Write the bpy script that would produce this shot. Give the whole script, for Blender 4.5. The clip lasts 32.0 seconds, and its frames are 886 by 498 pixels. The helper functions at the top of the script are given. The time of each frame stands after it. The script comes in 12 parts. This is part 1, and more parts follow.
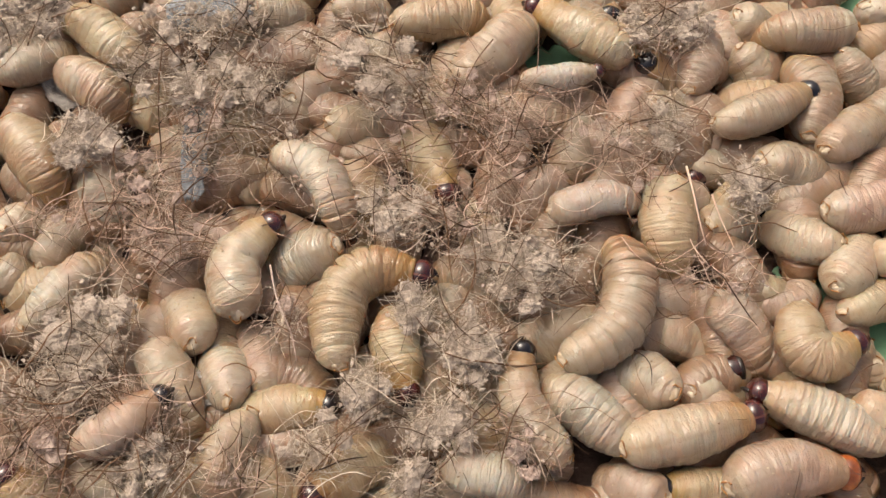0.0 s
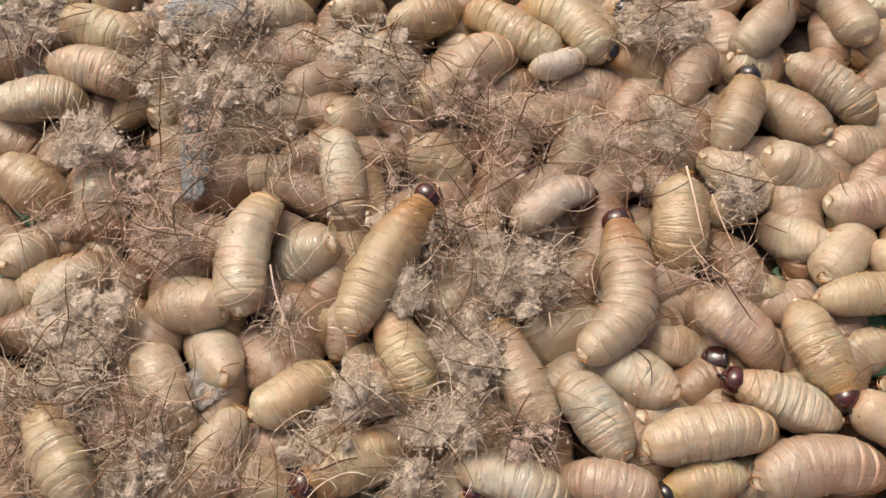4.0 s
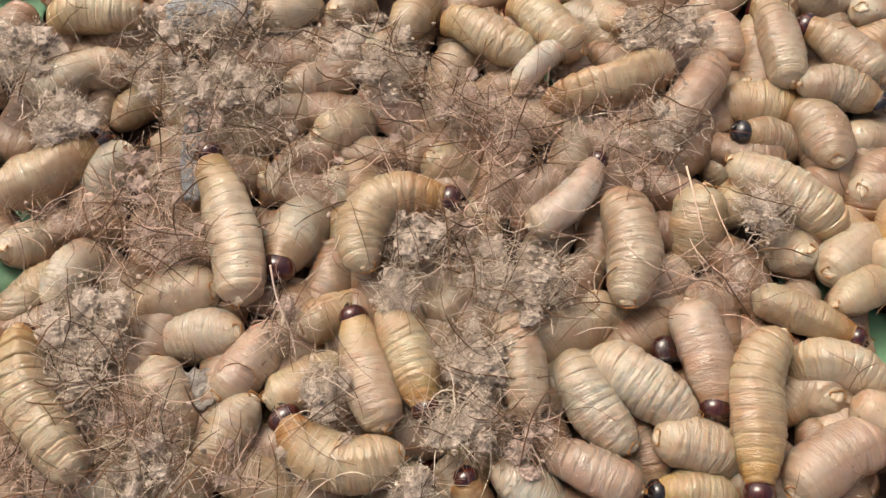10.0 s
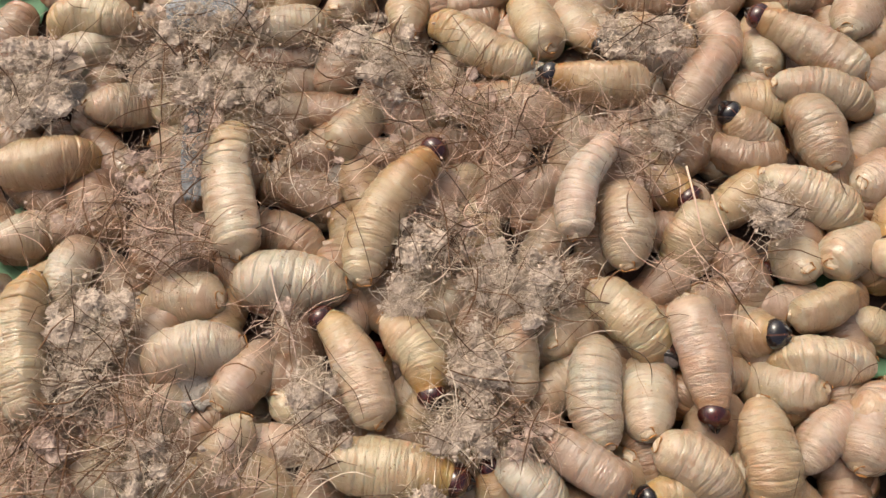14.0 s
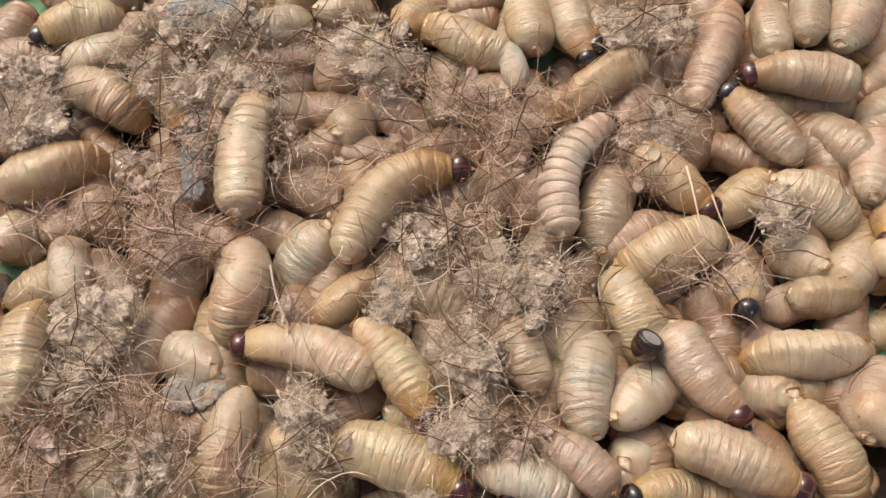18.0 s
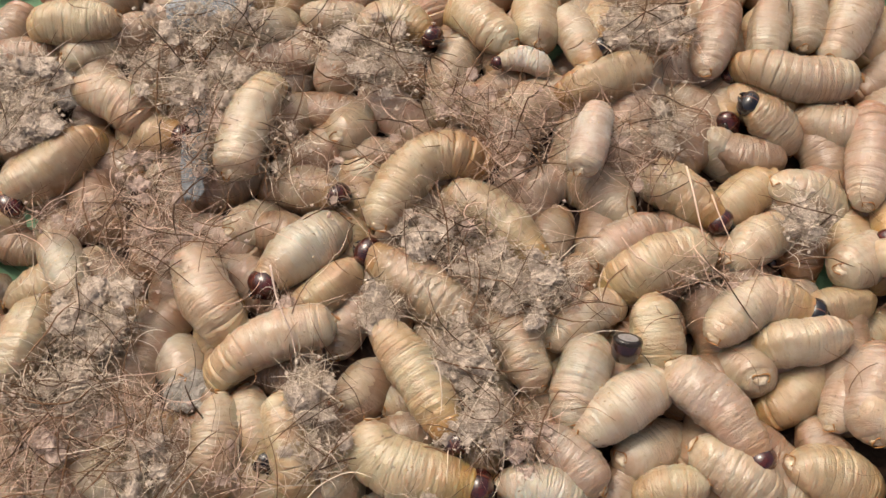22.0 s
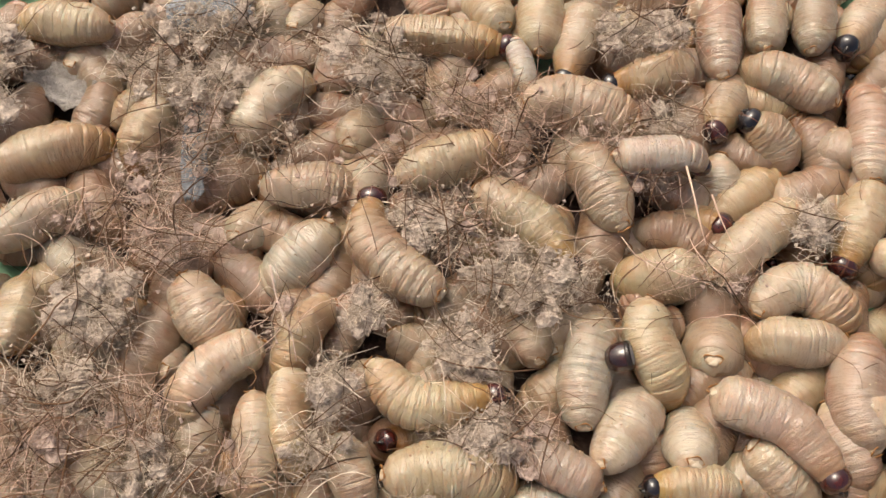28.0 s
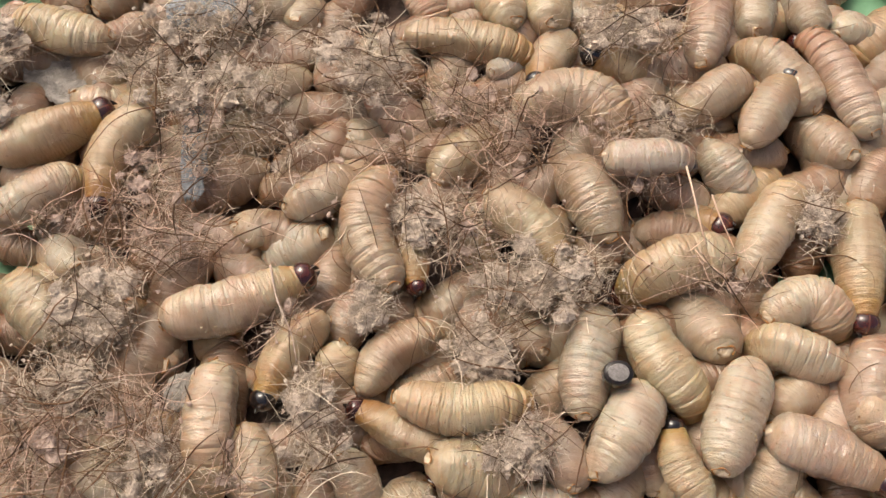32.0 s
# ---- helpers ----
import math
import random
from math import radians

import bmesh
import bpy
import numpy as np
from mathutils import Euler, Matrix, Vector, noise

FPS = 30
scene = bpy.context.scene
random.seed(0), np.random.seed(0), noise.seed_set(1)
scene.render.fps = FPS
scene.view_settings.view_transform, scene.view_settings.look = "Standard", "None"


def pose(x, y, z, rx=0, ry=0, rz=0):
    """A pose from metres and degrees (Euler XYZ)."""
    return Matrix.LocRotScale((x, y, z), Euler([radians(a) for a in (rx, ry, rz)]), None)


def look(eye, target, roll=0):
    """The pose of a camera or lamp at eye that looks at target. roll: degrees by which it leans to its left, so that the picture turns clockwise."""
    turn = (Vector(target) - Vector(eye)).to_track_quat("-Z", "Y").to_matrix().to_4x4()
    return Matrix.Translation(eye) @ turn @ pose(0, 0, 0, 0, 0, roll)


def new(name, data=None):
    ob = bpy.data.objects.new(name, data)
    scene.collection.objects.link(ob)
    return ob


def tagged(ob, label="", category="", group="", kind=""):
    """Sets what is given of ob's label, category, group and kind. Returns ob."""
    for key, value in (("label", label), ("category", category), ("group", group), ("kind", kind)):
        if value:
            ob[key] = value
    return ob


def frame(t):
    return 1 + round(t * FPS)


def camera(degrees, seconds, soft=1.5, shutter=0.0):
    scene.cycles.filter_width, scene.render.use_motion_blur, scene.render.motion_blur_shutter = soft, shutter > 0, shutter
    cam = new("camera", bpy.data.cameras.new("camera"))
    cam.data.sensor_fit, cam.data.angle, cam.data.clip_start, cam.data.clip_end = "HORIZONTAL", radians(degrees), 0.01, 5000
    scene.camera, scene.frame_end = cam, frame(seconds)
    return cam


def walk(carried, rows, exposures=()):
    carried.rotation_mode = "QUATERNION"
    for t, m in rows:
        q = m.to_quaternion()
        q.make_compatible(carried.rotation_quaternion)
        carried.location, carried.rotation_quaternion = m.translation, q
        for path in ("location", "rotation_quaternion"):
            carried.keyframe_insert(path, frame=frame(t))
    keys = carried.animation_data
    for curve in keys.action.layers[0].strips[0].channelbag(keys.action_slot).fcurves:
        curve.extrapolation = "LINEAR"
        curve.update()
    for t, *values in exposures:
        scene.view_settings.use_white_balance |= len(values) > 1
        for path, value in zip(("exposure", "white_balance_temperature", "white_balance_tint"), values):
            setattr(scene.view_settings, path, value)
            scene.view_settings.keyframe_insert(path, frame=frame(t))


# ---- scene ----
# ---- camera ----
cam = camera(48.0, 32.0, soft=1.5)
EYE = look((0.0, -0.1654, 0.3391), (0.0, 0.0, 0.0))
walk(cam, [(0.0, EYE), (32.0, EYE)], exposures=[(0.0, 0.5, 6960, 6), (32.0, 0.5, 6960, 6)])

# ---- light: soft bright shade, a broad sun high on one side ----
world = bpy.data.worlds.new("sky_light")
scene.world = world
world.use_nodes = True
wn = world.node_tree.nodes
sky = wn.new("ShaderNodeTexSky")
sky.sky_type = "NISHITA"
sky.sun_disc = False
sky.air_density, sky.dust_density, sky.ozone_density = 0.4, 7.0, 0.4
sky.sun_elevation, sky.sun_rotation = radians(58), radians(-40)
wn["Background"].inputs["Strength"].default_value = 0.15
world.node_tree.links.new(sky.outputs[0], wn["Background"].inputs["Color"])
sun_data = bpy.data.lights.new("sun", "SUN")
sun_data.energy, sun_data.angle, sun_data.color = 0.8, radians(25), (1.0, 0.96, 0.90)
sun = new("sun", sun_data)
sun.matrix_world = look((-0.5, 0.55, 1.2), (0, 0, 0))


# ---- materials ----
def material(name):
    m = bpy.data.materials.new(name)
    m.use_nodes = True
    nodes = m.node_tree.nodes
    return m, nodes, m.node_tree.links, nodes["Principled BSDF"]


def node(nodes, kind, **values):
    n = nodes.new(kind)
    for key, value in values.items():
        n.inputs[key].default_value = value
    return n


def skin_material(name="larva_skin", joined=False):
    """Wet larval skin: pigment from the object's colour, stains, fine cross wrinkles that run on from ring to ring."""
    m, n, l, b = material(name)
    info = n.new("ShaderNodeObjectInfo")
    pigment, seed = info.outputs["Color"], info.outputs["Alpha"]
    if joined:
        # a mass of larvae in one mesh: every body takes its own tone
        island = n.new("ShaderNodeNewGeometry")
        tones = n.new("ShaderNodeValToRGB")
        tones.color_ramp.elements[0].color, tones.color_ramp.elements[1].color = (0.47, 0.36, 0.25, 1), (0.54, 0.47, 0.36, 1)
        tones.color_ramp.elements.new(0.5).color = (0.49, 0.375, 0.285, 1)
        l.new(island.outputs["Random Per Island"], tones.inputs["Fac"])
        pigment, seed = tones.outputs[0], island.outputs["Random Per Island"]
    body = n.new("ShaderNodeAttribute")
    body.attribute_name = "body"
    shift = n.new("ShaderNodeVectorMath")
    shift.operation = "MULTIPLY_ADD"
    l.new(seed, shift.inputs[0])
    shift.inputs[1].default_value = (3.0, 5.0, 7.0)
    l.new(body.outputs["Vector"], shift.inputs[2])

    def tint(source, low, high, dark, light, before, fac):
        ramp = n.new("ShaderNodeValToRGB")
        ramp.color_ramp.elements[0].position, ramp.color_ramp.elements[1].position = low, high
        ramp.color_ramp.elements[0].color, ramp.color_ramp.elements[1].color = (*dark, 1), (*light, 1)
        l.new(source, ramp.inputs["Fac"])
        mix = n.new("ShaderNodeMixRGB")
        mix.blend_type = "MULTIPLY"
        mix.inputs["Fac"].default_value = fac
        l.new(before, mix.inputs[1])
        l.new(ramp.outputs[0], mix.inputs[2])
        return mix.outputs[0]

    blotch = node(n, "ShaderNodeTexNoise", Scale=150.0, Detail=5.0, Roughness=0.65)
    rosy = node(n, "ShaderNodeTexNoise", Scale=62.0, Detail=2.0, Roughness=0.5)
    for q in (blotch, rosy):
        l.new(shift.outputs[0], q.inputs["Vector"])
    tone = tint(blotch.outputs["Fac"], 0.3, 0.72, (0.80, 0.69, 0.55), (1.0, 1.0, 1.0), pigment, 0.7)
    tone = tint(rosy.outputs["Fac"], 0.36, 0.56, (0.94, 0.81, 0.78), (1.0, 1.0, 1.0), tone, 0.85)
    # the heart's vessel shows through as a faint line down the back
    axes = n.new("ShaderNodeSeparateXYZ")
    l.new(body.outputs["Vector"], axes.inputs[0])
    aside = n.new("ShaderNodeMath")
    aside.operation = "ABSOLUTE"
    l.new(axes.outputs["Y"], aside.inputs[0])
    line = n.new("ShaderNodeMapRange")
    line.inputs["From Min"].default_value, line.inputs["From Max"].default_value = 0.0002, 0.0012
    line.inputs["To Min"].default_value, line.inputs["To Max"].default_value = 1.0, 0.0
    l.new(aside.outputs[0], line.inputs["Value"])
    upper = n.new("ShaderNodeMath")
    upper.operation = "GREATER_THAN"
    l.new(axes.outputs["Z"], upper.inputs[0])
    upper.inputs[1].default_value = 0.002
    vessel = n.new("ShaderNodeMath")
    vessel.operation = "MULTIPLY"
    l.new(line.outputs[0], vessel.inputs[0])
    l.new(upper.outputs[0], vessel.inputs[1])
    tone = tint(vessel.outputs[0], 0.0, 1.0, (1.0, 1.0, 1.0), (0.74, 0.70, 0.66), tone, 0.35)
    specks = node(n, "ShaderNodeTexNoise", Scale=520.0, Detail=2.0)
    l.new(shift.outputs[0], specks.inputs["Vector"])
    dirt = n.new("ShaderNodeValToRGB")
    dirt.color_ramp.elements[0].position, dirt.color_ramp.elements[1].position = 0.70, 0.76
    l.new(specks.outputs["Fac"], dirt.inputs["Fac"])
    mix2 = n.new("ShaderNodeMixRGB")
    l.new(dirt.outputs[0], mix2.inputs["Fac"])
    l.new(tone, mix2.inputs[1])
    mix2.inputs[2].default_value = (0.20, 0.12, 0.06, 1)
    l.new(mix2.outputs[0], b.inputs["Base Color"])
    stretch = n.new("ShaderNodeMapping")
    stretch.inputs["Scale"].default_value = (900, 270, 270)
    l.new(shift.outputs[0], stretch.inputs["Vector"])
    wrinkle = node(n, "ShaderNodeTexNoise", Scale=1.0, Detail=3.0, Roughness=0.55, Distortion=0.5)
    l.new(stretch.outputs[0], wrinkle.inputs["Vector"])
    pores = node(n, "ShaderNodeTexNoise", Scale=1500.0, Detail=2.0, Roughness=0.6)
    l.new(shift.outputs[0], pores.inputs["Vector"])
    bump = node(n, "ShaderNodeBump", Strength=0.6, Distance=0.0010)
    l.new(wrinkle.outputs["Fac"], bump.inputs["Height"])
    bump2 = node(n, "ShaderNodeBump", Strength=0.4, Distance=0.0005)
    l.new(pores.outputs["Fac"], bump2.inputs["Height"])
    # soft lumps and dimples under the skin
    lumps = node(n, "ShaderNodeTexNoise", Scale=330.0, Detail=1.0)
    l.new(shift.outputs[0], lumps.inputs["Vector"])
    bump4 = node(n, "ShaderNodeBump", Strength=0.2, Distance=0.0016)
    l.new(lumps.outputs["Fac"], bump4.inputs["Height"])
    l.new(bump4.outputs[0], bump.inputs["Normal"])
    l.new(bump.outputs[0], bump2.inputs["Normal"])
    l.new(bump2.outputs[0], b.inputs["Normal"])
    dew = node(n, "ShaderNodeTexNoise", Scale=700.0, Detail=2.0)
    l.new(shift.outputs[0], dew.inputs["Vector"])
    bump3 = node(n, "ShaderNodeBump", Strength=0.7, Distance=0.0008)
    l.new(dew.outputs["Fac"], bump3.inputs["Height"])
    soft_bump = node(n, "ShaderNodeBump", Strength=0.4, Distance=0.0010)
    l.new(wrinkle.outputs["Fac"], soft_bump.inputs["Height"])
    l.new(bump4.outputs[0], soft_bump.inputs["Normal"])
    l.new(soft_bump.outputs[0], bump3.inputs["Normal"])
    l.new(bump3.outputs[0], b.inputs["Coat Normal"])
    wet = n.new("ShaderNodeMapRange")
    wet.inputs["To Min"].default_value, wet.inputs["To Max"].default_value = 0.29, 0.52
    l.new(blotch.outputs["Fac"], wet.inputs["Value"])
    l.new(wet.outputs[0], b.inputs["Roughness"])
    damp = n.new("ShaderNodeMapRange")
    damp.inputs["From Min"].default_value, damp.inputs["From Max"].default_value = 0.42, 0.60
    damp.inputs["To Min"].default_value, damp.inputs["To Max"].default_value = 0.15, 0.95
    l.new(specks.outputs["Fac"], damp.inputs["Value"])
    l.new(damp.outputs[0], b.inputs["Coat Weight"])
    b.inputs["Coat Roughness"].default_value = 0.06
    b.inputs["Subsurface Weight"].default_value = 0.7
    b.inputs["Subsurface Radius"].default_value = (1.0, 0.56, 0.36)
    b.inputs["Subsurface Scale"].default_value = 0.0020
    b.inputs["Specular IOR Level"].default_value = 0.6
    return m


def head_material():
    m, n, l, b = material("head_capsule")
    tc = n.new("ShaderNodeTexCoord")
    info = n.new("ShaderNodeObjectInfo")
    spot = node(n, "ShaderNodeTexNoise", Scale=240.0, Detail=3.0)
    l.new(tc.outputs["Object"], spot.inputs["Vector"])
    ramp = n.new("ShaderNodeValToRGB")
    ramp.color_ramp.elements[0].position, ramp.color_ramp.elements[1].position = 0.35, 0.7
    ramp.color_ramp.elements[0].color = (0.45, 0.4, 0.4, 1)
    ramp.color_ramp.elements[1].color = (1.3, 1.1, 1.0, 1)
    l.new(spot.outputs["Fac"], ramp.inputs["Fac"])
    mix = n.new("ShaderNodeMixRGB")
    mix.blend_type, mix.inputs["Fac"].default_value = "MULTIPLY", 1.0
    l.new(info.outputs["Color"], mix.inputs[1])
    l.new(ramp.outputs[0], mix.inputs[2])
    axes = n.new("ShaderNodeSeparateXYZ")
    l.new(tc.outputs["Object"], axes.inputs[0])
    aside = n.new("ShaderNodeMath")
    aside.operation = "ABSOLUTE"
    l.new(axes.outputs["Y"], aside.inputs[0])
    seam = n.new("ShaderNodeMapRange")
    seam.inputs["From Min"].default_value, seam.inputs["From Max"].default_value = 0.0001, 0.0005
    seam.inputs["To Min"].default_value, seam.inputs["To Max"].default_value = 0.55, 0.0
    l.new(aside.outputs[0], seam.inputs["Value"])
    mix2 = n.new("ShaderNodeMixRGB")
    l.new(seam.outputs[0], mix2.inputs["Fac"])
    l.new(mix.outputs[0], mix2.inputs[1])
    mix2.inputs[2].default_value = (0.16, 0.06, 0.035, 1)
    l.new(mix2.outputs[0], b.inputs["Base Color"])
    bump = node(n, "ShaderNodeBump", Strength=0.6, Distance=0.0006)
    l.new(spot.outputs["Fac"], bump.inputs["Height"])
    l.new(bump.outputs[0], b.inputs["Normal"])
    b.inputs["Roughness"].default_value = 0.20
    b.inputs["Coat Weight"].default_value = 0.8
    b.inputs["Coat Roughness"].default_value = 0.08
    return m


def rough_material(name, dark, light, scale, rough=0.9, bump_m=0.0006, detail=5.0):
    m, n, l, b = material(name)
    tc = n.new("ShaderNodeTexCoord")
    grain = node(n, "ShaderNodeTexNoise", Scale=scale, Detail=detail, Roughness=0.65)
    broad = node(n, "ShaderNodeTexNoise", Scale=scale * 0.13, Detail=2.0)
    l.new(tc.outputs["Object"], grain.inputs["Vector"])
    l.new(tc.outputs["Object"], broad.inputs["Vector"])
    both = n.new("ShaderNodeMath")
    both.operation = "MULTIPLY_ADD"
    l.new(broad.outputs["Fac"], both.inputs[0])
    both.inputs[1].default_value = 0.5
    half = n.new("ShaderNodeMath")
    half.operation = "MULTIPLY"
    half.inputs[1].default_value = 0.5
    l.new(grain.outputs["Fac"], half.inputs[0])
    l.new(half.outputs[0], both.inputs[2])
    ramp = n.new("ShaderNodeValToRGB")
    ramp.color_ramp.elements[0].position, ramp.color_ramp.elements[1].position = 0.34, 0.64
    ramp.color_ramp.elements[0].color = (*dark, 1)
    ramp.color_ramp.elements[1].color = (*light, 1)
    l.new(both.outputs[0], ramp.inputs["Fac"])
    l.new(ramp.outputs[0], b.inputs["Base Color"])
    bump = node(n, "ShaderNodeBump", Strength=0.9, Distance=bump_m)
    l.new(grain.outputs["Fac"], bump.inputs["Height"])
    l.new(bump.outputs[0], b.inputs["Normal"])
    b.inputs["Roughness"].default_value = rough
    return m


def strand_material(name, dark, light):
    """Plant fibre: every strand takes its own tone."""
    m, n, l, b = material(name)
    geo = n.new("ShaderNodeNewGeometry")
    ramp = n.new("ShaderNodeValToRGB")
    ramp.color_ramp.elements[0].color = (*dark, 1)
    ramp.color_ramp.elements[1].color = (*light, 1)
    l.new(geo.outputs["Random Per Island"], ramp.inputs["Fac"])
    l.new(ramp.outputs[0], b.inputs["Base Color"])
    b.inputs["Roughness"].default_value = 0.7
    b.inputs["Specular IOR Level"].default_value = 0.2
    return m


SKIN = skin_material()
SKIN_JOINED = skin_material("larva_skin_mass", True)
HEAD = head_material()
CRUMB = rough_material("dusty_pith", (0.36, 0.275, 0.212), (0.81, 0.68, 0.568), 1300, 0.95, 0.0014)
CRUMB_BROWN = rough_material("brown_pith", (0.28, 0.195, 0.16), (0.70, 0.545, 0.46), 900)
STRAND_GREY = strand_material("grey_fibre", (0.20, 0.14, 0.10), (0.89, 0.755, 0.605))
STRAND = strand_material("pale_fibre", (0.16, 0.09, 0.063), (0.90, 0.655, 0.515))
DARK_STRAND = strand_material("dark_fibre", (0.045, 0.025, 0.015), (0.22, 0.12, 0.065))
PLATE = rough_material("anal_plate", (0.40, 0.26, 0.13), (0.70, 0.61, 0.48), 520, 0.28, 0.0006)
GRAIN = rough_material("damp_grain", (0.28, 0.15, 0.06), (0.66, 0.54, 0.38), 700, 0.35, 0.0004)
RIM = rough_material("plate_rim", (0.20, 0.08, 0.02), (0.42, 0.20, 0.06), 700, 0.4, 0.0003)
JAW = rough_material("black_jaw", (0.008, 0.006, 0.005), (0.03, 0.02, 0.016), 600, 0.2, 0.0002)
TRAY = rough_material("wet_green_leaf", (0.10, 0.24, 0.12), (0.22, 0.44, 0.27), 60, 0.6, 0.0005)
LITTER = rough_material("wet_dark_litter", (0.030, 0.016, 0.012), (0.13, 0.075, 0.055), 420, 0.6, 0.0012)
FILM = rough_material("wet_clear_film", (0.30, 0.265, 0.235), (0.62, 0.57, 0.52), 260, 0.08, 0.008)
BARK = rough_material("grey_bark", (0.09, 0.10, 0.115), (0.36, 0.385, 0.41), 420, 0.45, 0.0015)
STONE = rough_material("grey_grit", (0.16, 0.145, 0.14), (0.44, 0.40, 0.38), 900, 0.85, 0.002)


# ---- mesh helpers ----
def mesh_from(name, verts, faces, mat, smooth=True):
    me = bpy.data.meshes.new(name)
    me.from_pydata([tuple(v) for v in verts], [], faces)
    me.materials.append(mat)
    if smooth:
        me.polygons.foreach_set("use_smooth", [True] * len(me.polygons))
    me.update()
    return me


def part(name, me, parent, label=""):
    ob = new(name, me)
    ob.parent = parent
    if label:
        tagged(ob, label)
    return ob


def tube_rings(rings, close=True):
    """Faces that join rings of equal count one after another; end caps where close is set."""
    k, n = len(rings[0]), len(rings)
    faces = [(i * k + j, i * k + (j + 1) % k, (i + 1) * k + (j + 1) % k, (i + 1) * k + j) for i in range(n - 1) for j in range(k)]
    if close:
        faces.append(tuple(range(k - 1, -1, -1)))
        faces.append(tuple((n - 1) * k + j for j in range(k)))
    return [v for r in rings for v in r], faces


# ---- the larva: twelve soft rings, a horny head, a plate at the tail ----
LENGTH, RADIUS, RINGS = 0.046, 0.0102, 12
GIRTH = ((0.0, 0.50), (0.04, 0.66), (0.10, 0.81), (0.18, 0.92), (0.30, 0.99), (0.42, 1.0), (0.56, 0.98), (0.70, 0.92), (0.82, 0.82), (0.92, 0.69), (1.0, 0.55))
STEP = LENGTH * 0.9 / RINGS


def girth(s):
    return float(np.interp(s, [g[0] for g in GIRTH], [g[1] for g in GIRTH])) * RADIUS


PEAKS = (1.0, 1.22, 0.86, 1.1)
SWELLS = (0.024, 0.040, 0.017, 0.032)
WRINKLES = (0.017, 0.025, 0.012, 0.020)


def fold_depth(w, c, s, seed):
    """How far the skin swells at w rings from the tail: soft bulges, sharp creases between rings, finer wrinkles on each."""
    warp = noise.noise(Vector((c * 1.3 + seed * 7.1, s * 1.3, w * 0.8)))
    fine = noise.noise(Vector((c * 2.6, s * 2.6 + seed * 5.0, w * 1.7)))
    v = w + 0.22 * warp + 0.14 * fine
    swell = abs(math.sin(math.pi * v)) ** 0.7
    small = abs(math.sin(2 * math.pi * v + 2.0 * warp + seed)) ** 0.8
    tiny = math.cos(2 * math.pi * v * 2.9 + 5.0 * warp)
    depth = WRINKLES[seed % len(WRINKLES)]
    lump = noise.noise(Vector((c * 0.9, s * 0.9 + seed * 3.3, w * 0.42)))
    knob = noise.noise(Vector((c * 2.1, s * 2.1 + seed * 4.1, w * 1.1)))
    return (1.0 + SWELLS[seed % 4] * (0.8 + 1.2 * fine) * (swell - 1) + depth * (0.8 + 1.4 * knob) * (small - 1) + 0.28 * depth * tiny) * (1.0 + 0.10 * lump + 0.035 * knob)


def ring_mesh(k, seed):
    """One body ring with its folds; its axis is x, its ends tuck under the next rings."""
    around, reach = 28, 1.9
    rows = (-1.0, -0.84, -0.68, -0.57, -0.48, -0.39, -0.30, -0.2, -0.1, 0.0, 0.1, 0.2, 0.30, 0.39, 0.48, 0.57, 0.68, 0.84, 1.0)
    rings, body = [], []
    for a in rows:
        u, ring = a * reach, []
        w = k + 0.5 + u / 2
        s = max(w / RINGS, 0.0) if k == 0 else w / RINGS
        for j in range(around):
            f = 2 * math.pi * j / around
            c, sn = math.cos(f), math.sin(f)
            fold = fold_depth(w, c, sn, seed) * (1.0 - 0.006 * u * u) - 0.14 * max(0.0, abs(u) - 1.25) ** 1.3
            side = 1.0 + 0.045 * math.exp(-((sn + 0.35) / 0.28) ** 2)
            belly = 0.90 if sn < -0.55 else 1.0
            r = girth(min(max(s, 0.0), 1.0) ** PEAKS[seed % 4]) * fold * side * belly
            if k == 0 and u < -0.2:
                end = (-u - 0.2) / 1.7
                pleat = 0.5 * math.cos(3 * f + seed) + 0.35 * math.cos(7 * f + 2.1 * seed + 2.5 * end)
                r *= math.sqrt(max(0.10, 1.0 - 0.80 * end ** 2.2)) * (1.0 + 0.13 * end * pleat)
            ring.append((u * STEP / 2, c * r, sn * r))
            body += [w * STEP, c * r, sn * r]
        rings.append(ring)
    verts, faces = tube_rings(rings)
    me = mesh_from("ring", verts, faces, SKIN)
    me.attributes.new("body", "FLOAT_VECTOR", "POINT").data.foreach_set("vector", body)
    return me


def head_mesh():
    """Domed capsule, notched along the crown, flattened at the mouth."""
    rings = []
    for a in range(11):
        t = a / 10
        x = (-0.42 + 1.0 * t) * 0.0086
        r = 0.0058 * math.sqrt(max(0.02, 1 - (2 * t - 0.86) ** 2 / 1.32)) * (1.0 if t < 0.8 else 1.0 - 0.9 * (t - 0.8))
        ring = []
        for j in range(22):
            f = 2 * math.pi * j / 22
            notch = 1 - 0.05 * math.exp(-((f - math.pi / 2) / 0.16) ** 2)
            ring.append((x, math.cos(f) * r * 1.05 * notch, math.sin(f) * r * 0.94 * notch))
        rings.append(ring)
    verts, faces = tube_rings(rings)
    return mesh_from("head", verts, faces, HEAD)


def jaw_mesh(side):
    rings = []
    for a in range(6):
        t = a / 5
        r = 0.0013 * (1 - t) ** 0.7 + 0.00015
        cx, cy = 0.0038 + 0.0026 * t, side * (0.0023 - 0.0016 * t * t)
        rings.append([(cx, cy + math.cos(q) * r, math.sin(q) * r * 0.8 - 0.0006) for q in [2 * math.pi * j / 8 for j in range(8)]])
    verts, faces = tube_rings(rings)
    return mesh_from("mandible", verts, faces, JAW)


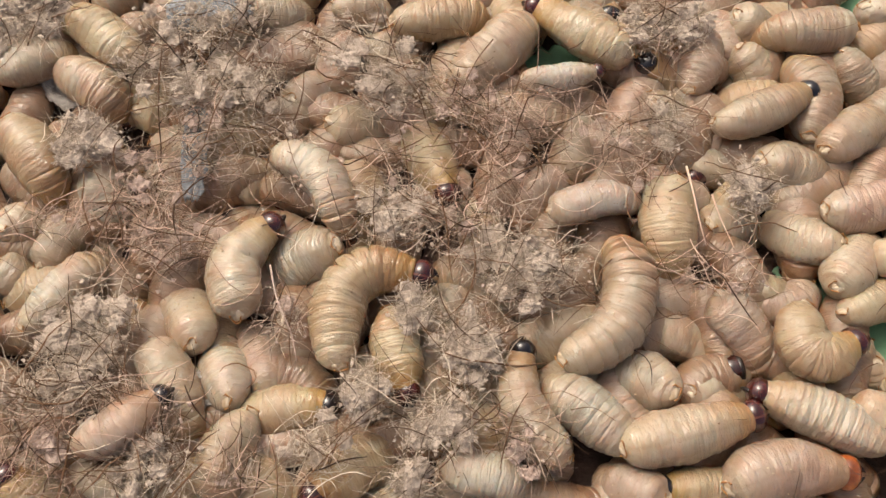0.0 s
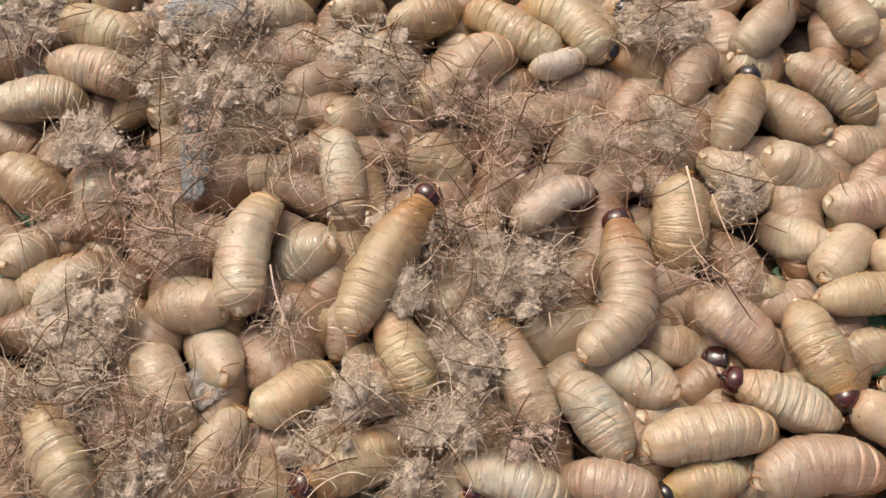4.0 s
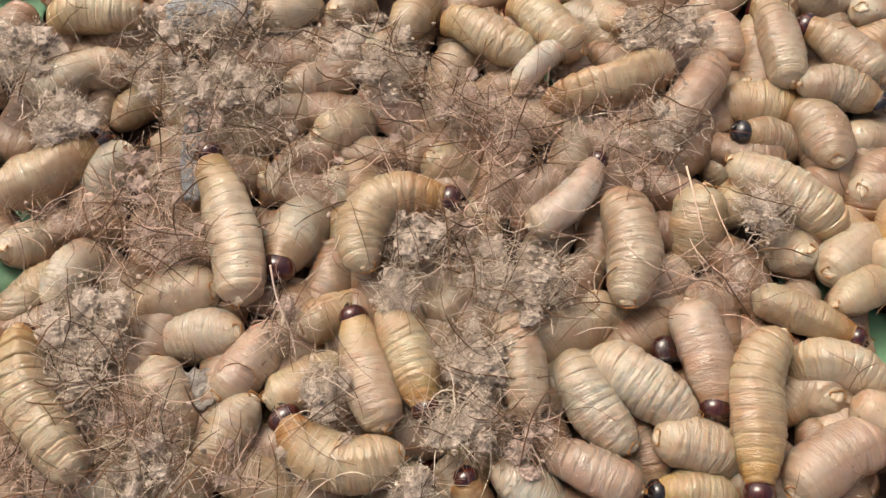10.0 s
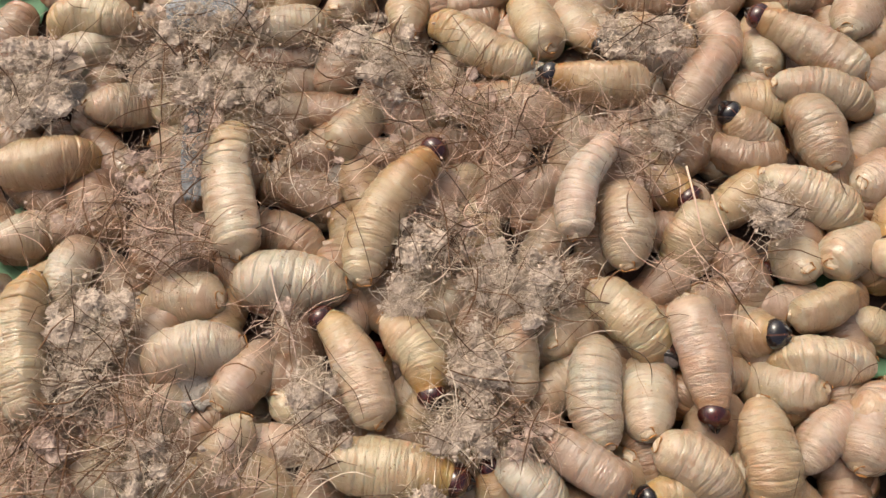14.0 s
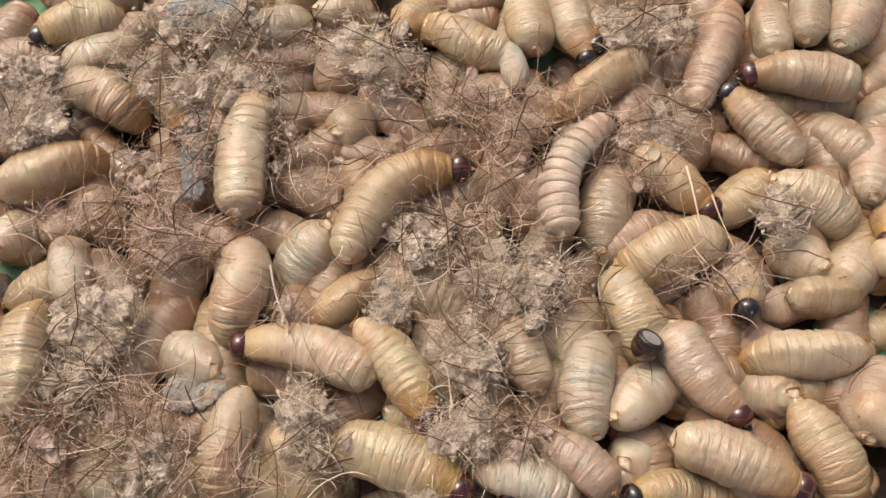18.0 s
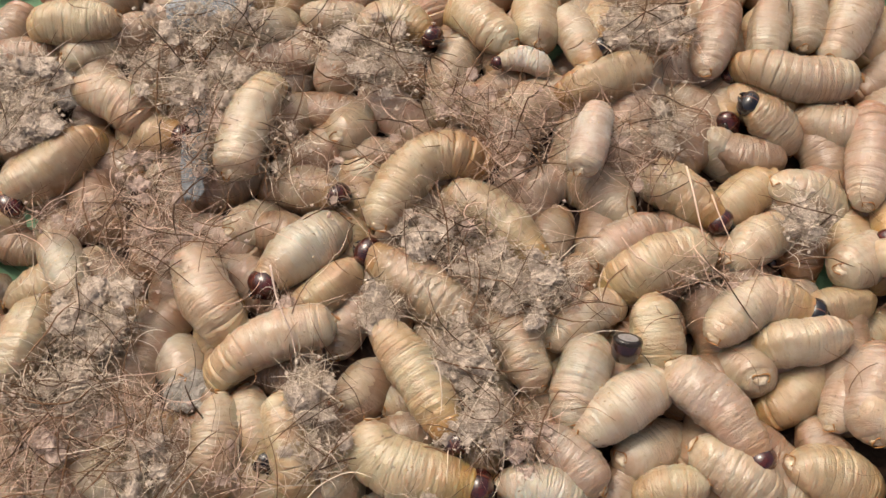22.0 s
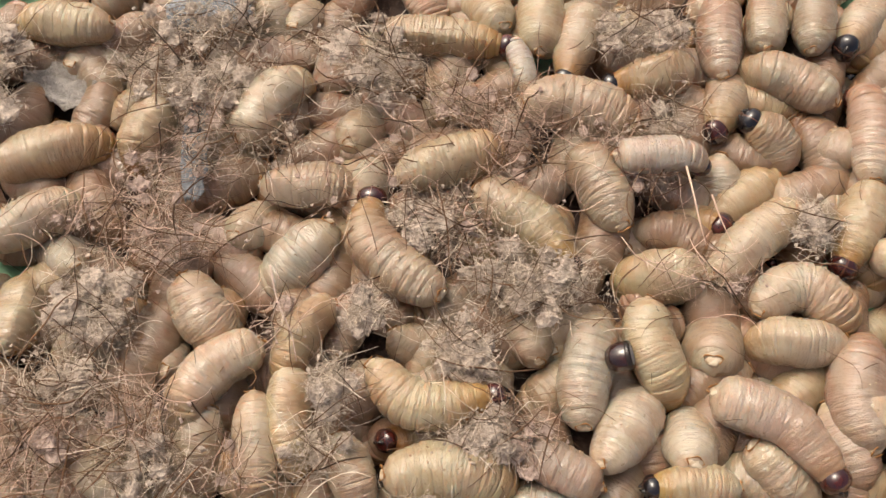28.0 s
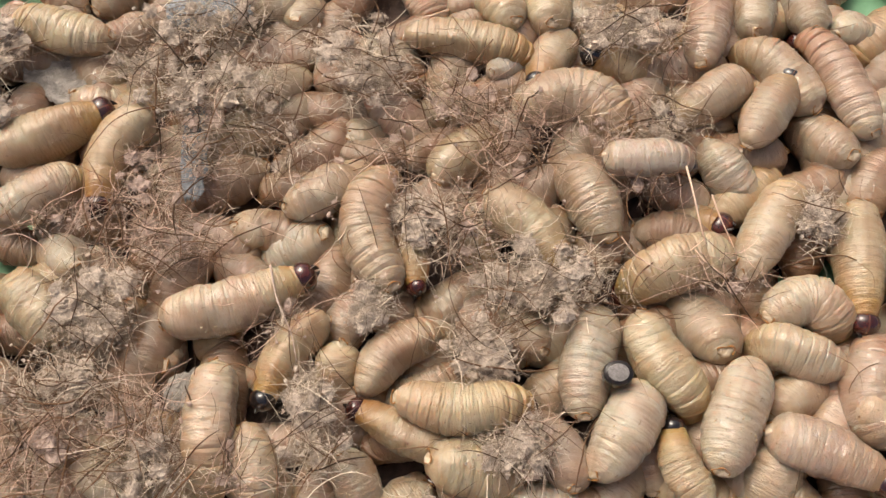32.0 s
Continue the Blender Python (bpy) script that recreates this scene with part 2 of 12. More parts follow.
def lip_mesh():
    rings = []
    for a in range(5):
        t = a / 4
        w = 0.0017 * math.sqrt(max(0.05, 1 - (2 * t - 1) ** 2))
        rings.append([(0.0037 + 0.0010 * t, math.cos(q) * w, 0.0009 + math.sin(q) * 0.0007) for q in [2 * math.pi * j / 10 for j in range(10)]])
    verts, faces = tube_rings(rings)
    return mesh_from("upper_lip", verts, faces, RIM)


def plate_mesh(seed):
    """Slightly dished pale plate with a worn brown rim on the blunt tail."""
    rings = []
    for q, x in ((0.15, -0.0002), (0.5, -0.0002), (0.82, 0.0), (1.0, 0.0005), (1.03, 0.0014)):
        ring = []
        for j in range(18):
            f = 2 * math.pi * j / 18
            r = 0.0022 * q * (1 + 0.6 * noise.noise(Vector((math.cos(f), math.sin(f), seed * 5.0))))
            ring.append((x, math.cos(f) * r * 1.2, math.sin(f) * r * 0.85))
        rings.append(ring)
    verts, faces = tube_rings(rings)
    return mesh_from("tail_plate", verts, faces, PLATE)


def rim_mesh(seed):
    rings = []
    for j in range(20):
        f = 2 * math.pi * j / 20 * 0.62 + seed
        c = Vector((-0.0005, math.cos(f) * (0.0028 + 0.0005 * math.sin(3.1 * f + seed)), math.sin(f) * (0.0020 + 0.0005 * math.cos(2.3 * f))))
        n2 = Vector((0, math.cos(f), math.sin(f)))
        r = 0.00032 * abs(math.sin(2.5 * math.pi * (j + 0.5) / 20)) + 0.00006
        rings.append([tuple(c + n2 * r * math.cos(q) + Vector((1, 0, 0)) * r * math.sin(q)) for q in [2 * math.pi * i / 6 for i in range(6)]])
    verts, faces = tube_rings(rings)
    return mesh_from("tail_rim", verts, faces, RIM)


def grain_mesh(seed):
    """Tiny damp grains of pith that cling to one side of a ring."""
    rng = random.Random(seed + 500)
    verts, faces = [], []
    for _ in range(7):
        f, r = rng.uniform(0.1, 3.0), rng.choice((0.00022, 0.0003, 0.0004))
        c = Vector((rng.uniform(-0.7, 0.7) * STEP / 2, math.cos(f) * RADIUS * 0.975, math.sin(f) * RADIUS * 0.975))
        base = len(verts)
        for q in range(3):
            for j in range(6):
                a = 2 * math.pi * j / 6
                w = (1.0, 0.8, 0.25)[q] * r
                side = Vector((0, -math.sin(f), math.cos(f)))
                up = Vector((0, math.cos(f), math.sin(f)))
                verts.append(tuple(c + Vector((1, 0, 0)) * math.cos(a) * w * 1.4 + side * math.sin(a) * w + up * (q - 0.6) * r * 0.6))
        faces += [(base + q * 6 + j, base + q * 6 + (j + 1) % 6, base + (q + 1) * 6 + (j + 1) % 6, base + (q + 1) * 6 + j) for q in range(2) for j in range(6)]
        faces.append(tuple(base + 12 + j for j in range(6)))
    return mesh_from("stuck_grain", verts, faces, GRAIN)


KINDS = 4
GRAINS = [grain_mesh(q) for q in range(4)]
RING_MESHES = [[ring_mesh(k, seed) for k in range(RINGS)] for seed in range(KINDS)]
HEAD_MESH, LIP_MESH, JAW_MESHES = head_mesh(), lip_mesh(), (jaw_mesh(1), jaw_mesh(-1))
PLATE_MESHES = [plate_mesh(s) for s in range(KINDS)]
RIM_MESHES = [rim_mesh(s * 1.9) for s in range(KINDS)]

TONES = {
    "cream": ((0.63, 0.53, 0.405), (0.57, 0.41, 0.21), "cream"),
    "yellow": ((0.62, 0.515, 0.35), (0.57, 0.38, 0.14), "yellowish cream"),
    "amber": ((0.59, 0.46, 0.30), (0.52, 0.31, 0.11), "amber tan"),
    "pink": ((0.60, 0.465, 0.375), (0.53, 0.335, 0.21), "pinkish beige"),
    "white": ((0.665, 0.60, 0.495), (0.61, 0.48, 0.32), "pale ivory"),
    "chalk": ((0.76, 0.71, 0.63), (0.64, 0.52, 0.38), "chalk-white"),
    "dull": ((0.54, 0.44, 0.33), (0.48, 0.32, 0.16), "dull tan"),
    "pearl": ((0.72, 0.64, 0.56), (0.64, 0.50, 0.40), "pearly white"),
    "tan": ((0.595, 0.48, 0.36), (0.52, 0.335, 0.17), "light tan"),
    # skin darkened to brown: shade of the gaps put into the colour
    "shaded": ((0.44, 0.315, 0.225), (0.38, 0.22, 0.11), "shaded brown"),
}
HEAD_TONES = {"red": (0.060, 0.012, 0.010), "black": (0.014, 0.012, 0.014), "orange": (0.30, 0.085, 0.02)}
larvae = []


class Larva:
    """A larva and its rows: times and the points that its back follows, tail first, in millimetres."""

    def __init__(self, tone, size, head="red", where="in the heap", roll=0.0, buried=False):
        number = len(larvae)
        rng = random.Random(number * 17 + 3)
        body, neck, word = TONES[tone]
        kind = number % KINDS
        tint = 0.715 + 0.12 * (rng.random() - 0.5)
        self.root = new("larva")
        self.root.empty_display_size = 0.01
        self.root.scale = (size, size, size)
        tagged(self.root, "wet %s palm grub with %s head %s" % (word, {"red": "dark red-brown", "black": "shiny black", "orange": "orange-brown"}[head], where), "larva", "palm grubs in the heap")
        self.size, self.roll, self.rows, self.parts = size, roll + rng.uniform(-0.9, 0.9), [], []
        spot = rng.random()
        for k in range(RINGS):
            ob = part("body_ring", RING_MESHES[kind][k], self.root)
            w = max(0.0, (k - 6.4) / 4.6) ** 1.6
            blush = max(0.0, noise.noise(Vector((k * 0.33, number * 3.7, 0.5)))) * 0.9
            pale = (0.5, 0.25, 0.1)[k] if k < 3 else 0.0
            skin = [((a * (1 - w) + b * w) * (1 - pale) + c * pale) * tint for a, b, c in zip(body, neck, (0.72, 0.63, 0.48))]
            ob.color = tuple(min(1.0, c * (1 - blush * (1 - q))) for c, q in zip(skin, (0.86, 0.735, 0.64))) + (spot,)
            self.parts.append(ob)
        for k in rng.sample((3, 4, 5, 6), 0 if buried else 2):
            ob = part("stuck_grain", GRAINS[rng.randrange(4)], self.parts[k], "pale damp grains of pith")
            ob.rotation_euler = (rng.uniform(-0.5, 0.5), 0, 0)
            q = girth((k + 0.5) / RINGS) / RADIUS * 1.01
            ob.scale = (1, q, q)
            tagged(ob, kind="stuff")
        for ob in (part("tail_plate", PLATE_MESHES[kind], self.parts[0], "pale horny tail plate"), part("tail_rim", RIM_MESHES[kind], self.parts[0], "brown edge of the tail plate")):
            ob.matrix_basis = pose(-STEP * 0.89, 0, 0.0026, 0, 38, 0)
        skull = part("head", HEAD_MESH, self.root, "glossy dark head capsule")
        skull.color = (*HEAD_TONES[head], 1.0)
        if not buried:
            for m in JAW_MESHES:
                part("mandible", m, skull, "black biting jaw")
            part("upper_lip", LIP_MESH, skull)
        self.parts.append(skull)
        larvae.append(self)

    def at(self, t, *points):
        self.rows.append((t, [Vector(p) * 0.001 for p in points]))
        return self

    def rest(self):
        """Lay a larva that never stirs along its first row."""
        frames = chain(self.rows[0][1], None, self.roll)
        self.root.matrix_basis = frames[6] @ Matrix.Diagonal((self.size, self.size, self.size, 1))
        for ob, f in zip(self.parts, frames):
            m = frames[6].inverted() @ f
            m.translation = m.translation / self.size
            ob.matrix_basis = m

    def settle(self):
        """Key the root and every ring along the back's curve."""
        rows = self.rows
        if rows[0][0] > 0:
            rows = [(0.0, rows[0][1])] + rows
        if rows[-1][0] < 32.0:
            rows = rows + [(32.0, rows[-1][1])]
        before, roots, locals_ = None, [], [[] for _ in self.parts]
        for t, pts in rows:
            frames = chain(pts, before, self.roll)
            before = frames[6]
            roots.append((t, frames[6]))
            back = frames[6].inverted()
            for i, f in enumerate(frames):
                m = back @ f
                m.translation = m.translation / self.size
                locals_[i].append((t, m))
        walk(self.root, roots)
        for ob, r in zip(self.parts, locals_):
            walk(ob, r)


def curve_points(pts, n=60):
    """A smooth curve through the points."""
    p = [pts[0] * 2 - pts[1], *pts, pts[-1] * 2 - pts[-2]]
    out = []
    for i in range(1, len(p) - 2):
        a, b, c, d = p[i - 1], p[i], p[i + 1], p[i + 2]
        for q in range(n):
            u = q / n
            out.append(0.5 * (2 * b + (c - a) * u + (2 * a - 5 * b + 4 * c - d) * u * u + (3 * b - a - 3 * c + d) * u ** 3))
    out.append(pts[-1].copy())
    return out


def chain(pts, before, roll):
    """Poses of the twelve rings and the head along a back, tail to head."""
    if len(pts) > 2 and pts[-1].z < pts[-2].z - 0.008:
        # a head that dives into the heap bends over gently
        ahead = pts[-2] - pts[-3]
        ahead = Vector((ahead.x, ahead.y, 0)).normalized()
        pts = [*pts[:-2], pts[-2] - ahead * 0.005, Vector((pts[-2].x + ahead.x * 0.002, pts[-2].y + ahead.y * 0.002, pts[-1].z))]
    line = curve_points(pts)
    for _ in range(2):
        even = [0.0]
        for a, b in zip(line, line[1:]):
            even.append(even[-1] + (b - a).length)
        even, spots = np.array(even) / even[-1], np.array([tuple(p) for p in line])
        ticks = np.linspace(0, 1, 81)
        spots = np.stack([np.interp(ticks, even, spots[:, c]) for c in range(3)], 1)
        for _ in range(55):
            spots[1:-1] = 0.25 * spots[:-2] + 0.5 * spots[1:-1] + 0.25 * spots[2:]
        line = [Vector(q) for q in spots]
    run = [0.0]
    for a, b in zip(line, line[1:]):
        run.append(run[-1] + (b - a).length)
    run = np.array(run) / run[-1]
    grid = np.array([tuple(p) for p in line])

    def place(s):
        return Vector([float(np.interp(s, run, grid[:, c])) for c in range(3)])

    stations = [0.035 + 0.88 * (k + 0.5) / RINGS for k in range(RINGS)] + [0.968]
    spots = [place(s) for s in stations]
    ways = [(place(min(1, s + 0.07)) - place(max(0, s - 0.07))).normalized() for s in stations]
    mid = 6
    if before is None:
        up = Vector((0, 0.42, 0.9))
        up = (up - ways[mid] * up.dot(ways[mid])).normalized()
        up = Matrix.Rotation(roll, 3, ways[mid]) @ up
    else:
        old = before.to_3x3()
        up = old.col[0].rotation_difference(ways[mid]) @ old.col[2]
    ups = [None] * len(spots)
    ups[mid] = up
    for i in range(mid + 1, len(spots)):
        ups[i] = ways[i - 1].rotation_difference(ways[i]) @ ups[i - 1]
    for i in range(mid - 1, -1, -1):
        ups[i] = ways[i + 1].rotation_difference(ways[i]) @ ups[i + 1]
    out = []
    for s, w, u in zip(spots, ways, ups):
        u = (u - w * u.dot(w)).normalized()
        m = Matrix((w, u.cross(w), u)).transposed().to_4x4()
        m.translation = s
        out.append(m)
    return out


# ---- ground: leaf-lined floor below the heap ----
def sheet(name, half, step, z, amp, mat, label):
    n = int(2 * half / step)
    xs = [-half + 2 * half * i / n for i in range(n + 1)]
    verts = [(x, y, z + amp * noise.noise(Vector((x * 30, y * 30, 2.2))) * math.exp(-(x * x + y * y) / 0.2)) for y in xs for x in xs]
    faces = [(j * (n + 1) + i, j * (n + 1) + i + 1, (j + 1) * (n + 1) + i + 1, (j + 1) * (n + 1) + i) for j in range(n) for i in range(n)]
    return tagged(new(name, mesh_from(name, verts, faces, mat)), label, "ground", kind="structure")


sheet("ground", 0.5, 0.02, -0.024, 0.003, LITTER, "wet dark brown litter under the whole heap")
sheet("floor", 4.0, 0.2, -0.032, 0.0, LITTER, "dark brown trodden earth floor around the heap")


# ---- fibre and dust ----
def strand_verts(rng, centre, spread, z0, z1, count, length, thick, curl, along=None):
    """Many thin curling strands, three-sided, in one list of vertices and faces."""
    verts, faces = [], []
    for _ in range(count):
        n = rng.randint(8, 13)
        ln = length * rng.uniform(0.35, 1.25)
        rad = thick * rng.choice((0.5, 0.6, 0.7, 0.9, 1.2, 1.7)) * rng.uniform(0.8, 1.2)
        p = np.array([centre[0] + rng.gauss(0, spread[0]) * 0.62, centre[1] + rng.gauss(0, spread[1]) * 0.62, rng.uniform(z0, z1)])
        ang = rng.uniform(0, 2 * math.pi) if along is None else along + rng.gauss(0, 0.5)
        slope, turn = rng.gauss(0, 0.12), rng.gauss(0, curl)
        p = p - np.array([math.cos(ang), math.sin(ang), 0]) * ln * 0.5
        base = len(verts)
        for i in range(n):
            d = np.array([math.cos(ang), math.sin(ang), slope])
            side = np.array([-math.sin(ang), math.cos(ang), 0])
            r = rad * (1 - 0.6 * abs(2 * i / (n - 1) - 1) ** 3)
            for q in (0, 2.094, 4.189):
                o = p + side * (math.cos(q) * r)
                verts.append((o[0], o[1], o[2] + math.sin(q) * r))
            p = p + d * ln / (n - 1)
            ang += (turn + rng.gauss(0, curl * 0.7)) / (n - 1) * 3
            slope += rng.gauss(0, 0.22)
            if p[2] > z1 + 0.003:
                slope = -abs(slope) * 0.6
            if p[2] < z0:
                slope = abs(slope) * 0.6
        for i in range(n - 1):
            for q in range(3):
                a, b = base + i * 3 + q, base + i * 3 + (q + 1) % 3
                faces.append((a, b, b + 3, a + 3))
    return verts, faces


ICO = bmesh.new()
bmesh.ops.create_icosphere(ICO, subdivisions=2, radius=1.0)
ICO_V = [v.co.copy() for v in ICO.verts]
ICO_F = [tuple(v.index for v in f.verts) for f in ICO.faces]
ICO.free()
ICS = bmesh.new()
bmesh.ops.create_icosphere(ICS, subdivisions=1, radius=1.0)
ICS_V = [v.co.copy() for v in ICS.verts]
ICS_F = [tuple(v.index for v in f.verts) for f in ICS.faces]
ICS.free()


def lump_mesh(rng, r):
    """A clot of dusty pith: a ragged core, crusted with crumbs and short bits of fibre."""
    stretch = Vector((rng.uniform(0.75, 1.5), rng.uniform(0.75, 1.5), rng.uniform(0.45, 0.75)))
    off = Vector((rng.random() * 40, rng.random() * 40, rng.random() * 40))

    def shell(v):
        k = 1 + 0.6 * noise.noise(v * 1.4 + off) + 0.5 * noise.noise(v * 3.1 + off) - 0.35 * abs(noise.noise(v * 6.0 + off))
        return Vector((v.x * stretch.x, v.y * stretch.y, v.z * stretch.z)) * (r * k)

    verts, faces = [tuple(shell(v) * 0.93) for v in ICO_V], list(ICO_F)
    for _ in range(46):
        d = Vector((rng.gauss(0, 1), rng.gauss(0, 1), rng.gauss(0.3, 1))).normalized()
        c, q, base = shell(d), r * rng.uniform(0.06, 0.20), len(verts)
        turn = Euler((rng.uniform(0, 6.3), rng.uniform(0, 6.3), 0)).to_matrix()
        verts += [tuple(c + turn @ Vector((v.x * 1.5, v.y, v.z * 0.7)) * (q * (1 + 0.9 * noise.noise(v * 1.9 + c * 900)))) for v in ICS_V]
        faces += [tuple(base + i for i in f) for f in ICS_F]
    for _ in range(26):
        d = Vector((rng.gauss(0, 1), rng.gauss(0, 1), rng.gauss(0.3, 1))).normalized()
        way = Vector((rng.gauss(0, 1), rng.gauss(0, 1), rng.gauss(0, 0.4))).normalized()
        p, ln, rad = shell(d) * 1.03, r * rng.uniform(0.5, 1.3), rng.uniform(0.00006, 0.00012)
        side = way.orthogonal().normalized()
        other, base = way.cross(side), len(verts)
        for i in range(5):
            q = p + way * (ln * (i / 4 - 0.5)) - d * (0.35 * ln * (i / 4 - 0.5) ** 2) + side * (0.12 * ln * math.sin(i * 1.7 + d.x * 9))
            verts += [tuple(q + side * math.cos(g) * rad + other * math.sin(g) * rad) for g in (0, 2.094, 4.189)]
        faces += [(base + i * 3 + g, base + i * 3 + (g + 1) % 3, base + i * 3 + 3 + (g + 1) % 3, base + i * 3 + 3 + g) for i in range(4) for g in range(3)]
    return verts, faces


def dust(rng, spread, z, bits):
    """Loose crumbs strewn over the tuft."""
    verts, faces = [], []
    for _ in range(bits):
        r = 0.00025 + 0.0007 * rng.random() ** 2
        c = Vector((rng.gauss(0, spread[0]) * 0.55, rng.gauss(0, spread[1]) * 0.55, z + rng.uniform(-0.003, 0.004)))
        off = Vector((rng.random() * 40, rng.random() * 40, rng.random() * 40))
        turn = Euler((rng.uniform(-0.8, 0.8), rng.uniform(-0.8, 0.8), rng.uniform(0, 6.3))).to_matrix()
        base = len(verts)
        for v in ICS_V:
            q = v * (r * (1 + 1.1 * noise.noise(v * 1.7 + off)))
            verts.append(tuple(c + turn @ Vector((q.x * 1.3, q.y, q.z * 0.8))))
        faces += [tuple(base + q for q in f) for f in ICS_F]
    return verts, faces


clumps = []


def fibre_clump(x, y, sx, sy, z=7.0, lumps=6, bits=90, strands=230, big=4.2, tone="grey", curl=0.42, long=26):
    """A tuft at x, y (millimetres): dusty crumbs and the strands that run through it."""
    rng = random.Random(len(clumps) * 31 + 5)
    root = new("fibre_clump")
    root.location = (x * 0.001, y * 0.001, 0.0)
    tagged(root, "loose tuft of dusty grey palm fibre on the grubs" if tone == "grey" else "matted tuft of thin brown palm fibre on the grubs", "fibre clump", "fibre tufts on the heap")
    sx, sy, z = sx * 0.001, sy * 0.001, z * 0.001
    pith = CRUMB if tone == "grey" else CRUMB_BROWN
    for _ in range(int(lumps * 1.6 + 0.5)):
        v, f = lump_mesh(rng, big * 0.00085 * rng.uniform(0.55, 1.25))
        ob = part("pith_lump", mesh_from("pith_lump", v, f, pith, False), root)
        ob.location = (rng.gauss(0, sx) * 0.45, rng.gauss(0, sy) * 0.45, z + rng.uniform(-0.003, 0.0035))
    v, f = dust(rng, (sx, sy), z, int(bits * 0.5))
    tagged(part("crumb_dust", mesh_from("crumb_dust", v, f, pith, False), root, "fine crumbs of pith"), kind="stuff")
    v, f = strand_verts(rng, (0, 0), (sx, sy), z - 0.004, z + 0.006, int(strands * 0.31), long * 0.001, 0.00011, curl)
    tagged(part("fibre_tangle", mesh_from("fibre_tangle", v, f, STRAND_GREY if tone == "grey" else STRAND), root, "tangle of thin pale fibres"), kind="stuff")
    v, f = strand_verts(rng, (0, 0), (sx * 0.75, sy * 0.75), z - 0.002, z + 0.0025, int(lumps * 30 + 10), 0.011, 0.0001, 0.4)
    tagged(part("fluff", mesh_from("fluff", v, f, STRAND_GREY), root, "short pale fluff on the dust"), kind="stuff")
    if strands > 60:
        v, f = strand_verts(rng, (0, 0), (sx, sy), z - 0.003, z + 0.007, strands // 13, long * 0.0012, 0.0002, curl * 0.7)
        tagged(part("root_hair", mesh_from("root_hair", v, f, DARK_STRAND), root, "dark brown root hairs"), kind="stuff")
    clumps.append(root)
    return root


def lathe(profile, around, mat, name, squash=1.0):
    rings = [[(math.cos(2 * math.pi * j / around) * r, math.sin(2 * math.pi * j / around) * r * squash, z) for j in range(around)] for r, z in profile]
    verts, faces = tube_rings(rings)
    return mesh_from(name, verts, faces, mat)


def husk():
    """An empty, shed head capsule: a dark shell with a dull grey plug in its mouth."""
    root = new("shed_head_husk")
    tagged(root, "empty blackish-brown shed head husk lying between grubs", "husk")
    shell = part("shell", lathe([(0.0012, -0.0058), (0.0034, -0.0050), (0.0050, -0.0028), (0.0055, 0.0), (0.0052, 0.0026), (0.0049, 0.0036), (0.0046, 0.0031)], 20, HEAD, "shell", 0.85), root, "glossy dark shell")
    shell.color = (0.036, 0.011, 0.009, 1)
    part("plug", lathe([(0.0047, 0.0030), (0.0046, 0.0038), (0.0028, 0.0042), (0.0006, 0.0043)], 16, STONE, "plug", 0.85), root, "dull grey dried plug")
    part("mouth_edge", lathe([(0.0051, 0.0020), (0.0054, 0.0024), (0.0053, 0.0034), (0.0049, 0.0040)], 20, JAW, "mouth_edge", 0.85), root, "black edge")
    return root


def flake(name, mat, length, width, thick, seed, label, category, bend=0.15, relief=1.0):
    """A torn strip with ragged sides, lengthwise grooves and real thickness."""
    nx, ny = 26, 9
    top, low = [], []
    for i in range(nx):
        for j in range(ny):
            u, v = i / (nx - 1) - 0.5, j / (ny - 1) - 0.5
            rag = 1 + 0.35 * noise.noise(Vector((u * 9, seed, 0 if v < 0 else 4)))
            x, y = u * length * (1 + 0.1 * noise.noise(Vector((v * 7, seed, 8)))), v * width * rag * (1 - 0.5 * abs(2 * u) ** 3)
            z = bend * length * (0.25 - u * u) + 0.0012 * relief * noise.noise(Vector((u * 5, v * 14, seed))) + 0.0006 * relief * noise.noise(Vector((u * 22, v * 20, seed)))
            top.append((x, y, z + thick / 2))
            low.append((x, y, z - thick / 2))
    n = nx * ny
    faces = [(i * ny + j, (i + 1) * ny + j, (i + 1) * ny + j + 1, i * ny + j + 1) for i in range(nx - 1) for j in range(ny - 1)]
    faces += [tuple(n + q for q in reversed(f)) for f in faces]
    rim = [i * ny for i in range(nx)] + [(nx - 1) * ny + j for j in range(1, ny)] + [i * ny + ny - 1 for i in range(nx - 2, -1, -1)] + [j for j in range(ny - 2, 0, -1)]
    faces += [(b, a, n + a, n + b) for a, b in zip(rim, rim[1:] + rim[:1])]
    return tagged(new(name, mesh_from(name, top + low, faces, mat)), label, category)


def hair(points, thick, mat=None):
    """One stiff root hair along a bent line, in millimetres."""
    line = curve_points([Vector(p) * 0.001 for p in points], 10)
    rings = []
    for i, p in enumerate(line):
        w = (line[min(i + 1, len(line) - 1)] - line[max(i - 1, 0)]).normalized()
        a = w.orthogonal().normalized()
        b = w.cross(a)
        r = thick * 0.001 * (1 - 0.7 * i / len(line))
        rings.append([tuple(p + a * math.cos(q) * r + b * math.sin(q) * r) for q in (0, 1.257, 2.513, 3.770, 5.027)])
    verts, faces = tube_rings(rings)
    return tagged(new("root_hair", mesh_from("root_hair", verts, faces, mat or DARK_STRAND)), "stiff dark brown root hair lying across the heap", "root hair", "single root hairs")


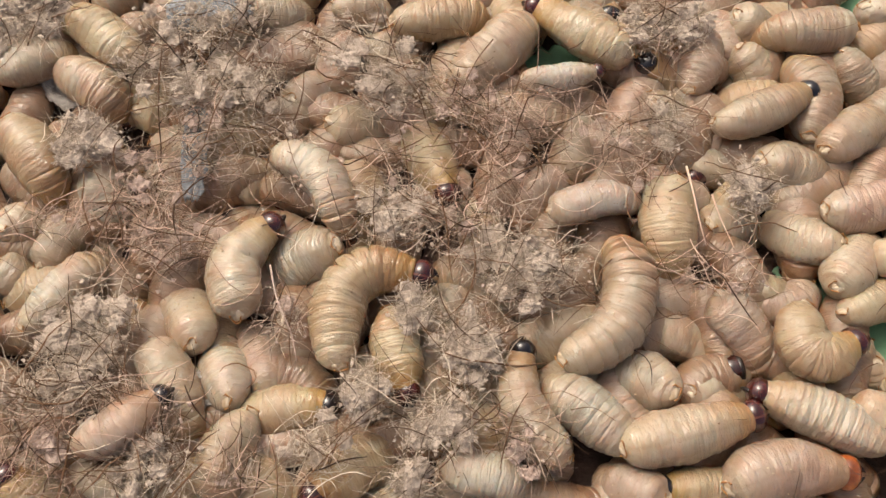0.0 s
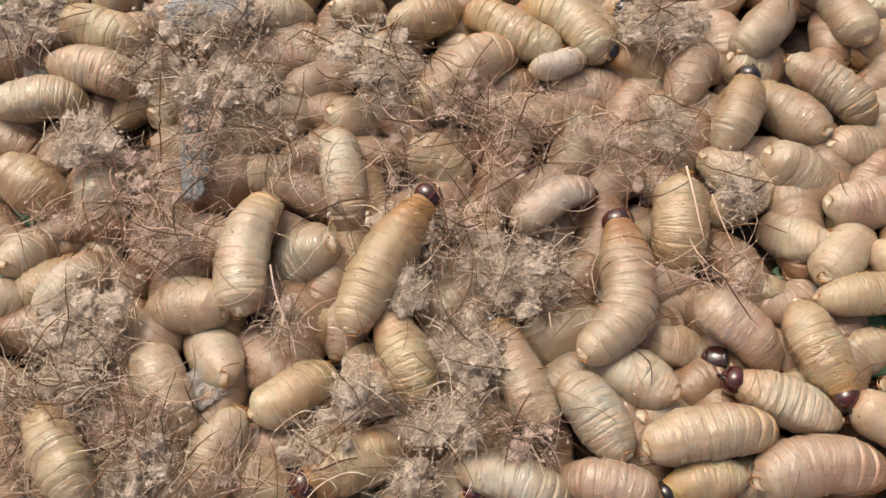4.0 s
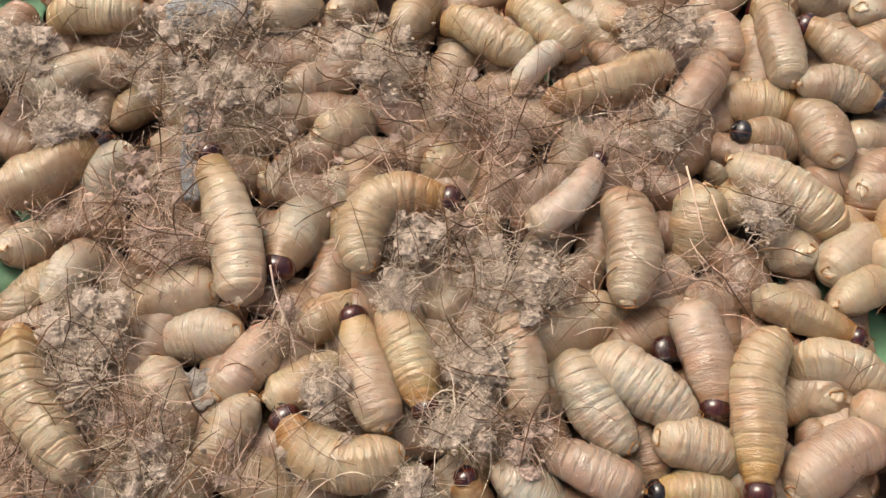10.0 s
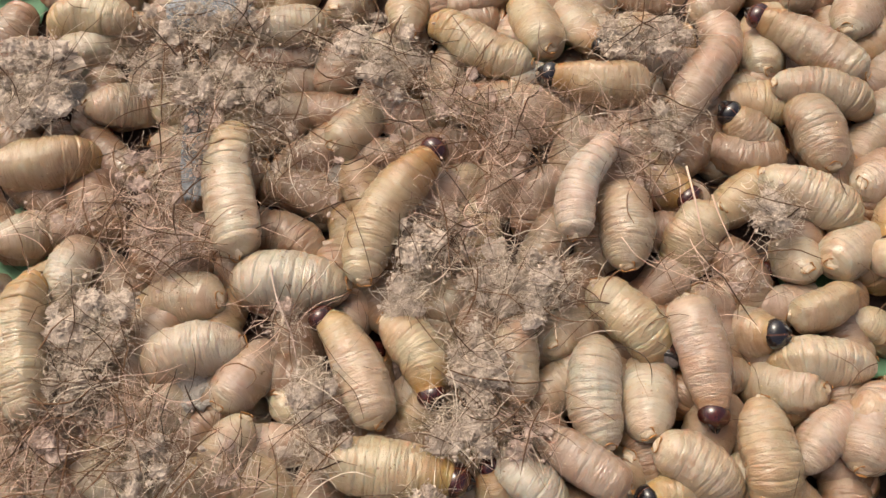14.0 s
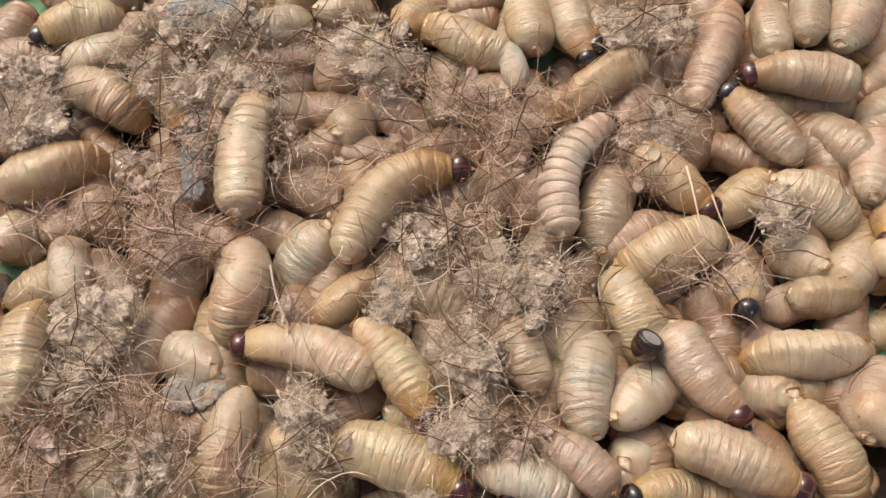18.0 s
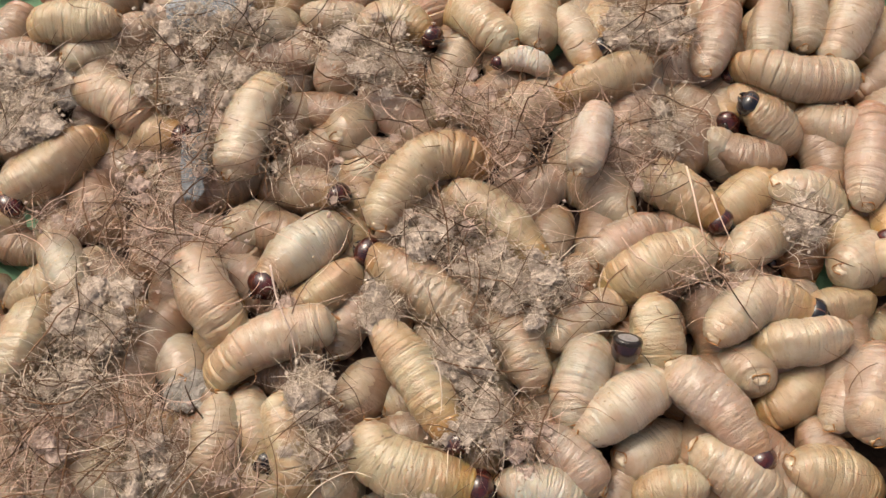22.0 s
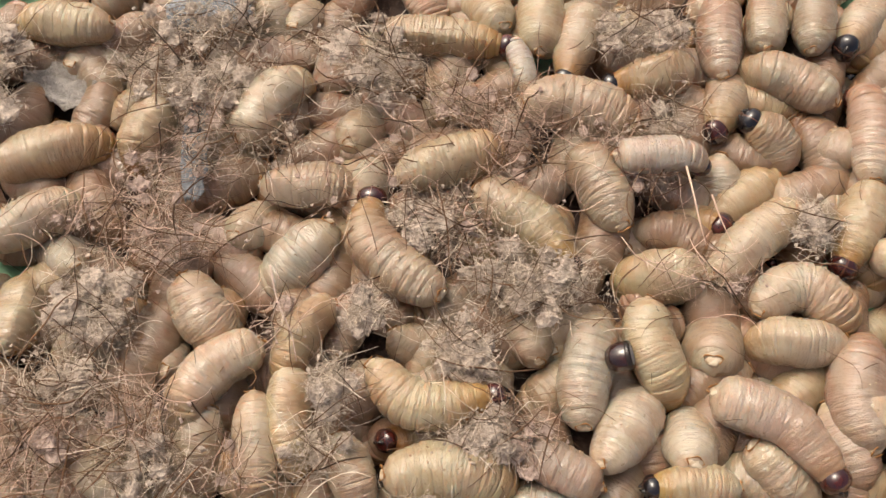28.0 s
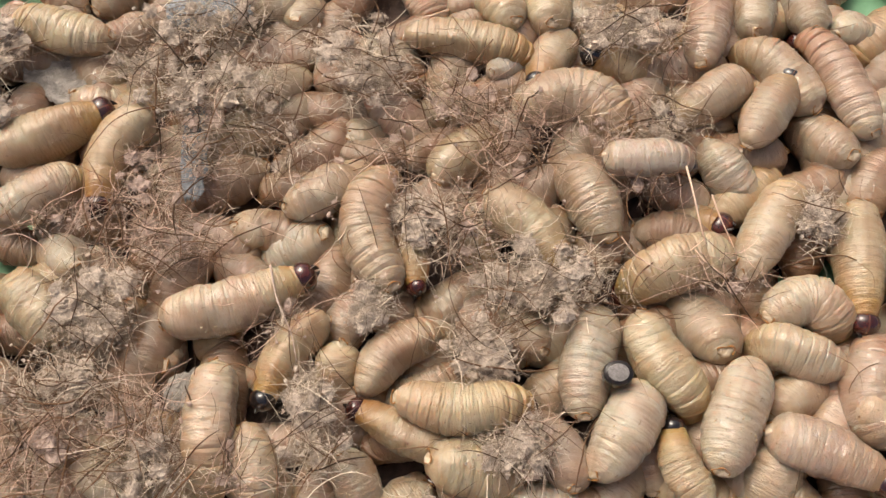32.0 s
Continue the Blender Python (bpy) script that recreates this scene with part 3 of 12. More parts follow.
def scattered_hairs(count):
    """Short loose hairs strewn over the grubs."""
    rng = random.Random(77)
    verts, faces = [], []
    for _ in range(count):
        v, f = strand_verts(rng, (rng.uniform(-0.16, 0.17), rng.uniform(-0.09, 0.12)), (0.01, 0.01), 0.006, 0.012, 1, 0.022, 0.00016, 0.5)
        faces += [tuple(len(verts) + q for q in g) for g in f]
        verts += v
    return tagged(new("loose_hair", mesh_from("loose_hair", verts, faces, DARK_STRAND)), "short dark hairs strewn over the grubs", "root hair", kind="stuff")


# ---- the lower layer of the heap, which lies still on the leaves ----
def lower_layer():
    rng = random.Random(41)
    gaps = ((155, -7, 8), (172, -30, 4), (-180, -2, 8), (52, 98, 6), (128, 14, 6), (-200, 134, 12), (196, 136, 12))
    # mostly the darkened tone, so gaps between the upper grubs look deep
    tones = ("shaded", "dull", "shaded", "pink", "shaded", "amber", "shaded")
    row = 0
    y = -112.0
    while y < 165:
        reach = 158 + y * 0.36 + 36
        x = -reach + (row % 2) * 15 + rng.uniform(-4, 4)
        while x < reach:
            px, py = x + rng.uniform(-4, 4), y + rng.uniform(-4, 4)
            a, size = rng.uniform(0, 2 * math.pi), rng.uniform(0.85, 1.05)
            if not any((px - gx) ** 2 + (py - gy) ** 2 < (r + 5) ** 2 for gx, gy, r in gaps):
                c, s, z = math.cos(a) * 17 * size, math.sin(a) * 17 * size, -24 + 10.2 * size
                bend = rng.uniform(-7, 7)
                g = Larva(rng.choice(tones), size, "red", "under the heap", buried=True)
                g.at(0, (px - c, py - s, z), (px + s / 17 * bend, py - c / 17 * bend, z + 1), (px + c, py + s, z), (px + c * 0.7, py + s * 0.7, z - 7))
                g.rest()
            x += 26
        y += 20.5
        row += 1


lower_layer()
LOWER = len(larvae)


# ---- the rest of the heap, beyond what is seen of it ----
def outer_heap():
    """Two loose layers of larvae all round, joined into one mass that slopes down to the floor, and their heads in another."""
    rng = random.Random(19)
    verts, faces, body, skulls, skull_faces = [], [], [], [], []
    around, steps = 14, 26
    for layer, z0 in ((0, -13.5), (1, 0.5)):
        y = -215.0
        while y < 265:
            x = -330 + rng.uniform(0, 12)
            while x < 330:
                px, py = x + rng.uniform(-5, 5), y + rng.uniform(-4, 4)
                edge = math.hypot(px / 315, (py - 25) / 235)
                inside = -118 - 12 * layer < py < 172 and abs(px) < 194 + py * 0.36
                seen = -122 < py < 158 and abs(px) < 184 + py * 0.36
                if edge < (1.0 if layer == 0 else 0.86) and not (seen if layer else inside):
                    size, turn, bend, seed = rng.uniform(0.85, 1.08), rng.uniform(0, 6.283), rng.uniform(-0.5, 0.5), rng.randrange(4)
                    z = z0 + rng.uniform(-1.5, 1.5) - (8 * max(0.0, edge - 0.6) if layer else 0.0)
                    base, tilt = len(verts), rng.uniform(-0.12, 0.12)
                    for i in range(steps + 1):
                        q = i / steps
                        a = turn + bend * (q - 0.5)
                        along = (q - 0.5) * LENGTH * 0.95 * size
                        c = Vector((px * 0.001 + math.cos(a) * along, py * 0.001 + math.sin(a) * along, z * 0.001 + tilt * along))
                        side = Vector((-math.sin(a), math.cos(a), 0))
                        cap = math.sqrt(max(0.03, 1 - max(0.0, 0.1 - q) ** 2 * 100)) * math.sqrt(max(0.03, 1 - max(0.0, q - 0.94) ** 2 * 200))
                        for j in range(around):
                            f = 2 * math.pi * j / around
                            r = girth(q) * size * cap * fold_depth(q * RINGS, math.cos(f), math.sin(f), seed)
                            verts.append(tuple(c + side * (math.cos(f) * r) + Vector((0, 0, math.sin(f) * r))))
                            body += [q * RINGS * STEP, math.cos(f) * r, math.sin(f) * r]
                    faces += [(base + i * around + j, base + i * around + (j + 1) % around, base + (i + 1) * around + (j + 1) % around, base + (i + 1) * around + j) for i in range(steps) for j in range(around)]
                    faces += [tuple(base + j for j in range(around - 1, -1, -1)), tuple(base + steps * around + j for j in range(around))]
                    if rng.random() < 0.4:
                        way = Vector((math.cos(a), math.sin(a), tilt))
                        tip, first = c + way * 0.0022, len(skulls)
                        skulls += [tuple(tip + v * 0.0045) for v in ICO_V]
                        skull_faces += [tuple(first + k for k in g) for g in ICO_F]
                x += 27
            y += 21
    me = mesh_from("larva_mass", verts, faces, SKIN_JOINED)
    me.attributes.new("body", "FLOAT_VECTOR", "POINT").data.foreach_set("vector", body)
    mass = tagged(new("larva_mass", me), "wet cream palm grubs heaped on the dark floor", "larva", kind="stuff")
    caps = part("head", mesh_from("head", skulls, skull_faces, HEAD), mass, "dark red-brown heads")
    caps.color = (0.05, 0.012, 0.010, 1.0)
    tagged(caps, kind="stuff")


outer_heap()

# ---- tufts of fibre and dust over the heap ----
drifting_15 = fibre_clump(-172.0, 92.0, 15.0, 17.0, 8, 13, 120, 230, 4.4, "grey")
fibre_clump(-105.5, 99.6, 24.7, 14.8, 8, 6, 110, 240, 3.6, "grey")
drifting_1 = fibre_clump(-102.2, 69.8, 13.7, 12.5, 8, 9, 140, 120, 3.8, "grey")
fibre_clump(-76.6, 72.6, 12.6, 12.5, 6, 6, 110, 150, 3.4, "grey")
fibre_clump(-40.7, 93.1, 25.7, 14.5, 7, 3, 80, 230, 3.0, "grey")
drifting_2 = fibre_clump(-20.3, 71.1, 16.0, 15.2, 8, 12, 150, 190, 4.0, "grey")
fibre_clump(-95.6, 46.9, 10.0, 19.8, 6, 5, 90, 190, 3.2, "brown")
drifting_3 = fibre_clump(-139.8, 43.7, 12.1, 9.2, 9, 13, 110, 70, 4.8, "grey")
fibre_clump(-67.6, 44.3, 18.9, 15.7, 6, 2, 60, 210, 2.6, "grey")
fibre_clump(-112.7, 23.9, 16.3, 16.3, 6, 4, 80, 260, 3.0, "brown")
fibre_clump(-102.3, 0.8, 21.1, 13.1, 6, 5, 132, 396, 3.2, "brown")
drifting_4 = fibre_clump(-127.2, -38.3, 16.1, 17.3, 8, 16, 288, 255, 4.4, "grey")
fibre_clump(-134.4, -58.4, 21.5, 10.3, 9, 6, 144, 416, 3.6, "grey")
fibre_clump(-137.8, -79.9, 15.2, 13.7, 8, 3, 108, 442, 3.2, "brown")
fibre_clump(-100.2, -85.4, 16.1, 11.5, 7, 6, 144, 345, 3.4, "grey")
drifting_5 = fibre_clump(-16.9, 12.8, 16.1, 13.4, 6, 9, 150, 190, 4.0, "grey")
fibre_clump(7.6, 4.4, 15.9, 16.7, 6, 3, 80, 260, 3.0, "brown")
drifting_6 = fibre_clump(34.4, -11.7, 18.7, 14.9, 8, 12, 200, 220, 4.0, "grey")
drifting_7 = fibre_clump(20.2, -5.0, 12.6, 14.0, 6, 7, 120, 160, 3.6, "grey")
fibre_clump(29.8, 33.4, 26.3, 21.6, 7, 1, 60, 420, 2.4, "brown")
fibre_clump(28.3, 56.9, 24.7, 13.4, 7, 1, 50, 380, 2.4, "brown")
fibre_clump(67.3, 47.6, 15.6, 15.8, 5, 2, 60, 150, 2.6, "brown")
fibre_clump(90.3, 54.2, 14.0, 13.4, 5, 6, 110, 130, 3.2, "grey")
drifting_8 = fibre_clump(92.0, 101.1, 20.0, 11.8, 8, 11, 120, 190, 4.2, "grey")
drifting_9 = fibre_clump(117.8, 22.8, 8.6, 11.3, 8, 10, 110, 70, 4.0, "grey")
drifting_10 = fibre_clump(-10.0, -27.4, 8.5, 7.0, 8, 9, 90, 50, 4.0, "grey")
drifting_11 = fibre_clump(9.2, -41.5, 12.0, 12.7, 8, 13, 192, 204, 4.3, "grey")
drifting_12 = fibre_clump(0.2, -70.4, 13.4, 8.9, 9, 12, 130, 160, 4.1, "grey")
drifting_13 = fibre_clump(-27.1, -58.4, 7.4, 9.8, 9, 10, 110, 90, 3.9, "grey")
fibre_clump(28.1, -73.8, 10.6, 10.8, 7, 3, 70, 170, 2.8, "brown")
fibre_clump(98.5, -15.2, 18.6, 5.7, 7, 1, 40, 170, 2.4, "brown")
fibre_clump(75.8, 29.5, 15.3, 10.2, 5, 1, 40, 110, 2.4, "brown")
fibre_clump(-139.0, 9.3, 25.5, 6.1, 8, 1, 60, 190, 2.6, "brown")
fibre_clump(-42.8, -79.6, 11.5, 9.7, 7, 4, 80, 150, 3.0, "grey")
drifting_14 = fibre_clump(-11.1, -89.2, 7.5, 7.5, 7, 5, 90, 90, 3.4, "grey")
fibre_clump(-69.2, -85.2, 11.4, 7.7, 6, 1, 40, 120, 2.4, "brown")
fibre_clump(-105.1, -68.2, 13.5, 9.0, 8, 4, 96, 323, 3.0, "brown")
fibre_clump(3.6, 62.3, 13.6, 13.6, 7, 3, 70, 190, 2.8, "brown")
fibre_clump(-123.4, 81.7, 13.9, 11.4, 7, 4, 70, 130, 3.2, "grey")
fibre_clump(-83.6, 101.9, 14.2, 11.9, 7, 2, 60, 140, 2.8, "grey")
fibre_clump(-18.5, 34.0, 8.8, 17.9, 6, 1, 40, 150, 2.4, "brown")
fibre_clump(-48.9, 25.0, 15.3, 12.6, 4, 1, 40, 120, 2.4, "brown")
fibre_clump(-57.9, -31.7, 9.2, 11.0, 5, 2, 50, 100, 2.6, "brown")
fibre_clump(95.2, 96.0, 9.4, 11.7, 7, 2, 50, 90, 2.8, "brown")


# ---- small things ----
hair(((20.3, 89.2, 12.0), (13.8, 77.8, 14.0), (8.5, 65.5, 14.0), (6.3, 59.5, 11.0)), 0.32)
hair(((3.7, 102.2, 11.0), (10.6, 88.5, 13.0), (17.7, 75.0, 13.0)), 0.22)
hair(((-107.8, 58.3, 12.0), (-125.1, 50.9, 14.0), (-134.1, 38.0, 14.0), (-141.6, 20.5, 12.0)), 0.28)
hair(((92.8, 29.1, 12.0), (93.4, 15.2, 15.0), (94.5, 2.1, 15.0), (96.5, -4.5, 12.0)), 0.55, STRAND)
hair(((101.1, 16.8, 12.0), (102.4, 6.2, 14.0), (106.0, -6.6, 14.0)), 0.40, STRAND)
hair(((-62.7, -12.5, 12.0), (-58.9, -26.7, 14.0), (-53.1, -39.5, 14.0), (-50.9, -48.9, 11.0)), 0.45, CRUMB_BROWN)
hair(((-9.8, -32.8, 13.0), (-3.7, -41.6, 14.0), (1.2, -46.1, 12.0)), 0.25)
hair(((65.7, -1.0, 12.0), (70.8, -10.0, 14.0), (80.5, -15.6, 14.0), (93.5, -12.5, 12.0)), 0.25, STRAND)
hair(((43.2, -66.7, 13.0), (50.5, -66.7, 15.0), (58.0, -70.9, 14.0)), 0.20)
hair(((-50.4, 66.9, 12.0), (-32.4, 70.9, 14.0), (-14.4, 66.9, 12.0)), 0.20)
bark = flake("bark_strip", BARK, 0.046, 0.010, 0.0012, 3.0, "grey-blue weathered bark strip stuck among the fibres", "bark", 0.15, 2.2)
bark.matrix_basis = pose(-0.0982, 0.0418, 0.002, 12, 4, 94)
film_a = flake("clear_film", FILM, 0.042, 0.024, 0.0006, 8.0, "crumpled wet clear film showing between the grubs", "plastic film", 0.05, 2.6)
film_a.matrix_basis = pose(-0.1613, 0.0853, -0.0090, 0, 0, -35)
film_b = flake("clear_film", FILM, 0.022, 0.015, 0.0006, 5.0, "crumpled wet clear film showing between the grubs", "plastic film", 0.05, 2.6)
film_b.matrix_basis = pose(-0.0890, -0.0542, -0.004, 0, 0, 15)
slate = flake("bark_strip", BARK, 0.036, 0.02, 0.0006, 11.0, "smooth slate-blue bark piece under the fibres", "bark", 0.05)
slate.matrix_basis = pose(-0.0995, 0.1111, 0.003, 0, 0, 8)
film_d = flake("clear_film", FILM, 0.024, 0.02, 0.0006, 14.0, "crumpled wet clear film showing between the grubs", "plastic film", 0.05, 2.6)
film_d.matrix_basis = pose(-0.0364, 0.0396, -0.010, 0, 0, 70)
leaf = flake("green_leaf", TRAY, 0.036, 0.026, 0.0008, 21, "wet green leaf piece lying under the heap", "leaf", 0.05)
leaf.matrix_basis = pose(0.1510, -0.0000, -0.0215, 0, 0, 20)
leaf = flake("green_leaf", TRAY, 0.04, 0.026, 0.0008, 24, "wet green leaf piece lying under the heap", "leaf", 0.05)
leaf.matrix_basis = pose(0.1636, -0.0288, -0.0215, 0, 0, -30)
leaf = flake("green_leaf", TRAY, 0.03, 0.022, 0.0008, 27, "wet green leaf piece lying under the heap", "leaf", 0.05)
leaf.matrix_basis = pose(0.0502, 0.1000, -0.0215, 0, 0, 10)
leaf = flake("green_leaf", TRAY, 0.04, 0.026, 0.0008, 30, "wet green leaf piece lying under the heap", "leaf", 0.05)
leaf.matrix_basis = pose(-0.1711, 0.0080, -0.0215, 0, 0, 80)
leaf = flake("green_leaf", TRAY, 0.05, 0.036, 0.0008, 33, "wet green leaf piece lying under the heap", "leaf", 0.05)
leaf.matrix_basis = pose(-0.2010, 0.1350, -0.0215, 0, 0, 35)
leaf = flake("green_leaf", TRAY, 0.05, 0.036, 0.0008, 36, "wet green leaf piece lying under the heap", "leaf", 0.05)
leaf.matrix_basis = pose(0.1950, 0.1360, -0.0215, 0, 0, -20)
scattered_hairs(150)
shed_husk = husk()

# ---- the larvae and their ways: seconds, then points along the back from the tail, in millimetres ----


def motions():
    g = Larva("amber", 1.014, "red")
    g.at(0, (-36.6, -51.1, 5.6), (-38.8, -25.3, 5.6), (-28.0, -10.6, 5.6), (-6.0, -14.1, 5.6))
    g.at(1, (-38.6, -50.1, 5.6), (-33.7, -23.1, 5.6), (-15.4, 9.9, 5.6))
    g.at(2, (-36.9, -43.8, 5.6), (-34.8, -20.9, 5.6), (-26.1, -3.7, 5.6), (-8.3, 4.6, 5.6))
    g.at(3, (-34.9, -39.3, 7.8), (-27.8, -12.8, 7.8), (-9.4, 15.5, 7.8))
    g.at(6, (-34.7, -33.9, 7.8), (-21.8, -3.6, 7.8), (-2.0, 27.9, 7.8))
    g.at(7, (-33.4, -30.8, 5.6), (-27.2, -2.5, 5.6), (-16.0, 19.2, 5.6), (2.4, 20.4, 5.6))
    g.at(8, (-33.4, -30.8, 5.6), (-30.4, -2.5, 5.6), (-20.2, 14.2, 5.6), (-1.9, 17.9, 5.6))
    g.at(9, (-29.7, -20.9, 5.6), (-29.5, 4.6, 5.6), (-20.4, 21.6, 5.6), (-0.9, 15.5, 5.6))
    g.at(10, (-27.9, -12.9, 5.6), (-31.7, 5.8, 5.6), (-20.3, 20.4, 5.6), (4.5, 17.4, 5.6))
    g.at(11, (-30.6, -25.3, 5.6), (-28.2, -2.5, 5.6), (-15.9, 11.8, 5.6), (5.7, 27.1, 5.6))
    g.at(12, (-28.7, -20.9, 5.6), (-14.7, 7.0, 5.6), (-0.9, 35.5, 5.6))
    g.at(13, (-25.6, -19.7, 5.6), (-20.1, 9.4, 5.6), (-3.5, 39.9, 5.6))
    g.at(14, (-29.8, -18.6, 5.6), (-25.4, 9.4, 5.6), (-2.0, 41.9, 5.6))
    g.at(17, (-23.8, -11.8, 5.6), (-25.6, 14.2, 5.6), (-16.2, 31.7, 5.6), (-2.0, 38.1, 5.6))
    g.at(18, (-37.4, -9.0, 5.6), (-27.8, 15.5, 5.6), (-14.0, 29.6, 5.6), (8.3, 32.2, 5.6))
    g.at(19, (-38.8, -3.0, 5.6), (-20.4, 21.6, 5.6), (9.1, 38.1, 5.6))
    g.at(20, (-31.5, -0.1, 5.6), (-14.0, 26.6, 5.6), (13.4, 38.4, 5.6), (11.7, 45.3, -7.4))
    g.at(21, (-31.6, 2.2, 5.6), (-18.3, 24.1, 5.6), (14.4, 36.4, 5.6), (12.7, 43.4, -7.4))
    g.at(22, (-25.3, 4.1, 5.6), (-19.3, 20.4, 5.6), (-5.3, 38.8, 5.6), (16.4, 36.5, 5.6), (14.7, 44.7, -7.4))
    g.at(23, (-22.1, 5.8, 5.6), (-11.9, 34.2, 5.6), (8.0, 44.6, 5.6), (20.2, 35.7, 5.6), (19.0, 45.0, -7.4))
    g.at(24, (-19.3, 15.4, 3.4), (-5.3, 35.5, 3.4), (18.9, 40.7, 3.4), (17.3, 48.1, -9.5))
    g.at(25, (-16.1, 21.6, 3.4), (-0.9, 38.1, 3.4), (21.0, 39.3, 3.4), (19.4, 47.0, -9.6))
    g.at(28, (-18.4, 27.9, 3.4), (1.3, 36.8, 3.4), (21.2, 42.6, 3.4), (19.7, 49.9, -9.5))
    g.at(29, (-10.8, 24.6, 1.2), (1.3, 39.4, 1.2), (19.5, 49.3, 1.2), (18.1, 56.3, -11.6))
    g.at(30, (-7.5, 24.1, 1.2), (1.3, 39.4, 1.2), (21.5, 46.5, 1.2), (20.0, 53.7, -11.6))
    g.at(31, (-10.7, 22.8, 1.2), (1.3, 36.8, 1.2), (19.4, 46.6, 1.2), (18.0, 53.5, -11.6))
    g.at(32, (-3.1, 30.4, -1.0), (5.9, 42.2, -3.3), (20.2, 53.1, -5.8), (19.0, 59.8, -18.3))
    g = Larva("cream", 1.059, "red")
    g.at(0, (-72.7, -28.8, 3.4), (-77.6, -8.4, 3.4), (-64.2, 9.3, 3.4))
    g.at(1, (-70.6, -28.8, 3.4), (-76.8, -6.1, 3.4), (-73.9, 22.4, 3.4))
    g.at(2, (-69.3, -32.8, 3.4), (-74.7, -6.1, 3.4), (-71.0, 19.0, 3.4), (-74.2, 24.0, -10.2))
    g.at(3, (-72.8, -27.7, 3.4), (-74.9, -3.8, 3.4), (-68.1, 19.1, 3.4), (-71.6, 24.2, -10.3))
    g.at(6, (-69.4, -31.1, 3.4), (-74.7, -6.1, 3.4), (-77.0, 20.2, 3.4), (-79.9, 25.2, -10.2))
    g.at(7, (-72.0, -32.2, 3.4), (-74.8, -4.9, 3.4), (-86.4, 19.2, 3.4), (-88.8, 24.4, -10.1))
    g.at(8, (-68.5, -30.0, 3.4), (-75.1, -1.4, 3.4), (-86.2, 36.0, 3.4))
    g.at(9, (-71.7, -28.8, 3.4), (-75.1, -1.4, 3.4), (-90.9, 39.4, 3.4))
    g.at(10, (-73.0, -25.5, 3.4), (-77.7, 3.3, 3.4), (-93.3, 41.2, 3.4))
    g.at(11, (-72.3, -21.0, 3.4), (-79.2, 8.1, 3.4), (-99.9, 40.2, 3.4))
    g.at(12, (-72.0, -13.1, 3.4), (-76.4, 13.0, 3.4), (-89.1, 43.3, 3.4))
    g.at(13, (-73.9, -14.9, 3.4), (-78.8, 15.4, 3.4), (-88.1, 45.3, 3.4), (-90.8, 51.0, -9.7))
    g.at(14, (-74.7, -6.1, 3.4), (-82.9, 25.4, 3.4), (-84.5, 52.6, 3.4), (-87.6, 58.5, -9.6))
    g.at(17, (-76.1, 9.3, 3.4), (-77.5, 38.1, 3.4), (-79.6, 62.1, 3.4), (-82.4, 68.3, -9.5))
    g.at(18, (-77.3, 11.0, 3.4), (-78.6, 38.1, 3.4), (-75.9, 67.1, 3.4), (-79.0, 73.4, -9.4))
    g.at(19, (-80.9, 11.0, 3.4), (-79.9, 40.7, 3.4), (-74.1, 70.4, 3.4), (-77.4, 76.9, -9.3))
    g.at(20, (-79.7, 14.2, 3.4), (-79.1, 43.3, 3.4), (-75.1, 70.4, 3.4), (-78.3, 76.8, -9.3))
    g.at(21, (-84.2, 22.9, 3.4), (-80.6, 48.6, 3.4), (-74.4, 72.7, 3.4), (-77.9, 79.3, -9.3))
    g.at(22, (-81.7, 28.4, 3.4), (-77.7, 53.9, 3.4), (-70.2, 75.6, 3.4), (-73.7, 82.3, -9.3))
    g.at(23, (-81.3, 31.7, 3.4), (-77.7, 53.9, 3.4), (-71.2, 74.7, 3.4), (-74.7, 81.4, -9.3))
    g.at(24, (-80.0, 36.0, 3.4), (-73.6, 59.3, 3.4), (-63.8, 78.6, 3.4), (-67.4, 85.5, -9.3))
    g.at(25, (-80.1, 42.0, 3.4), (-72.7, 62.0, 3.4), (-64.9, 76.3, 3.4), (-68.5, 83.2, -9.3))
    g.at(28, (-78.7, 47.3, 1.2), (-71.1, 66.2, 1.2), (-58.9, 78.4, 1.2), (-62.9, 85.8, -11.5))
    g.at(29, (-79.1, 46.8, 1.2), (-71.1, 66.2, 1.2), (-57.1, 79.0, 1.2), (-61.2, 86.5, -11.5))
    g.at(30, (-77.8, 50.0, 1.2), (-71.1, 66.2, 1.2), (-58.9, 77.1, 1.2), (-63.0, 84.5, -11.6))
    g.at(31, (-82.9, 69.0, 1.2), (-74.2, 77.9, -5.4), (-62.5, 91.7, -12.8), (-66.3, 99.1, -20.0))
    g.at(32, (-81.6, 67.6, 1.2), (-71.9, 75.9, -6.7), (-63.6, 88.4, -15.4), (-67.1, 95.7, -20.0))
    g = Larva("white", 1.132, "red")
    g.at(0, (-39.6, 1.9, -1.0), (-55.6, -1.1, -9.7), (-61.9, -5.8, -18.9), (-63.2, 2.1, -20.0))
    g.at(3, (-41.8, 3.1, -1.0), (-54.7, 1.4, -10.0), (-62.1, -5.2, -19.8), (-63.3, 2.9, -20.0))
    g.at(6, (-40.6, 0.7, -1.0), (-54.7, 1.4, -9.9), (-62.0, -5.3, -19.6), (-63.2, 2.8, -20.0))
    g.at(9, (-44.5, 12.9, -1.0), (-57.2, 6.3, -9.9), (-64.7, 2.8, -19.5), (-65.8, 10.6, -20.0))
    g.at(10, (-49.7, 31.8, -19.7), (-58.5, 9.7, -9.3), (-62.5, -8.7, -1.0))
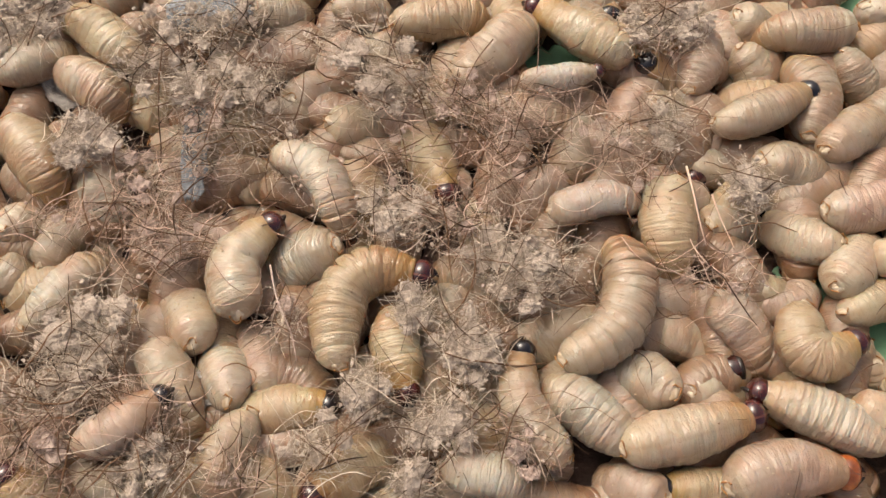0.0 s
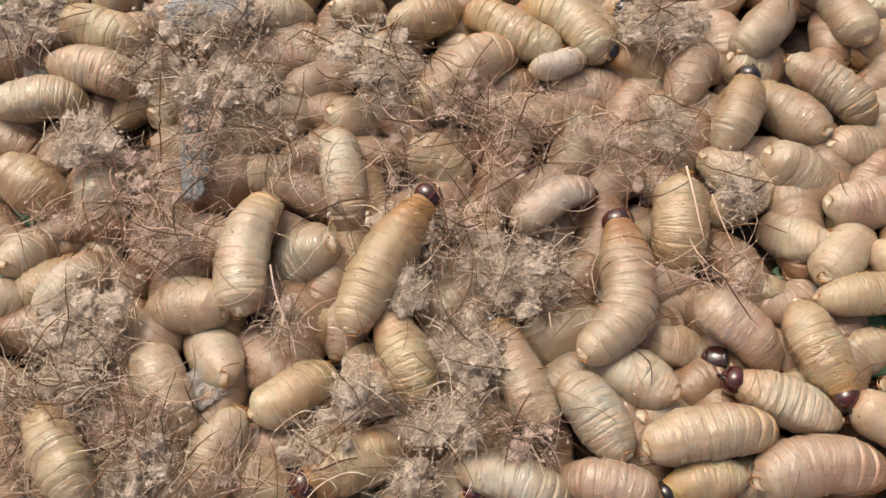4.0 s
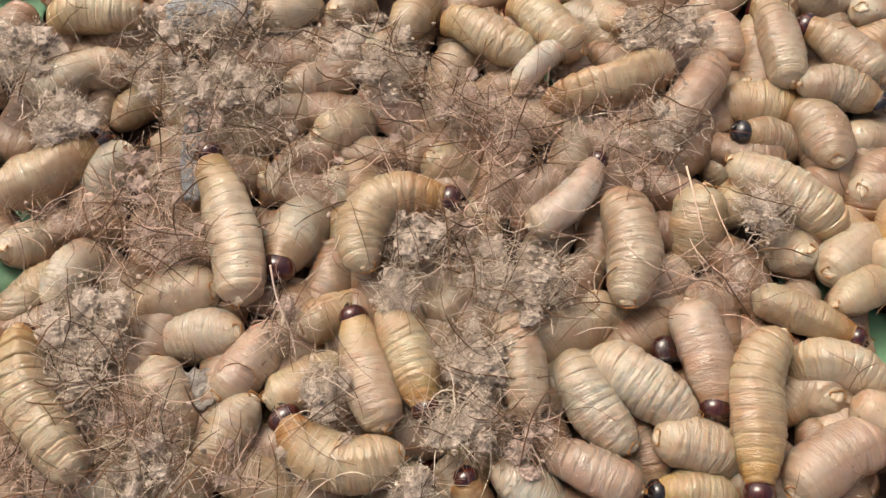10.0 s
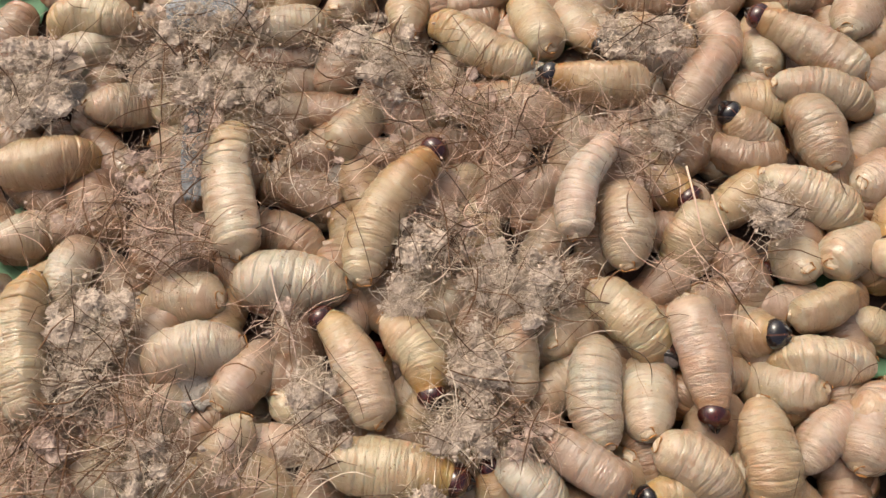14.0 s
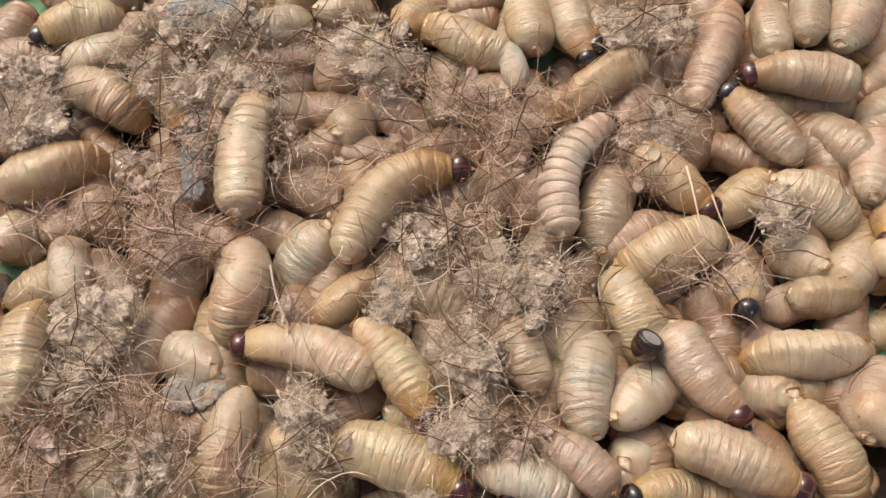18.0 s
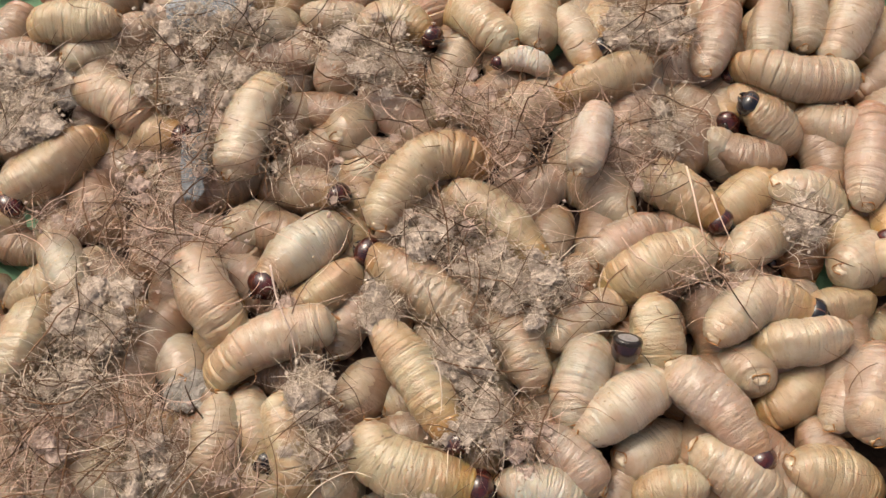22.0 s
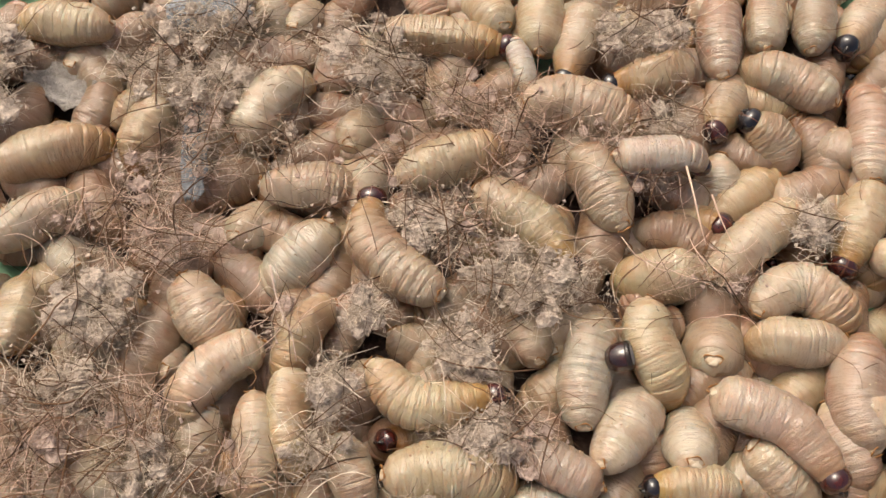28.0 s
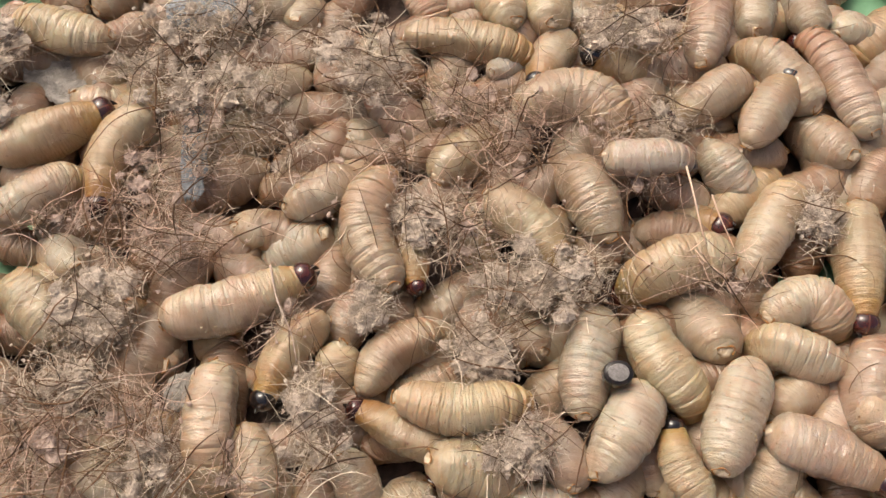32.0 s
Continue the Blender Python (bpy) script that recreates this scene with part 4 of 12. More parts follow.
    g.at(11, (-47.3, 16.1, -24.0), (-57.4, 3.8, -12.4), (-62.2, -13.4, -1.0))
    g.at(12, (-29.9, 0.7, -1.0), (-46.9, 3.8, -7.4), (-60.6, -0.1, -14.4), (-60.9, 7.7, -20.0))
    g.at(13, (-30.6, 3.1, -1.0), (-48.0, -1.7, -1.0), (-64.0, -14.4, -1.0), (-64.7, -5.9, -16.3))
    g.at(14, (-34.6, -15.7, -1.0), (-51.6, -13.4, -1.0), (-74.4, -11.3, -1.0), (-75.0, -4.7, -16.1))
    g.at(17, (-39.8, 6.7, -1.0), (-52.4, -6.1, -4.1), (-63.0, -15.8, -7.6), (-63.9, -7.4, -20.0))
    g.at(18, (-43.2, 9.2, -1.0), (-52.4, 2.2, -8.9), (-59.1, -7.0, -17.8), (-60.4, 1.6, -20.0))
    g.at(19, (-40.7, 15.4, -10.7), (-51.0, 4.0, -5.3), (-63.3, -20.7, -1.0))
    g.at(20, (-42.3, 22.8, -20.0), (-52.8, 7.3, -9.3), (-62.2, -12.7, -1.0))
    g.at(21, (-40.7, 20.9, -15.4), (-53.6, 6.3, -7.3), (-65.4, -12.9, -1.0))
    g.at(22, (-37.4, 14.1, -7.1), (-52.9, 2.0, -3.7), (-67.9, -15.2, -1.0))
    g.at(23, (-39.7, 9.3, 1.2), (-54.1, -2.7, 1.2), (-71.3, -18.3, 1.2))
    g.at(24, (-38.9, 10.4, -1.0), (-53.3, -2.8, -1.0), (-72.7, -20.7, -1.0))
    g.at(25, (-41.7, 17.8, -15.2), (-53.3, 1.4, -7.3), (-70.1, -11.5, -1.0))
    g.at(28, (-42.2, 10.4, -1.0), (-53.1, 1.0, -6.5), (-64.5, -8.5, -12.6), (-65.4, -0.0, -20.0))
    g.at(29, (-41.3, 14.1, -1.0), (-53.5, 3.9, -7.5), (-61.1, -3.7, -14.6), (-62.2, 4.8, -20.0))
    g.at(30, (-45.4, 10.4, -1.0), (-56.9, 2.3, -9.2), (-64.1, -3.6, -18.1), (-65.3, 4.5, -20.0))
    g.at(31, (-40.8, 3.6, -1.0), (-55.9, 2.7, -10.0), (-67.7, 2.8, -19.9), (-68.5, 9.8, -20.0))
    g.at(32, (-44.7, 7.7, -5.4), (-56.7, 7.2, -14.3), (-69.4, 3.5, -22.5), (-70.0, 11.2, -20.0))
    g = Larva("white", 0.935, "red")
    g.at(0, (-68.7, 39.4, 3.4), (-49.4, 33.0, 3.4), (-38.4, 10.2, 3.4), (-40.8, 18.7, -9.0))
    g.at(1, (-58.4, 47.3, 1.2), (-43.1, 34.3, 1.2), (-38.2, 12.8, 1.2), (-40.1, 21.5, -11.2))
    g.at(2, (-49.5, 46.0, -1.0), (-38.7, 30.4, -1.0), (-36.0, 12.7, -1.0), (-37.6, 21.4, -13.4))
    g.at(3, (-44.6, 55.5, -3.2), (-40.3, 36.9, -3.2), (-36.3, 15.1, -3.2), (-38.1, 23.8, -15.6))
    g.at(6, (-42.1, 52.8, -3.2), (-40.1, 31.7, -3.2), (-38.3, 13.9, -3.2), (-39.9, 22.6, -15.6))
    g.at(8, (-41.6, 40.8, -3.2), (-41.5, 29.1, -7.7), (-41.5, 20.2, -12.5), (-43.0, 28.7, -20.0))
    g.at(9, (-44.4, 42.1, -7.6), (-42.1, 32.2, -13.2), (-42.4, 25.0, -19.3), (-43.8, 33.3, -20.0))
    g.at(12, (-43.8, 31.6, -7.6), (-42.0, 25.2, -14.7), (-42.4, 18.7, -22.2), (-43.7, 26.4, -20.0))
    g.at(14, (-48.7, 28.9, -12.0), (-46.2, 27.4, -21.3), (-45.4, 27.4, -22.2), (-48.4, 33.9, -20.0))
    g.at(17, (-45.1, 27.0, -23.0), (-45.0, 27.0, -24.0), (-44.9, 25.9, -24.0), (-46.1, 29.9, -20.0))
    g.at(23, (-43.6, 26.3, -24.0), (-43.4, 27.6, -24.0), (-43.4, 27.9, -24.0), (-44.7, 31.8, -20.0))
    g = Larva("yellow", 0.897, "red")
    g.at(0, (-19.5, -25.5, 0.8), (-17.1, -41.0, 1.0), (-12.7, -58.0, 1.2))
    g.at(1, (-19.5, -23.5, 1.2), (-17.1, -38.9, 1.2), (-13.8, -57.0, 1.2))
    g.at(2, (-18.5, -23.5, 1.2), (-17.1, -41.1, 1.2), (-11.1, -59.0, 1.2))
    g.at(3, (-19.5, -23.5, 1.2), (-16.1, -38.9, 1.2), (-11.3, -56.9, 1.2), (-12.3, -50.7, -11.6))
    g.at(6, (-24.5, -30.2, 1.2), (-15.1, -41.1, 1.2), (-5.2, -54.1, 1.2), (-6.7, -48.2, -11.6))
    g.at(7, (-22.5, -29.1, 1.2), (-13.0, -41.1, 1.2), (-4.4, -55.0, 1.2), (-5.7, -49.0, -11.6))
    g.at(8, (-24.6, -29.1, 1.2), (-13.1, -38.9, 1.2), (-3.1, -53.0, 1.2), (-4.5, -47.0, -11.6))
    g.at(9, (-24.6, -28.0, 1.2), (-13.1, -36.8, 1.2), (-2.8, -55.9, 1.2))
    g.at(10, (-22.5, -25.5, 3.4), (-13.0, -39.8, 3.4), (-5.7, -64.8, 3.4))
    g.at(11, (-21.4, -26.6, 3.4), (-11.9, -46.2, 3.4), (-7.6, -66.4, 3.4))
    g.at(12, (-21.4, -25.5, 3.4), (-12.9, -41.9, 3.4), (1.2, -63.8, 3.4))
    g.at(13, (-21.4, -26.6, 3.4), (-9.9, -41.9, 3.4), (-0.2, -63.8, 3.4))
    g.at(14, (-21.3, -30.0, 3.4), (-7.9, -43.0, 3.4), (-3.8, -59.7, 3.4))
    g.at(17, (-24.4, -31.1, 3.4), (-15.8, -48.3, 3.4), (-2.4, -65.8, 3.4))
    g.at(18, (-31.1, -31.1, 3.4), (-16.9, -46.2, 3.4), (-4.3, -68.4, 3.4))
    g.at(19, (-29.0, -32.8, 3.4), (-14.8, -48.3, 3.4), (7.5, -62.4, 3.4))
    g.at(20, (-27.4, -33.2, 3.4), (-14.9, -46.2, 3.4), (3.5, -61.8, 3.4))
    g.at(21, (-27.0, -30.6, 3.4), (-12.8, -48.3, 3.4), (9.0, -65.8, 3.4))
    g.at(22, (-24.8, -31.5, 5.6), (-10.8, -49.1, 5.6), (5.4, -77.7, 5.6))
    g.at(23, (-22.1, -36.3, 5.6), (-10.7, -53.2, 5.6), (4.4, -74.4, 5.6))
    g.at(24, (-24.7, -35.2, 5.6), (-10.7, -51.1, 5.6), (3.5, -73.4, 5.6))
    g.at(25, (-24.1, -34.1, 5.6), (-12.7, -53.2, 5.6), (12.9, -65.5, 5.6))
    g.at(28, (-25.8, -46.9, 5.6), (-9.6, -63.5, 5.6), (19.8, -59.8, 5.6))
    g.at(29, (-28.0, -58.4, 5.6), (-8.6, -65.9, 5.6), (17.9, -56.9, 5.6))
    g.at(30, (-24.1, -65.1, 7.8), (-4.6, -69.1, 7.8), (24.5, -62.1, 7.8))
    g.at(31, (-26.7, -56.0, 7.8), (-8.6, -63.1, 7.8), (14.8, -64.5, 7.8), (27.9, -60.7, 7.8), (26.9, -57.3, -5.0))
    g.at(32, (-17.4, -60.1, 7.8), (5.0, -65.7, 7.8), (27.8, -62.1, 7.8), (26.7, -58.4, -5.0))
    g = Larva("cream", 0.991, "red")
    g.at(0, (-21.0, -60.1, -5.4), (-27.1, -46.5, -14.4), (-32.8, -35.3, -22.6), (-33.2, -32.1, -20.0))
    g.at(3, (-21.0, -60.1, -5.4), (-27.1, -46.5, -14.4), (-32.8, -35.3, -22.6), (-33.2, -32.1, -20.0))
    g.at(6, (-18.8, -64.9, -3.2), (-25.3, -48.1, -3.2), (-31.7, -37.2, -3.2), (-31.8, -34.1, -17.0))
    g.at(7, (-18.8, -65.9, -3.2), (-21.5, -52.1, -10.6), (-29.8, -38.6, -18.8), (-29.9, -35.5, -20.0))
    g.at(8, (-19.3, -62.8, -13.9), (-23.5, -48.7, -7.8), (-30.9, -34.0, -3.2))
    g.at(9, (-18.8, -65.9, -3.2), (-24.2, -50.3, -3.2), (-32.1, -30.2, -3.2))
    g.at(10, (-20.4, -71.2, 1.2), (-26.9, -51.7, 1.2), (-32.9, -27.1, 1.2))
    g.at(11, (-22.3, -71.2, 1.2), (-28.0, -49.6, 1.2), (-31.4, -29.1, 1.2))
    g.at(12, (-24.4, -67.2, 1.2), (-28.1, -45.4, 1.2), (-36.7, -26.2, 1.2))
    g.at(13, (-20.2, -63.7, 1.2), (-29.1, -45.4, 1.2), (-40.9, -25.0, 1.2))
    g.at(14, (-23.3, -70.2, 1.2), (-28.9, -51.7, 1.2), (-37.7, -34.6, 1.2), (-45.3, -28.0, 1.2))
    g.at(17, (-25.7, -54.6, 3.4), (-49.4, -40.8, 3.4), (-77.6, -41.9, 3.4))
    g.at(18, (-23.7, -53.5, 3.4), (-47.3, -41.9, 3.4), (-73.8, -39.8, 3.4))
    g.at(19, (-27.2, -51.4, 3.4), (-47.4, -39.8, 3.4), (-68.1, -51.9, 3.4))
    g.at(20, (-30.9, -47.2, 3.4), (-51.5, -39.8, 3.4), (-74.6, -56.2, 3.4))
    g.at(21, (-31.0, -44.0, 3.4), (-53.6, -37.6, 3.4), (-80.7, -51.4, 3.4))
    g.at(22, (-37.7, -31.5, 3.4), (-61.8, -37.6, 3.4), (-80.6, -50.6, 3.4), (-81.9, -44.6, -10.3))
    g.at(23, (-42.1, -33.2, 3.4), (-67.6, -40.8, 3.4), (-86.3, -54.6, 3.4), (-87.6, -64.4, 3.4), (-90.9, -57.9, -10.4))
    g.at(24, (-46.8, -36.8, 1.2), (-71.8, -43.2, 1.2), (-89.3, -58.4, 1.2), (-91.2, -52.5, -12.5))
    g.at(25, (-52.5, -44.3, 1.2), (-74.0, -41.1, 1.2), (-88.7, -55.9, 1.2), (-88.4, -65.7, 1.2), (-92.1, -59.3, -12.7))
    g.at(28, (-64.0, -39.4, 1.2), (-80.6, -46.5, 1.2), (-91.1, -61.1, 1.2), (-90.9, -69.7, 1.2), (-94.6, -63.4, -12.7))
    g.at(29, (-68.6, -45.4, 1.2), (-82.7, -46.7, -4.2), (-91.8, -56.6, -10.2), (-93.9, -50.7, -20.0))
    g.at(30, (-69.6, -45.4, 1.2), (-80.7, -55.9, 1.2), (-83.9, -72.2, 1.2), (-80.7, -87.3, 1.2), (-84.6, -81.8, -12.9))
    g.at(31, (-68.8, -43.2, 1.2), (-79.7, -55.9, 1.2), (-83.1, -73.7, 1.2), (-86.1, -67.6, -12.8))
    g.at(32, (-79.7, -45.4, 1.2), (-81.4, -68.2, 1.2), (-80.2, -88.2, 1.2), (-83.7, -82.6, -12.9))
    g = Larva("amber", 0.995, "red")
    g.at(0, (-19.2, -71.6, -16.0), (-32.4, -81.9, -7.6), (-44.8, -94.0, -1.0))
    g.at(1, (-19.2, -71.1, -14.1), (-32.4, -82.1, -6.7), (-44.7, -95.0, -1.0))
    g.at(2, (-19.4, -70.0, -18.2), (-32.6, -80.7, -8.5), (-44.6, -90.8, -1.0))
    g.at(3, (-19.2, -71.9, -14.9), (-32.3, -81.3, -5.8), (-45.6, -92.0, 1.2))
    g.at(6, (-8.5, -79.1, 1.2), (-31.7, -81.1, 1.2), (-51.1, -86.3, 1.2))
    g.at(7, (-1.7, -79.1, 1.2), (-24.0, -80.1, 1.2), (-46.8, -87.5, 1.2))
    g.at(8, (2.1, -81.1, 1.2), (-18.2, -79.1, 1.2), (-41.0, -88.8, 1.2))
    g.at(9, (-6.6, -78.2, 1.2), (-27.9, -80.5, 1.2), (-46.7, -90.1, 1.2))
    g.at(10, (-13.3, -78.7, 3.4), (-33.4, -83.6, 3.4), (-48.2, -75.8, 3.4), (-55.7, -65.8, 3.4))
    g.at(11, (-42.2, -93.6, -3.2), (-54.2, -85.5, -9.2), (-66.6, -75.0, -15.9), (-67.5, -72.8, -20.0))
    g.at(12, (-40.2, -84.9, -24.0), (-46.9, -90.1, -24.0), (-57.5, -94.4, -23.0))
    g.at(23, (-36.3, -85.9, -24.0), (-47.7, -90.7, -24.0), (-58.8, -94.8, -24.0))
    g = Larva("yellow", 1.058, "red")
    g.at(0, (-34.3, -86.5, -24.0), (-17.8, -83.7, -24.0), (-3.5, -84.6, -24.0), (-6.2, -81.1, -20.0))
    g.at(9, (-29.9, -83.4, -24.0), (-15.7, -79.7, -24.0), (-3.5, -81.5, -24.0), (-6.1, -77.7, -20.0))
    g.at(10, (-17.2, -90.0, -24.0), (-13.6, -83.4, -24.0), (-3.5, -82.6, -24.0), (-6.2, -79.5, -20.0))
    g.at(11, (-37.4, -87.3, -1.0), (-28.8, -79.0, -11.2), (-20.9, -81.5, -21.9), (-23.3, -77.5, -20.0))
    g.at(12, (-40.3, -83.0, 1.2), (-23.9, -83.0, 1.2), (0.2, -87.9, 1.2))
    g.at(13, (-35.3, -79.7, 1.2), (-18.1, -83.0, 1.2), (7.9, -87.5, 1.2))
    g.at(14, (-40.4, -81.1, 1.2), (-20.0, -84.0, 1.2), (5.9, -87.9, 1.2))
    g.at(17, (-33.1, -71.2, 1.2), (-14.3, -80.1, 1.2), (12.0, -90.7, 1.2))
    g.at(18, (-37.5, -73.8, 1.2), (-16.3, -80.1, 1.2), (7.3, -91.3, 1.2))
    g.at(19, (-35.0, -71.8, 1.2), (-14.3, -80.1, 1.2), (8.4, -91.3, 1.2))
    g.at(20, (-35.1, -71.2, 1.2), (-16.3, -80.1, 1.2), (6.5, -90.1, 1.2))
    g.at(21, (-33.0, -73.8, 1.2), (-16.2, -82.1, 1.2), (8.4, -90.7, 1.2))
    g.at(22, (-26.4, -67.2, 1.2), (-23.1, -80.1, 1.2), (-6.5, -86.3, 1.2), (13.6, -90.1, 1.2))
    g.at(23, (-24.4, -69.2, 1.2), (-21.0, -85.0, 1.2), (-2.7, -87.9, 1.2), (16.9, -86.9, 1.2))
    g.at(24, (-26.7, -70.6, 1.2), (-19.1, -84.0, 1.2), (-0.8, -86.3, 1.2), (19.4, -86.3, 1.2))
    g.at(25, (-26.8, -84.0, 1.2), (-2.7, -85.9, 1.2), (18.7, -87.6, 1.2), (17.0, -83.9, -14.2))
    g.at(28, (-20.9, -87.9, 1.2), (1.2, -84.0, 1.2), (20.6, -88.2, 1.2), (19.1, -84.2, -14.2))
    g.at(29, (-15.8, -86.3, 1.2), (3.1, -84.0, 1.2), (23.1, -87.8, 1.2), (21.7, -83.7, -14.2))
    g.at(30, (-17.1, -87.9, 1.2), (5.0, -83.0, 1.2), (24.5, -87.3, 1.2), (23.1, -83.2, -14.2))
    g.at(31, (-13.0, -79.7, 1.2), (6.9, -84.0, 1.2), (25.0, -87.4, 1.2), (23.7, -83.3, -14.2))
    g.at(32, (-5.6, -82.6, 3.4), (12.8, -83.1, -1.0), (25.2, -85.6, -5.7), (24.0, -81.5, -20.0))
    g = Larva("tan", 1.059, "red")
    g.at(0, (40.4, -47.2, 3.4), (60.1, -37.6, 3.4), (69.9, -17.6, 3.4), (66.9, 1.9, 3.4), (70.0, 6.4, -10.6))
    g.at(1, (43.4, -46.2, 3.4), (62.4, -34.3, 3.4), (70.1, -15.4, 3.4), (68.9, 3.6, 3.4), (71.9, 8.0, -10.5))
    g.at(2, (45.4, -47.2, 3.4), (63.4, -34.3, 3.4), (67.4, -10.8, 3.4), (67.8, 6.7, 3.4), (70.6, 11.3, -10.5))
    g.at(3, (45.4, -46.2, 3.4), (65.8, -30.0, 3.4), (66.7, -6.1, 3.4), (66.2, 15.9, 3.4))
    g.at(6, (55.0, -38.7, 3.4), (69.7, -19.9, 3.4), (71.3, -1.4, 3.4), (67.8, 10.4, 3.4), (71.3, 15.2, -10.4))
    g.at(7, (58.4, -33.2, 3.4), (71.4, -13.1, 3.4), (67.8, 8.1, 3.4), (65.2, 21.5, 3.4), (68.3, 26.6, -10.2))
    g.at(8, (62.6, -32.2, 3.4), (69.8, -6.1, 3.4), (64.9, 16.5, 3.4), (68.1, 21.5, -10.3))
    g.at(9, (63.9, -28.8, 3.4), (69.8, -6.1, 3.4), (64.9, 16.5, 3.4), (68.1, 21.5, -10.3))
    g.at(10, (67.2, -25.5, 3.4), (72.3, -1.4, 3.4), (68.4, 21.5, 3.4), (71.6, 26.6, -10.2))
    g.at(11, (68.6, -13.2, 1.2), (71.0, 2.2, 0.8), (69.6, 19.4, 0.5), (72.6, 24.3, -13.2))
    g.at(12, (72.8, -13.2, 1.2), (73.3, 5.6, 1.2), (68.2, 25.3, 1.2), (71.6, 30.5, -12.4))
    g.at(13, (75.9, -13.7, 1.2), (73.2, 4.4, 1.2), (67.6, 22.8, 1.2), (71.1, 28.0, -12.4))
    g.at(14, (69.0, -8.6, 1.2), (70.4, 9.3, 1.2), (69.7, 24.0, 1.2), (72.6, 29.1, -12.4))
    g.at(17, (62.3, 7.9, -3.2), (65.4, 26.5, -7.7), (70.4, 43.1, -12.7), (72.4, 48.7, -20.0))
    g.at(18, (60.1, 0.6, -3.2), (63.1, 19.0, -3.2), (67.9, 33.1, -3.2), (69.8, 38.5, -16.7))
    g.at(19, (66.9, 5.4, -3.2), (66.8, 24.0, -3.2), (67.8, 38.2, -3.2), (70.3, 43.6, -16.6))
    g.at(20, (72.6, 22.7, -5.4), (68.3, 35.7, -14.8), (62.5, 48.7, -22.7), (65.7, 54.6, -20.0))
    g.at(21, (71.9, 12.8, -3.2), (71.9, 31.0, -11.2), (65.8, 43.4, -19.9), (69.2, 49.3, -20.0))
    g.at(22, (72.1, 15.2, -3.2), (62.6, 30.2, -9.7), (53.9, 41.6, -16.8), (57.3, 47.6, -20.0))
    g.at(23, (70.6, 25.2, -5.4), (63.6, 33.5, -15.5), (57.8, 41.8, -22.5), (61.2, 47.8, -20.0))
    g.at(24, (72.0, 14.5, -3.2), (61.6, 29.1, -3.2), (54.4, 43.7, -3.2), (57.6, 49.6, -16.6))
    g.at(25, (66.8, 10.3, -3.2), (61.4, 26.6, -3.2), (54.6, 42.3, -3.2), (57.8, 48.1, -16.6))
    g.at(28, (68.6, 9.2, -1.0), (63.2, 25.3, -1.0), (56.5, 42.3, -1.0), (59.7, 48.1, -14.4))
    g.at(29, (70.7, 3.6, -1.0), (63.0, 22.8, -1.0), (56.0, 39.6, -1.0), (59.2, 45.4, -14.4))
    g.at(30, (66.0, 4.3, -1.0), (61.9, 22.8, -1.0), (58.2, 38.2, -1.0), (61.1, 43.8, -14.4))
    g.at(31, (64.7, 1.2, -1.0), (60.7, 20.3, -1.0), (53.6, 39.6, -1.0), (56.6, 45.3, -14.4))
    g.at(32, (63.9, 4.3, -1.0), (58.5, 20.3, -1.0), (51.7, 37.0, -1.0), (54.7, 42.7, -14.5))
    g = Larva("pearl", 0.78, "red")
    g.at(0, (40.1, 13.0, 3.4), (57.8, 19.1, 3.4), (73.5, 20.2, 3.4), (73.8, 25.2, -5.9))
    g.at(1, (33.6, 11.8, 3.4), (49.2, 20.4, 3.4), (67.7, 15.9, 3.4), (67.9, 21.3, -5.9))
    g.at(2, (29.4, 15.4, 3.4), (44.8, 19.9, 3.4), (62.4, 18.1, 3.4), (62.4, 23.4, -5.9))
    g.at(3, (28.2, 10.1, 3.4), (44.8, 20.4, 3.4), (58.5, 22.6, 3.4), (58.3, 27.5, -5.9))
    g.at(6, (23.8, 6.9, 3.4), (40.4, 17.9, 3.4), (55.0, 29.8, 3.4), (55.1, 34.0, -5.8))
    g.at(7, (26.5, 6.2, 3.4), (44.8, 20.4, 3.4), (62.9, 36.0, 3.4))
    g.at(8, (26.9, 3.3, 3.4), (44.8, 20.4, 3.4), (65.4, 37.0, 3.4), (65.8, 41.4, -5.7))
    g.at(9, (32.4, 6.9, 3.4), (47.0, 20.4, 3.4), (61.7, 35.5, 3.4), (62.2, 39.7, -5.7))
    g.at(10, (31.7, 6.2, 3.4), (49.0, 17.9, 3.4), (61.3, 38.1, 3.4))
    g.at(11, (33.2, 1.0, 8.9), (50.6, 18.6, 8.9), (67.9, 35.6, 8.9), (68.5, 39.8, -0.2))
    g.at(12, (47.6, -2.9, 8.9), (52.3, 18.6, 8.9), (66.1, 39.4, 8.9))
    g.at(13, (50.4, -2.2, 8.9), (50.7, 19.8, 8.9), (66.2, 39.8, 8.9), (66.9, 44.0, -0.1))
    g.at(14, (49.4, -1.8, 8.9), (50.7, 21.0, 8.9), (66.7, 44.9, 8.9), (67.5, 49.1, -0.0))
    g.at(17, (42.7, 10.1, 8.9), (44.8, 31.0, 8.9), (61.5, 45.2, 8.9), (61.8, 49.8, -0.1))
    g.at(18, (45.2, -1.8, 8.9), (43.3, 22.2, 8.9), (51.8, 39.9, 8.9), (66.0, 53.8, 8.9), (66.5, 58.5, 0.1))
    g.at(19, (48.4, 9.6, 8.9), (47.0, 32.2, 8.9), (60.7, 54.1, 8.9), (61.4, 58.5, 0.0))
    g.at(20, (52.9, 28.5, 8.9), (56.6, 45.1, 8.9), (66.0, 63.4, 8.9), (67.0, 67.9, 0.2))
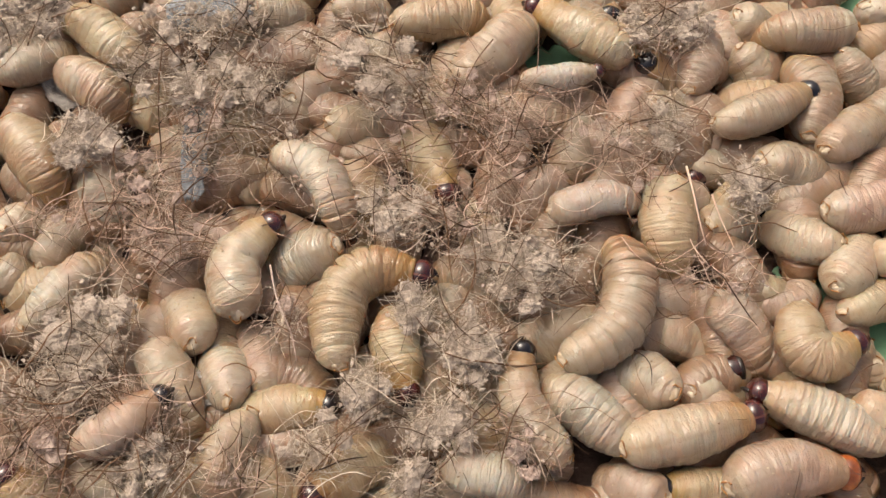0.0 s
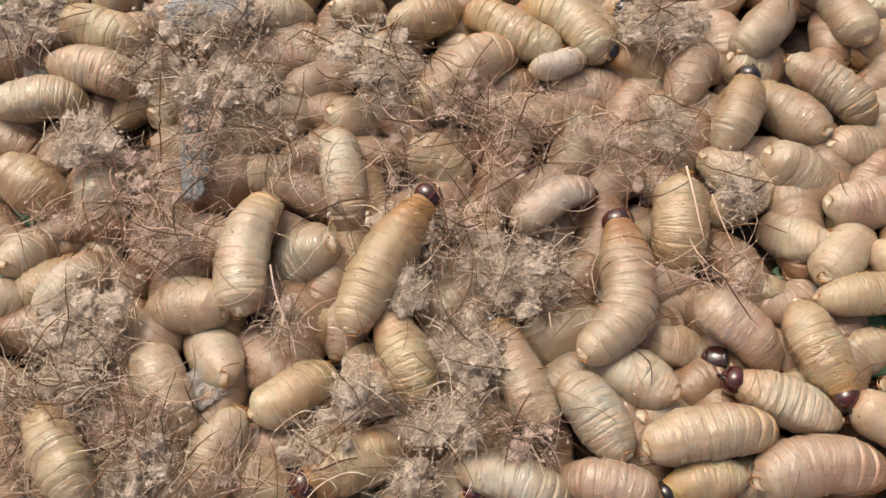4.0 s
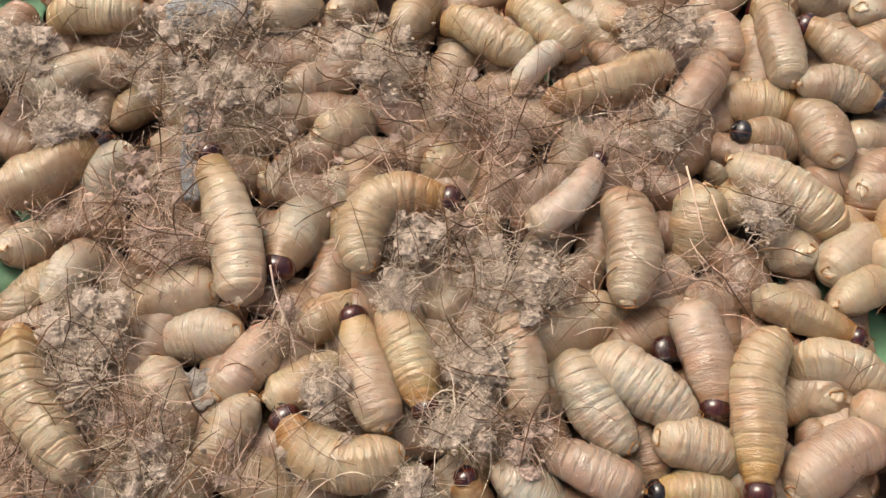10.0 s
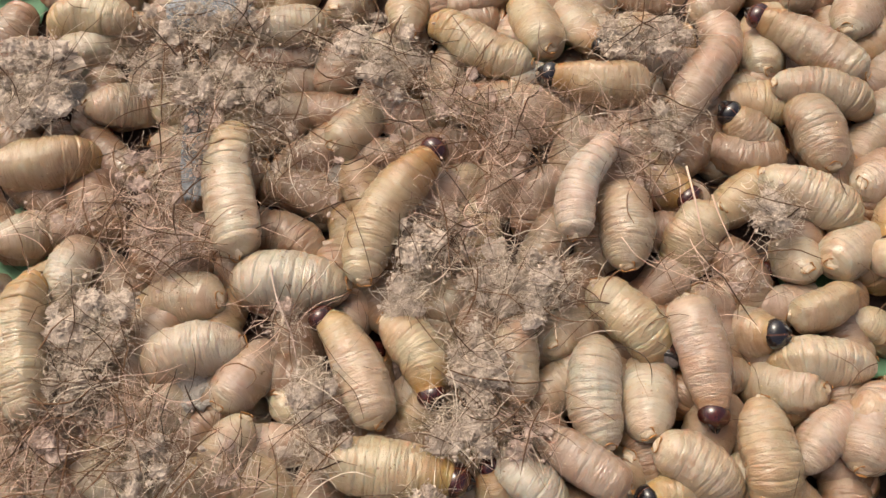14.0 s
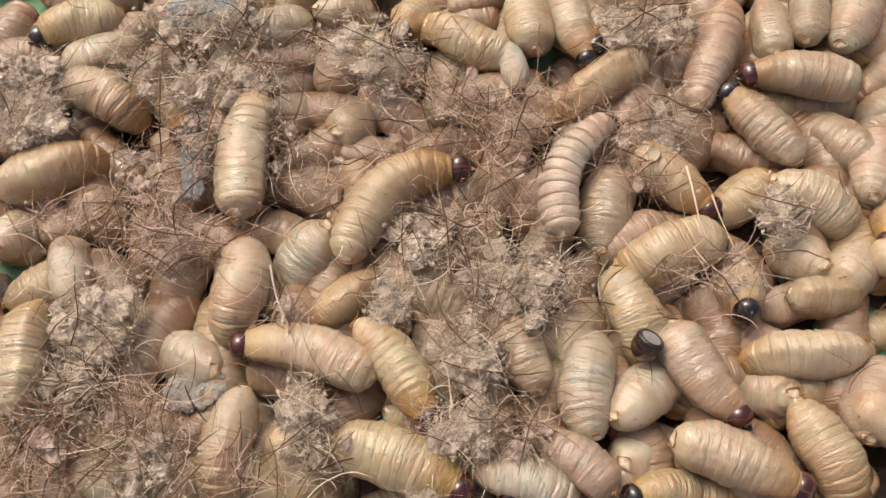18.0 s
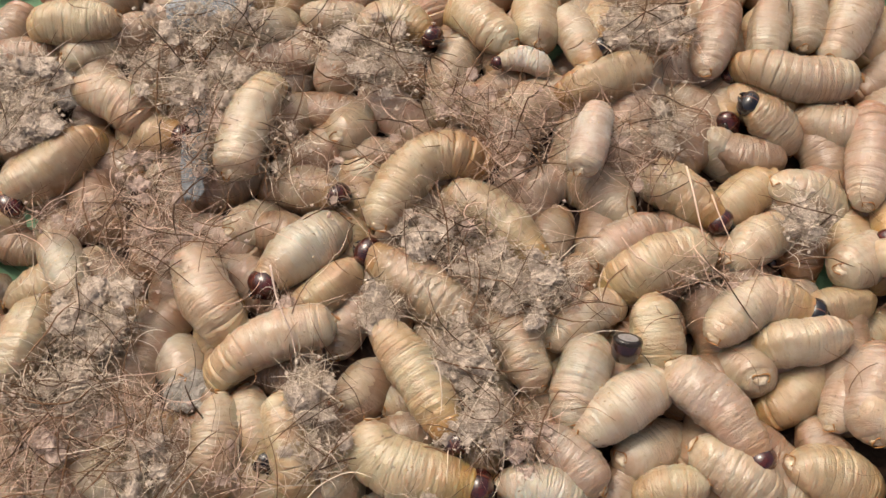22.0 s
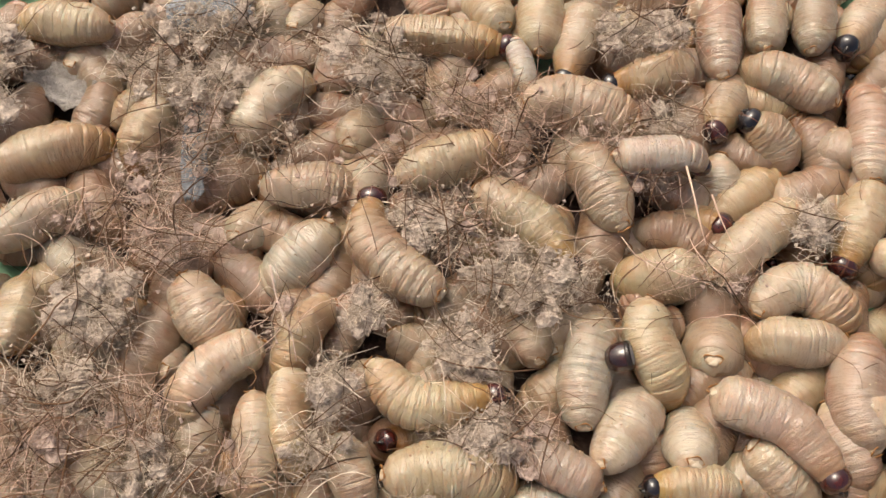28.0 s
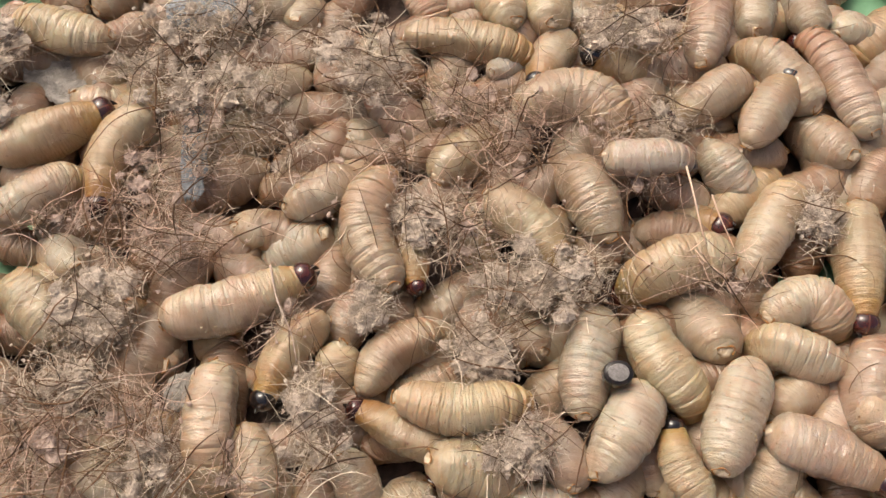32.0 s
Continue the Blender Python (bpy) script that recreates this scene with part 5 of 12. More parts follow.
    g.at(21, (57.2, 28.5, 8.9), (63.0, 42.5, 8.9), (70.1, 60.6, 8.9), (71.3, 65.0, 0.2))
    g.at(22, (52.5, 25.9, 11.1), (57.1, 41.1, 11.1), (61.6, 57.7, 11.1), (62.8, 62.0, 2.3))
    g.at(23, (56.9, 27.2, 11.1), (60.6, 43.7, 11.1), (64.0, 59.0, 11.1), (65.4, 63.3, 2.3))
    g.at(24, (52.2, 16.8, 8.9), (60.3, 34.8, 8.9), (70.7, 52.7, 8.9), (71.8, 57.0, 0.1))
    g.at(25, (59.2, 18.6, 8.9), (68.9, 33.5, 8.9), (81.0, 46.4, 8.9), (82.0, 50.8, 0.0))
    g.at(28, (65.7, 34.8, 8.9), (83.3, 36.0, 8.9), (100.1, 36.0, 8.9), (101.1, 41.5, -0.0))
    g.at(29, (70.1, 38.7, 6.7), (85.2, 40.0, 6.7), (102.9, 40.0, 6.7), (103.8, 45.4, -2.2))
    g.at(30, (73.0, 38.7, 6.7), (84.1, 40.0, 6.7), (98.6, 37.7, 6.7), (99.5, 43.4, -2.2))
    g.at(31, (66.9, 37.4, 6.7), (80.7, 38.7, 6.7), (99.0, 37.5, 6.7), (99.9, 43.1, -2.2))
    g.at(32, (61.4, 34.8, 8.9), (77.7, 34.3, 8.9), (94.7, 35.9, 8.9), (95.5, 41.2, -0.0))
    g = Larva("chalk", 0.575, "red")
    g.at(0, (31.5, 75.8, 3.4), (45.4, 75.8, 3.4), (64.6, 80.1, 3.4))
    g.at(1, (31.5, 75.8, 3.4), (45.5, 78.1, 3.4), (60.3, 78.6, 3.4), (60.1, 83.6, -3.5))
    g.at(2, (30.3, 76.4, 3.4), (43.1, 77.2, 3.4), (66.0, 80.1, 3.4))
    g.at(3, (35.3, 80.3, 1.2), (47.0, 80.8, 1.2), (57.4, 82.8, 1.2), (57.2, 87.6, -5.7))
    g.at(6, (34.0, 76.0, 1.2), (39.0, 85.4, 1.2), (47.6, 91.5, 1.2), (47.4, 95.9, -5.6))
    g.at(7, (25.1, 76.0, 1.2), (36.7, 86.0, 1.2), (52.6, 85.4, 1.2))
    g.at(8, (23.9, 74.6, 1.2), (34.3, 84.5, 1.2), (46.7, 88.3, 1.2))
    g.at(9, (30.2, 67.6, 1.2), (36.5, 81.7, 1.2), (53.5, 92.4, 1.2))
    g.at(10, (29.1, 69.0, 1.2), (37.8, 84.5, 1.2), (50.1, 94.4, 1.2), (50.1, 98.7, -5.6))
    g.at(11, (30.4, 73.2, 1.2), (37.7, 83.1, 1.2), (44.1, 94.1, 1.2))
    g.at(12, (30.4, 73.2, 1.2), (36.5, 81.7, 1.2), (42.8, 91.8, 1.2))
    g.at(13, (25.8, 74.6, 1.2), (33.2, 82.4, -1.8), (39.4, 82.3, -5.0), (38.9, 87.4, -11.3))
    g.at(14, (28.3, 76.2, -1.0), (34.6, 81.6, -4.6), (42.5, 87.0, -8.6), (42.3, 91.3, -14.9))
    g.at(17, (24.9, 81.9, -1.0), (32.2, 89.1, -1.0), (38.0, 84.2, -1.0), (37.7, 90.2, -7.9))
    g.at(18, (22.3, 95.3, 1.2), (28.5, 87.4, 1.2), (30.9, 69.6, 1.2))
    g.at(19, (25.4, 81.9, -1.0), (34.5, 87.6, -1.0), (43.0, 82.1, -1.0), (42.7, 87.9, -7.9))
    g.at(20, (31.8, 76.2, -1.0), (36.9, 86.2, -1.0), (42.5, 82.6, -1.0), (42.2, 88.4, -7.9))
    g.at(21, (45.5, 86.3, -5.1), (34.5, 86.6, -1.5), (26.6, 80.8, 1.2))
    g.at(22, (44.6, 80.3, 1.2), (34.4, 87.4, 1.2), (21.8, 85.4, 1.2))
    g.at(23, (42.3, 80.3, 1.2), (32.0, 87.4, 1.2), (19.8, 89.7, 1.2))
    g.at(24, (45.0, 84.7, -1.0), (34.6, 89.1, -1.0), (26.1, 90.3, -1.0), (28.0, 95.3, -7.9))
    g.at(25, (44.3, 84.8, -5.1), (32.2, 84.6, -2.8), (24.6, 87.6, -1.0))
    g.at(28, (34.0, 71.9, -1.0), (33.3, 84.7, -1.0), (29.4, 96.5, -1.0), (30.4, 100.4, -7.8))
    g.at(29, (23.7, 81.9, -1.0), (32.4, 84.8, -5.0), (37.9, 88.0, -9.5), (37.6, 92.5, -15.6))
    g.at(30, (22.5, 77.6, -1.0), (29.9, 82.3, -5.7), (34.6, 87.3, -10.8), (34.5, 91.5, -16.9))
    g.at(31, (21.4, 81.9, -1.0), (29.9, 85.3, -3.8), (37.5, 88.9, -6.9), (37.0, 93.4, -13.4))
    g.at(32, (19.0, 81.9, -1.0), (26.5, 87.8, -5.2), (32.0, 91.2, -9.8), (31.7, 95.7, -15.9))
    g = Larva("yellow", 1.133, "red")
    g.at(0, (90.4, 31.7, -1.0), (86.1, 10.4, -1.0), (86.5, -3.6, -1.0), (90.2, 6.3, -16.0))
    g.at(3, (90.4, 31.7, -1.0), (90.4, 10.4, -1.0), (88.1, -3.6, -1.0), (92.4, 6.2, -16.0))
    g.at(6, (97.9, 29.1, -1.0), (94.8, 16.6, -8.2), (94.0, 9.6, -15.8), (98.1, 18.8, -20.0))
    g.at(9, (101.2, 29.1, -1.0), (98.6, 15.4, -5.8), (94.9, 3.8, -11.1), (99.6, 13.3, -20.0))
    g.at(12, (102.6, 21.6, -1.0), (101.3, 12.3, -9.5), (100.9, 5.8, -18.6), (105.2, 14.5, -20.0))
    g.at(14, (105.6, 19.0, -1.0), (97.3, 9.1, -8.1), (94.7, 2.0, -15.5), (99.3, 10.8, -20.0))
    g.at(17, (106.4, 8.0, -1.0), (92.2, 1.9, -3.4), (77.3, -5.0, -6.1), (83.1, 3.2, -20.0))
    g.at(18, (107.7, 6.0, -1.0), (89.4, 0.7, -1.0), (70.8, -8.0, -1.0), (76.4, 0.2, -16.2))
    g.at(19, (108.7, 3.6, -1.0), (93.3, 1.8, -3.3), (78.3, -5.5, -5.9), (84.1, 2.7, -20.0))
    g.at(20, (105.8, 3.1, -1.0), (87.0, -1.7, -1.0), (70.7, -8.8, -1.0), (76.4, -0.7, -16.2))
    g.at(21, (106.2, 1.2, -1.0), (82.5, -4.0, -1.0), (63.0, -12.7, -1.0), (68.3, -4.7, -16.3))
    g.at(23, (101.2, 0.7, -1.0), (84.5, -5.2, -1.0), (68.4, -12.3, -1.0), (73.9, -4.3, -16.3))
    g.at(24, (101.1, -5.9, -1.0), (82.3, -6.4, -1.0), (60.0, -13.0, -1.0), (65.3, -5.4, -16.3))
    g.at(25, (99.2, -7.6, -1.0), (79.6, -12.2, -1.0), (62.0, -15.2, -1.0), (67.5, -8.0, -16.4))
    g.at(28, (98.0, -8.7, -1.0), (85.7, -7.9, -8.1), (72.5, -6.3, -16.0), (77.9, 0.2, -20.0))
    g.at(29, (110.8, -13.4, -1.0), (85.8, -13.4, -1.0), (63.5, -15.9, -1.0), (69.1, -8.8, -16.4))
    g.at(30, (108.6, -8.7, -1.0), (88.5, -8.3, -1.0), (73.0, -10.6, -1.0), (78.9, -3.3, -16.2))
    g.at(31, (111.2, -10.6, -1.0), (90.4, -9.9, -1.0), (70.6, -13.4, -1.0), (76.5, -6.1, -16.3))
    g.at(32, (110.5, -2.8, -1.0), (90.9, -5.2, -1.0), (72.6, -12.4, -1.0), (78.4, -4.5, -16.2))
    g = Larva("cream", 1.028, "black")
    g.at(0, (103.3, 13.8, -7.6), (115.2, 18.8, -17.2), (125.7, 19.7, -22.8), (128.0, 26.1, -20.0))
    g.at(3, (104.0, 39.5, -7.6), (117.2, 38.6, -15.2), (129.1, 36.5, -22.7), (131.6, 44.0, -20.0))
    g.at(6, (100.5, 42.1, -1.0), (121.7, 33.0, -1.0), (148.1, 17.3, -1.0))
    g.at(7, (105.8, 39.5, -1.0), (123.3, 27.9, -1.0), (143.4, 17.0, -1.0), (146.6, 25.0, -13.7))
    g.at(8, (110.6, 42.1, -1.0), (130.3, 30.4, -1.0), (151.7, 13.2, -1.0), (155.4, 21.5, -13.7))
    g.at(9, (110.6, 42.1, -1.0), (132.1, 27.9, -1.0), (150.6, 13.2, -1.0), (154.3, 21.4, -13.7))
    g.at(10, (112.5, 39.5, -1.0), (132.1, 27.9, -1.0), (152.4, 10.8, -1.0), (156.2, 19.0, -13.7))
    g.at(11, (116.5, 35.6, -1.0), (136.2, 25.3, -1.0), (156.5, 14.6, -1.0), (160.1, 22.4, -13.6))
    g.at(12, (122.1, 35.6, -1.0), (140.6, 25.3, -1.0), (157.7, 17.6, -1.0), (161.2, 25.4, -13.6))
    g.at(14, (125.1, 33.0, -1.0), (142.6, 24.1, -1.0), (158.4, 15.3, -1.0), (162.1, 23.2, -13.6))
    g.at(17, (129.2, 30.4, -1.0), (144.6, 22.8, -1.0), (157.1, 13.2, -1.0), (161.0, 21.3, -13.6))
    g.at(20, (128.8, 27.9, -1.0), (144.3, 25.2, -5.4), (157.2, 18.1, -10.3), (160.9, 25.9, -20.0))
    g.at(23, (131.4, 30.4, -1.0), (147.5, 27.5, -7.2), (159.9, 24.7, -14.0), (163.5, 31.9, -20.0))
    g.at(25, (138.2, 26.6, -3.2), (155.2, 28.8, -9.5), (170.1, 36.1, -16.4), (173.9, 42.1, -20.0))
    g.at(28, (142.9, 26.5, -7.6), (155.0, 26.2, -16.6), (167.9, 33.9, -23.0), (171.7, 39.5, -20.0))
    g.at(30, (147.0, 28.9, -12.0), (155.8, 32.7, -22.5), (163.9, 36.9, -23.7), (167.2, 42.6, -20.0))
    g.at(32, (150.6, 27.7, -9.8), (165.9, 34.5, -17.4), (180.6, 41.6, -23.1), (184.6, 47.5, -20.0))
    g = Larva("pink", 1.020, "red")
    g.at(0, (101.0, -19.1, -1.0), (110.6, -29.3, -6.6), (117.2, -39.2, -12.8), (120.6, -32.5, -20.0))
    g.at(1, (102.2, -18.0, -1.0), (110.2, -29.8, -5.3), (117.1, -41.2, -10.1), (120.5, -34.4, -20.0))
    g.at(2, (101.1, -18.0, -1.0), (111.0, -30.1, -4.6), (116.7, -41.6, -8.6), (120.3, -34.7, -20.0))
    g.at(3, (98.9, -19.1, -1.0), (109.8, -30.3, -4.0), (120.0, -40.4, -7.4), (123.1, -33.8, -20.0))
    g.at(6, (86.6, -17.6, 3.4), (100.4, -32.2, 3.4), (110.4, -52.1, 3.4))
    g.at(7, (90.6, -18.8, 3.4), (98.7, -37.6, 3.4), (103.2, -60.7, 3.4))
    g.at(8, (91.7, -18.8, 3.4), (98.5, -39.8, 3.4), (100.0, -63.2, 3.4))
    g.at(9, (89.7, -16.7, 1.2), (92.8, -41.1, 1.2), (97.3, -62.1, 1.2))
    g.at(10, (89.1, -22.3, 1.2), (93.8, -41.1, 1.2), (95.5, -64.1, 1.2))
    g.at(11, (88.9, -15.5, 1.2), (92.8, -41.1, 1.2), (93.5, -63.7, 1.2))
    g.at(12, (86.8, -20.1, 1.2), (90.5, -43.2, 1.2), (95.1, -63.7, 1.2))
    g.at(13, (84.1, -22.3, 1.2), (92.3, -45.4, 1.2), (96.1, -67.2, 1.2))
    g.at(14, (88.9, -20.1, 1.2), (93.3, -45.4, 1.2), (94.8, -66.6, 1.2))
    g.at(17, (85.7, -26.8, 1.2), (92.0, -47.5, 1.2), (104.2, -65.8, 1.2))
    g.at(18, (82.5, -31.3, 1.2), (91.5, -51.7, 1.2), (104.1, -66.2, 1.2))
    g.at(19, (81.6, -36.5, 3.4), (90.5, -56.6, 3.4), (108.1, -69.8, 3.4))
    g.at(20, (83.5, -37.6, 3.4), (90.2, -58.7, 3.4), (105.6, -73.8, 3.4))
    g.at(21, (79.2, -40.2, 3.4), (90.0, -60.7, 3.4), (105.0, -78.7, 3.4))
    g.at(22, (79.0, -48.3, 3.4), (95.7, -62.8, 3.4), (109.0, -83.0, 3.4))
    g.at(23, (84.1, -55.9, 1.2), (102.0, -64.1, 1.2), (116.6, -82.5, 1.2))
    g.at(24, (89.0, -55.6, 3.4), (110.9, -66.8, 3.4), (130.9, -90.3, 3.4))
    g.at(25, (89.4, -57.7, 3.4), (115.1, -64.8, 3.4), (131.5, -89.3, 3.4))
    g.at(28, (93.2, -58.7, 3.4), (118.4, -68.8, 3.4), (133.3, -89.7, 3.4))
    g.at(29, (98.4, -60.3, 3.4), (118.4, -68.8, 3.4), (138.1, -87.4, 3.4))
    g.at(30, (104.3, -64.8, 3.4), (123.6, -72.8, 3.4), (145.3, -91.8, 3.4))
    g.at(31, (105.4, -66.4, 3.4), (123.3, -74.8, 3.4), (147.3, -91.2, 3.4))
    g.at(32, (111.0, -72.8, 3.4), (130.4, -78.7, 3.4), (150.5, -89.3, 3.4))
    g = Larva("yellow", 1.011, "red")
    g.at(0, (131.3, -24.4, 3.4), (128.2, -37.6, 3.4), (133.9, -46.2, 3.4), (148.4, -38.2, 3.4))
    g.at(1, (128.0, -23.5, 1.2), (126.7, -38.9, 1.2), (136.8, -45.4, 1.2), (149.9, -34.6, 1.2))
    g.at(2, (130.9, -24.6, 1.2), (135.5, -41.1, 1.2), (144.9, -64.1, 1.2))
    g.at(3, (129.2, -22.3, 1.2), (135.8, -38.9, 1.2), (143.2, -57.0, 1.2))
    g.at(6, (134.1, -24.6, 1.2), (125.7, -45.4, 1.2), (127.1, -70.6, 1.2))
    g.at(7, (136.8, -28.8, 3.4), (120.2, -36.5, 3.4), (111.2, -50.4, 3.4), (115.3, -68.4, 3.4))
    g.at(8, (144.4, -37.6, 3.4), (125.0, -38.7, 3.4), (111.6, -54.6, 3.4), (115.1, -84.1, 3.4))
    g.at(9, (122.8, -33.2, 3.4), (109.6, -54.6, 3.4), (117.4, -77.7, 3.4))
    g.at(10, (123.6, -34.3, 3.4), (110.2, -50.4, 3.4), (108.4, -70.8, 3.4), (106.0, -95.0, 3.4))
    g.at(11, (110.5, -40.8, 3.4), (108.5, -62.8, 3.4), (106.9, -88.4, 3.4), (106.4, -97.1, 3.4), (111.0, -91.8, -10.8))
    g.at(12, (108.3, -41.9, 3.4), (109.9, -66.8, 3.4), (112.0, -92.4, 3.4), (116.5, -87.0, -10.7))
    g.at(13, (110.7, -43.7, 1.2), (109.6, -66.2, 1.2), (111.2, -92.5, 1.2), (115.7, -87.1, -12.9))
    g.at(14, (110.6, -59.0, 1.2), (111.9, -78.2, 1.2), (112.9, -93.9, 1.2), (117.4, -88.5, -12.9))
    g.at(17, (125.1, -66.6, -1.0), (135.2, -76.8, -4.0), (143.4, -90.5, -7.3), (147.8, -85.5, -20.0))
    g.at(18, (124.1, -59.8, -1.0), (132.5, -75.6, -1.0), (139.0, -90.8, -1.0), (143.7, -85.5, -14.8))
    g.at(19, (114.3, -68.6, -1.0), (132.5, -75.6, -1.0), (148.5, -86.9, -1.0), (152.4, -82.3, -14.6))
    g.at(20, (113.6, -70.6, -1.0), (132.5, -75.6, -1.0), (148.5, -86.9, -1.0), (152.4, -82.3, -14.6))
    g.at(21, (115.0, -77.2, -1.0), (131.5, -81.5, -1.0), (146.4, -90.3, -1.0), (150.2, -86.1, -14.6))
    g.at(22, (118.8, -82.5, -3.2), (134.9, -84.1, -6.6), (150.5, -88.7, -10.3), (154.1, -85.1, -20.0))
    g.at(23, (138.7, -82.4, -5.4), (151.6, -84.3, -14.3), (165.6, -87.4, -22.7), (169.7, -84.0, -20.0))
    g.at(25, (141.8, -85.3, -9.8), (154.8, -87.3, -18.7), (168.6, -90.5, -23.2), (172.5, -87.2, -20.0))
    g = Larva("tan", 0.967, "red")
    g.at(0, (60.1, -77.7, 3.4), (82.8, -72.8, 3.4), (109.1, -65.8, 3.4))
    g.at(1, (61.9, -78.7, 3.4), (84.8, -72.8, 3.4), (108.8, -67.8, 3.4))
    g.at(2, (61.9, -79.7, 3.4), (84.8, -72.8, 3.4), (111.7, -67.8, 3.4))
    g.at(3, (64.6, -81.6, 3.4), (86.7, -72.8, 3.4), (107.7, -66.5, 3.4), (109.8, -63.3, -9.9))
    g.at(6, (74.0, -66.8, 3.4), (96.5, -71.8, 3.4), (114.1, -82.3, 3.4), (116.7, -77.8, -10.0))
    g.at(7, (70.7, -67.2, 3.4), (92.5, -72.8, 3.4), (115.9, -85.3, 3.4), (118.5, -81.0, -10.0))
    g.at(8, (72.6, -67.8, 3.4), (92.3, -74.8, 3.4), (109.8, -86.1, 3.4), (112.2, -81.7, -10.0))
    g.at(9, (72.2, -71.8, 3.4), (92.1, -76.8, 3.4), (110.7, -85.1, 3.4), (113.0, -80.9, -10.0))
    g.at(10, (73.1, -72.6, 1.2), (89.6, -75.3, -2.0), (102.7, -78.7, -5.5), (104.5, -74.7, -18.4))
    g.at(11, (69.9, -74.2, 1.2), (86.8, -76.2, 1.2), (100.1, -83.8, 1.2), (102.1, -79.3, -12.3))
    g.at(12, (72.4, -74.2, 1.2), (86.6, -78.2, 1.2), (101.6, -87.5, 1.2), (103.7, -83.2, -12.4))
    g.at(13, (72.8, -75.8, 1.2), (86.6, -78.2, 1.2), (100.3, -87.5, 1.2), (102.4, -83.0, -12.4))
    g.at(14, (73.3, -75.2, 1.2), (86.7, -81.5, -1.1), (98.9, -90.1, -3.6), (100.9, -85.8, -16.8))
    g.at(17, (75.6, -76.8, 3.4), (97.4, -80.7, 3.4), (122.0, -89.3, 3.4))
    g.at(18, (78.4, -73.8, 3.4), (99.3, -80.7, 3.4), (121.6, -91.8, 3.4))
    g.at(19, (80.9, -76.0, 3.4), (101.0, -82.6, 3.4), (125.4, -91.6, 3.4))
    g.at(20, (79.6, -75.8, 3.4), (102.6, -84.5, 3.4), (131.4, -89.9, 3.4))
    g.at(21, (84.0, -74.6, -1.0), (99.8, -85.4, -1.0), (115.5, -91.3, -1.0), (117.9, -87.6, -14.4))
    g.at(22, (86.5, -74.6, -1.0), (98.2, -83.5, -1.0), (111.7, -92.7, -1.0), (114.2, -88.5, -14.5))
    g.at(23, (84.6, -74.6, -1.0), (100.1, -83.5, -1.0), (116.9, -91.1, -1.0), (119.4, -87.2, -14.4))
    g.at(24, (90.7, -72.6, -1.0), (105.9, -83.5, -1.0), (119.3, -92.7, -1.0), (122.1, -88.5, -14.4))
    g.at(25, (96.6, -72.6, -1.0), (109.5, -85.4, -1.0), (120.5, -94.4, -1.0), (123.4, -90.1, -14.4))
    g.at(28, (107.1, -74.6, -1.0), (118.6, -86.3, -5.7), (127.3, -94.2, -10.9), (130.5, -90.0, -20.0))
    g.at(29, (115.5, -74.0, -1.0), (113.7, -84.7, -8.4), (118.3, -92.8, -16.5), (121.9, -88.5, -20.0))
    g.at(30, (110.9, -75.6, -1.0), (117.5, -87.5, -9.0), (122.6, -93.0, -17.7), (126.2, -89.1, -20.0))
    g.at(31, (115.2, -75.6, -1.0), (113.8, -85.5, -9.1), (115.4, -92.6, -17.9), (119.4, -88.4, -20.0))
    g.at(32, (118.7, -75.6, -1.0), (113.0, -87.8, -7.4), (109.4, -93.4, -14.1), (114.5, -89.3, -20.0))
    g = Larva("white", 0.979, "red")
    g.at(0, (153.8, -77.2, 1.2), (131.5, -65.2, 1.2), (110.0, -56.3, 1.2))
    g.at(1, (153.2, -75.2, 1.2), (131.7, -64.1, 1.2), (112.6, -54.5, 1.2), (119.1, -51.2, -12.1))
    g.at(2, (140.3, -71.2, 1.2), (125.7, -64.1, 1.2), (106.7, -55.9, 1.2))
    g.at(3, (142.2, -71.2, 1.2), (122.1, -62.1, 1.2), (104.3, -53.8, 1.2))
    g.at(6, (132.2, -54.5, -24.0), (116.5, -52.5, -16.2), (101.9, -47.3, -7.6))
    g.at(9, (130.2, -59.1, -23.0), (122.7, -52.4, -24.0), (115.2, -44.2, -24.0), (120.9, -41.7, -20.0))
    g.at(32, (135.5, -56.5, -24.0), (125.4, -50.0, -24.0), (117.2, -44.0, -24.0), (123.2, -41.2, -20.0))
    g = Larva("pink", 1.037, "orange")
    g.at(0, (95.7, -90.7, 1.2), (116.8, -84.0, 1.2), (138.7, -85.5, 1.2))
    g.at(1, (95.5, -92.6, 1.2), (114.9, -84.0, 1.2), (136.3, -77.2, 1.2))
    g.at(2, (97.5, -91.7, 1.2), (118.7, -84.0, 1.2), (145.9, -83.0, 1.2))
    g.at(3, (104.3, -88.3, -1.0), (125.6, -81.5, -1.0), (148.9, -83.3, -1.0), (152.5, -79.7, -14.9))
    g.at(6, (107.9, -90.2, -1.0), (129.2, -83.5, -1.0), (150.5, -85.2, -1.0), (154.1, -81.7, -14.9))
    g.at(7, (111.6, -91.2, -1.0), (133.4, -81.5, -1.0), (151.8, -83.2, -1.0), (155.5, -79.7, -14.8))
    g.at(8, (107.4, -94.0, -1.0), (128.9, -85.4, -1.0), (150.7, -80.2, -1.0), (154.4, -77.3, -14.8))
    g.at(9, (114.6, -90.2, -1.0), (135.4, -81.5, -1.0), (153.0, -78.1, -1.0), (156.8, -75.0, -14.8))
    g.at(10, (117.2, -92.1, -1.0), (135.7, -79.6, -1.0), (154.6, -71.6, -1.0), (158.5, -68.8, -14.7))
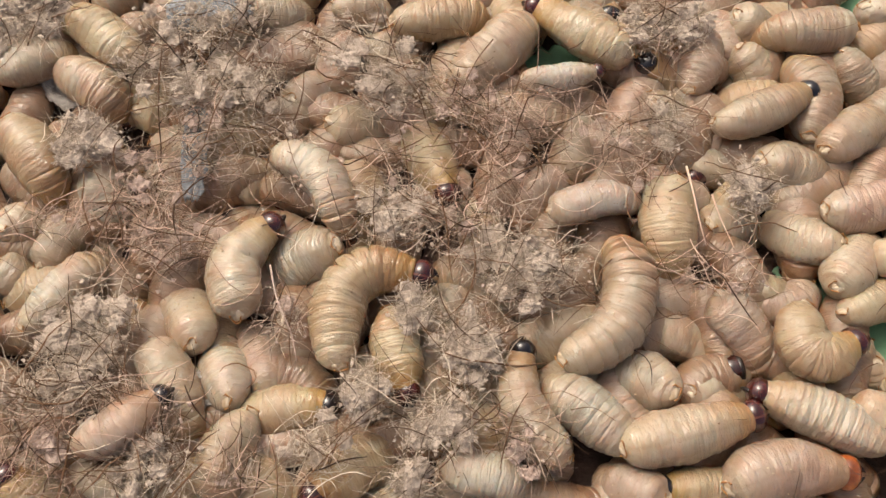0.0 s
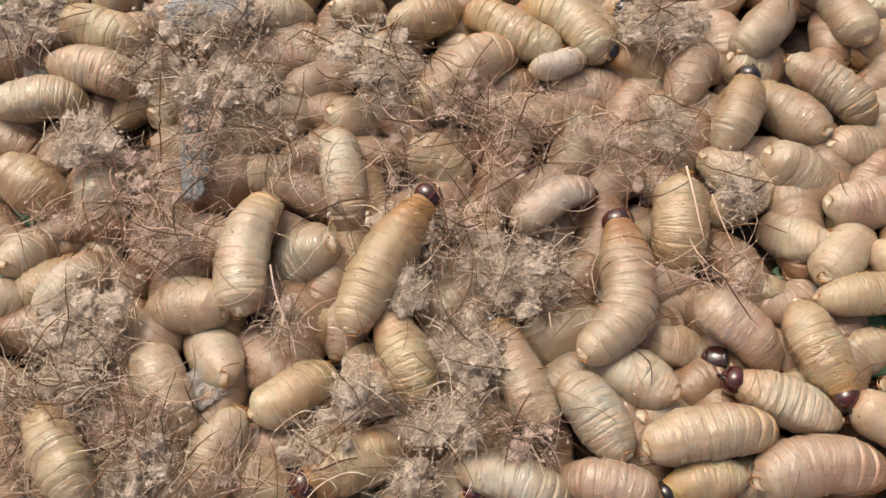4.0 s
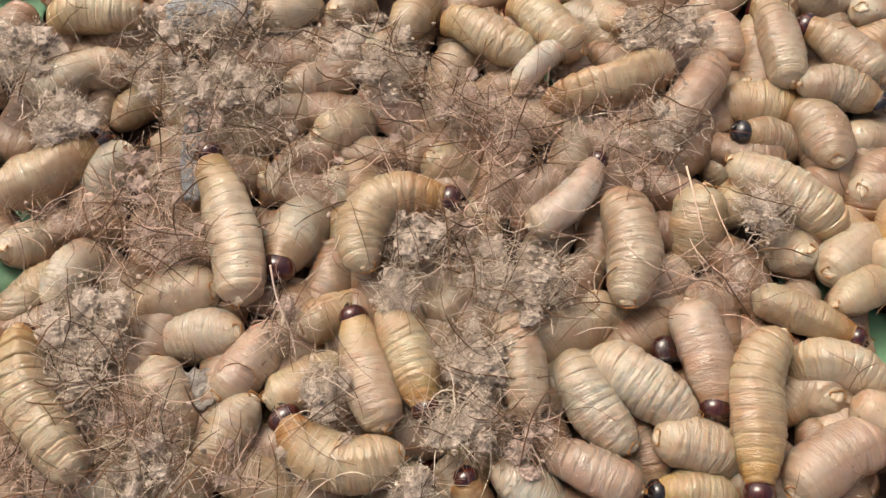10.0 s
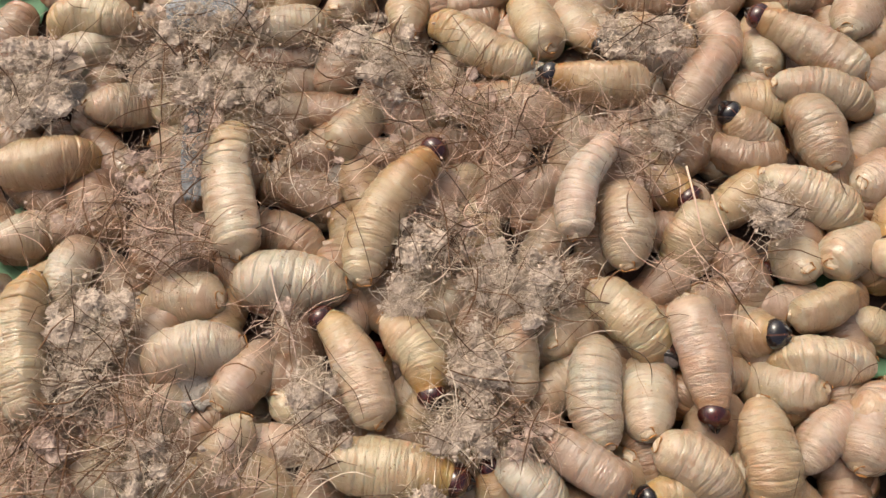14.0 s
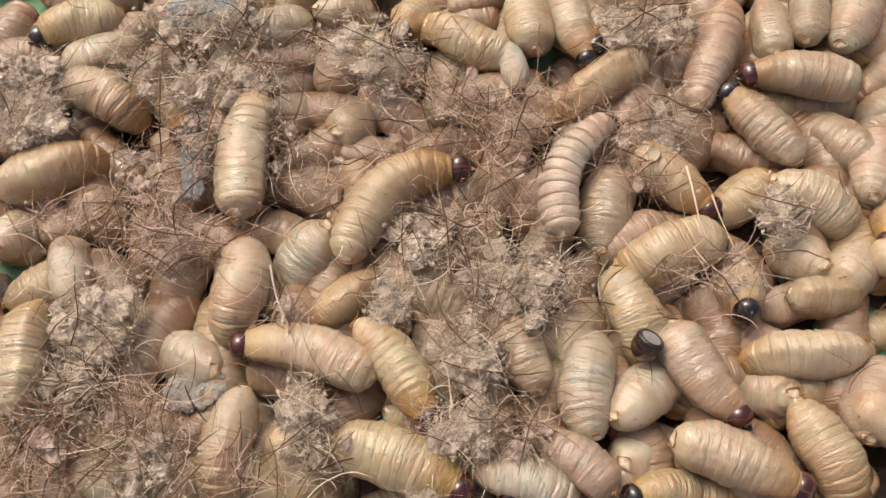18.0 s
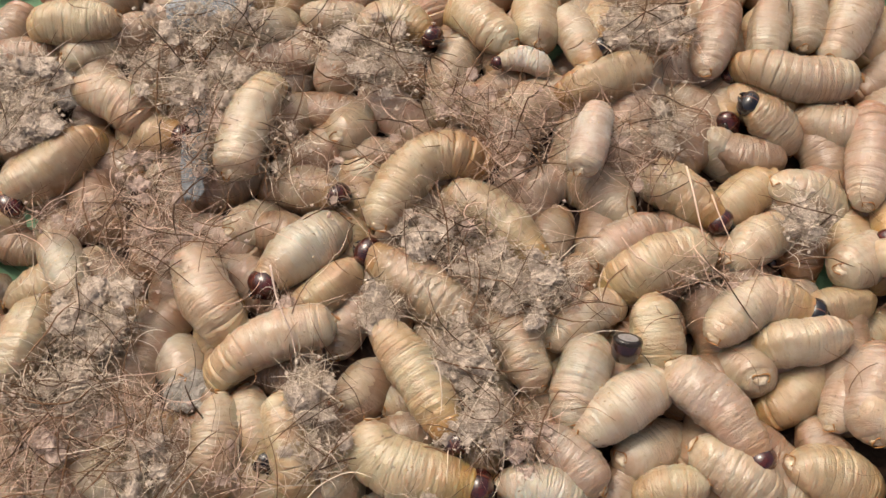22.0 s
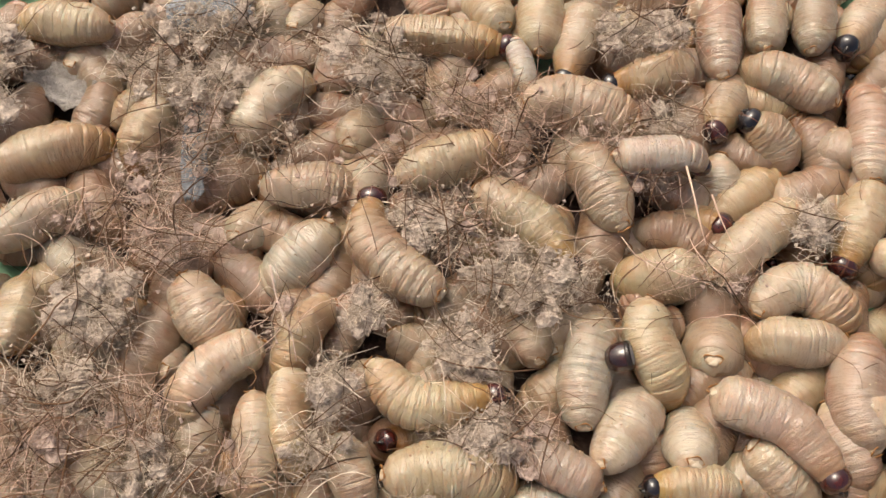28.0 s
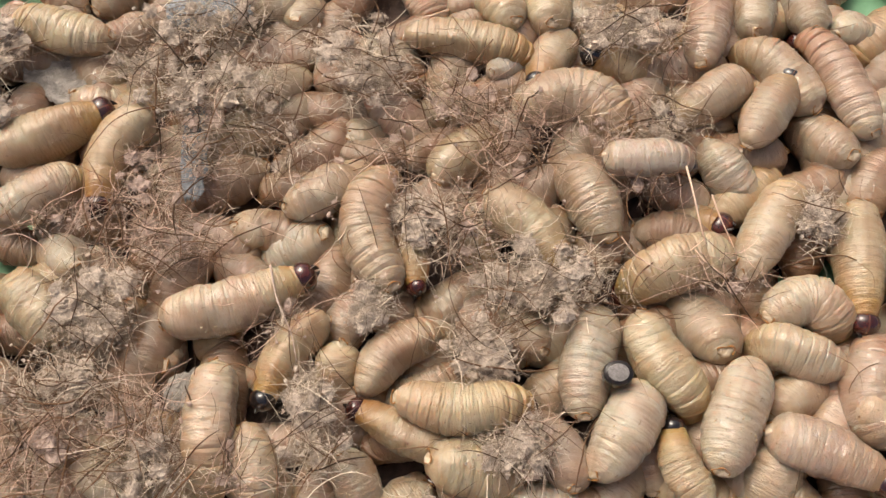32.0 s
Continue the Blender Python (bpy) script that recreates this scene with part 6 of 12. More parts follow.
    g.at(11, (132.6, -92.1, -1.0), (145.4, -79.6, -1.0), (155.6, -66.6, -1.0), (160.3, -64.6, -14.6))
    g.at(12, (142.8, -94.0, -1.0), (148.7, -80.6, -4.8), (158.8, -64.1, -9.1), (163.8, -62.2, -20.0))
    g.at(14, (142.6, -84.4, -1.0), (150.3, -69.6, -1.0), (157.9, -56.4, -1.0), (162.9, -54.2, -14.5))
    g.at(17, (146.0, -76.6, -1.0), (152.1, -62.3, -4.9), (163.1, -46.9, -9.2), (168.0, -44.3, -20.0))
    g.at(20, (149.1, -70.6, -1.0), (154.9, -52.8, -2.0), (162.0, -40.6, -3.1), (167.0, -37.9, -16.2))
    g.at(23, (149.9, -76.6, -1.0), (151.2, -59.4, -1.0), (159.1, -41.6, -1.0), (164.3, -39.0, -14.3))
    g.at(25, (146.2, -42.5, -1.0), (155.4, -50.9, -7.8), (167.5, -59.6, -15.5), (172.1, -54.3, -20.0))
    g.at(28, (148.6, -78.6, -1.0), (146.6, -57.3, -1.0), (153.9, -37.3, -1.0), (159.1, -34.6, -14.4))
    g.at(30, (149.8, -82.5, -1.0), (148.8, -61.4, -1.0), (157.5, -39.4, -1.0), (162.8, -36.8, -14.3))
    g.at(32, (154.8, -76.6, -1.0), (151.2, -59.4, -1.0), (158.1, -37.3, -1.0), (163.6, -34.7, -14.3))
    g = Larva("white", 0.964, "red")
    g.at(0, (66.7, -76.6, -1.0), (52.9, -64.5, -1.0), (40.4, -53.6, -1.0), (43.7, -50.7, -14.6))
    g.at(3, (64.5, -80.5, -1.0), (56.8, -65.5, -1.0), (48.1, -54.0, -1.0), (51.4, -51.4, -14.6))
    g.at(6, (60.7, -78.6, -1.0), (50.8, -65.5, -1.0), (42.9, -50.0, -1.0), (45.6, -47.4, -14.6))
    g.at(7, (62.5, -80.5, -1.0), (50.8, -65.5, -1.0), (42.9, -53.0, -1.0), (45.9, -50.5, -14.6))
    g.at(8, (64.6, -78.6, -1.0), (51.1, -61.4, -1.0), (44.9, -43.7, -1.0), (47.5, -41.0, -14.5))
    g.at(9, (58.8, -78.6, -1.0), (50.1, -61.4, -1.0), (45.8, -42.6, -1.0), (48.1, -40.0, -14.5))
    g.at(10, (65.7, -77.6, -1.0), (53.1, -61.4, -1.0), (47.0, -43.7, -1.0), (49.6, -41.0, -14.5))
    g.at(11, (59.8, -77.6, -1.0), (53.3, -57.3, -1.0), (51.8, -39.4, -1.0), (54.0, -36.8, -14.4))
    g.at(12, (58.9, -76.6, -1.0), (53.3, -57.3, -1.0), (53.7, -38.3, -1.0), (55.7, -35.7, -14.4))
    g.at(14, (56.9, -77.6, -1.0), (53.3, -57.3, -1.0), (56.4, -38.3, -1.0), (58.3, -35.6, -14.4))
    g.at(17, (54.2, -74.6, -1.0), (50.4, -56.2, -1.0), (55.3, -37.2, -1.0), (56.9, -34.4, -14.3))
    g.at(20, (46.4, -72.6, -1.0), (49.5, -55.2, -1.0), (56.1, -37.1, -1.0), (57.5, -34.2, -14.3))
    g.at(23, (44.7, -68.6, -1.0), (47.6, -53.1, -1.0), (54.9, -37.0, -1.0), (56.1, -34.1, -14.3))
    g.at(25, (46.0, -62.5, -1.0), (52.1, -44.6, -1.0), (59.6, -28.1, -1.0), (61.0, -24.9, -14.2))
    g.at(28, (48.5, -70.6, -1.0), (50.7, -51.0, -1.0), (56.8, -29.4, -1.0), (58.4, -26.3, -14.2))
    g.at(30, (48.6, -68.6, -1.0), (52.0, -46.7, -1.0), (59.8, -27.0, -1.0), (61.3, -23.8, -14.2))
    g.at(32, (48.8, -66.6, -1.0), (52.1, -44.6, -1.0), (58.8, -27.1, -1.0), (60.3, -23.9, -14.2))
    g = Larva("tan", 0.909, "black")
    g.at(0, (42.6, -83.0, 1.2), (32.5, -72.2, 1.2), (26.1, -58.0, 1.2), (29.1, -40.0, 1.2))
    g.at(1, (44.7, -81.1, 1.2), (30.8, -66.2, 1.2), (22.3, -42.2, 1.2), (23.9, -39.6, -11.6))
    g.at(2, (40.9, -79.1, 1.2), (27.1, -58.0, 1.2), (20.8, -31.9, 1.2))
    g.at(3, (39.2, -75.2, 1.2), (27.2, -53.8, 1.2), (20.2, -30.2, 1.2))
    g.at(6, (28.5, -74.2, 1.2), (26.4, -48.6, 1.2), (17.7, -26.7, 1.2), (19.1, -23.6, -11.4))
    g.at(7, (31.4, -75.2, 1.2), (27.4, -49.6, 1.2), (20.6, -23.4, 1.2), (21.9, -20.3, -11.3))
    g.at(8, (33.6, -69.2, 1.2), (27.4, -49.6, 1.2), (20.6, -24.5, 1.2), (21.9, -21.4, -11.3))
    g.at(9, (28.7, -69.2, 1.2), (28.5, -46.5, 1.2), (22.6, -25.7, 1.2), (24.1, -22.6, -11.3))
    g.at(10, (28.7, -68.2, 1.2), (28.5, -45.4, 1.2), (20.8, -25.6, 1.2), (22.3, -22.4, -11.4))
    g.at(11, (35.6, -69.2, 1.2), (29.5, -45.4, 1.2), (20.9, -26.7, 1.2), (22.6, -23.5, -11.4))
    g.at(12, (28.1, -63.5, -1.0), (26.7, -44.6, -1.0), (25.4, -27.1, -1.0), (26.5, -24.1, -13.6))
    g.at(14, (26.1, -61.4, -1.0), (25.7, -42.5, -1.0), (26.2, -27.1, -1.0), (27.1, -24.2, -13.6))
    g.at(17, (34.3, -57.3, -1.0), (27.8, -40.3, -1.0), (22.0, -26.9, -1.0), (23.7, -23.8, -13.6))
    g.at(20, (33.3, -57.3, -1.0), (27.8, -40.3, -1.0), (22.0, -25.8, -1.0), (23.6, -22.7, -13.6))
    g.at(23, (34.4, -55.2, -1.0), (27.8, -40.3, -1.0), (22.0, -26.9, -1.0), (23.7, -23.8, -13.6))
    g.at(25, (38.6, -51.0, -1.0), (27.9, -38.1, -1.0), (22.1, -26.8, -1.0), (23.9, -23.6, -13.6))
    g.at(28, (33.0, -44.9, -3.2), (30.8, -29.0, -7.4), (26.9, -16.2, -11.9), (28.5, -12.9, -20.0))
    g.at(30, (37.2, -42.7, -3.2), (30.8, -28.8, -7.9), (25.1, -16.7, -13.2), (26.8, -13.2, -20.0))
    g.at(32, (35.1, -41.7, -3.2), (28.8, -28.3, -9.1), (24.9, -15.5, -15.7), (26.4, -12.1, -20.0))
    g = Larva("white", 1.050, "orange")
    g.at(0, (82.4, -57.3, -1.0), (72.7, -48.2, -9.3), (62.9, -44.7, -18.5), (67.3, -40.4, -20.0))
    g.at(1, (83.3, -58.3, -1.0), (70.7, -48.7, -4.5), (56.4, -50.2, -8.5), (61.2, -45.0, -20.0))
    g.at(3, (82.5, -56.2, -1.0), (71.4, -48.6, -8.0), (59.6, -43.2, -15.9), (64.0, -39.0, -20.0))
    g.at(6, (80.6, -61.1, 1.2), (65.4, -51.7, 1.2), (51.2, -42.1, 1.2), (55.5, -38.2, -13.4))
    g.at(7, (80.4, -63.1, 1.2), (67.5, -51.7, 1.2), (53.2, -46.3, 1.2), (57.9, -42.0, -13.5))
    g.at(8, (86.3, -59.6, 1.2), (69.5, -51.7, 1.2), (56.3, -42.2, 1.2), (60.7, -38.3, -13.4))
    g.at(9, (83.3, -63.1, 1.2), (69.3, -53.8, 1.2), (57.1, -42.9, 1.2), (61.4, -39.2, -13.4))
    g.at(10, (88.2, -67.2, 1.2), (73.1, -55.9, 1.2), (57.7, -43.8, 1.2), (62.2, -40.1, -13.4))
    g.at(11, (81.9, -67.2, 1.2), (74.7, -54.5, -6.6), (67.3, -43.2, -15.2), (71.2, -39.9, -20.0))
    g.at(12, (67.8, -71.2, 1.2), (73.5, -55.6, -6.4), (81.0, -41.3, -14.8), (83.3, -38.2, -20.0))
    g.at(13, (71.5, -73.2, 1.2), (75.5, -56.6, -6.3), (77.5, -41.6, -14.7), (80.4, -38.7, -20.0))
    g.at(14, (71.5, -73.2, 1.2), (73.4, -56.6, -6.4), (77.2, -41.5, -14.7), (79.9, -38.6, -20.0))
    g.at(17, (63.2, -67.2, 1.2), (73.7, -56.2, -7.9), (82.4, -43.3, -17.9), (84.5, -40.1, -20.0))
    g.at(18, (59.8, -67.8, 1.2), (72.4, -55.8, -5.7), (83.1, -43.9, -13.2), (85.0, -40.6, -20.0))
    g.at(19, (50.4, -73.8, 1.2), (64.6, -62.1, 1.2), (76.7, -51.8, 1.2), (78.1, -48.5, -13.4))
    g.at(20, (52.0, -73.2, 1.2), (65.3, -61.0, -2.4), (76.6, -49.7, -6.3), (78.1, -46.6, -20.0))
    g.at(21, (49.7, -71.8, 1.2), (64.6, -62.1, 1.2), (76.5, -52.9, 1.2), (77.8, -49.6, -13.4))
    g.at(22, (46.5, -73.8, 1.2), (62.5, -63.1, 1.2), (75.9, -52.9, 1.2), (77.1, -49.6, -13.4))
    g.at(23, (49.3, -69.2, 1.2), (64.4, -59.9, -2.7), (76.7, -49.3, -7.0), (78.1, -46.0, -20.0))
    g.at(24, (54.8, -65.8, 1.2), (68.2, -55.9, -5.3), (81.3, -45.6, -12.5), (82.9, -42.1, -20.0))
    g.at(25, (44.8, -62.5, 1.2), (61.9, -57.2, -4.7), (75.1, -50.5, -11.1), (76.2, -46.8, -20.0))
    g.at(28, (54.2, -84.0, 1.2), (63.7, -70.9, -3.5), (72.9, -55.7, -8.6), (74.8, -53.2, -20.0))
    g.at(29, (52.7, -85.9, 1.2), (63.9, -71.2, 1.2), (71.9, -59.1, 1.2), (73.7, -56.6, -13.5))
    g.at(30, (51.0, -87.5, 1.2), (61.9, -71.2, 1.2), (70.8, -57.1, 1.2), (72.5, -54.5, -13.5))
    g.at(31, (51.3, -88.8, 1.2), (62.8, -72.2, 1.2), (72.1, -58.1, 1.2), (73.8, -55.6, -13.5))
    g.at(32, (52.0, -87.5, 1.2), (62.8, -72.2, 1.2), (70.9, -57.2, 1.2), (72.8, -54.7, -13.5))
    g = Larva("tan", 0.907, "red")
    g.at(0, (77.5, -30.3, -9.8), (89.1, -30.7, -14.8), (101.8, -37.6, -20.4), (103.5, -32.2, -20.0))
    g.at(3, (77.3, -32.6, -9.8), (91.1, -32.8, -15.3), (102.1, -37.4, -21.4), (103.8, -32.2, -20.0))
    g.at(6, (69.5, -40.9, -5.4), (84.8, -41.5, -9.9), (96.3, -44.4, -14.8), (97.7, -39.7, -20.0))
    g.at(9, (75.1, -28.9, -7.6), (87.8, -22.6, -14.8), (98.1, -14.2, -22.7), (99.9, -10.3, -20.0))
    g.at(12, (80.1, -19.9, -18.6), (90.9, -16.6, -24.0), (101.4, -8.7, -24.0), (102.9, -4.9, -20.0))
    g.at(32, (93.3, -16.3, -24.0), (104.4, -13.1, -24.0), (115.5, -5.2, -24.0), (117.3, -1.4, -20.0))
    g = Larva("pink", 0.946, "red")
    g.at(0, (77.4, -20.0, -9.8), (90.1, -14.7, -17.0), (102.1, -16.5, -23.0), (103.6, -11.0, -20.0))
    g.at(6, (79.1, -21.7, -14.2), (92.0, -15.3, -21.0), (104.3, -6.9, -23.6), (106.0, -2.8, -20.0))
    g.at(12, (100.6, -17.9, -12.0), (112.5, -9.5, -20.6), (123.0, -5.5, -23.4), (125.1, -1.0, -20.0))
    g.at(20, (105.7, -15.7, -23.0), (118.0, -5.1, -24.0), (128.8, 0.7, -24.0), (131.0, 5.0, -20.0))
    g = Larva("yellow", 1.030, "red")
    g.at(0, (63.3, -4.6, -24.0), (64.2, -10.8, -24.0), (68.5, -16.6, -24.0), (69.5, -9.2, -20.0))
    g.at(6, (57.0, -13.3, -23.0), (65.0, -16.4, -24.0), (71.3, -18.0, -24.0), (71.5, -11.9, -20.0))
    g.at(9, (52.5, -19.8, -7.6), (60.1, -22.5, -17.9), (68.8, -22.1, -22.8), (69.3, -16.7, -20.0))
    g.at(12, (58.1, -16.8, -1.0), (67.1, -24.2, -8.0), (73.0, -33.6, -15.8), (74.9, -26.7, -20.0))
    g.at(13, (55.0, -16.8, -1.0), (67.8, -27.1, -1.0), (76.9, -41.4, -1.0), (78.8, -34.1, -15.2))
    g.at(14, (55.1, -14.5, -1.0), (67.8, -27.1, -1.0), (78.3, -39.4, -1.0), (80.0, -32.3, -15.2))
    g.at(17, (60.2, -7.4, 1.2), (67.4, -28.0, 1.2), (75.4, -40.6, 1.2), (77.2, -33.3, -13.0))
    g.at(18, (62.5, -8.7, -1.0), (70.1, -24.8, -1.0), (74.5, -38.9, -1.0), (76.9, -31.3, -15.2))
    g.at(19, (68.9, -13.9, -1.0), (73.4, -24.3, -7.8), (77.9, -33.7, -15.3), (80.1, -26.6, -20.0))
    g.at(20, (69.8, -15.7, -1.0), (73.2, -26.6, -7.7), (78.1, -36.1, -15.1), (80.3, -29.1, -20.0))
    g.at(21, (72.9, -16.2, -1.0), (77.0, -31.2, -7.5), (80.2, -37.6, -14.3), (82.6, -30.9, -20.0))
    g.at(22, (77.3, -18.5, -1.0), (78.1, -32.9, -3.1), (79.2, -47.9, -5.4), (82.3, -40.6, -19.4))
    g.at(23, (72.3, -18.0, -1.0), (75.3, -35.9, -1.0), (78.2, -52.7, -1.0), (81.1, -45.5, -15.4))
    g.at(24, (74.8, -18.5, -1.0), (75.3, -35.9, -1.0), (81.7, -52.4, -1.0), (84.3, -45.3, -15.3))
    g.at(25, (70.5, -20.3, -1.0), (77.2, -38.1, -1.0), (83.5, -54.9, -1.0), (86.2, -47.9, -15.3))
    g.at(28, (74.7, -20.3, -1.0), (74.9, -40.3, -1.0), (81.4, -54.9, -1.0), (83.8, -48.0, -15.3))
    g.at(29, (76.7, -20.7, -1.0), (76.8, -42.5, -1.0), (87.0, -62.2, -1.0), (89.6, -55.7, -15.4))
    g.at(30, (74.4, -23.7, -1.0), (76.8, -42.5, -1.0), (84.9, -59.1, -1.0), (87.4, -52.4, -15.4))
    g.at(31, (75.8, -26.2, 1.2), (79.9, -47.5, 1.2), (93.3, -63.2, 1.2), (95.6, -57.0, -13.1))
    g.at(32, (70.6, -26.8, 1.2), (77.1, -45.4, 1.2), (88.8, -60.1, 1.2), (91.0, -53.7, -13.1))
    g = Larva("cream", 0.995, "red")
    g.at(0, (152.0, 1.9, -1.0), (139.6, 6.2, -7.2), (133.8, 15.9, -14.0), (139.6, 20.6, -20.0))
    g.at(3, (147.0, 4.3, -1.0), (140.3, 7.0, -8.9), (136.3, 20.3, -17.7), (141.6, 24.9, -20.0))
    g.at(6, (147.0, 4.3, -1.0), (134.7, 3.6, -6.8), (126.2, 6.6, -13.1), (132.6, 12.2, -20.0))
    g.at(9, (141.0, 0.7, -1.0), (135.6, 2.8, -10.2), (132.0, 7.6, -20.2), (137.4, 12.7, -20.0))
    g.at(12, (130.8, -9.9, -1.0), (135.6, 1.7, -10.6), (143.0, 14.7, -21.3), (147.0, 19.3, -20.0))
    g.at(13, (129.4, -12.2, -1.0), (134.3, 1.6, -10.2), (139.5, 14.2, -20.5), (143.6, 18.7, -20.0))
    g.at(14, (137.1, -9.9, -1.0), (137.7, 0.7, -11.0), (141.1, 12.6, -22.1), (145.6, 17.1, -20.0))
    g.at(17, (142.8, -7.6, -1.0), (137.6, 1.6, -10.2), (135.4, 9.6, -20.3), (140.6, 14.3, -20.0))
    g.at(20, (143.7, -8.7, -1.0), (142.0, 0.5, -10.6), (138.8, 6.6, -21.1), (144.3, 11.5, -20.0))
    g.at(22, (108.6, -5.4, -3.2), (121.8, 5.9, -6.6), (135.7, 14.3, -10.4), (138.6, 19.5, -20.0))
    g.at(23, (108.6, -5.4, -3.2), (122.7, 7.2, -9.2), (133.9, 17.1, -15.8), (137.0, 22.1, -20.0))
    g.at(24, (102.7, -5.2, -1.0), (115.9, 5.5, -1.0), (132.1, 17.6, -1.0), (135.0, 22.8, -13.4))
    g.at(25, (104.5, -7.6, -1.0), (122.0, 3.1, -1.0), (138.9, 12.8, -1.0), (141.8, 18.1, -13.4))
    g.at(28, (100.6, -13.4, -1.0), (117.7, 3.1, -1.0), (137.6, 17.6, -1.0), (140.7, 22.8, -13.3))
    g.at(29, (101.5, -9.9, -1.0), (119.8, 3.1, -1.0), (139.4, 17.6, -1.0), (142.5, 22.8, -13.3))
    g.at(30, (106.9, -5.2, -1.0), (123.0, 10.4, -1.0), (133.3, 22.2, -1.0), (136.5, 27.2, -13.3))
    g.at(31, (110.9, -7.6, -1.0), (122.7, 8.0, -1.0), (135.4, 22.2, -1.0), (138.7, 27.2, -13.3))
    g.at(32, (112.4, -12.2, -1.0), (124.8, 8.0, -1.0), (136.6, 27.0, -1.0), (140.2, 31.9, -13.2))
    g = Larva("cream", 0.963, "red")
    g.at(0, (145.5, -16.8, -1.0), (156.7, -4.4, -5.3), (168.5, 7.6, -10.1), (172.6, 11.8, -20.0))
    g.at(3, (144.2, -12.2, -1.0), (156.2, 3.2, -6.1), (165.8, 13.4, -11.6), (169.9, 17.9, -20.0))
    g.at(6, (137.6, -13.4, -1.0), (150.9, -4.0, -1.0), (164.9, 5.4, -1.0), (168.7, 10.0, -12.8))
    g.at(9, (142.1, -12.2, -1.0), (153.4, -1.4, -6.6), (166.6, 10.4, -12.8), (170.6, 14.8, -20.0))
    g.at(12, (145.0, -7.6, -1.0), (158.9, 1.5, -2.6), (171.5, 9.7, -4.2), (175.4, 14.4, -15.7))
    g.at(14, (145.0, -7.6, -1.0), (158.6, 3.5, -6.6), (172.8, 9.7, -12.8), (176.6, 14.7, -20.0))
    g.at(17, (149.7, -16.8, -1.0), (158.2, -4.8, -9.5), (166.9, 7.2, -18.9), (171.3, 11.4, -20.0))
    g.at(20, (146.7, -9.9, -1.0), (160.1, 0.7, -5.9), (174.3, 8.7, -11.3), (178.2, 13.5, -20.0))
    g.at(23, (148.6, -11.1, -1.0), (162.0, -3.4, -7.3), (175.6, 7.5, -14.3), (179.8, 11.9, -20.0))
    g.at(25, (152.2, -10.4, -7.6), (168.1, -3.7, -12.0), (181.5, 5.0, -16.8), (185.6, 9.5, -20.0))
    g.at(30, (157.6, -10.9, -23.0), (170.1, -3.5, -24.0), (182.0, 3.9, -24.0), (185.8, 8.0, -20.0))
    g = Larva("pink", 0.956, "red")
    g.at(0, (146.9, 16.6, -1.0), (163.5, 17.8, -1.0), (178.7, 22.1, -1.0), (182.4, 27.8, -12.4))
    g.at(3, (146.4, 20.3, -1.0), (161.9, 20.8, -1.0), (177.6, 27.0, -1.0), (181.3, 32.6, -12.3))
    g.at(6, (158.0, 17.8, -1.0), (172.6, 16.5, -8.0), (185.9, 18.3, -15.7), (189.9, 24.0, -20.0))
    g.at(9, (163.2, 25.2, -5.4), (175.0, 29.7, -13.4), (189.8, 34.6, -22.3), (193.9, 40.3, -20.0))
    g.at(12, (161.8, 26.6, -1.0), (175.9, 33.2, -8.0), (190.3, 38.8, -15.9), (194.4, 44.5, -20.0))
    g.at(14, (162.1, 27.9, -1.0), (175.9, 33.2, -8.2), (190.5, 39.0, -16.2), (194.6, 44.7, -20.0))
    g.at(17, (165.8, 24.1, -1.0), (173.8, 38.5, -6.0), (182.0, 53.8, -11.6), (186.8, 58.8, -20.0))
    g.at(20, (162.6, 15.3, -1.0), (169.1, 35.6, -1.0), (178.2, 61.4, -1.0), (183.1, 66.4, -11.9))
    g.at(23, (164.0, 20.3, -1.0), (170.0, 40.8, -1.0), (173.3, 69.6, -1.0), (178.6, 74.8, -11.8))
    g.at(25, (171.3, 35.6, -1.0), (173.1, 56.8, -1.0), (171.9, 72.4, -1.0), (177.6, 77.6, -11.8))
    g.at(28, (167.6, 27.9, -1.0), (172.7, 48.7, -1.0), (174.2, 73.8, -1.0), (179.6, 79.1, -11.8))
    g.at(29, (174.4, 46.0, -1.0), (173.3, 70.5, -1.0), (169.7, 91.1, -1.0), (175.4, 96.8, -11.6))
    g.at(30, (172.4, 35.6, -1.0), (172.3, 65.0, -1.0), (165.5, 94.1, -1.0), (171.2, 99.9, -11.6))
    g.at(31, (176.2, 43.4, -1.0), (170.5, 67.8, -1.0), (159.1, 96.5, -1.0), (164.9, 102.6, -11.6))
    g.at(32, (172.7, 48.7, -1.0), (165.5, 79.0, -1.0), (155.4, 103.1, -1.0), (161.1, 109.3, -11.6))
    g = Larva("dull", 1.072, "red")
    g.at(0, (124.7, 38.2, -1.0), (140.4, 39.5, -7.6), (153.9, 34.6, -14.9), (157.4, 42.8, -20.0))
    g.at(3, (127.7, 43.4, -1.0), (142.5, 39.1, -7.0), (154.3, 32.9, -13.7), (158.0, 41.3, -20.0))
    g.at(6, (136.5, 40.8, -5.4), (152.2, 35.9, -10.6), (161.4, 27.0, -16.3), (165.6, 35.8, -20.0))
    g.at(9, (161.7, 50.2, -7.6), (177.4, 51.8, -14.6), (194.5, 54.1, -22.5), (198.9, 61.4, -20.0))
    g.at(12, (166.1, 55.6, -7.6), (179.0, 58.1, -15.9), (196.0, 61.4, -23.0), (200.3, 68.7, -20.0))
    g.at(17, (160.4, 31.3, -16.4), (172.5, 39.6, -24.0), (184.3, 48.1, -24.0), (188.5, 53.8, -20.0))
    g = Larva("dull", 0.922, "black")
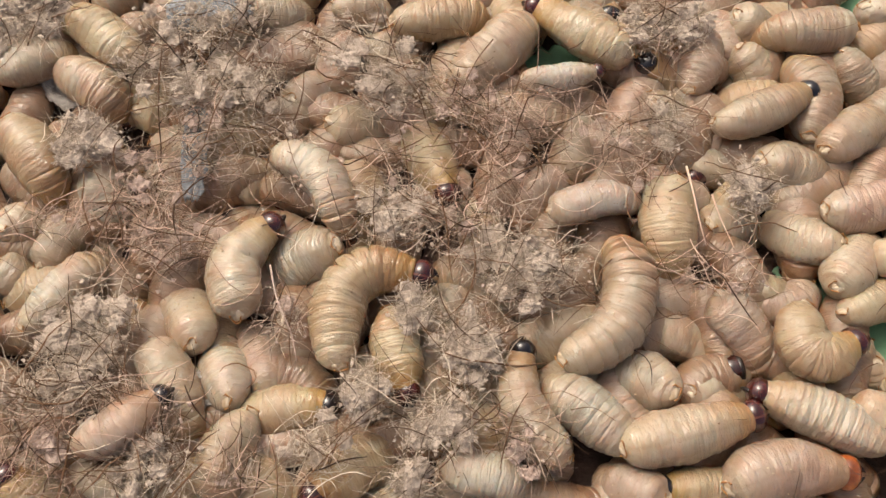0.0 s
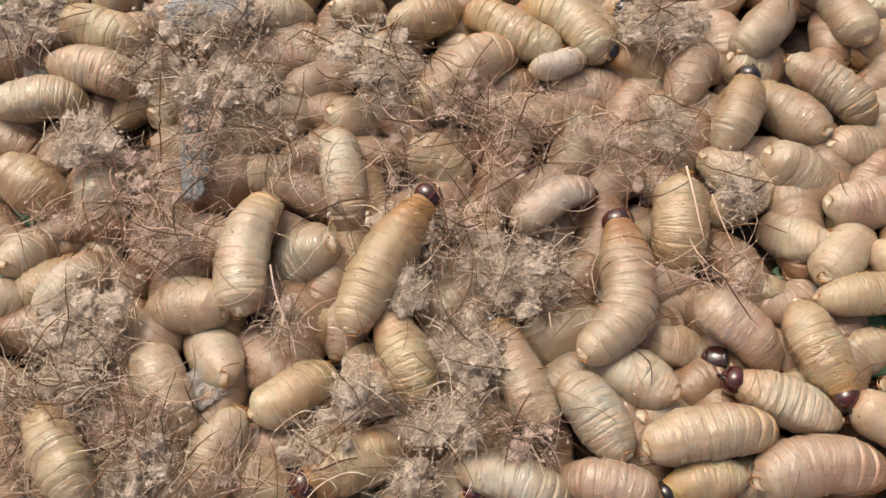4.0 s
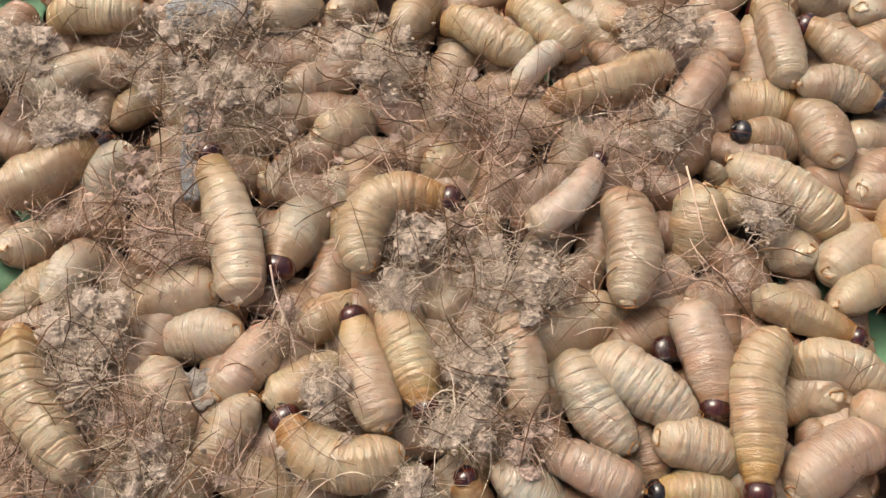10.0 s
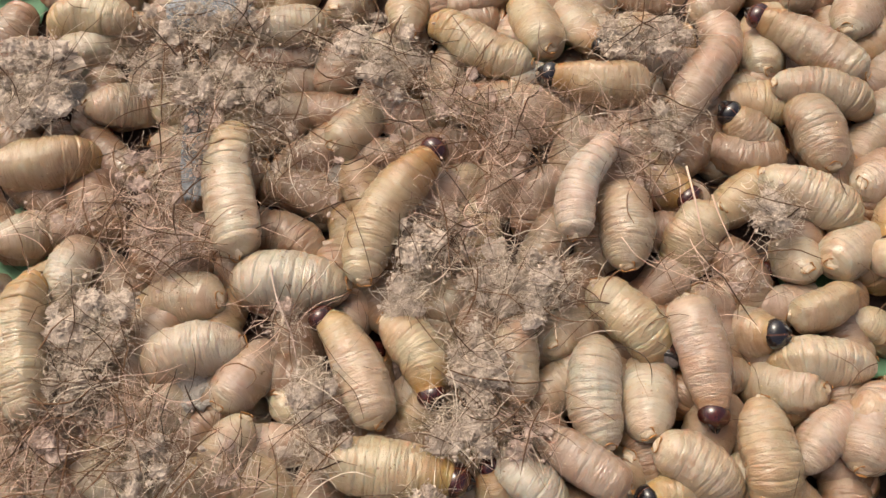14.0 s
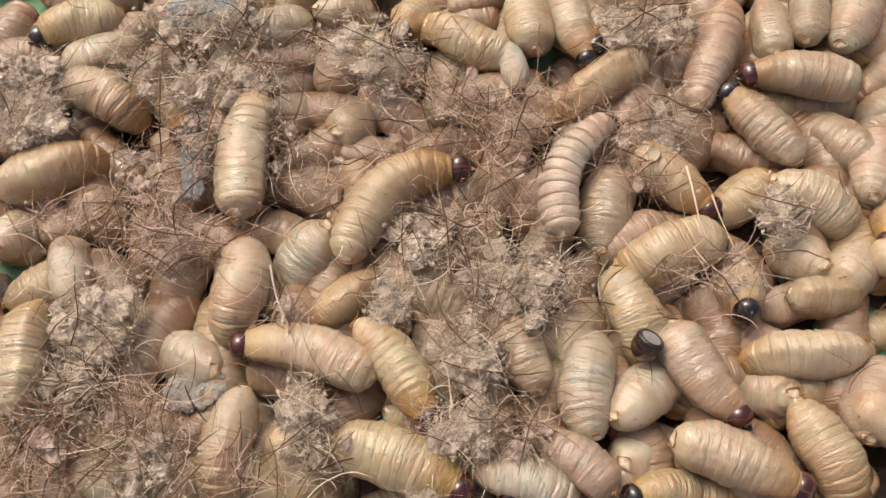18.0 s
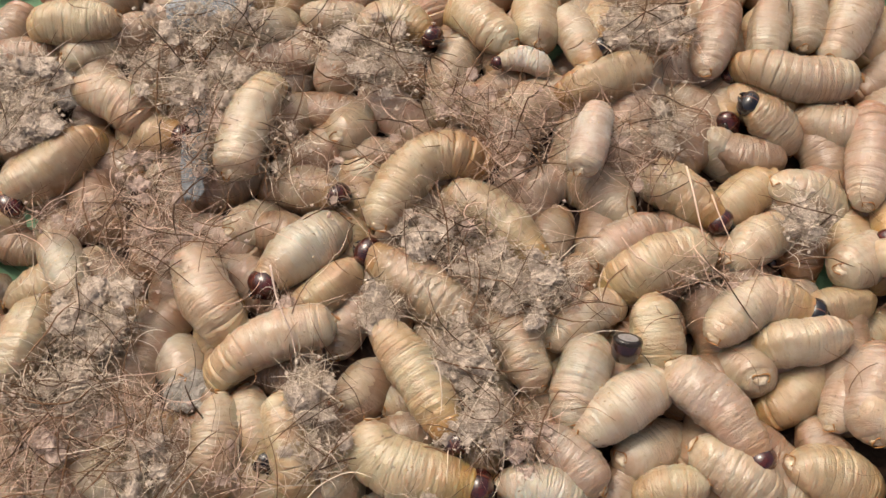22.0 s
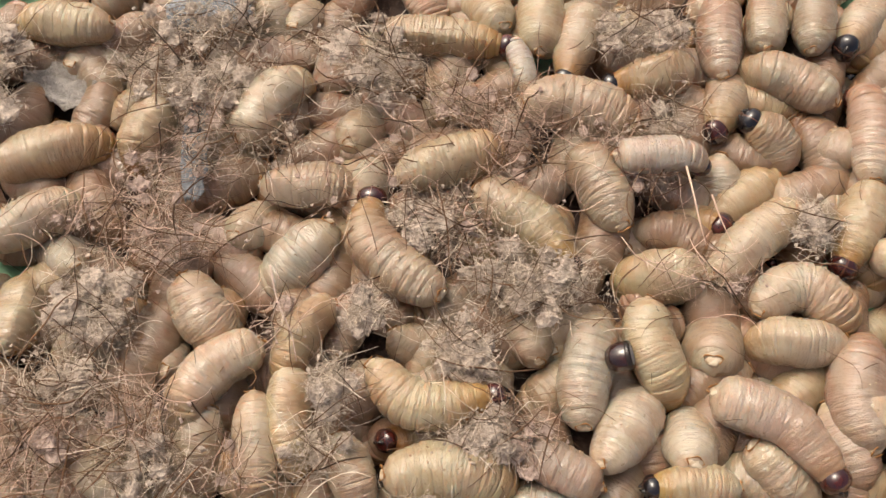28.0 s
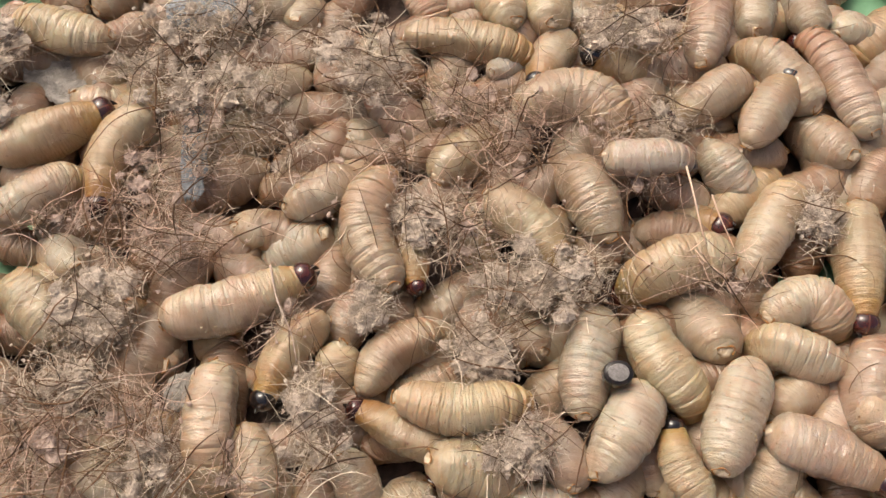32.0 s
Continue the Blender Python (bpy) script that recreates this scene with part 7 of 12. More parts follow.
    g.at(0, (107.4, 52.6, 3.4), (126.2, 57.9, 3.4), (149.7, 70.3, 3.4))
    g.at(1, (118.2, 44.7, 1.2), (123.1, 60.8, 1.2), (120.6, 80.3, 1.2))
    g.at(2, (118.0, 42.6, 1.2), (121.5, 60.8, 1.2), (116.0, 77.4, 1.2))
    g.at(3, (117.9, 42.1, 1.2), (120.8, 60.8, 1.2), (116.3, 78.0, 1.2))
    g.at(6, (108.3, 62.7, -10.0), (118.6, 57.7, -2.4), (132.5, 51.8, 3.4))
    g.at(7, (130.6, 50.7, -19.7), (125.2, 53.0, -7.8), (127.5, 54.8, 1.2))
    g.at(8, (140.4, 63.3, -24.0), (131.4, 60.7, -17.8), (125.8, 57.8, -7.6))
    g.at(9, (149.1, 55.7, -23.3), (140.7, 55.6, -11.9), (128.0, 57.7, -3.2))
    g.at(10, (148.0, 54.2, -20.9), (135.7, 54.9, -10.9), (120.2, 54.1, -3.2))
    g.at(11, (146.0, 55.9, -21.3), (132.5, 57.2, -11.1), (119.1, 56.0, -3.2))
    g.at(12, (147.7, 56.8, -18.3), (132.1, 57.0, -9.8), (116.3, 56.0, -3.2))
    g.at(13, (140.9, 48.8, -11.9), (128.7, 55.2, -7.0), (114.7, 65.6, -3.2))
    g.at(14, (138.7, 48.7, -16.3), (127.1, 56.4, -8.9), (116.9, 64.3, -3.2))
    g.at(17, (130.4, 41.7, -11.4), (134.2, 50.7, -4.2), (132.0, 62.1, 1.2))
    g.at(18, (140.8, 38.1, 1.2), (130.6, 52.6, 1.2), (116.0, 71.8, 1.2))
    g.at(19, (144.6, 58.9, -15.0), (129.1, 60.0, -5.9), (114.7, 58.0, 1.2))
    g.at(20, (144.4, 47.8, -12.5), (135.2, 56.5, -4.7), (122.2, 61.3, 1.2))
    g.at(21, (142.6, 47.5, -14.4), (135.1, 54.3, -5.5), (123.8, 60.8, 1.2))
    g.at(22, (145.3, 52.2, -13.1), (135.7, 59.4, -5.0), (123.7, 65.7, 1.2))
    g.at(23, (134.1, 38.1, 1.2), (135.1, 55.3, 1.2), (135.9, 73.2, 1.2))
    g.at(24, (136.9, 47.7, -14.7), (136.3, 54.3, -5.6), (138.5, 62.9, 1.2))
    g.at(25, (137.3, 49.3, -15.1), (135.6, 57.1, -5.8), (138.6, 63.5, 1.2))
    g.at(28, (139.0, 41.4, -13.1), (134.5, 51.2, -4.9), (123.3, 57.5, 1.2))
    g.at(29, (123.1, 35.5, 3.4), (127.1, 56.6, 3.4), (135.5, 78.1, 3.4))
    g.at(30, (122.1, 44.6, 3.4), (129.6, 57.9, 3.4), (143.6, 75.0, 3.4))
    g.at(31, (122.4, 38.6, 3.4), (132.8, 56.6, 3.4), (151.9, 83.8, 3.4))
    g.at(32, (121.0, 44.6, 3.4), (129.6, 57.9, 3.4), (142.8, 77.2, 3.4))
    g = Larva("dull", 0.957, "red")
    g.at(0, (176.2, 105.3, -1.0), (155.4, 103.8, -1.0), (137.2, 102.5, -1.0), (143.8, 111.2, -11.8))
    g.at(1, (172.7, 99.4, -1.0), (152.7, 101.7, -1.0), (135.3, 100.9, -1.0), (141.9, 109.5, -11.8))
    g.at(2, (185.6, 92.0, -1.0), (160.0, 88.2, -1.0), (138.0, 96.2, -1.0), (144.5, 103.7, -11.8))
    g.at(3, (174.8, 84.7, -1.0), (167.7, 105.3, -1.0), (155.8, 115.9, -1.0), (162.3, 123.0, -11.4))
    g.at(6, (187.0, 105.3, -1.0), (179.4, 118.8, -6.3), (176.3, 131.9, -12.2), (181.9, 138.5, -20.0))
    g.at(7, (181.8, 106.1, -15.7), (168.4, 110.4, -7.4), (154.0, 112.9, -1.0))
    g.at(8, (186.6, 117.1, -19.7), (173.9, 102.7, -9.3), (158.4, 95.8, -1.0))
    g.at(9, (173.6, 70.4, 1.2), (166.5, 88.9, 1.2), (155.9, 103.6, 1.2))
    g.at(10, (180.5, 76.0, 1.2), (169.3, 91.8, 1.2), (153.1, 105.7, 1.2))
    g.at(11, (174.1, 73.2, 1.2), (162.5, 93.2, 1.2), (148.0, 107.2, 1.2))
    g.at(12, (179.0, 80.3, 1.2), (158.9, 93.2, 1.2), (141.5, 103.6, 1.2))
    g.at(13, (177.0, 76.0, 1.2), (159.9, 91.8, 1.2), (137.0, 97.0, 1.2))
    g.at(14, (174.9, 77.4, 1.2), (155.6, 94.7, 1.2), (133.0, 111.1, 1.2))
    g.at(17, (179.5, 81.5, 3.4), (153.1, 83.8, 3.4), (128.8, 80.1, 3.4))
    g.at(18, (170.7, 71.6, 3.4), (149.9, 78.7, 3.4), (124.3, 78.1, 3.4))
    g.at(19, (175.5, 78.7, 3.4), (151.8, 75.8, 3.4), (124.2, 77.2, 3.4))
    g.at(20, (174.9, 75.8, 3.4), (147.0, 74.4, 3.4), (122.3, 80.1, 3.4))
    g.at(21, (169.7, 74.0, 1.2), (145.6, 76.0, 1.2), (123.4, 79.8, 1.2), (129.7, 87.5, -10.0))
    g.at(22, (172.5, 76.9, 1.2), (145.8, 77.4, 1.2), (124.2, 87.0, 1.2), (130.4, 94.3, -9.8))
    g.at(23, (165.9, 74.8, -1.0), (144.0, 76.2, -1.0), (125.7, 78.7, -1.0), (132.1, 86.4, -12.2))
    g.at(24, (166.1, 75.6, -1.0), (141.2, 73.3, -1.0), (122.4, 81.5, -1.0), (128.6, 88.7, -12.2))
    g.at(25, (166.2, 76.2, -1.0), (143.8, 74.8, -1.0), (126.5, 76.0, -1.0), (133.0, 83.8, -12.2))
    g.at(28, (161.0, 66.4, -1.0), (144.4, 79.0, -1.0), (127.7, 85.3, -1.0), (134.0, 92.7, -12.1))
    g.at(29, (162.1, 66.4, -1.0), (147.2, 81.9, -1.0), (126.5, 96.5, -1.0), (132.5, 103.5, -11.9))
    g.at(30, (161.5, 69.1, -1.0), (144.9, 81.9, -1.0), (130.6, 90.7, -1.0), (136.8, 97.7, -12.0))
    g.at(31, (145.6, 79.0, -1.0), (137.6, 87.9, -5.3), (126.8, 99.9, -10.2), (132.3, 106.6, -20.0))
    g.at(32, (152.2, 62.2, -1.0), (138.6, 87.6, -1.0), (126.4, 95.1, -1.0), (132.5, 102.3, -11.9))
    g = Larva("dull", 1.032, "red")
    g.at(0, (147.5, 50.1, -3.2), (154.6, 72.1, -3.2), (148.9, 88.3, -3.2), (154.9, 94.6, -14.9))
    g.at(1, (151.1, 55.4, -1.0), (152.1, 73.7, -5.5), (154.4, 91.2, -10.4), (159.2, 97.4, -20.0))
    g.at(2, (154.3, 47.4, -1.0), (147.1, 66.4, -1.0), (142.2, 85.7, -1.0), (147.7, 92.0, -12.8))
    g.at(3, (155.7, 55.4, -1.0), (144.3, 66.1, -6.8), (136.5, 75.2, -13.1), (142.7, 81.8, -20.0))
    g.at(6, (151.4, 43.4, -1.0), (150.3, 60.5, -6.7), (145.5, 75.8, -13.0), (151.1, 81.8, -20.0))
    g.at(8, (152.0, 47.4, -1.0), (148.6, 61.3, -8.0), (142.4, 75.2, -15.8), (148.1, 81.4, -20.0))
    g.at(9, (155.0, 38.2, -1.0), (153.6, 56.4, -4.6), (148.2, 71.0, -8.6), (154.2, 77.0, -20.0))
    g.at(12, (157.2, 38.2, -1.0), (156.6, 55.3, -7.1), (153.2, 70.7, -13.9), (158.9, 76.5, -20.0))
    g.at(14, (154.5, 35.6, -1.0), (152.0, 54.1, -1.0), (147.3, 66.7, -1.0), (153.4, 72.6, -13.0))
    g.at(17, (168.7, 39.5, -1.0), (163.7, 53.4, -8.5), (161.9, 67.2, -16.9), (167.7, 73.0, -20.0))
    g.at(18, (171.6, 37.4, -1.0), (162.6, 50.9, -6.7), (155.7, 61.2, -12.9), (162.3, 67.1, -20.0))
    g.at(19, (166.9, 54.6, -1.0), (158.3, 56.1, -8.4), (152.7, 66.6, -16.5), (158.9, 72.7, -20.0))
    g.at(20, (160.2, 55.4, -1.0), (158.1, 57.4, -10.4), (156.4, 61.5, -20.5), (162.1, 68.3, -20.0))
    g.at(21, (168.8, 48.7, -1.0), (159.3, 54.7, -8.4), (153.5, 62.2, -16.5), (159.9, 68.5, -20.0))
    g.at(22, (173.7, 54.1, -1.0), (161.3, 57.5, -6.3), (151.6, 63.6, -12.1), (158.7, 70.3, -20.0))
    g.at(23, (168.9, 52.7, -1.0), (162.3, 56.7, -9.4), (157.9, 64.9, -18.5), (164.1, 71.1, -20.0))
    g.at(24, (167.8, 46.8, -1.0), (159.6, 56.2, -8.6), (155.2, 66.9, -17.0), (161.2, 72.9, -20.0))
    g.at(25, (165.6, 47.4, -1.0), (158.6, 54.8, -9.8), (156.2, 62.7, -19.3), (162.0, 68.9, -20.0))
    g.at(28, (167.2, 43.4, -1.0), (160.7, 48.3, -9.0), (154.2, 56.1, -17.8), (160.7, 62.3, -20.0))
    g.at(29, (167.7, 44.2, -1.0), (157.6, 54.1, -7.3), (150.6, 63.9, -14.3), (157.1, 70.1, -20.0))
    g.at(30, (167.5, 39.5, -1.0), (158.4, 50.5, -8.1), (152.6, 58.7, -15.8), (159.1, 64.8, -20.0))
    g.at(31, (169.5, 32.2, -1.0), (158.5, 43.3, -5.2), (149.0, 53.8, -9.8), (155.8, 59.7, -20.0))
    g.at(32, (163.1, 39.5, -1.0), (155.5, 53.3, -8.3), (152.0, 64.3, -16.3), (157.8, 70.2, -20.0))
    g = Larva("dull", 0.986, "red")
    g.at(0, (152.3, 42.1, -1.0), (164.3, 53.2, -3.8), (178.6, 63.6, -6.9), (182.5, 69.7, -17.8))
    g.at(3, (153.8, 44.7, -1.0), (169.9, 52.5, -7.0), (183.4, 61.5, -13.6), (187.5, 67.6, -20.0))
    g.at(6, (161.1, 48.8, -9.8), (171.8, 51.6, -18.8), (183.2, 55.1, -23.2), (186.8, 61.4, -20.0))
    g.at(12, (175.1, 65.3, -24.0), (184.6, 71.3, -24.0), (193.8, 77.7, -24.0), (197.6, 83.5, -20.0))
    g = Larva("dull", 0.902, "black")
    g.at(0, (169.1, 95.1, -3.2), (174.5, 87.3, -8.6), (179.6, 82.0, -14.3), (183.6, 90.4, -20.0))
    g.at(3, (139.3, 92.0, -1.0), (156.6, 81.9, -1.0), (170.8, 66.6, -1.0), (174.5, 75.3, -11.3))
    g.at(6, (160.8, 79.0, -1.0), (171.8, 62.2, -1.0), (181.1, 47.9, -1.0), (185.5, 56.3, -11.5))
    g.at(7, (160.8, 71.9, -1.0), (170.3, 54.1, -1.0), (179.9, 39.5, -1.0))
    g.at(8, (168.6, 74.3, -8.5), (172.4, 58.9, -4.3), (174.3, 39.5, -1.0))
    g.at(9, (152.1, 81.6, -12.7), (161.8, 74.1, -6.1), (171.4, 60.0, -1.0))
    g.at(10, (146.8, 76.2, -1.0), (162.6, 75.6, -1.0), (179.5, 66.4, -1.0))
    g.at(11, (140.5, 76.2, -1.0), (157.5, 73.3, -1.0), (177.8, 75.6, -1.0))
    g.at(12, (142.4, 73.3, -1.0), (159.4, 70.5, -1.0), (178.0, 70.5, -1.0), (181.2, 77.6, -11.2))
    g.at(14, (135.8, 76.2, -1.0), (153.1, 74.8, -1.0), (173.9, 67.1, -1.0), (177.1, 74.9, -11.3))
    g.at(17, (139.1, 73.6, -5.4), (153.9, 70.8, -5.4), (168.8, 68.3, -5.4), (171.7, 75.7, -15.8))
    g.at(20, (154.5, 76.9, -18.6), (165.4, 82.3, -24.0), (175.6, 88.1, -24.0), (178.6, 94.0, -20.0))
    g = Larva("dull", 0.954, "red")
    g.at(0, (125.9, 113.2, -3.2), (135.1, 112.6, -10.1), (139.6, 108.4, -17.5), (142.8, 117.7, -20.0))
    g.at(3, (131.0, 92.0, -1.0), (134.4, 108.3, -1.0), (134.3, 122.9, -1.0), (138.4, 129.4, -11.4))
    g.at(6, (141.0, 120.6, -1.0), (150.2, 100.8, -1.0), (167.4, 89.0, -1.0), (170.8, 98.2, -11.7))
    g.at(7, (151.7, 80.4, -1.0), (139.9, 96.4, -1.0), (135.2, 116.7, -1.0), (139.9, 123.2, -11.5))
    g.at(8, (154.7, 77.6, -1.0), (137.5, 96.4, -1.0), (132.0, 119.8, -1.0), (136.6, 126.4, -11.5))
    g.at(9, (141.4, 74.8, -1.0), (143.0, 97.9, -1.0), (142.3, 118.2, -1.0), (146.8, 124.6, -11.4))
    g.at(10, (143.3, 74.8, -1.0), (142.5, 97.9, -1.0), (139.1, 119.8, -1.0), (143.8, 126.3, -11.4))
    g.at(11, (134.5, 92.0, -1.0), (136.8, 108.3, -1.0), (136.8, 122.9, -1.0), (141.0, 129.4, -11.4))
    g.at(12, (134.4, 82.2, -5.4), (137.3, 98.5, -11.6), (138.2, 114.7, -18.5), (142.2, 121.0, -20.0))
    g.at(14, (134.8, 85.1, -5.4), (138.0, 102.1, -12.4), (138.9, 116.3, -20.2), (142.9, 122.6, -20.0))
    g.at(17, (141.2, 92.2, -3.2), (141.7, 108.7, -9.1), (142.6, 125.0, -15.7), (146.7, 131.5, -20.0))
    g.at(20, (133.7, 86.2, -1.0), (138.4, 102.3, -1.0), (143.1, 119.8, -1.0), (146.8, 126.3, -11.4))
    g.at(23, (133.7, 86.2, -1.0), (138.8, 105.3, -1.0), (144.6, 123.0, -1.0), (148.3, 129.6, -11.3))
    g.at(25, (136.1, 86.2, -1.0), (137.6, 105.3, -1.0), (137.9, 122.9, -1.0), (142.1, 129.4, -11.4))
    g.at(28, (134.7, 93.4, -1.0), (138.9, 110.1, -3.2), (140.8, 125.6, -5.6), (144.7, 132.1, -15.7))
    g.at(30, (127.8, 112.9, -1.0), (140.6, 122.6, -7.2), (153.9, 131.2, -14.0), (156.6, 138.7, -20.0))
    g.at(32, (131.2, 102.3, -1.0), (136.2, 119.0, -6.5), (141.3, 135.4, -12.7), (144.8, 142.2, -20.0))
    g = Larva("white", 1.048, "black")
    g.at(0, (181.5, 114.4, -1.0), (192.9, 118.3, -9.5), (206.4, 123.2, -18.9), (210.8, 131.4, -20.0))
    g.at(9, (181.5, 114.4, -1.0), (190.5, 123.7, -10.4), (199.9, 133.8, -20.8), (204.6, 141.5, -20.0))
    g.at(17, (168.6, 96.4, -1.0), (176.1, 111.4, -1.0), (181.9, 126.0, -1.0), (186.8, 133.1, -12.0))
    g.at(20, (164.9, 89.1, -1.0), (175.5, 108.3, -1.0), (186.4, 126.2, -1.0), (191.1, 133.4, -12.0))
    g.at(23, (161.1, 83.3, -1.0), (172.6, 105.3, -1.0), (184.0, 126.1, -1.0), (188.8, 133.3, -12.0))
    g.at(25, (159.9, 80.4, -1.0), (175.7, 96.4, -1.0), (189.5, 108.2, -1.0), (193.8, 115.5, -12.2))
    g.at(28, (194.9, 130.4, -18.5), (182.6, 111.5, -8.7), (169.3, 94.0, -1.0))
    g.at(29, (196.9, 131.9, -16.3), (183.4, 110.8, -7.8), (173.7, 92.9, -1.0))
    g.at(30, (168.3, 108.3, -1.0), (180.3, 118.1, -9.2), (191.3, 118.8, -18.3), (195.4, 127.6, -20.0))
    g.at(32, (168.8, 107.1, -3.2), (179.8, 110.5, -11.4), (191.6, 109.7, -20.6), (195.7, 118.6, -20.0))
    g = Larva("dull", 0.873, "red")
    g.at(0, (164.1, 126.8, -1.0), (168.5, 141.6, -6.9), (173.2, 156.4, -13.5), (177.1, 162.8, -20.0))
    g.at(9, (159.1, 126.8, -1.0), (167.7, 122.2, -6.7), (179.0, 124.7, -13.0), (181.9, 132.1, -20.0))
    g.at(14, (150.8, 120.6, -1.0), (158.4, 130.2, -8.6), (166.2, 140.3, -17.1), (169.4, 146.9, -20.0))
    g.at(17, (155.0, 100.8, -1.0), (158.1, 116.2, -3.1), (161.2, 130.4, -5.4), (165.1, 136.4, -14.4))
    g.at(20, (152.8, 94.9, -1.0), (155.4, 111.4, -1.0), (158.4, 123.2, -1.0), (162.2, 129.1, -10.4))
    g.at(23, (153.5, 92.0, -1.0), (156.7, 111.4, -1.0), (159.0, 126.3, -1.0), (163.1, 132.2, -10.3))
    g.at(25, (153.5, 92.0, -1.0), (159.1, 111.4, -1.0), (163.7, 126.3, -1.0), (167.5, 132.3, -10.3))
    g.at(28, (155.9, 92.0, -1.0), (158.6, 108.3, -1.0), (163.2, 123.2, -1.0), (167.0, 129.1, -10.3))
    g.at(30, (149.2, 94.9, -1.0), (154.2, 111.4, -1.0), (156.6, 126.3, -1.0), (160.6, 132.2, -10.4))
    g.at(32, (158.8, 102.3, -1.0), (157.6, 117.4, -4.6), (154.6, 131.8, -8.6), (159.2, 137.9, -17.5))
    g = Larva("pink", 0.948, "red")
    g.at(0, (102.8, 75.0, -5.4), (109.3, 90.9, -5.4), (110.9, 105.0, -5.4), (114.1, 111.2, -16.2))
    g.at(3, (102.8, 75.0, -5.4), (106.9, 90.9, -5.4), (110.5, 105.0, -5.4), (113.4, 111.3, -16.2))
    g.at(6, (84.3, 50.0, -1.0), (98.4, 65.0, -1.0), (118.5, 73.9, -1.0))
    g.at(7, (85.9, 62.3, -3.2), (99.0, 66.5, -3.2), (112.4, 82.2, -3.2), (114.5, 88.5, -14.3))
    g.at(8, (88.6, 47.4, -1.0), (103.0, 65.0, -1.0), (118.3, 75.4, -1.0), (120.2, 82.0, -12.1))
    g.at(9, (90.9, 47.4, -1.0), (105.6, 67.8, -1.0), (117.5, 87.0, -1.0), (120.1, 93.2, -12.0))
    g.at(10, (84.1, 47.4, -1.0), (101.0, 67.8, -1.0), (115.4, 90.0, -1.0), (117.9, 96.3, -11.9))
    g.at(11, (93.4, 50.0, -1.0), (103.3, 67.8, -1.0), (113.8, 92.7, -1.0), (116.5, 98.9, -11.9))
    g.at(12, (98.7, 56.8, -1.0), (106.9, 79.0, -1.0), (119.4, 101.7, -1.0), (122.1, 108.2, -11.7))
    g.at(13, (90.1, 50.8, -1.0), (104.2, 76.2, -1.0), (121.0, 98.1, -1.0), (123.5, 104.6, -11.8))
    g.at(14, (92.9, 56.8, -1.0), (106.9, 79.0, -1.0), (121.9, 98.9, -1.0), (124.4, 105.5, -11.8))
    g.at(17, (103.8, 62.2, -1.0), (112.6, 87.6, -1.0), (123.1, 110.7, -1.0), (126.0, 117.3, -11.6))
    g.at(18, (102.3, 63.1, -1.0), (113.0, 90.5, -1.0), (124.1, 117.8, -1.0), (127.1, 124.4, -11.5))
    g.at(19, (101.1, 72.8, -1.0), (111.3, 96.4, -1.0), (119.7, 120.8, -1.0), (122.7, 127.5, -11.5))
    g.at(20, (104.6, 69.1, -1.0), (116.0, 96.4, -1.0), (124.7, 121.5, -1.0), (127.8, 128.1, -11.4))
    g.at(21, (108.1, 72.8, -1.0), (114.5, 93.4, -1.0), (123.7, 114.7, -1.0), (126.6, 121.3, -11.5))
    g.at(22, (108.9, 79.9, -1.0), (115.6, 102.3, -1.0), (122.2, 120.9, -1.0), (125.1, 127.5, -11.5))
    g.at(23, (111.6, 79.0, -1.0), (114.4, 102.3, -1.0), (120.8, 119.9, -1.0), (123.7, 126.6, -11.5))
    g.at(24, (111.2, 79.9, -1.0), (121.6, 102.3, -1.0), (127.2, 120.8, -1.0), (130.4, 127.4, -11.4))
    g.at(25, (113.8, 77.6, -1.0), (115.6, 102.3, -1.0), (120.9, 119.9, -1.0), (124.0, 126.5, -11.5))
    g.at(28, (116.3, 79.0, -1.0), (116.8, 102.3, -1.0), (121.0, 119.9, -1.0), (124.2, 126.4, -11.5))
    g.at(30, (117.2, 86.2, -1.0), (115.6, 102.3, -1.0), (116.2, 116.7, -1.0), (119.7, 123.1, -11.6))
    g.at(32, (107.6, 84.7, -1.0), (112.0, 102.3, -1.0), (117.5, 121.4, -1.0), (120.4, 128.1, -11.5))
    g = Larva("yellow", 1.048, "red")
    g.at(0, (79.6, 89.1, -1.0), (59.1, 102.3, -1.0), (38.6, 117.5, -1.0))
    g.at(3, (71.1, 86.2, -1.0), (59.5, 108.3, -1.0), (41.7, 117.8, -1.0), (45.4, 126.6, -13.0))
    g.at(6, (62.2, 94.9, -1.0), (47.4, 108.3, -1.0), (31.8, 117.7, -1.0), (35.1, 126.4, -13.0))
    g.at(9, (62.0, 92.0, -1.0), (47.2, 105.3, -1.0), (33.9, 120.2, -1.0), (36.8, 128.4, -13.0))
    g.at(12, (47.8, 92.0, -1.0), (40.1, 108.3, -1.0), (31.1, 123.0, -1.0), (33.5, 131.0, -12.9))
    g.at(14, (44.2, 92.0, -1.0), (40.5, 108.5, -5.0), (35.0, 127.4, -9.5), (36.8, 135.0, -20.0))
    g.at(17, (39.5, 92.0, -1.0), (36.5, 108.3, -1.0), (36.1, 125.8, -1.0), (37.4, 133.4, -12.9))
    g.at(20, (38.4, 94.9, -1.0), (38.1, 113.6, -3.7), (39.0, 131.1, -6.7), (40.3, 138.8, -18.1))
    g.at(23, (39.6, 94.9, -1.0), (40.6, 113.6, -3.7), (41.5, 131.1, -6.7), (42.8, 138.7, -18.1))
    g.at(25, (44.2, 92.0, -1.0), (40.5, 108.8, -5.3), (36.1, 127.9, -10.1), (37.9, 135.5, -20.0))
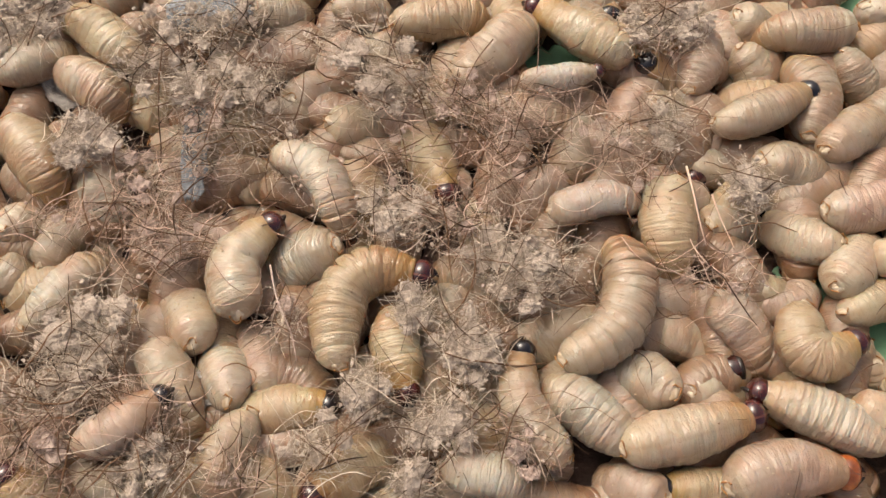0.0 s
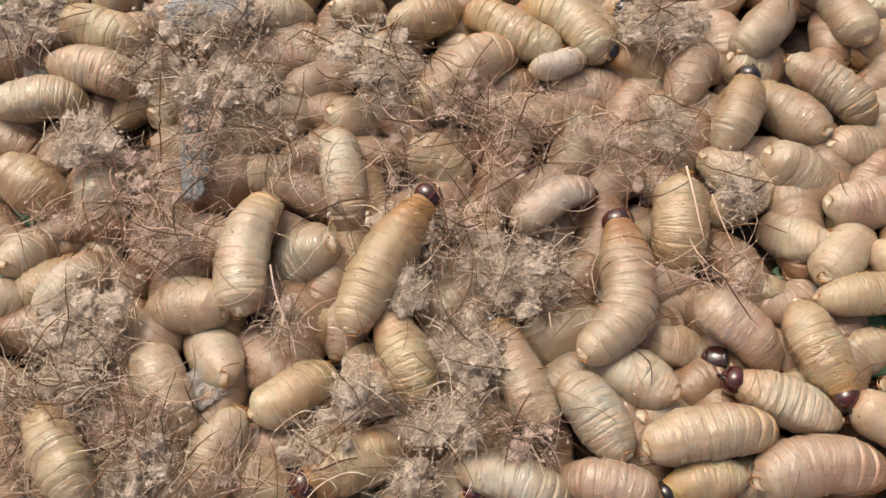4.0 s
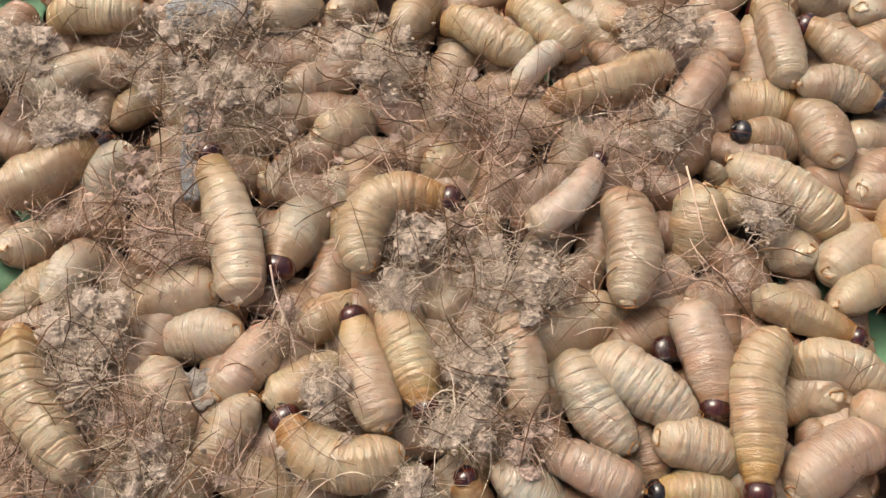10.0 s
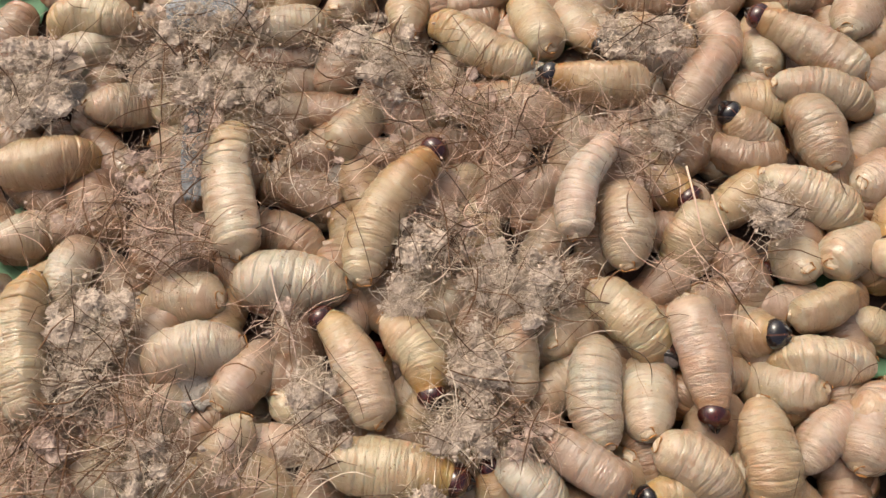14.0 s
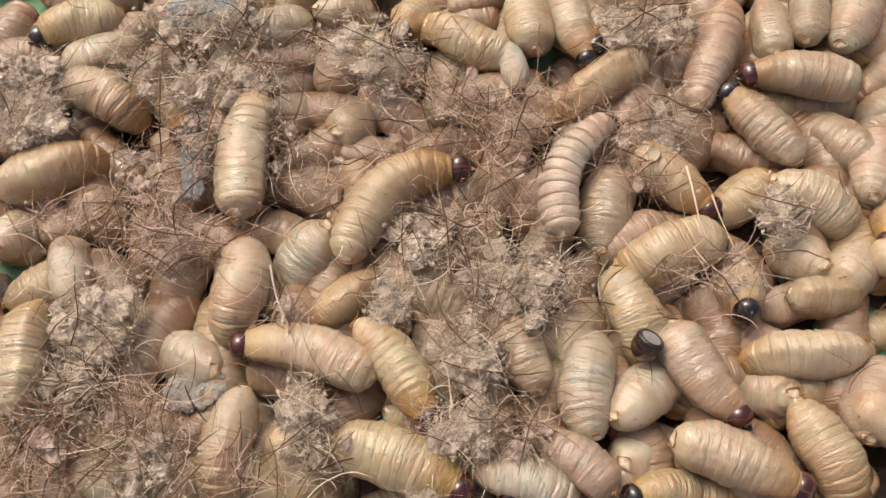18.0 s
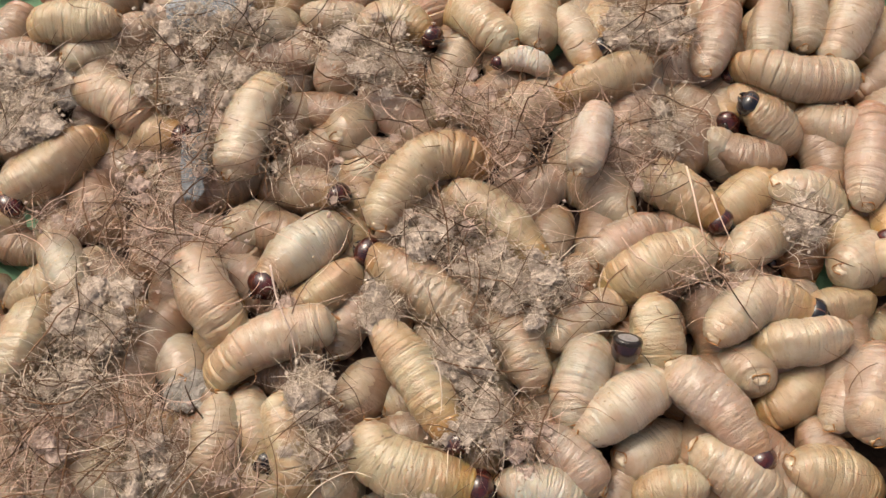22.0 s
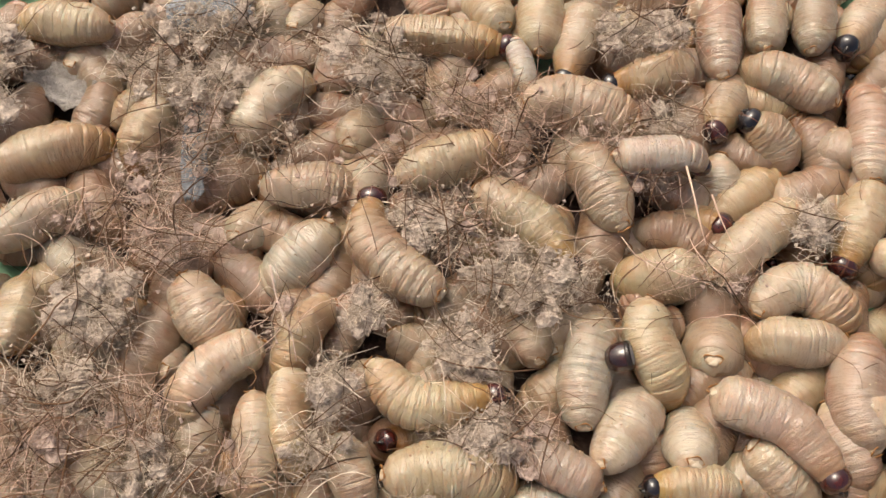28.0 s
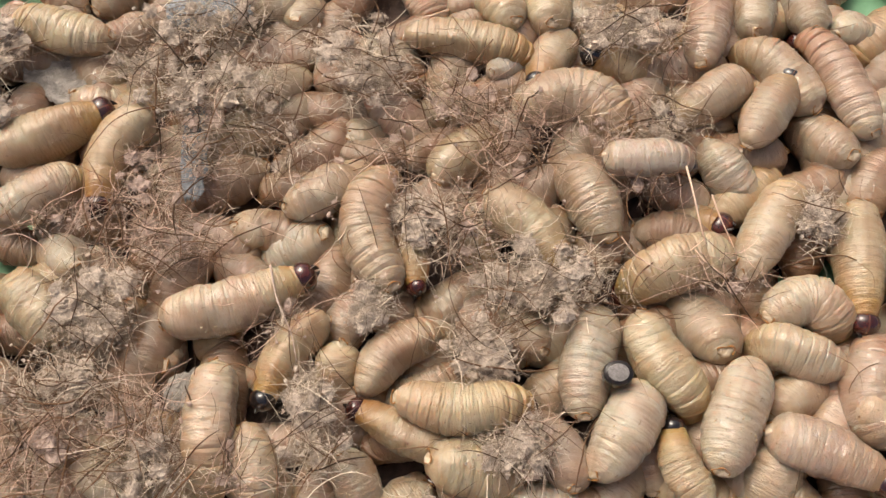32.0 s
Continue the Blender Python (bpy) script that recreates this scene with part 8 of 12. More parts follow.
    g.at(28, (39.5, 92.0, -1.0), (42.5, 108.3, -1.0), (41.2, 125.8, -1.0), (42.8, 133.4, -12.8))
    g.at(30, (39.5, 92.0, -1.0), (38.0, 110.6, -3.8), (36.8, 128.0, -6.8), (38.2, 135.6, -18.3))
    g.at(32, (44.8, 105.3, -1.0), (46.2, 122.7, -7.2), (47.8, 142.9, -14.1), (49.2, 150.8, -20.0))
    g = Larva("tan", 1.129, "red")
    g.at(0, (3.7, 73.3, -1.0), (22.9, 93.4, -1.0), (35.9, 107.8, -1.0), (35.4, 116.3, -14.1))
    g.at(1, (-2.1, 71.9, -1.0), (22.8, 92.0, -1.0), (35.1, 110.6, -1.0), (35.0, 118.9, -14.1))
    g.at(2, (-6.7, 71.9, -1.0), (15.6, 87.6, -1.0), (34.4, 104.9, -1.0), (33.7, 113.6, -14.2))
    g.at(3, (-7.9, 65.0, -1.0), (10.8, 84.7, -1.0), (30.1, 96.4, -1.0), (29.0, 105.3, -14.4))
    g.at(6, (-12.4, 59.5, -1.0), (8.5, 81.9, -1.0), (23.3, 95.9, -1.0), (22.2, 104.3, -14.4))
    g.at(9, (-15.1, 59.8, -12.0), (-1.0, 72.4, -12.0), (11.3, 82.2, -12.0), (9.6, 90.3, -20.0))
    g.at(12, (15.5, 66.6, -7.6), (32.0, 65.1, -9.5), (49.3, 61.7, -11.7), (48.7, 71.4, -20.0))
    g.at(17, (6.2, 79.4, -7.6), (22.7, 75.1, -7.6), (43.5, 72.1, -7.6), (42.5, 82.0, -20.0))
    g.at(20, (17.8, 66.6, -7.6), (32.6, 69.7, -16.4), (43.8, 75.9, -22.7), (43.4, 84.0, -20.0))
    g.at(23, (28.0, 62.3, -3.2), (43.9, 74.2, -6.2), (59.0, 81.9, -9.5), (58.9, 90.4, -20.0))
    g.at(25, (27.9, 62.2, -1.0), (45.5, 70.5, -1.0), (61.3, 70.5, -1.0), (61.1, 80.1, -14.8))
    g.at(28, (30.3, 65.0, -1.0), (52.4, 67.8, -1.0), (76.5, 56.6, -1.0), (77.2, 66.8, -14.9))
    g.at(30, (28.3, 77.6, -1.0), (50.0, 67.8, -1.0), (74.2, 56.6, -1.0), (74.8, 66.8, -15.0))
    g.at(32, (27.9, 63.6, -1.0), (57.2, 71.9, -1.0), (73.5, 53.5, -1.0), (74.7, 64.6, -15.0))
    g = Larva("yellow", 1.002, "red")
    g.at(0, (40.7, 107.5, -7.6), (29.1, 120.9, -12.7), (20.9, 133.9, -18.3), (22.7, 141.5, -20.0))
    g.at(3, (52.7, 90.7, -3.2), (30.5, 104.1, -3.2), (13.3, 117.2, -3.2), (15.7, 125.3, -14.8))
    g.at(6, (40.6, 92.0, -1.0), (25.5, 102.3, -1.0), (13.0, 114.2, -1.0), (15.2, 122.1, -12.6))
    g.at(9, (38.1, 89.1, -1.0), (23.0, 99.4, -1.0), (6.0, 110.6, -1.0), (8.2, 118.7, -12.6))
    g.at(12, (40.4, 87.0, -1.0), (18.1, 96.4, -1.0), (0.8, 114.2, -1.0), (2.5, 122.0, -12.6))
    g.at(14, (37.9, 83.3, -1.0), (15.7, 93.4, -1.0), (-1.6, 110.2, -1.0), (0.1, 118.0, -12.6))
    g.at(17, (31.0, 89.1, -1.0), (11.0, 96.4, -1.0), (-3.8, 107.4, -1.0), (-2.0, 115.4, -12.7))
    g.at(20, (28.6, 86.2, -1.0), (8.6, 99.4, -1.0), (-6.2, 109.9, -1.0), (-4.4, 118.0, -12.7))
    g.at(23, (28.9, 97.9, -1.0), (18.6, 114.7, -5.0), (9.4, 125.0, -9.4), (11.2, 132.8, -20.0))
    g.at(25, (29.0, 100.8, -1.0), (18.7, 112.6, -6.3), (9.1, 127.1, -12.2), (10.7, 134.8, -20.0))
    g.at(28, (25.5, 103.8, -1.0), (18.8, 121.7, -6.0), (9.4, 133.1, -11.5), (11.1, 141.1, -20.0))
    g.at(30, (20.9, 112.9, -1.0), (8.9, 120.7, -4.8), (-5.4, 131.2, -9.1), (-3.6, 139.6, -19.9))
    g.at(32, (30.4, 106.8, -1.0), (23.8, 124.7, -5.9), (14.5, 136.3, -11.3), (16.4, 144.3, -20.0))
    g = Larva("amber", 0.934, "red")
    g.at(0, (-22.7, 108.3, -1.0), (-3.4, 109.9, -1.0), (16.1, 112.6, -1.0), (14.4, 121.1, -11.8))
    g.at(3, (-22.7, 108.3, -1.0), (-5.8, 111.4, -1.0), (5.3, 115.2, -1.0), (3.4, 123.4, -11.8))
    g.at(6, (-22.7, 106.8, -1.0), (-8.3, 114.4, -4.7), (1.2, 124.4, -8.7), (-0.3, 131.7, -18.8))
    g.at(9, (-22.6, 103.8, -1.0), (-10.8, 116.6, -3.6), (-3.5, 128.3, -6.4), (-4.7, 135.5, -16.6))
    g.at(12, (-11.7, 97.9, -1.0), (-13.2, 115.2, -1.9), (-11.3, 127.8, -2.8), (-12.0, 134.7, -13.3))
    g.at(14, (-15.4, 100.8, -1.0), (-15.7, 117.5, -4.7), (-11.7, 133.5, -8.9), (-12.6, 140.5, -18.9))
    g.at(17, (-20.1, 100.8, -1.0), (-13.4, 119.0, -6.6), (-7.2, 129.5, -12.7), (-8.4, 136.7, -20.0))
    g.at(18, (-2.3, 129.5, -19.3), (-10.9, 119.4, -9.0), (-18.2, 101.7, -1.0))
    g.at(20, (-37.1, 105.3, -1.0), (-25.4, 109.0, -5.6), (-15.0, 121.3, -10.7), (-16.8, 128.5, -20.0))
    g.at(21, (-36.6, 105.3, -1.0), (-20.3, 108.3, -1.0), (-2.6, 100.2, -1.0))
    g.at(22, (-36.6, 105.3, -1.0), (-20.4, 111.4, -1.0), (-3.8, 100.2, -1.0))
    g.at(23, (-34.5, 99.4, -1.0), (-15.4, 102.3, -1.0), (2.7, 99.7, -1.0), (0.6, 108.6, -12.1))
    g.at(25, (-29.7, 99.4, -1.0), (-10.6, 102.3, -1.0), (15.3, 97.9, -1.0))
    g.at(28, (-32.2, 102.3, -1.0), (-5.8, 102.3, -1.0), (28.9, 95.8, -1.0))
    g.at(29, (-27.2, 112.0, -1.0), (1.4, 105.3, -1.0), (26.1, 83.3, -1.0))
    g.at(30, (-20.2, 103.8, -1.0), (6.2, 99.4, -1.0), (35.9, 92.9, -1.0))
    g.at(31, (-24.5, 102.3, -1.0), (6.2, 99.4, -1.0), (42.4, 94.9, -1.0))
    g.at(32, (-17.8, 102.3, -1.0), (3.8, 100.8, -1.0), (36.0, 93.4, -1.0), (35.0, 102.4, -12.1))
    g = Larva("yellow", 0.999, "red")
    g.at(0, (-10.5, 61.2, -16.3), (-5.5, 44.9, -7.8), (2.4, 23.3, -1.0))
    g.at(3, (-11.1, 47.4, -1.0), (-0.9, 40.7, -5.2), (7.1, 31.3, -9.9), (5.9, 40.4, -20.0))
    g.at(6, (-12.3, 50.0, -1.0), (-3.2, 44.2, -6.7), (5.4, 38.0, -13.0), (3.9, 46.7, -20.0))
    g.at(9, (-9.9, 44.7, -1.0), (-0.9, 43.9, -8.3), (7.8, 39.7, -16.5), (6.5, 48.0, -20.0))
    g.at(12, (1.4, 36.8, -7.6), (10.6, 33.3, -15.2), (19.5, 31.3, -22.4), (18.3, 38.8, -20.0))
    g.at(14, (2.5, 36.8, -7.6), (10.6, 33.5, -15.5), (19.5, 31.6, -22.5), (18.3, 39.1, -20.0))
    g.at(17, (2.5, 27.8, -5.4), (10.6, 35.8, -14.9), (17.5, 37.1, -22.2), (16.5, 44.0, -20.0))
    g.at(20, (11.4, 26.5, -5.4), (21.4, 17.0, -8.9), (29.8, 7.4, -12.9), (29.4, 15.8, -20.0))
    g.at(22, (-0.9, 24.1, -1.0), (18.8, 15.3, -1.0), (40.5, -9.9, -1.0))
    g.at(23, (1.3, 24.1, -1.0), (18.9, 17.8, -1.0), (33.4, -2.8, -1.0))
    g.at(24, (-0.4, 24.1, 1.2), (20.9, 16.6, 1.2), (41.3, -10.9, 1.2))
    g.at(25, (4.6, 22.8, 1.2), (27.3, 11.7, 1.2), (39.0, -6.2, 1.2))
    g.at(28, (12.3, 25.4, 1.2), (35.8, 9.3, 1.2), (48.2, -9.8, 1.2))
    g.at(29, (15.0, 25.4, 1.2), (29.6, 16.6, 1.2), (45.1, 1.3, 1.2))
    g.at(30, (16.7, 25.4, 1.2), (31.7, 14.2, 1.2), (39.6, -2.7, 1.2))
    g.at(31, (21.6, 25.4, 1.2), (36.3, 17.5, -0.5), (48.8, 13.3, -2.4), (48.5, 21.0, -15.2))
    g.at(32, (16.7, 22.8, 1.2), (33.7, 9.3, 1.2), (46.2, -10.9, 1.2))
    g = Larva("tan", 1.006, "red")
    g.at(0, (33.6, -15.4, -9.8), (10.0, -7.1, -9.8), (-0.6, -4.1, -9.8), (1.7, 1.5, -20.0))
    g.at(3, (18.6, -13.0, -9.8), (8.0, -6.0, -17.6), (-3.6, 2.2, -23.1), (-1.9, 7.1, -20.0))
    g.at(6, (14.1, -16.3, -7.6), (1.3, -8.3, -12.4), (-13.1, -3.8, -17.8), (-11.5, 1.7, -20.0))
    g.at(9, (15.2, -14.0, -7.6), (1.3, -8.3, -12.4), (-13.0, -5.9, -17.7), (-11.3, -0.2, -20.0))
    g.at(12, (10.1, -14.9, -16.4), (-5.3, -8.9, -16.4), (-18.6, -2.7, -16.4), (-17.1, 2.5, -20.0))
    g.at(20, (12.8, -27.3, -3.2), (-9.3, -14.7, -3.2), (-27.7, -4.2, -3.2), (-26.7, 1.0, -16.8))
    g.at(21, (13.6, -33.7, -1.0), (-9.3, -18.0, -1.0), (-31.1, 4.3, -1.0))
    g.at(22, (11.6, -29.7, -1.0), (-13.6, -11.1, -1.0), (-29.9, 0.2, -1.0))
    g.at(23, (5.4, -28.2, -1.0), (-13.5, -13.4, -1.0), (-29.9, 0.7, -1.0))
    g.at(24, (11.6, -24.6, 1.2), (-9.2, -16.7, 1.2), (-27.6, -3.0, 1.2), (-26.8, 2.0, -12.3))
    g.at(25, (13.6, -29.1, 1.2), (-17.8, -5.1, 1.2), (-35.4, 9.8, 1.2))
    g.at(28, (0.2, -22.2, 3.4), (-27.4, 0.9, 3.4), (-27.0, 21.6, 3.4))
    g.at(29, (-7.5, -15.4, 3.4), (-26.1, -8.4, 3.4), (-30.9, 17.4, 3.4), (-31.6, 22.2, -9.8))
    g.at(30, (-6.0, -17.6, 3.4), (-30.6, 0.9, 3.4), (-28.3, 26.6, 3.4))
    g.at(31, (-17.4, -24.0, 3.4), (-28.4, -1.4, 3.4), (-31.2, 21.6, 3.4), (-32.1, 26.5, -9.7))
    g.at(32, (-17.4, -19.9, 3.4), (-30.9, 8.1, 3.4), (-21.7, 31.9, 3.4), (-23.4, 37.3, -9.6))
    g = Larva("cream", 1.042, "red")
    g.at(0, (-89.0, -39.2, -1.0), (-95.6, -23.8, -9.1), (-109.1, -16.0, -18.0), (-111.5, -11.3, -20.0))
    g.at(1, (-85.8, -27.5, -20.2), (-94.6, -23.7, -9.2), (-108.6, -22.6, -1.0))
    g.at(2, (-85.6, -27.7, -19.4), (-96.9, -21.5, -8.9), (-108.9, -24.4, -1.0))
    g.at(3, (-79.7, -28.8, -1.0), (-96.4, -20.4, -6.1), (-110.4, -22.0, -11.7), (-112.4, -16.1, -20.0))
    g.at(6, (-80.1, -24.4, -1.0), (-98.0, -22.0, -4.9), (-111.1, -27.5, -9.2), (-113.3, -21.0, -20.0))
    g.at(9, (-84.1, -15.7, -1.0), (-101.4, -15.5, -6.7), (-114.4, -19.2, -13.0), (-116.7, -12.9, -20.0))
    g.at(12, (-83.8, -19.1, -1.0), (-101.3, -16.6, -7.0), (-114.6, -19.2, -13.5), (-116.8, -13.0, -20.0))
    g.at(14, (-82.1, -19.3, -3.2), (-99.7, -16.8, -9.3), (-113.2, -18.4, -15.9), (-115.3, -12.4, -20.0))
    g.at(17, (-97.9, 3.3, 3.4), (-94.7, -15.4, 3.4), (-83.0, -28.8, 3.4), (-69.1, -28.8, 3.4), (-74.6, -23.1, -10.8))
    g.at(18, (-73.8, 3.2, 1.2), (-74.4, -14.4, 1.2), (-78.6, -31.6, 1.2), (-81.3, -23.5, -13.0))
    g.at(19, (-73.6, 1.6, 1.2), (-78.4, -16.7, 1.2), (-72.9, -36.0, 1.2), (-76.7, -28.1, -13.1))
    g.at(20, (-68.4, -9.8, 1.2), (-87.2, -12.1, 1.2), (-87.6, -28.0, 1.2), (-66.6, -35.8, 1.2), (-71.8, -29.5, -13.2))
    g.at(21, (-97.1, -3.2, 1.2), (-90.4, -21.2, 1.2), (-75.7, -32.5, 1.2), (-80.9, -25.4, -13.1))
    g.at(22, (-95.5, 1.6, 1.2), (-88.6, -18.9, 1.2), (-77.6, -34.2, 1.2), (-82.4, -26.6, -13.1))
    g.at(23, (-97.8, -2.7, 1.2), (-88.3, -21.2, 1.2), (-77.1, -34.8, 1.2), (-82.0, -27.3, -13.1))
    g.at(24, (-97.2, -1.5, 1.2), (-88.3, -21.2, 1.2), (-77.8, -34.3, 1.2), (-82.6, -26.8, -13.1))
    g.at(25, (-80.8, -1.5, 1.2), (-84.4, -18.9, 1.2), (-89.0, -35.3, 1.2), (-92.0, -27.5, -13.0))
    g.at(28, (-94.7, -10.9, 1.2), (-90.6, -24.7, -1.2), (-80.4, -35.0, -3.9), (-85.4, -27.9, -17.7))
    g.at(29, (-99.9, -25.7, 1.2), (-80.8, -34.6, 1.2), (-71.4, -24.6, 1.2), (-76.0, 4.0, 1.2))
    g.at(30, (-99.9, -29.1, 1.2), (-78.8, -33.5, 1.2), (-71.7, -21.2, 1.2), (-73.8, -3.9, 1.2))
    g.at(31, (-101.4, -25.5, 3.4), (-79.4, -23.3, 3.4), (-51.7, -18.5, 3.4), (-56.3, -12.7, -10.8))
    g.at(32, (-103.4, -29.3, 3.4), (-79.2, -25.5, 3.4), (-50.0, -12.6, 3.4))
    g = Larva("white", 1.030, "red")
    g.at(0, (-74.7, -60.4, -1.0), (-80.0, -45.6, -10.6), (-86.0, -34.0, -21.3), (-88.5, -30.6, -20.0))
    g.at(3, (-74.9, -53.5, -1.0), (-82.4, -41.4, -10.0), (-92.4, -28.7, -20.1), (-94.7, -25.0, -20.0))
    g.at(6, (-79.3, -50.6, -1.0), (-86.0, -36.8, -10.4), (-92.4, -23.8, -20.8), (-95.1, -20.2, -20.0))
    g.at(7, (-68.8, -47.8, -1.0), (-84.4, -35.9, -7.0), (-96.4, -29.6, -13.5), (-98.3, -25.2, -20.0))
    g.at(8, (-68.8, -40.7, -1.0), (-86.6, -31.9, -5.7), (-99.6, -30.0, -10.7), (-101.2, -25.0, -20.0))
    g.at(9, (-74.0, -34.2, -1.0), (-91.0, -33.1, -7.3), (-105.1, -28.8, -14.3), (-107.1, -24.1, -20.0))
    g.at(10, (-74.1, -33.7, -1.0), (-88.1, -31.7, -7.5), (-104.5, -32.5, -14.7), (-106.4, -27.1, -20.0))
    g.at(11, (-72.0, -40.7, -1.0), (-83.6, -35.2, -2.8), (-103.5, -34.4, -4.9), (-105.2, -29.3, -18.5))
    g.at(12, (-70.7, -41.4, -1.0), (-88.9, -40.3, -1.0), (-103.3, -43.0, -1.0), (-105.1, -37.6, -15.0))
    g.at(14, (-72.7, -38.1, -1.0), (-90.9, -40.3, -1.0), (-104.2, -43.9, -1.0), (-106.1, -38.3, -15.0))
    g.at(17, (-81.7, -44.9, -3.2), (-95.4, -39.2, -11.1), (-110.5, -33.6, -20.0), (-112.7, -29.3, -20.0))
    g.at(20, (-79.0, -51.3, -3.2), (-92.8, -41.5, -9.9), (-105.9, -31.9, -17.3), (-108.2, -28.0, -20.0))
    g.at(23, (-99.6, -49.9, -7.6), (-103.4, -36.7, -16.8), (-115.8, -26.9, -23.1), (-118.4, -23.1, -20.0))
    g.at(25, (-98.6, -44.8, -9.8), (-107.0, -31.0, -19.9), (-115.3, -23.1, -23.3), (-117.9, -19.5, -20.0))
    g.at(28, (-100.6, -45.9, -9.8), (-106.7, -33.4, -19.8), (-116.4, -23.3, -23.4), (-119.1, -19.8, -20.0))
    g.at(32, (-100.9, -43.7, -9.8), (-108.0, -33.2, -20.3), (-118.5, -25.0, -23.4), (-121.0, -21.3, -20.0))
    g = Larva("cream", 0.956, "red")
    g.at(0, (-107.4, -36.2, -3.2), (-98.4, -50.3, -3.2), (-90.0, -68.8, -3.2), (-94.5, -62.9, -16.6))
    g.at(3, (-107.2, -37.3, -3.2), (-99.7, -56.6, -3.2), (-93.2, -73.8, -3.2), (-97.7, -68.0, -16.6))
    g.at(6, (-109.0, -39.5, -3.2), (-100.2, -52.4, -3.2), (-89.2, -64.2, -3.2), (-94.3, -58.5, -16.6))
    g.at(9, (-107.8, -40.6, -3.2), (-99.7, -56.6, -3.2), (-93.2, -73.8, -3.2), (-97.7, -68.0, -16.6))
    g.at(12, (-102.2, -52.4, -3.2), (-96.5, -61.1, -8.9), (-92.6, -70.7, -15.3), (-96.9, -65.3, -20.0))
    g.at(14, (-104.7, -53.8, -5.4), (-96.8, -62.6, -11.0), (-90.0, -68.6, -17.1), (-94.8, -63.7, -20.0))
    g.at(17, (-102.5, -55.6, -9.8), (-98.5, -62.7, -18.0), (-93.0, -64.5, -22.5), (-98.2, -60.2, -20.0))
    g.at(20, (-104.1, -61.2, -23.0), (-98.4, -70.2, -24.0), (-94.3, -76.7, -24.0), (-98.9, -71.5, -20.0))
    g = Larva("pink", 0.845, "black")
    g.at(0, (-124.7, -78.9, 7.8), (-110.4, -72.1, 7.8), (-96.5, -59.7, 7.8))
    g.at(1, (-126.3, -75.0, 7.8), (-109.5, -64.5, 7.8), (-93.4, -66.1, 7.8))
    g.at(2, (-124.7, -73.1, 7.8), (-107.0, -69.1, 7.8), (-90.5, -69.7, 7.8))
    g.at(3, (-128.1, -64.6, -7.6), (-112.9, -71.8, -7.6), (-103.2, -76.0, -7.6), (-108.6, -72.2, -19.4))
    g.at(6, (-135.0, -64.0, -9.8), (-120.3, -67.1, -9.8), (-109.4, -71.5, -9.8), (-115.0, -67.5, -20.0))
    g.at(9, (-137.4, -63.1, -16.4), (-122.6, -65.3, -16.4), (-111.7, -68.8, -16.4), (-117.3, -65.0, -20.0))
    g.at(17, (-134.0, -62.3, -12.0), (-129.5, -66.5, -19.4), (-126.8, -69.2, -22.6), (-132.0, -65.1, -20.0))
    g.at(23, (-129.4, -58.0, -5.4), (-124.0, -69.2, -9.6), (-124.2, -77.2, -14.1), (-128.2, -72.5, -20.0))
    g.at(25, (-120.2, -59.0, -5.4), (-126.9, -67.6, -11.7), (-131.5, -74.4, -18.7), (-134.9, -70.2, -20.0))
    g.at(28, (-129.1, -62.9, -9.8), (-128.1, -71.3, -17.1), (-129.7, -75.9, -22.4), (-133.4, -71.8, -20.0))
    g = Larva("yellow", 0.997, "red")
    g.at(0, (-133.3, -94.3, -13.8), (-138.5, -94.9, -1.2), (-146.7, -87.2, 8.2))
    g.at(1, (-143.0, -95.2, -19.1), (-138.2, -90.6, -3.6), (-134.8, -85.3, 8.2))
    g.at(2, (-120.5, -97.8, 8.2), (-131.0, -85.7, 8.2), (-138.4, -71.4, 8.2), (-142.9, -69.8, -5.1))
    g.at(3, (-119.7, -96.9, 8.2), (-129.7, -81.9, 8.2), (-136.2, -68.5, 8.2), (-140.6, -66.8, -5.1))
    g.at(6, (-116.0, -96.9, 8.2), (-134.5, -76.1, 8.2), (-151.0, -58.2, 8.2))
    g.at(7, (-116.8, -97.8, 8.2), (-130.7, -76.1, 8.2), (-142.3, -59.2, 8.2), (-146.6, -57.0, -4.9))
    g.at(8, (-113.4, -96.0, 8.2), (-132.6, -76.1, 8.2), (-154.5, -50.8, 8.2), (-158.9, -48.2, -4.6))
    g.at(9, (-120.5, -92.3, 8.2), (-132.9, -81.1, 5.0), (-144.7, -69.8, 1.4), (-148.7, -67.7, -11.3))
    g.at(10, (-119.8, -90.4, 8.2), (-142.4, -64.3, 8.2), (-153.1, -36.4, 8.2), (-158.2, -33.7, -4.5))
    g.at(11, (-122.3, -86.6, 8.2), (-140.5, -64.3, 8.2), (-150.7, -38.5, 8.2), (-155.6, -35.9, -4.6))
    g.at(12, (-126.4, -84.7, 8.2), (-145.9, -56.2, 8.2), (-151.9, -28.9, 8.2), (-157.2, -26.0, -4.5))
    g.at(14, (-142.1, -71.2, 8.2), (-151.0, -39.4, 8.2), (-151.7, -15.5, 8.2), (-157.4, -12.2, -4.3))
    g.at(17, (-146.9, -71.2, 8.2), (-149.4, -47.9, 8.2), (-150.6, -26.7, 8.2), (-156.3, -23.8, -4.4))
    g.at(20, (-150.2, -59.2, 8.2), (-147.0, -39.4, 8.2), (-145.0, -26.7, 8.2), (-151.0, -23.7, -4.5))
    g.at(23, (-153.7, -51.0, 8.2), (-152.1, -35.0, 2.2), (-152.7, -20.6, -4.4), (-158.2, -17.4, -16.1))
    g.at(25, (-158.1, -43.7, 8.2), (-155.6, -30.0, 0.8), (-154.8, -16.7, -7.5), (-160.6, -13.3, -18.9))
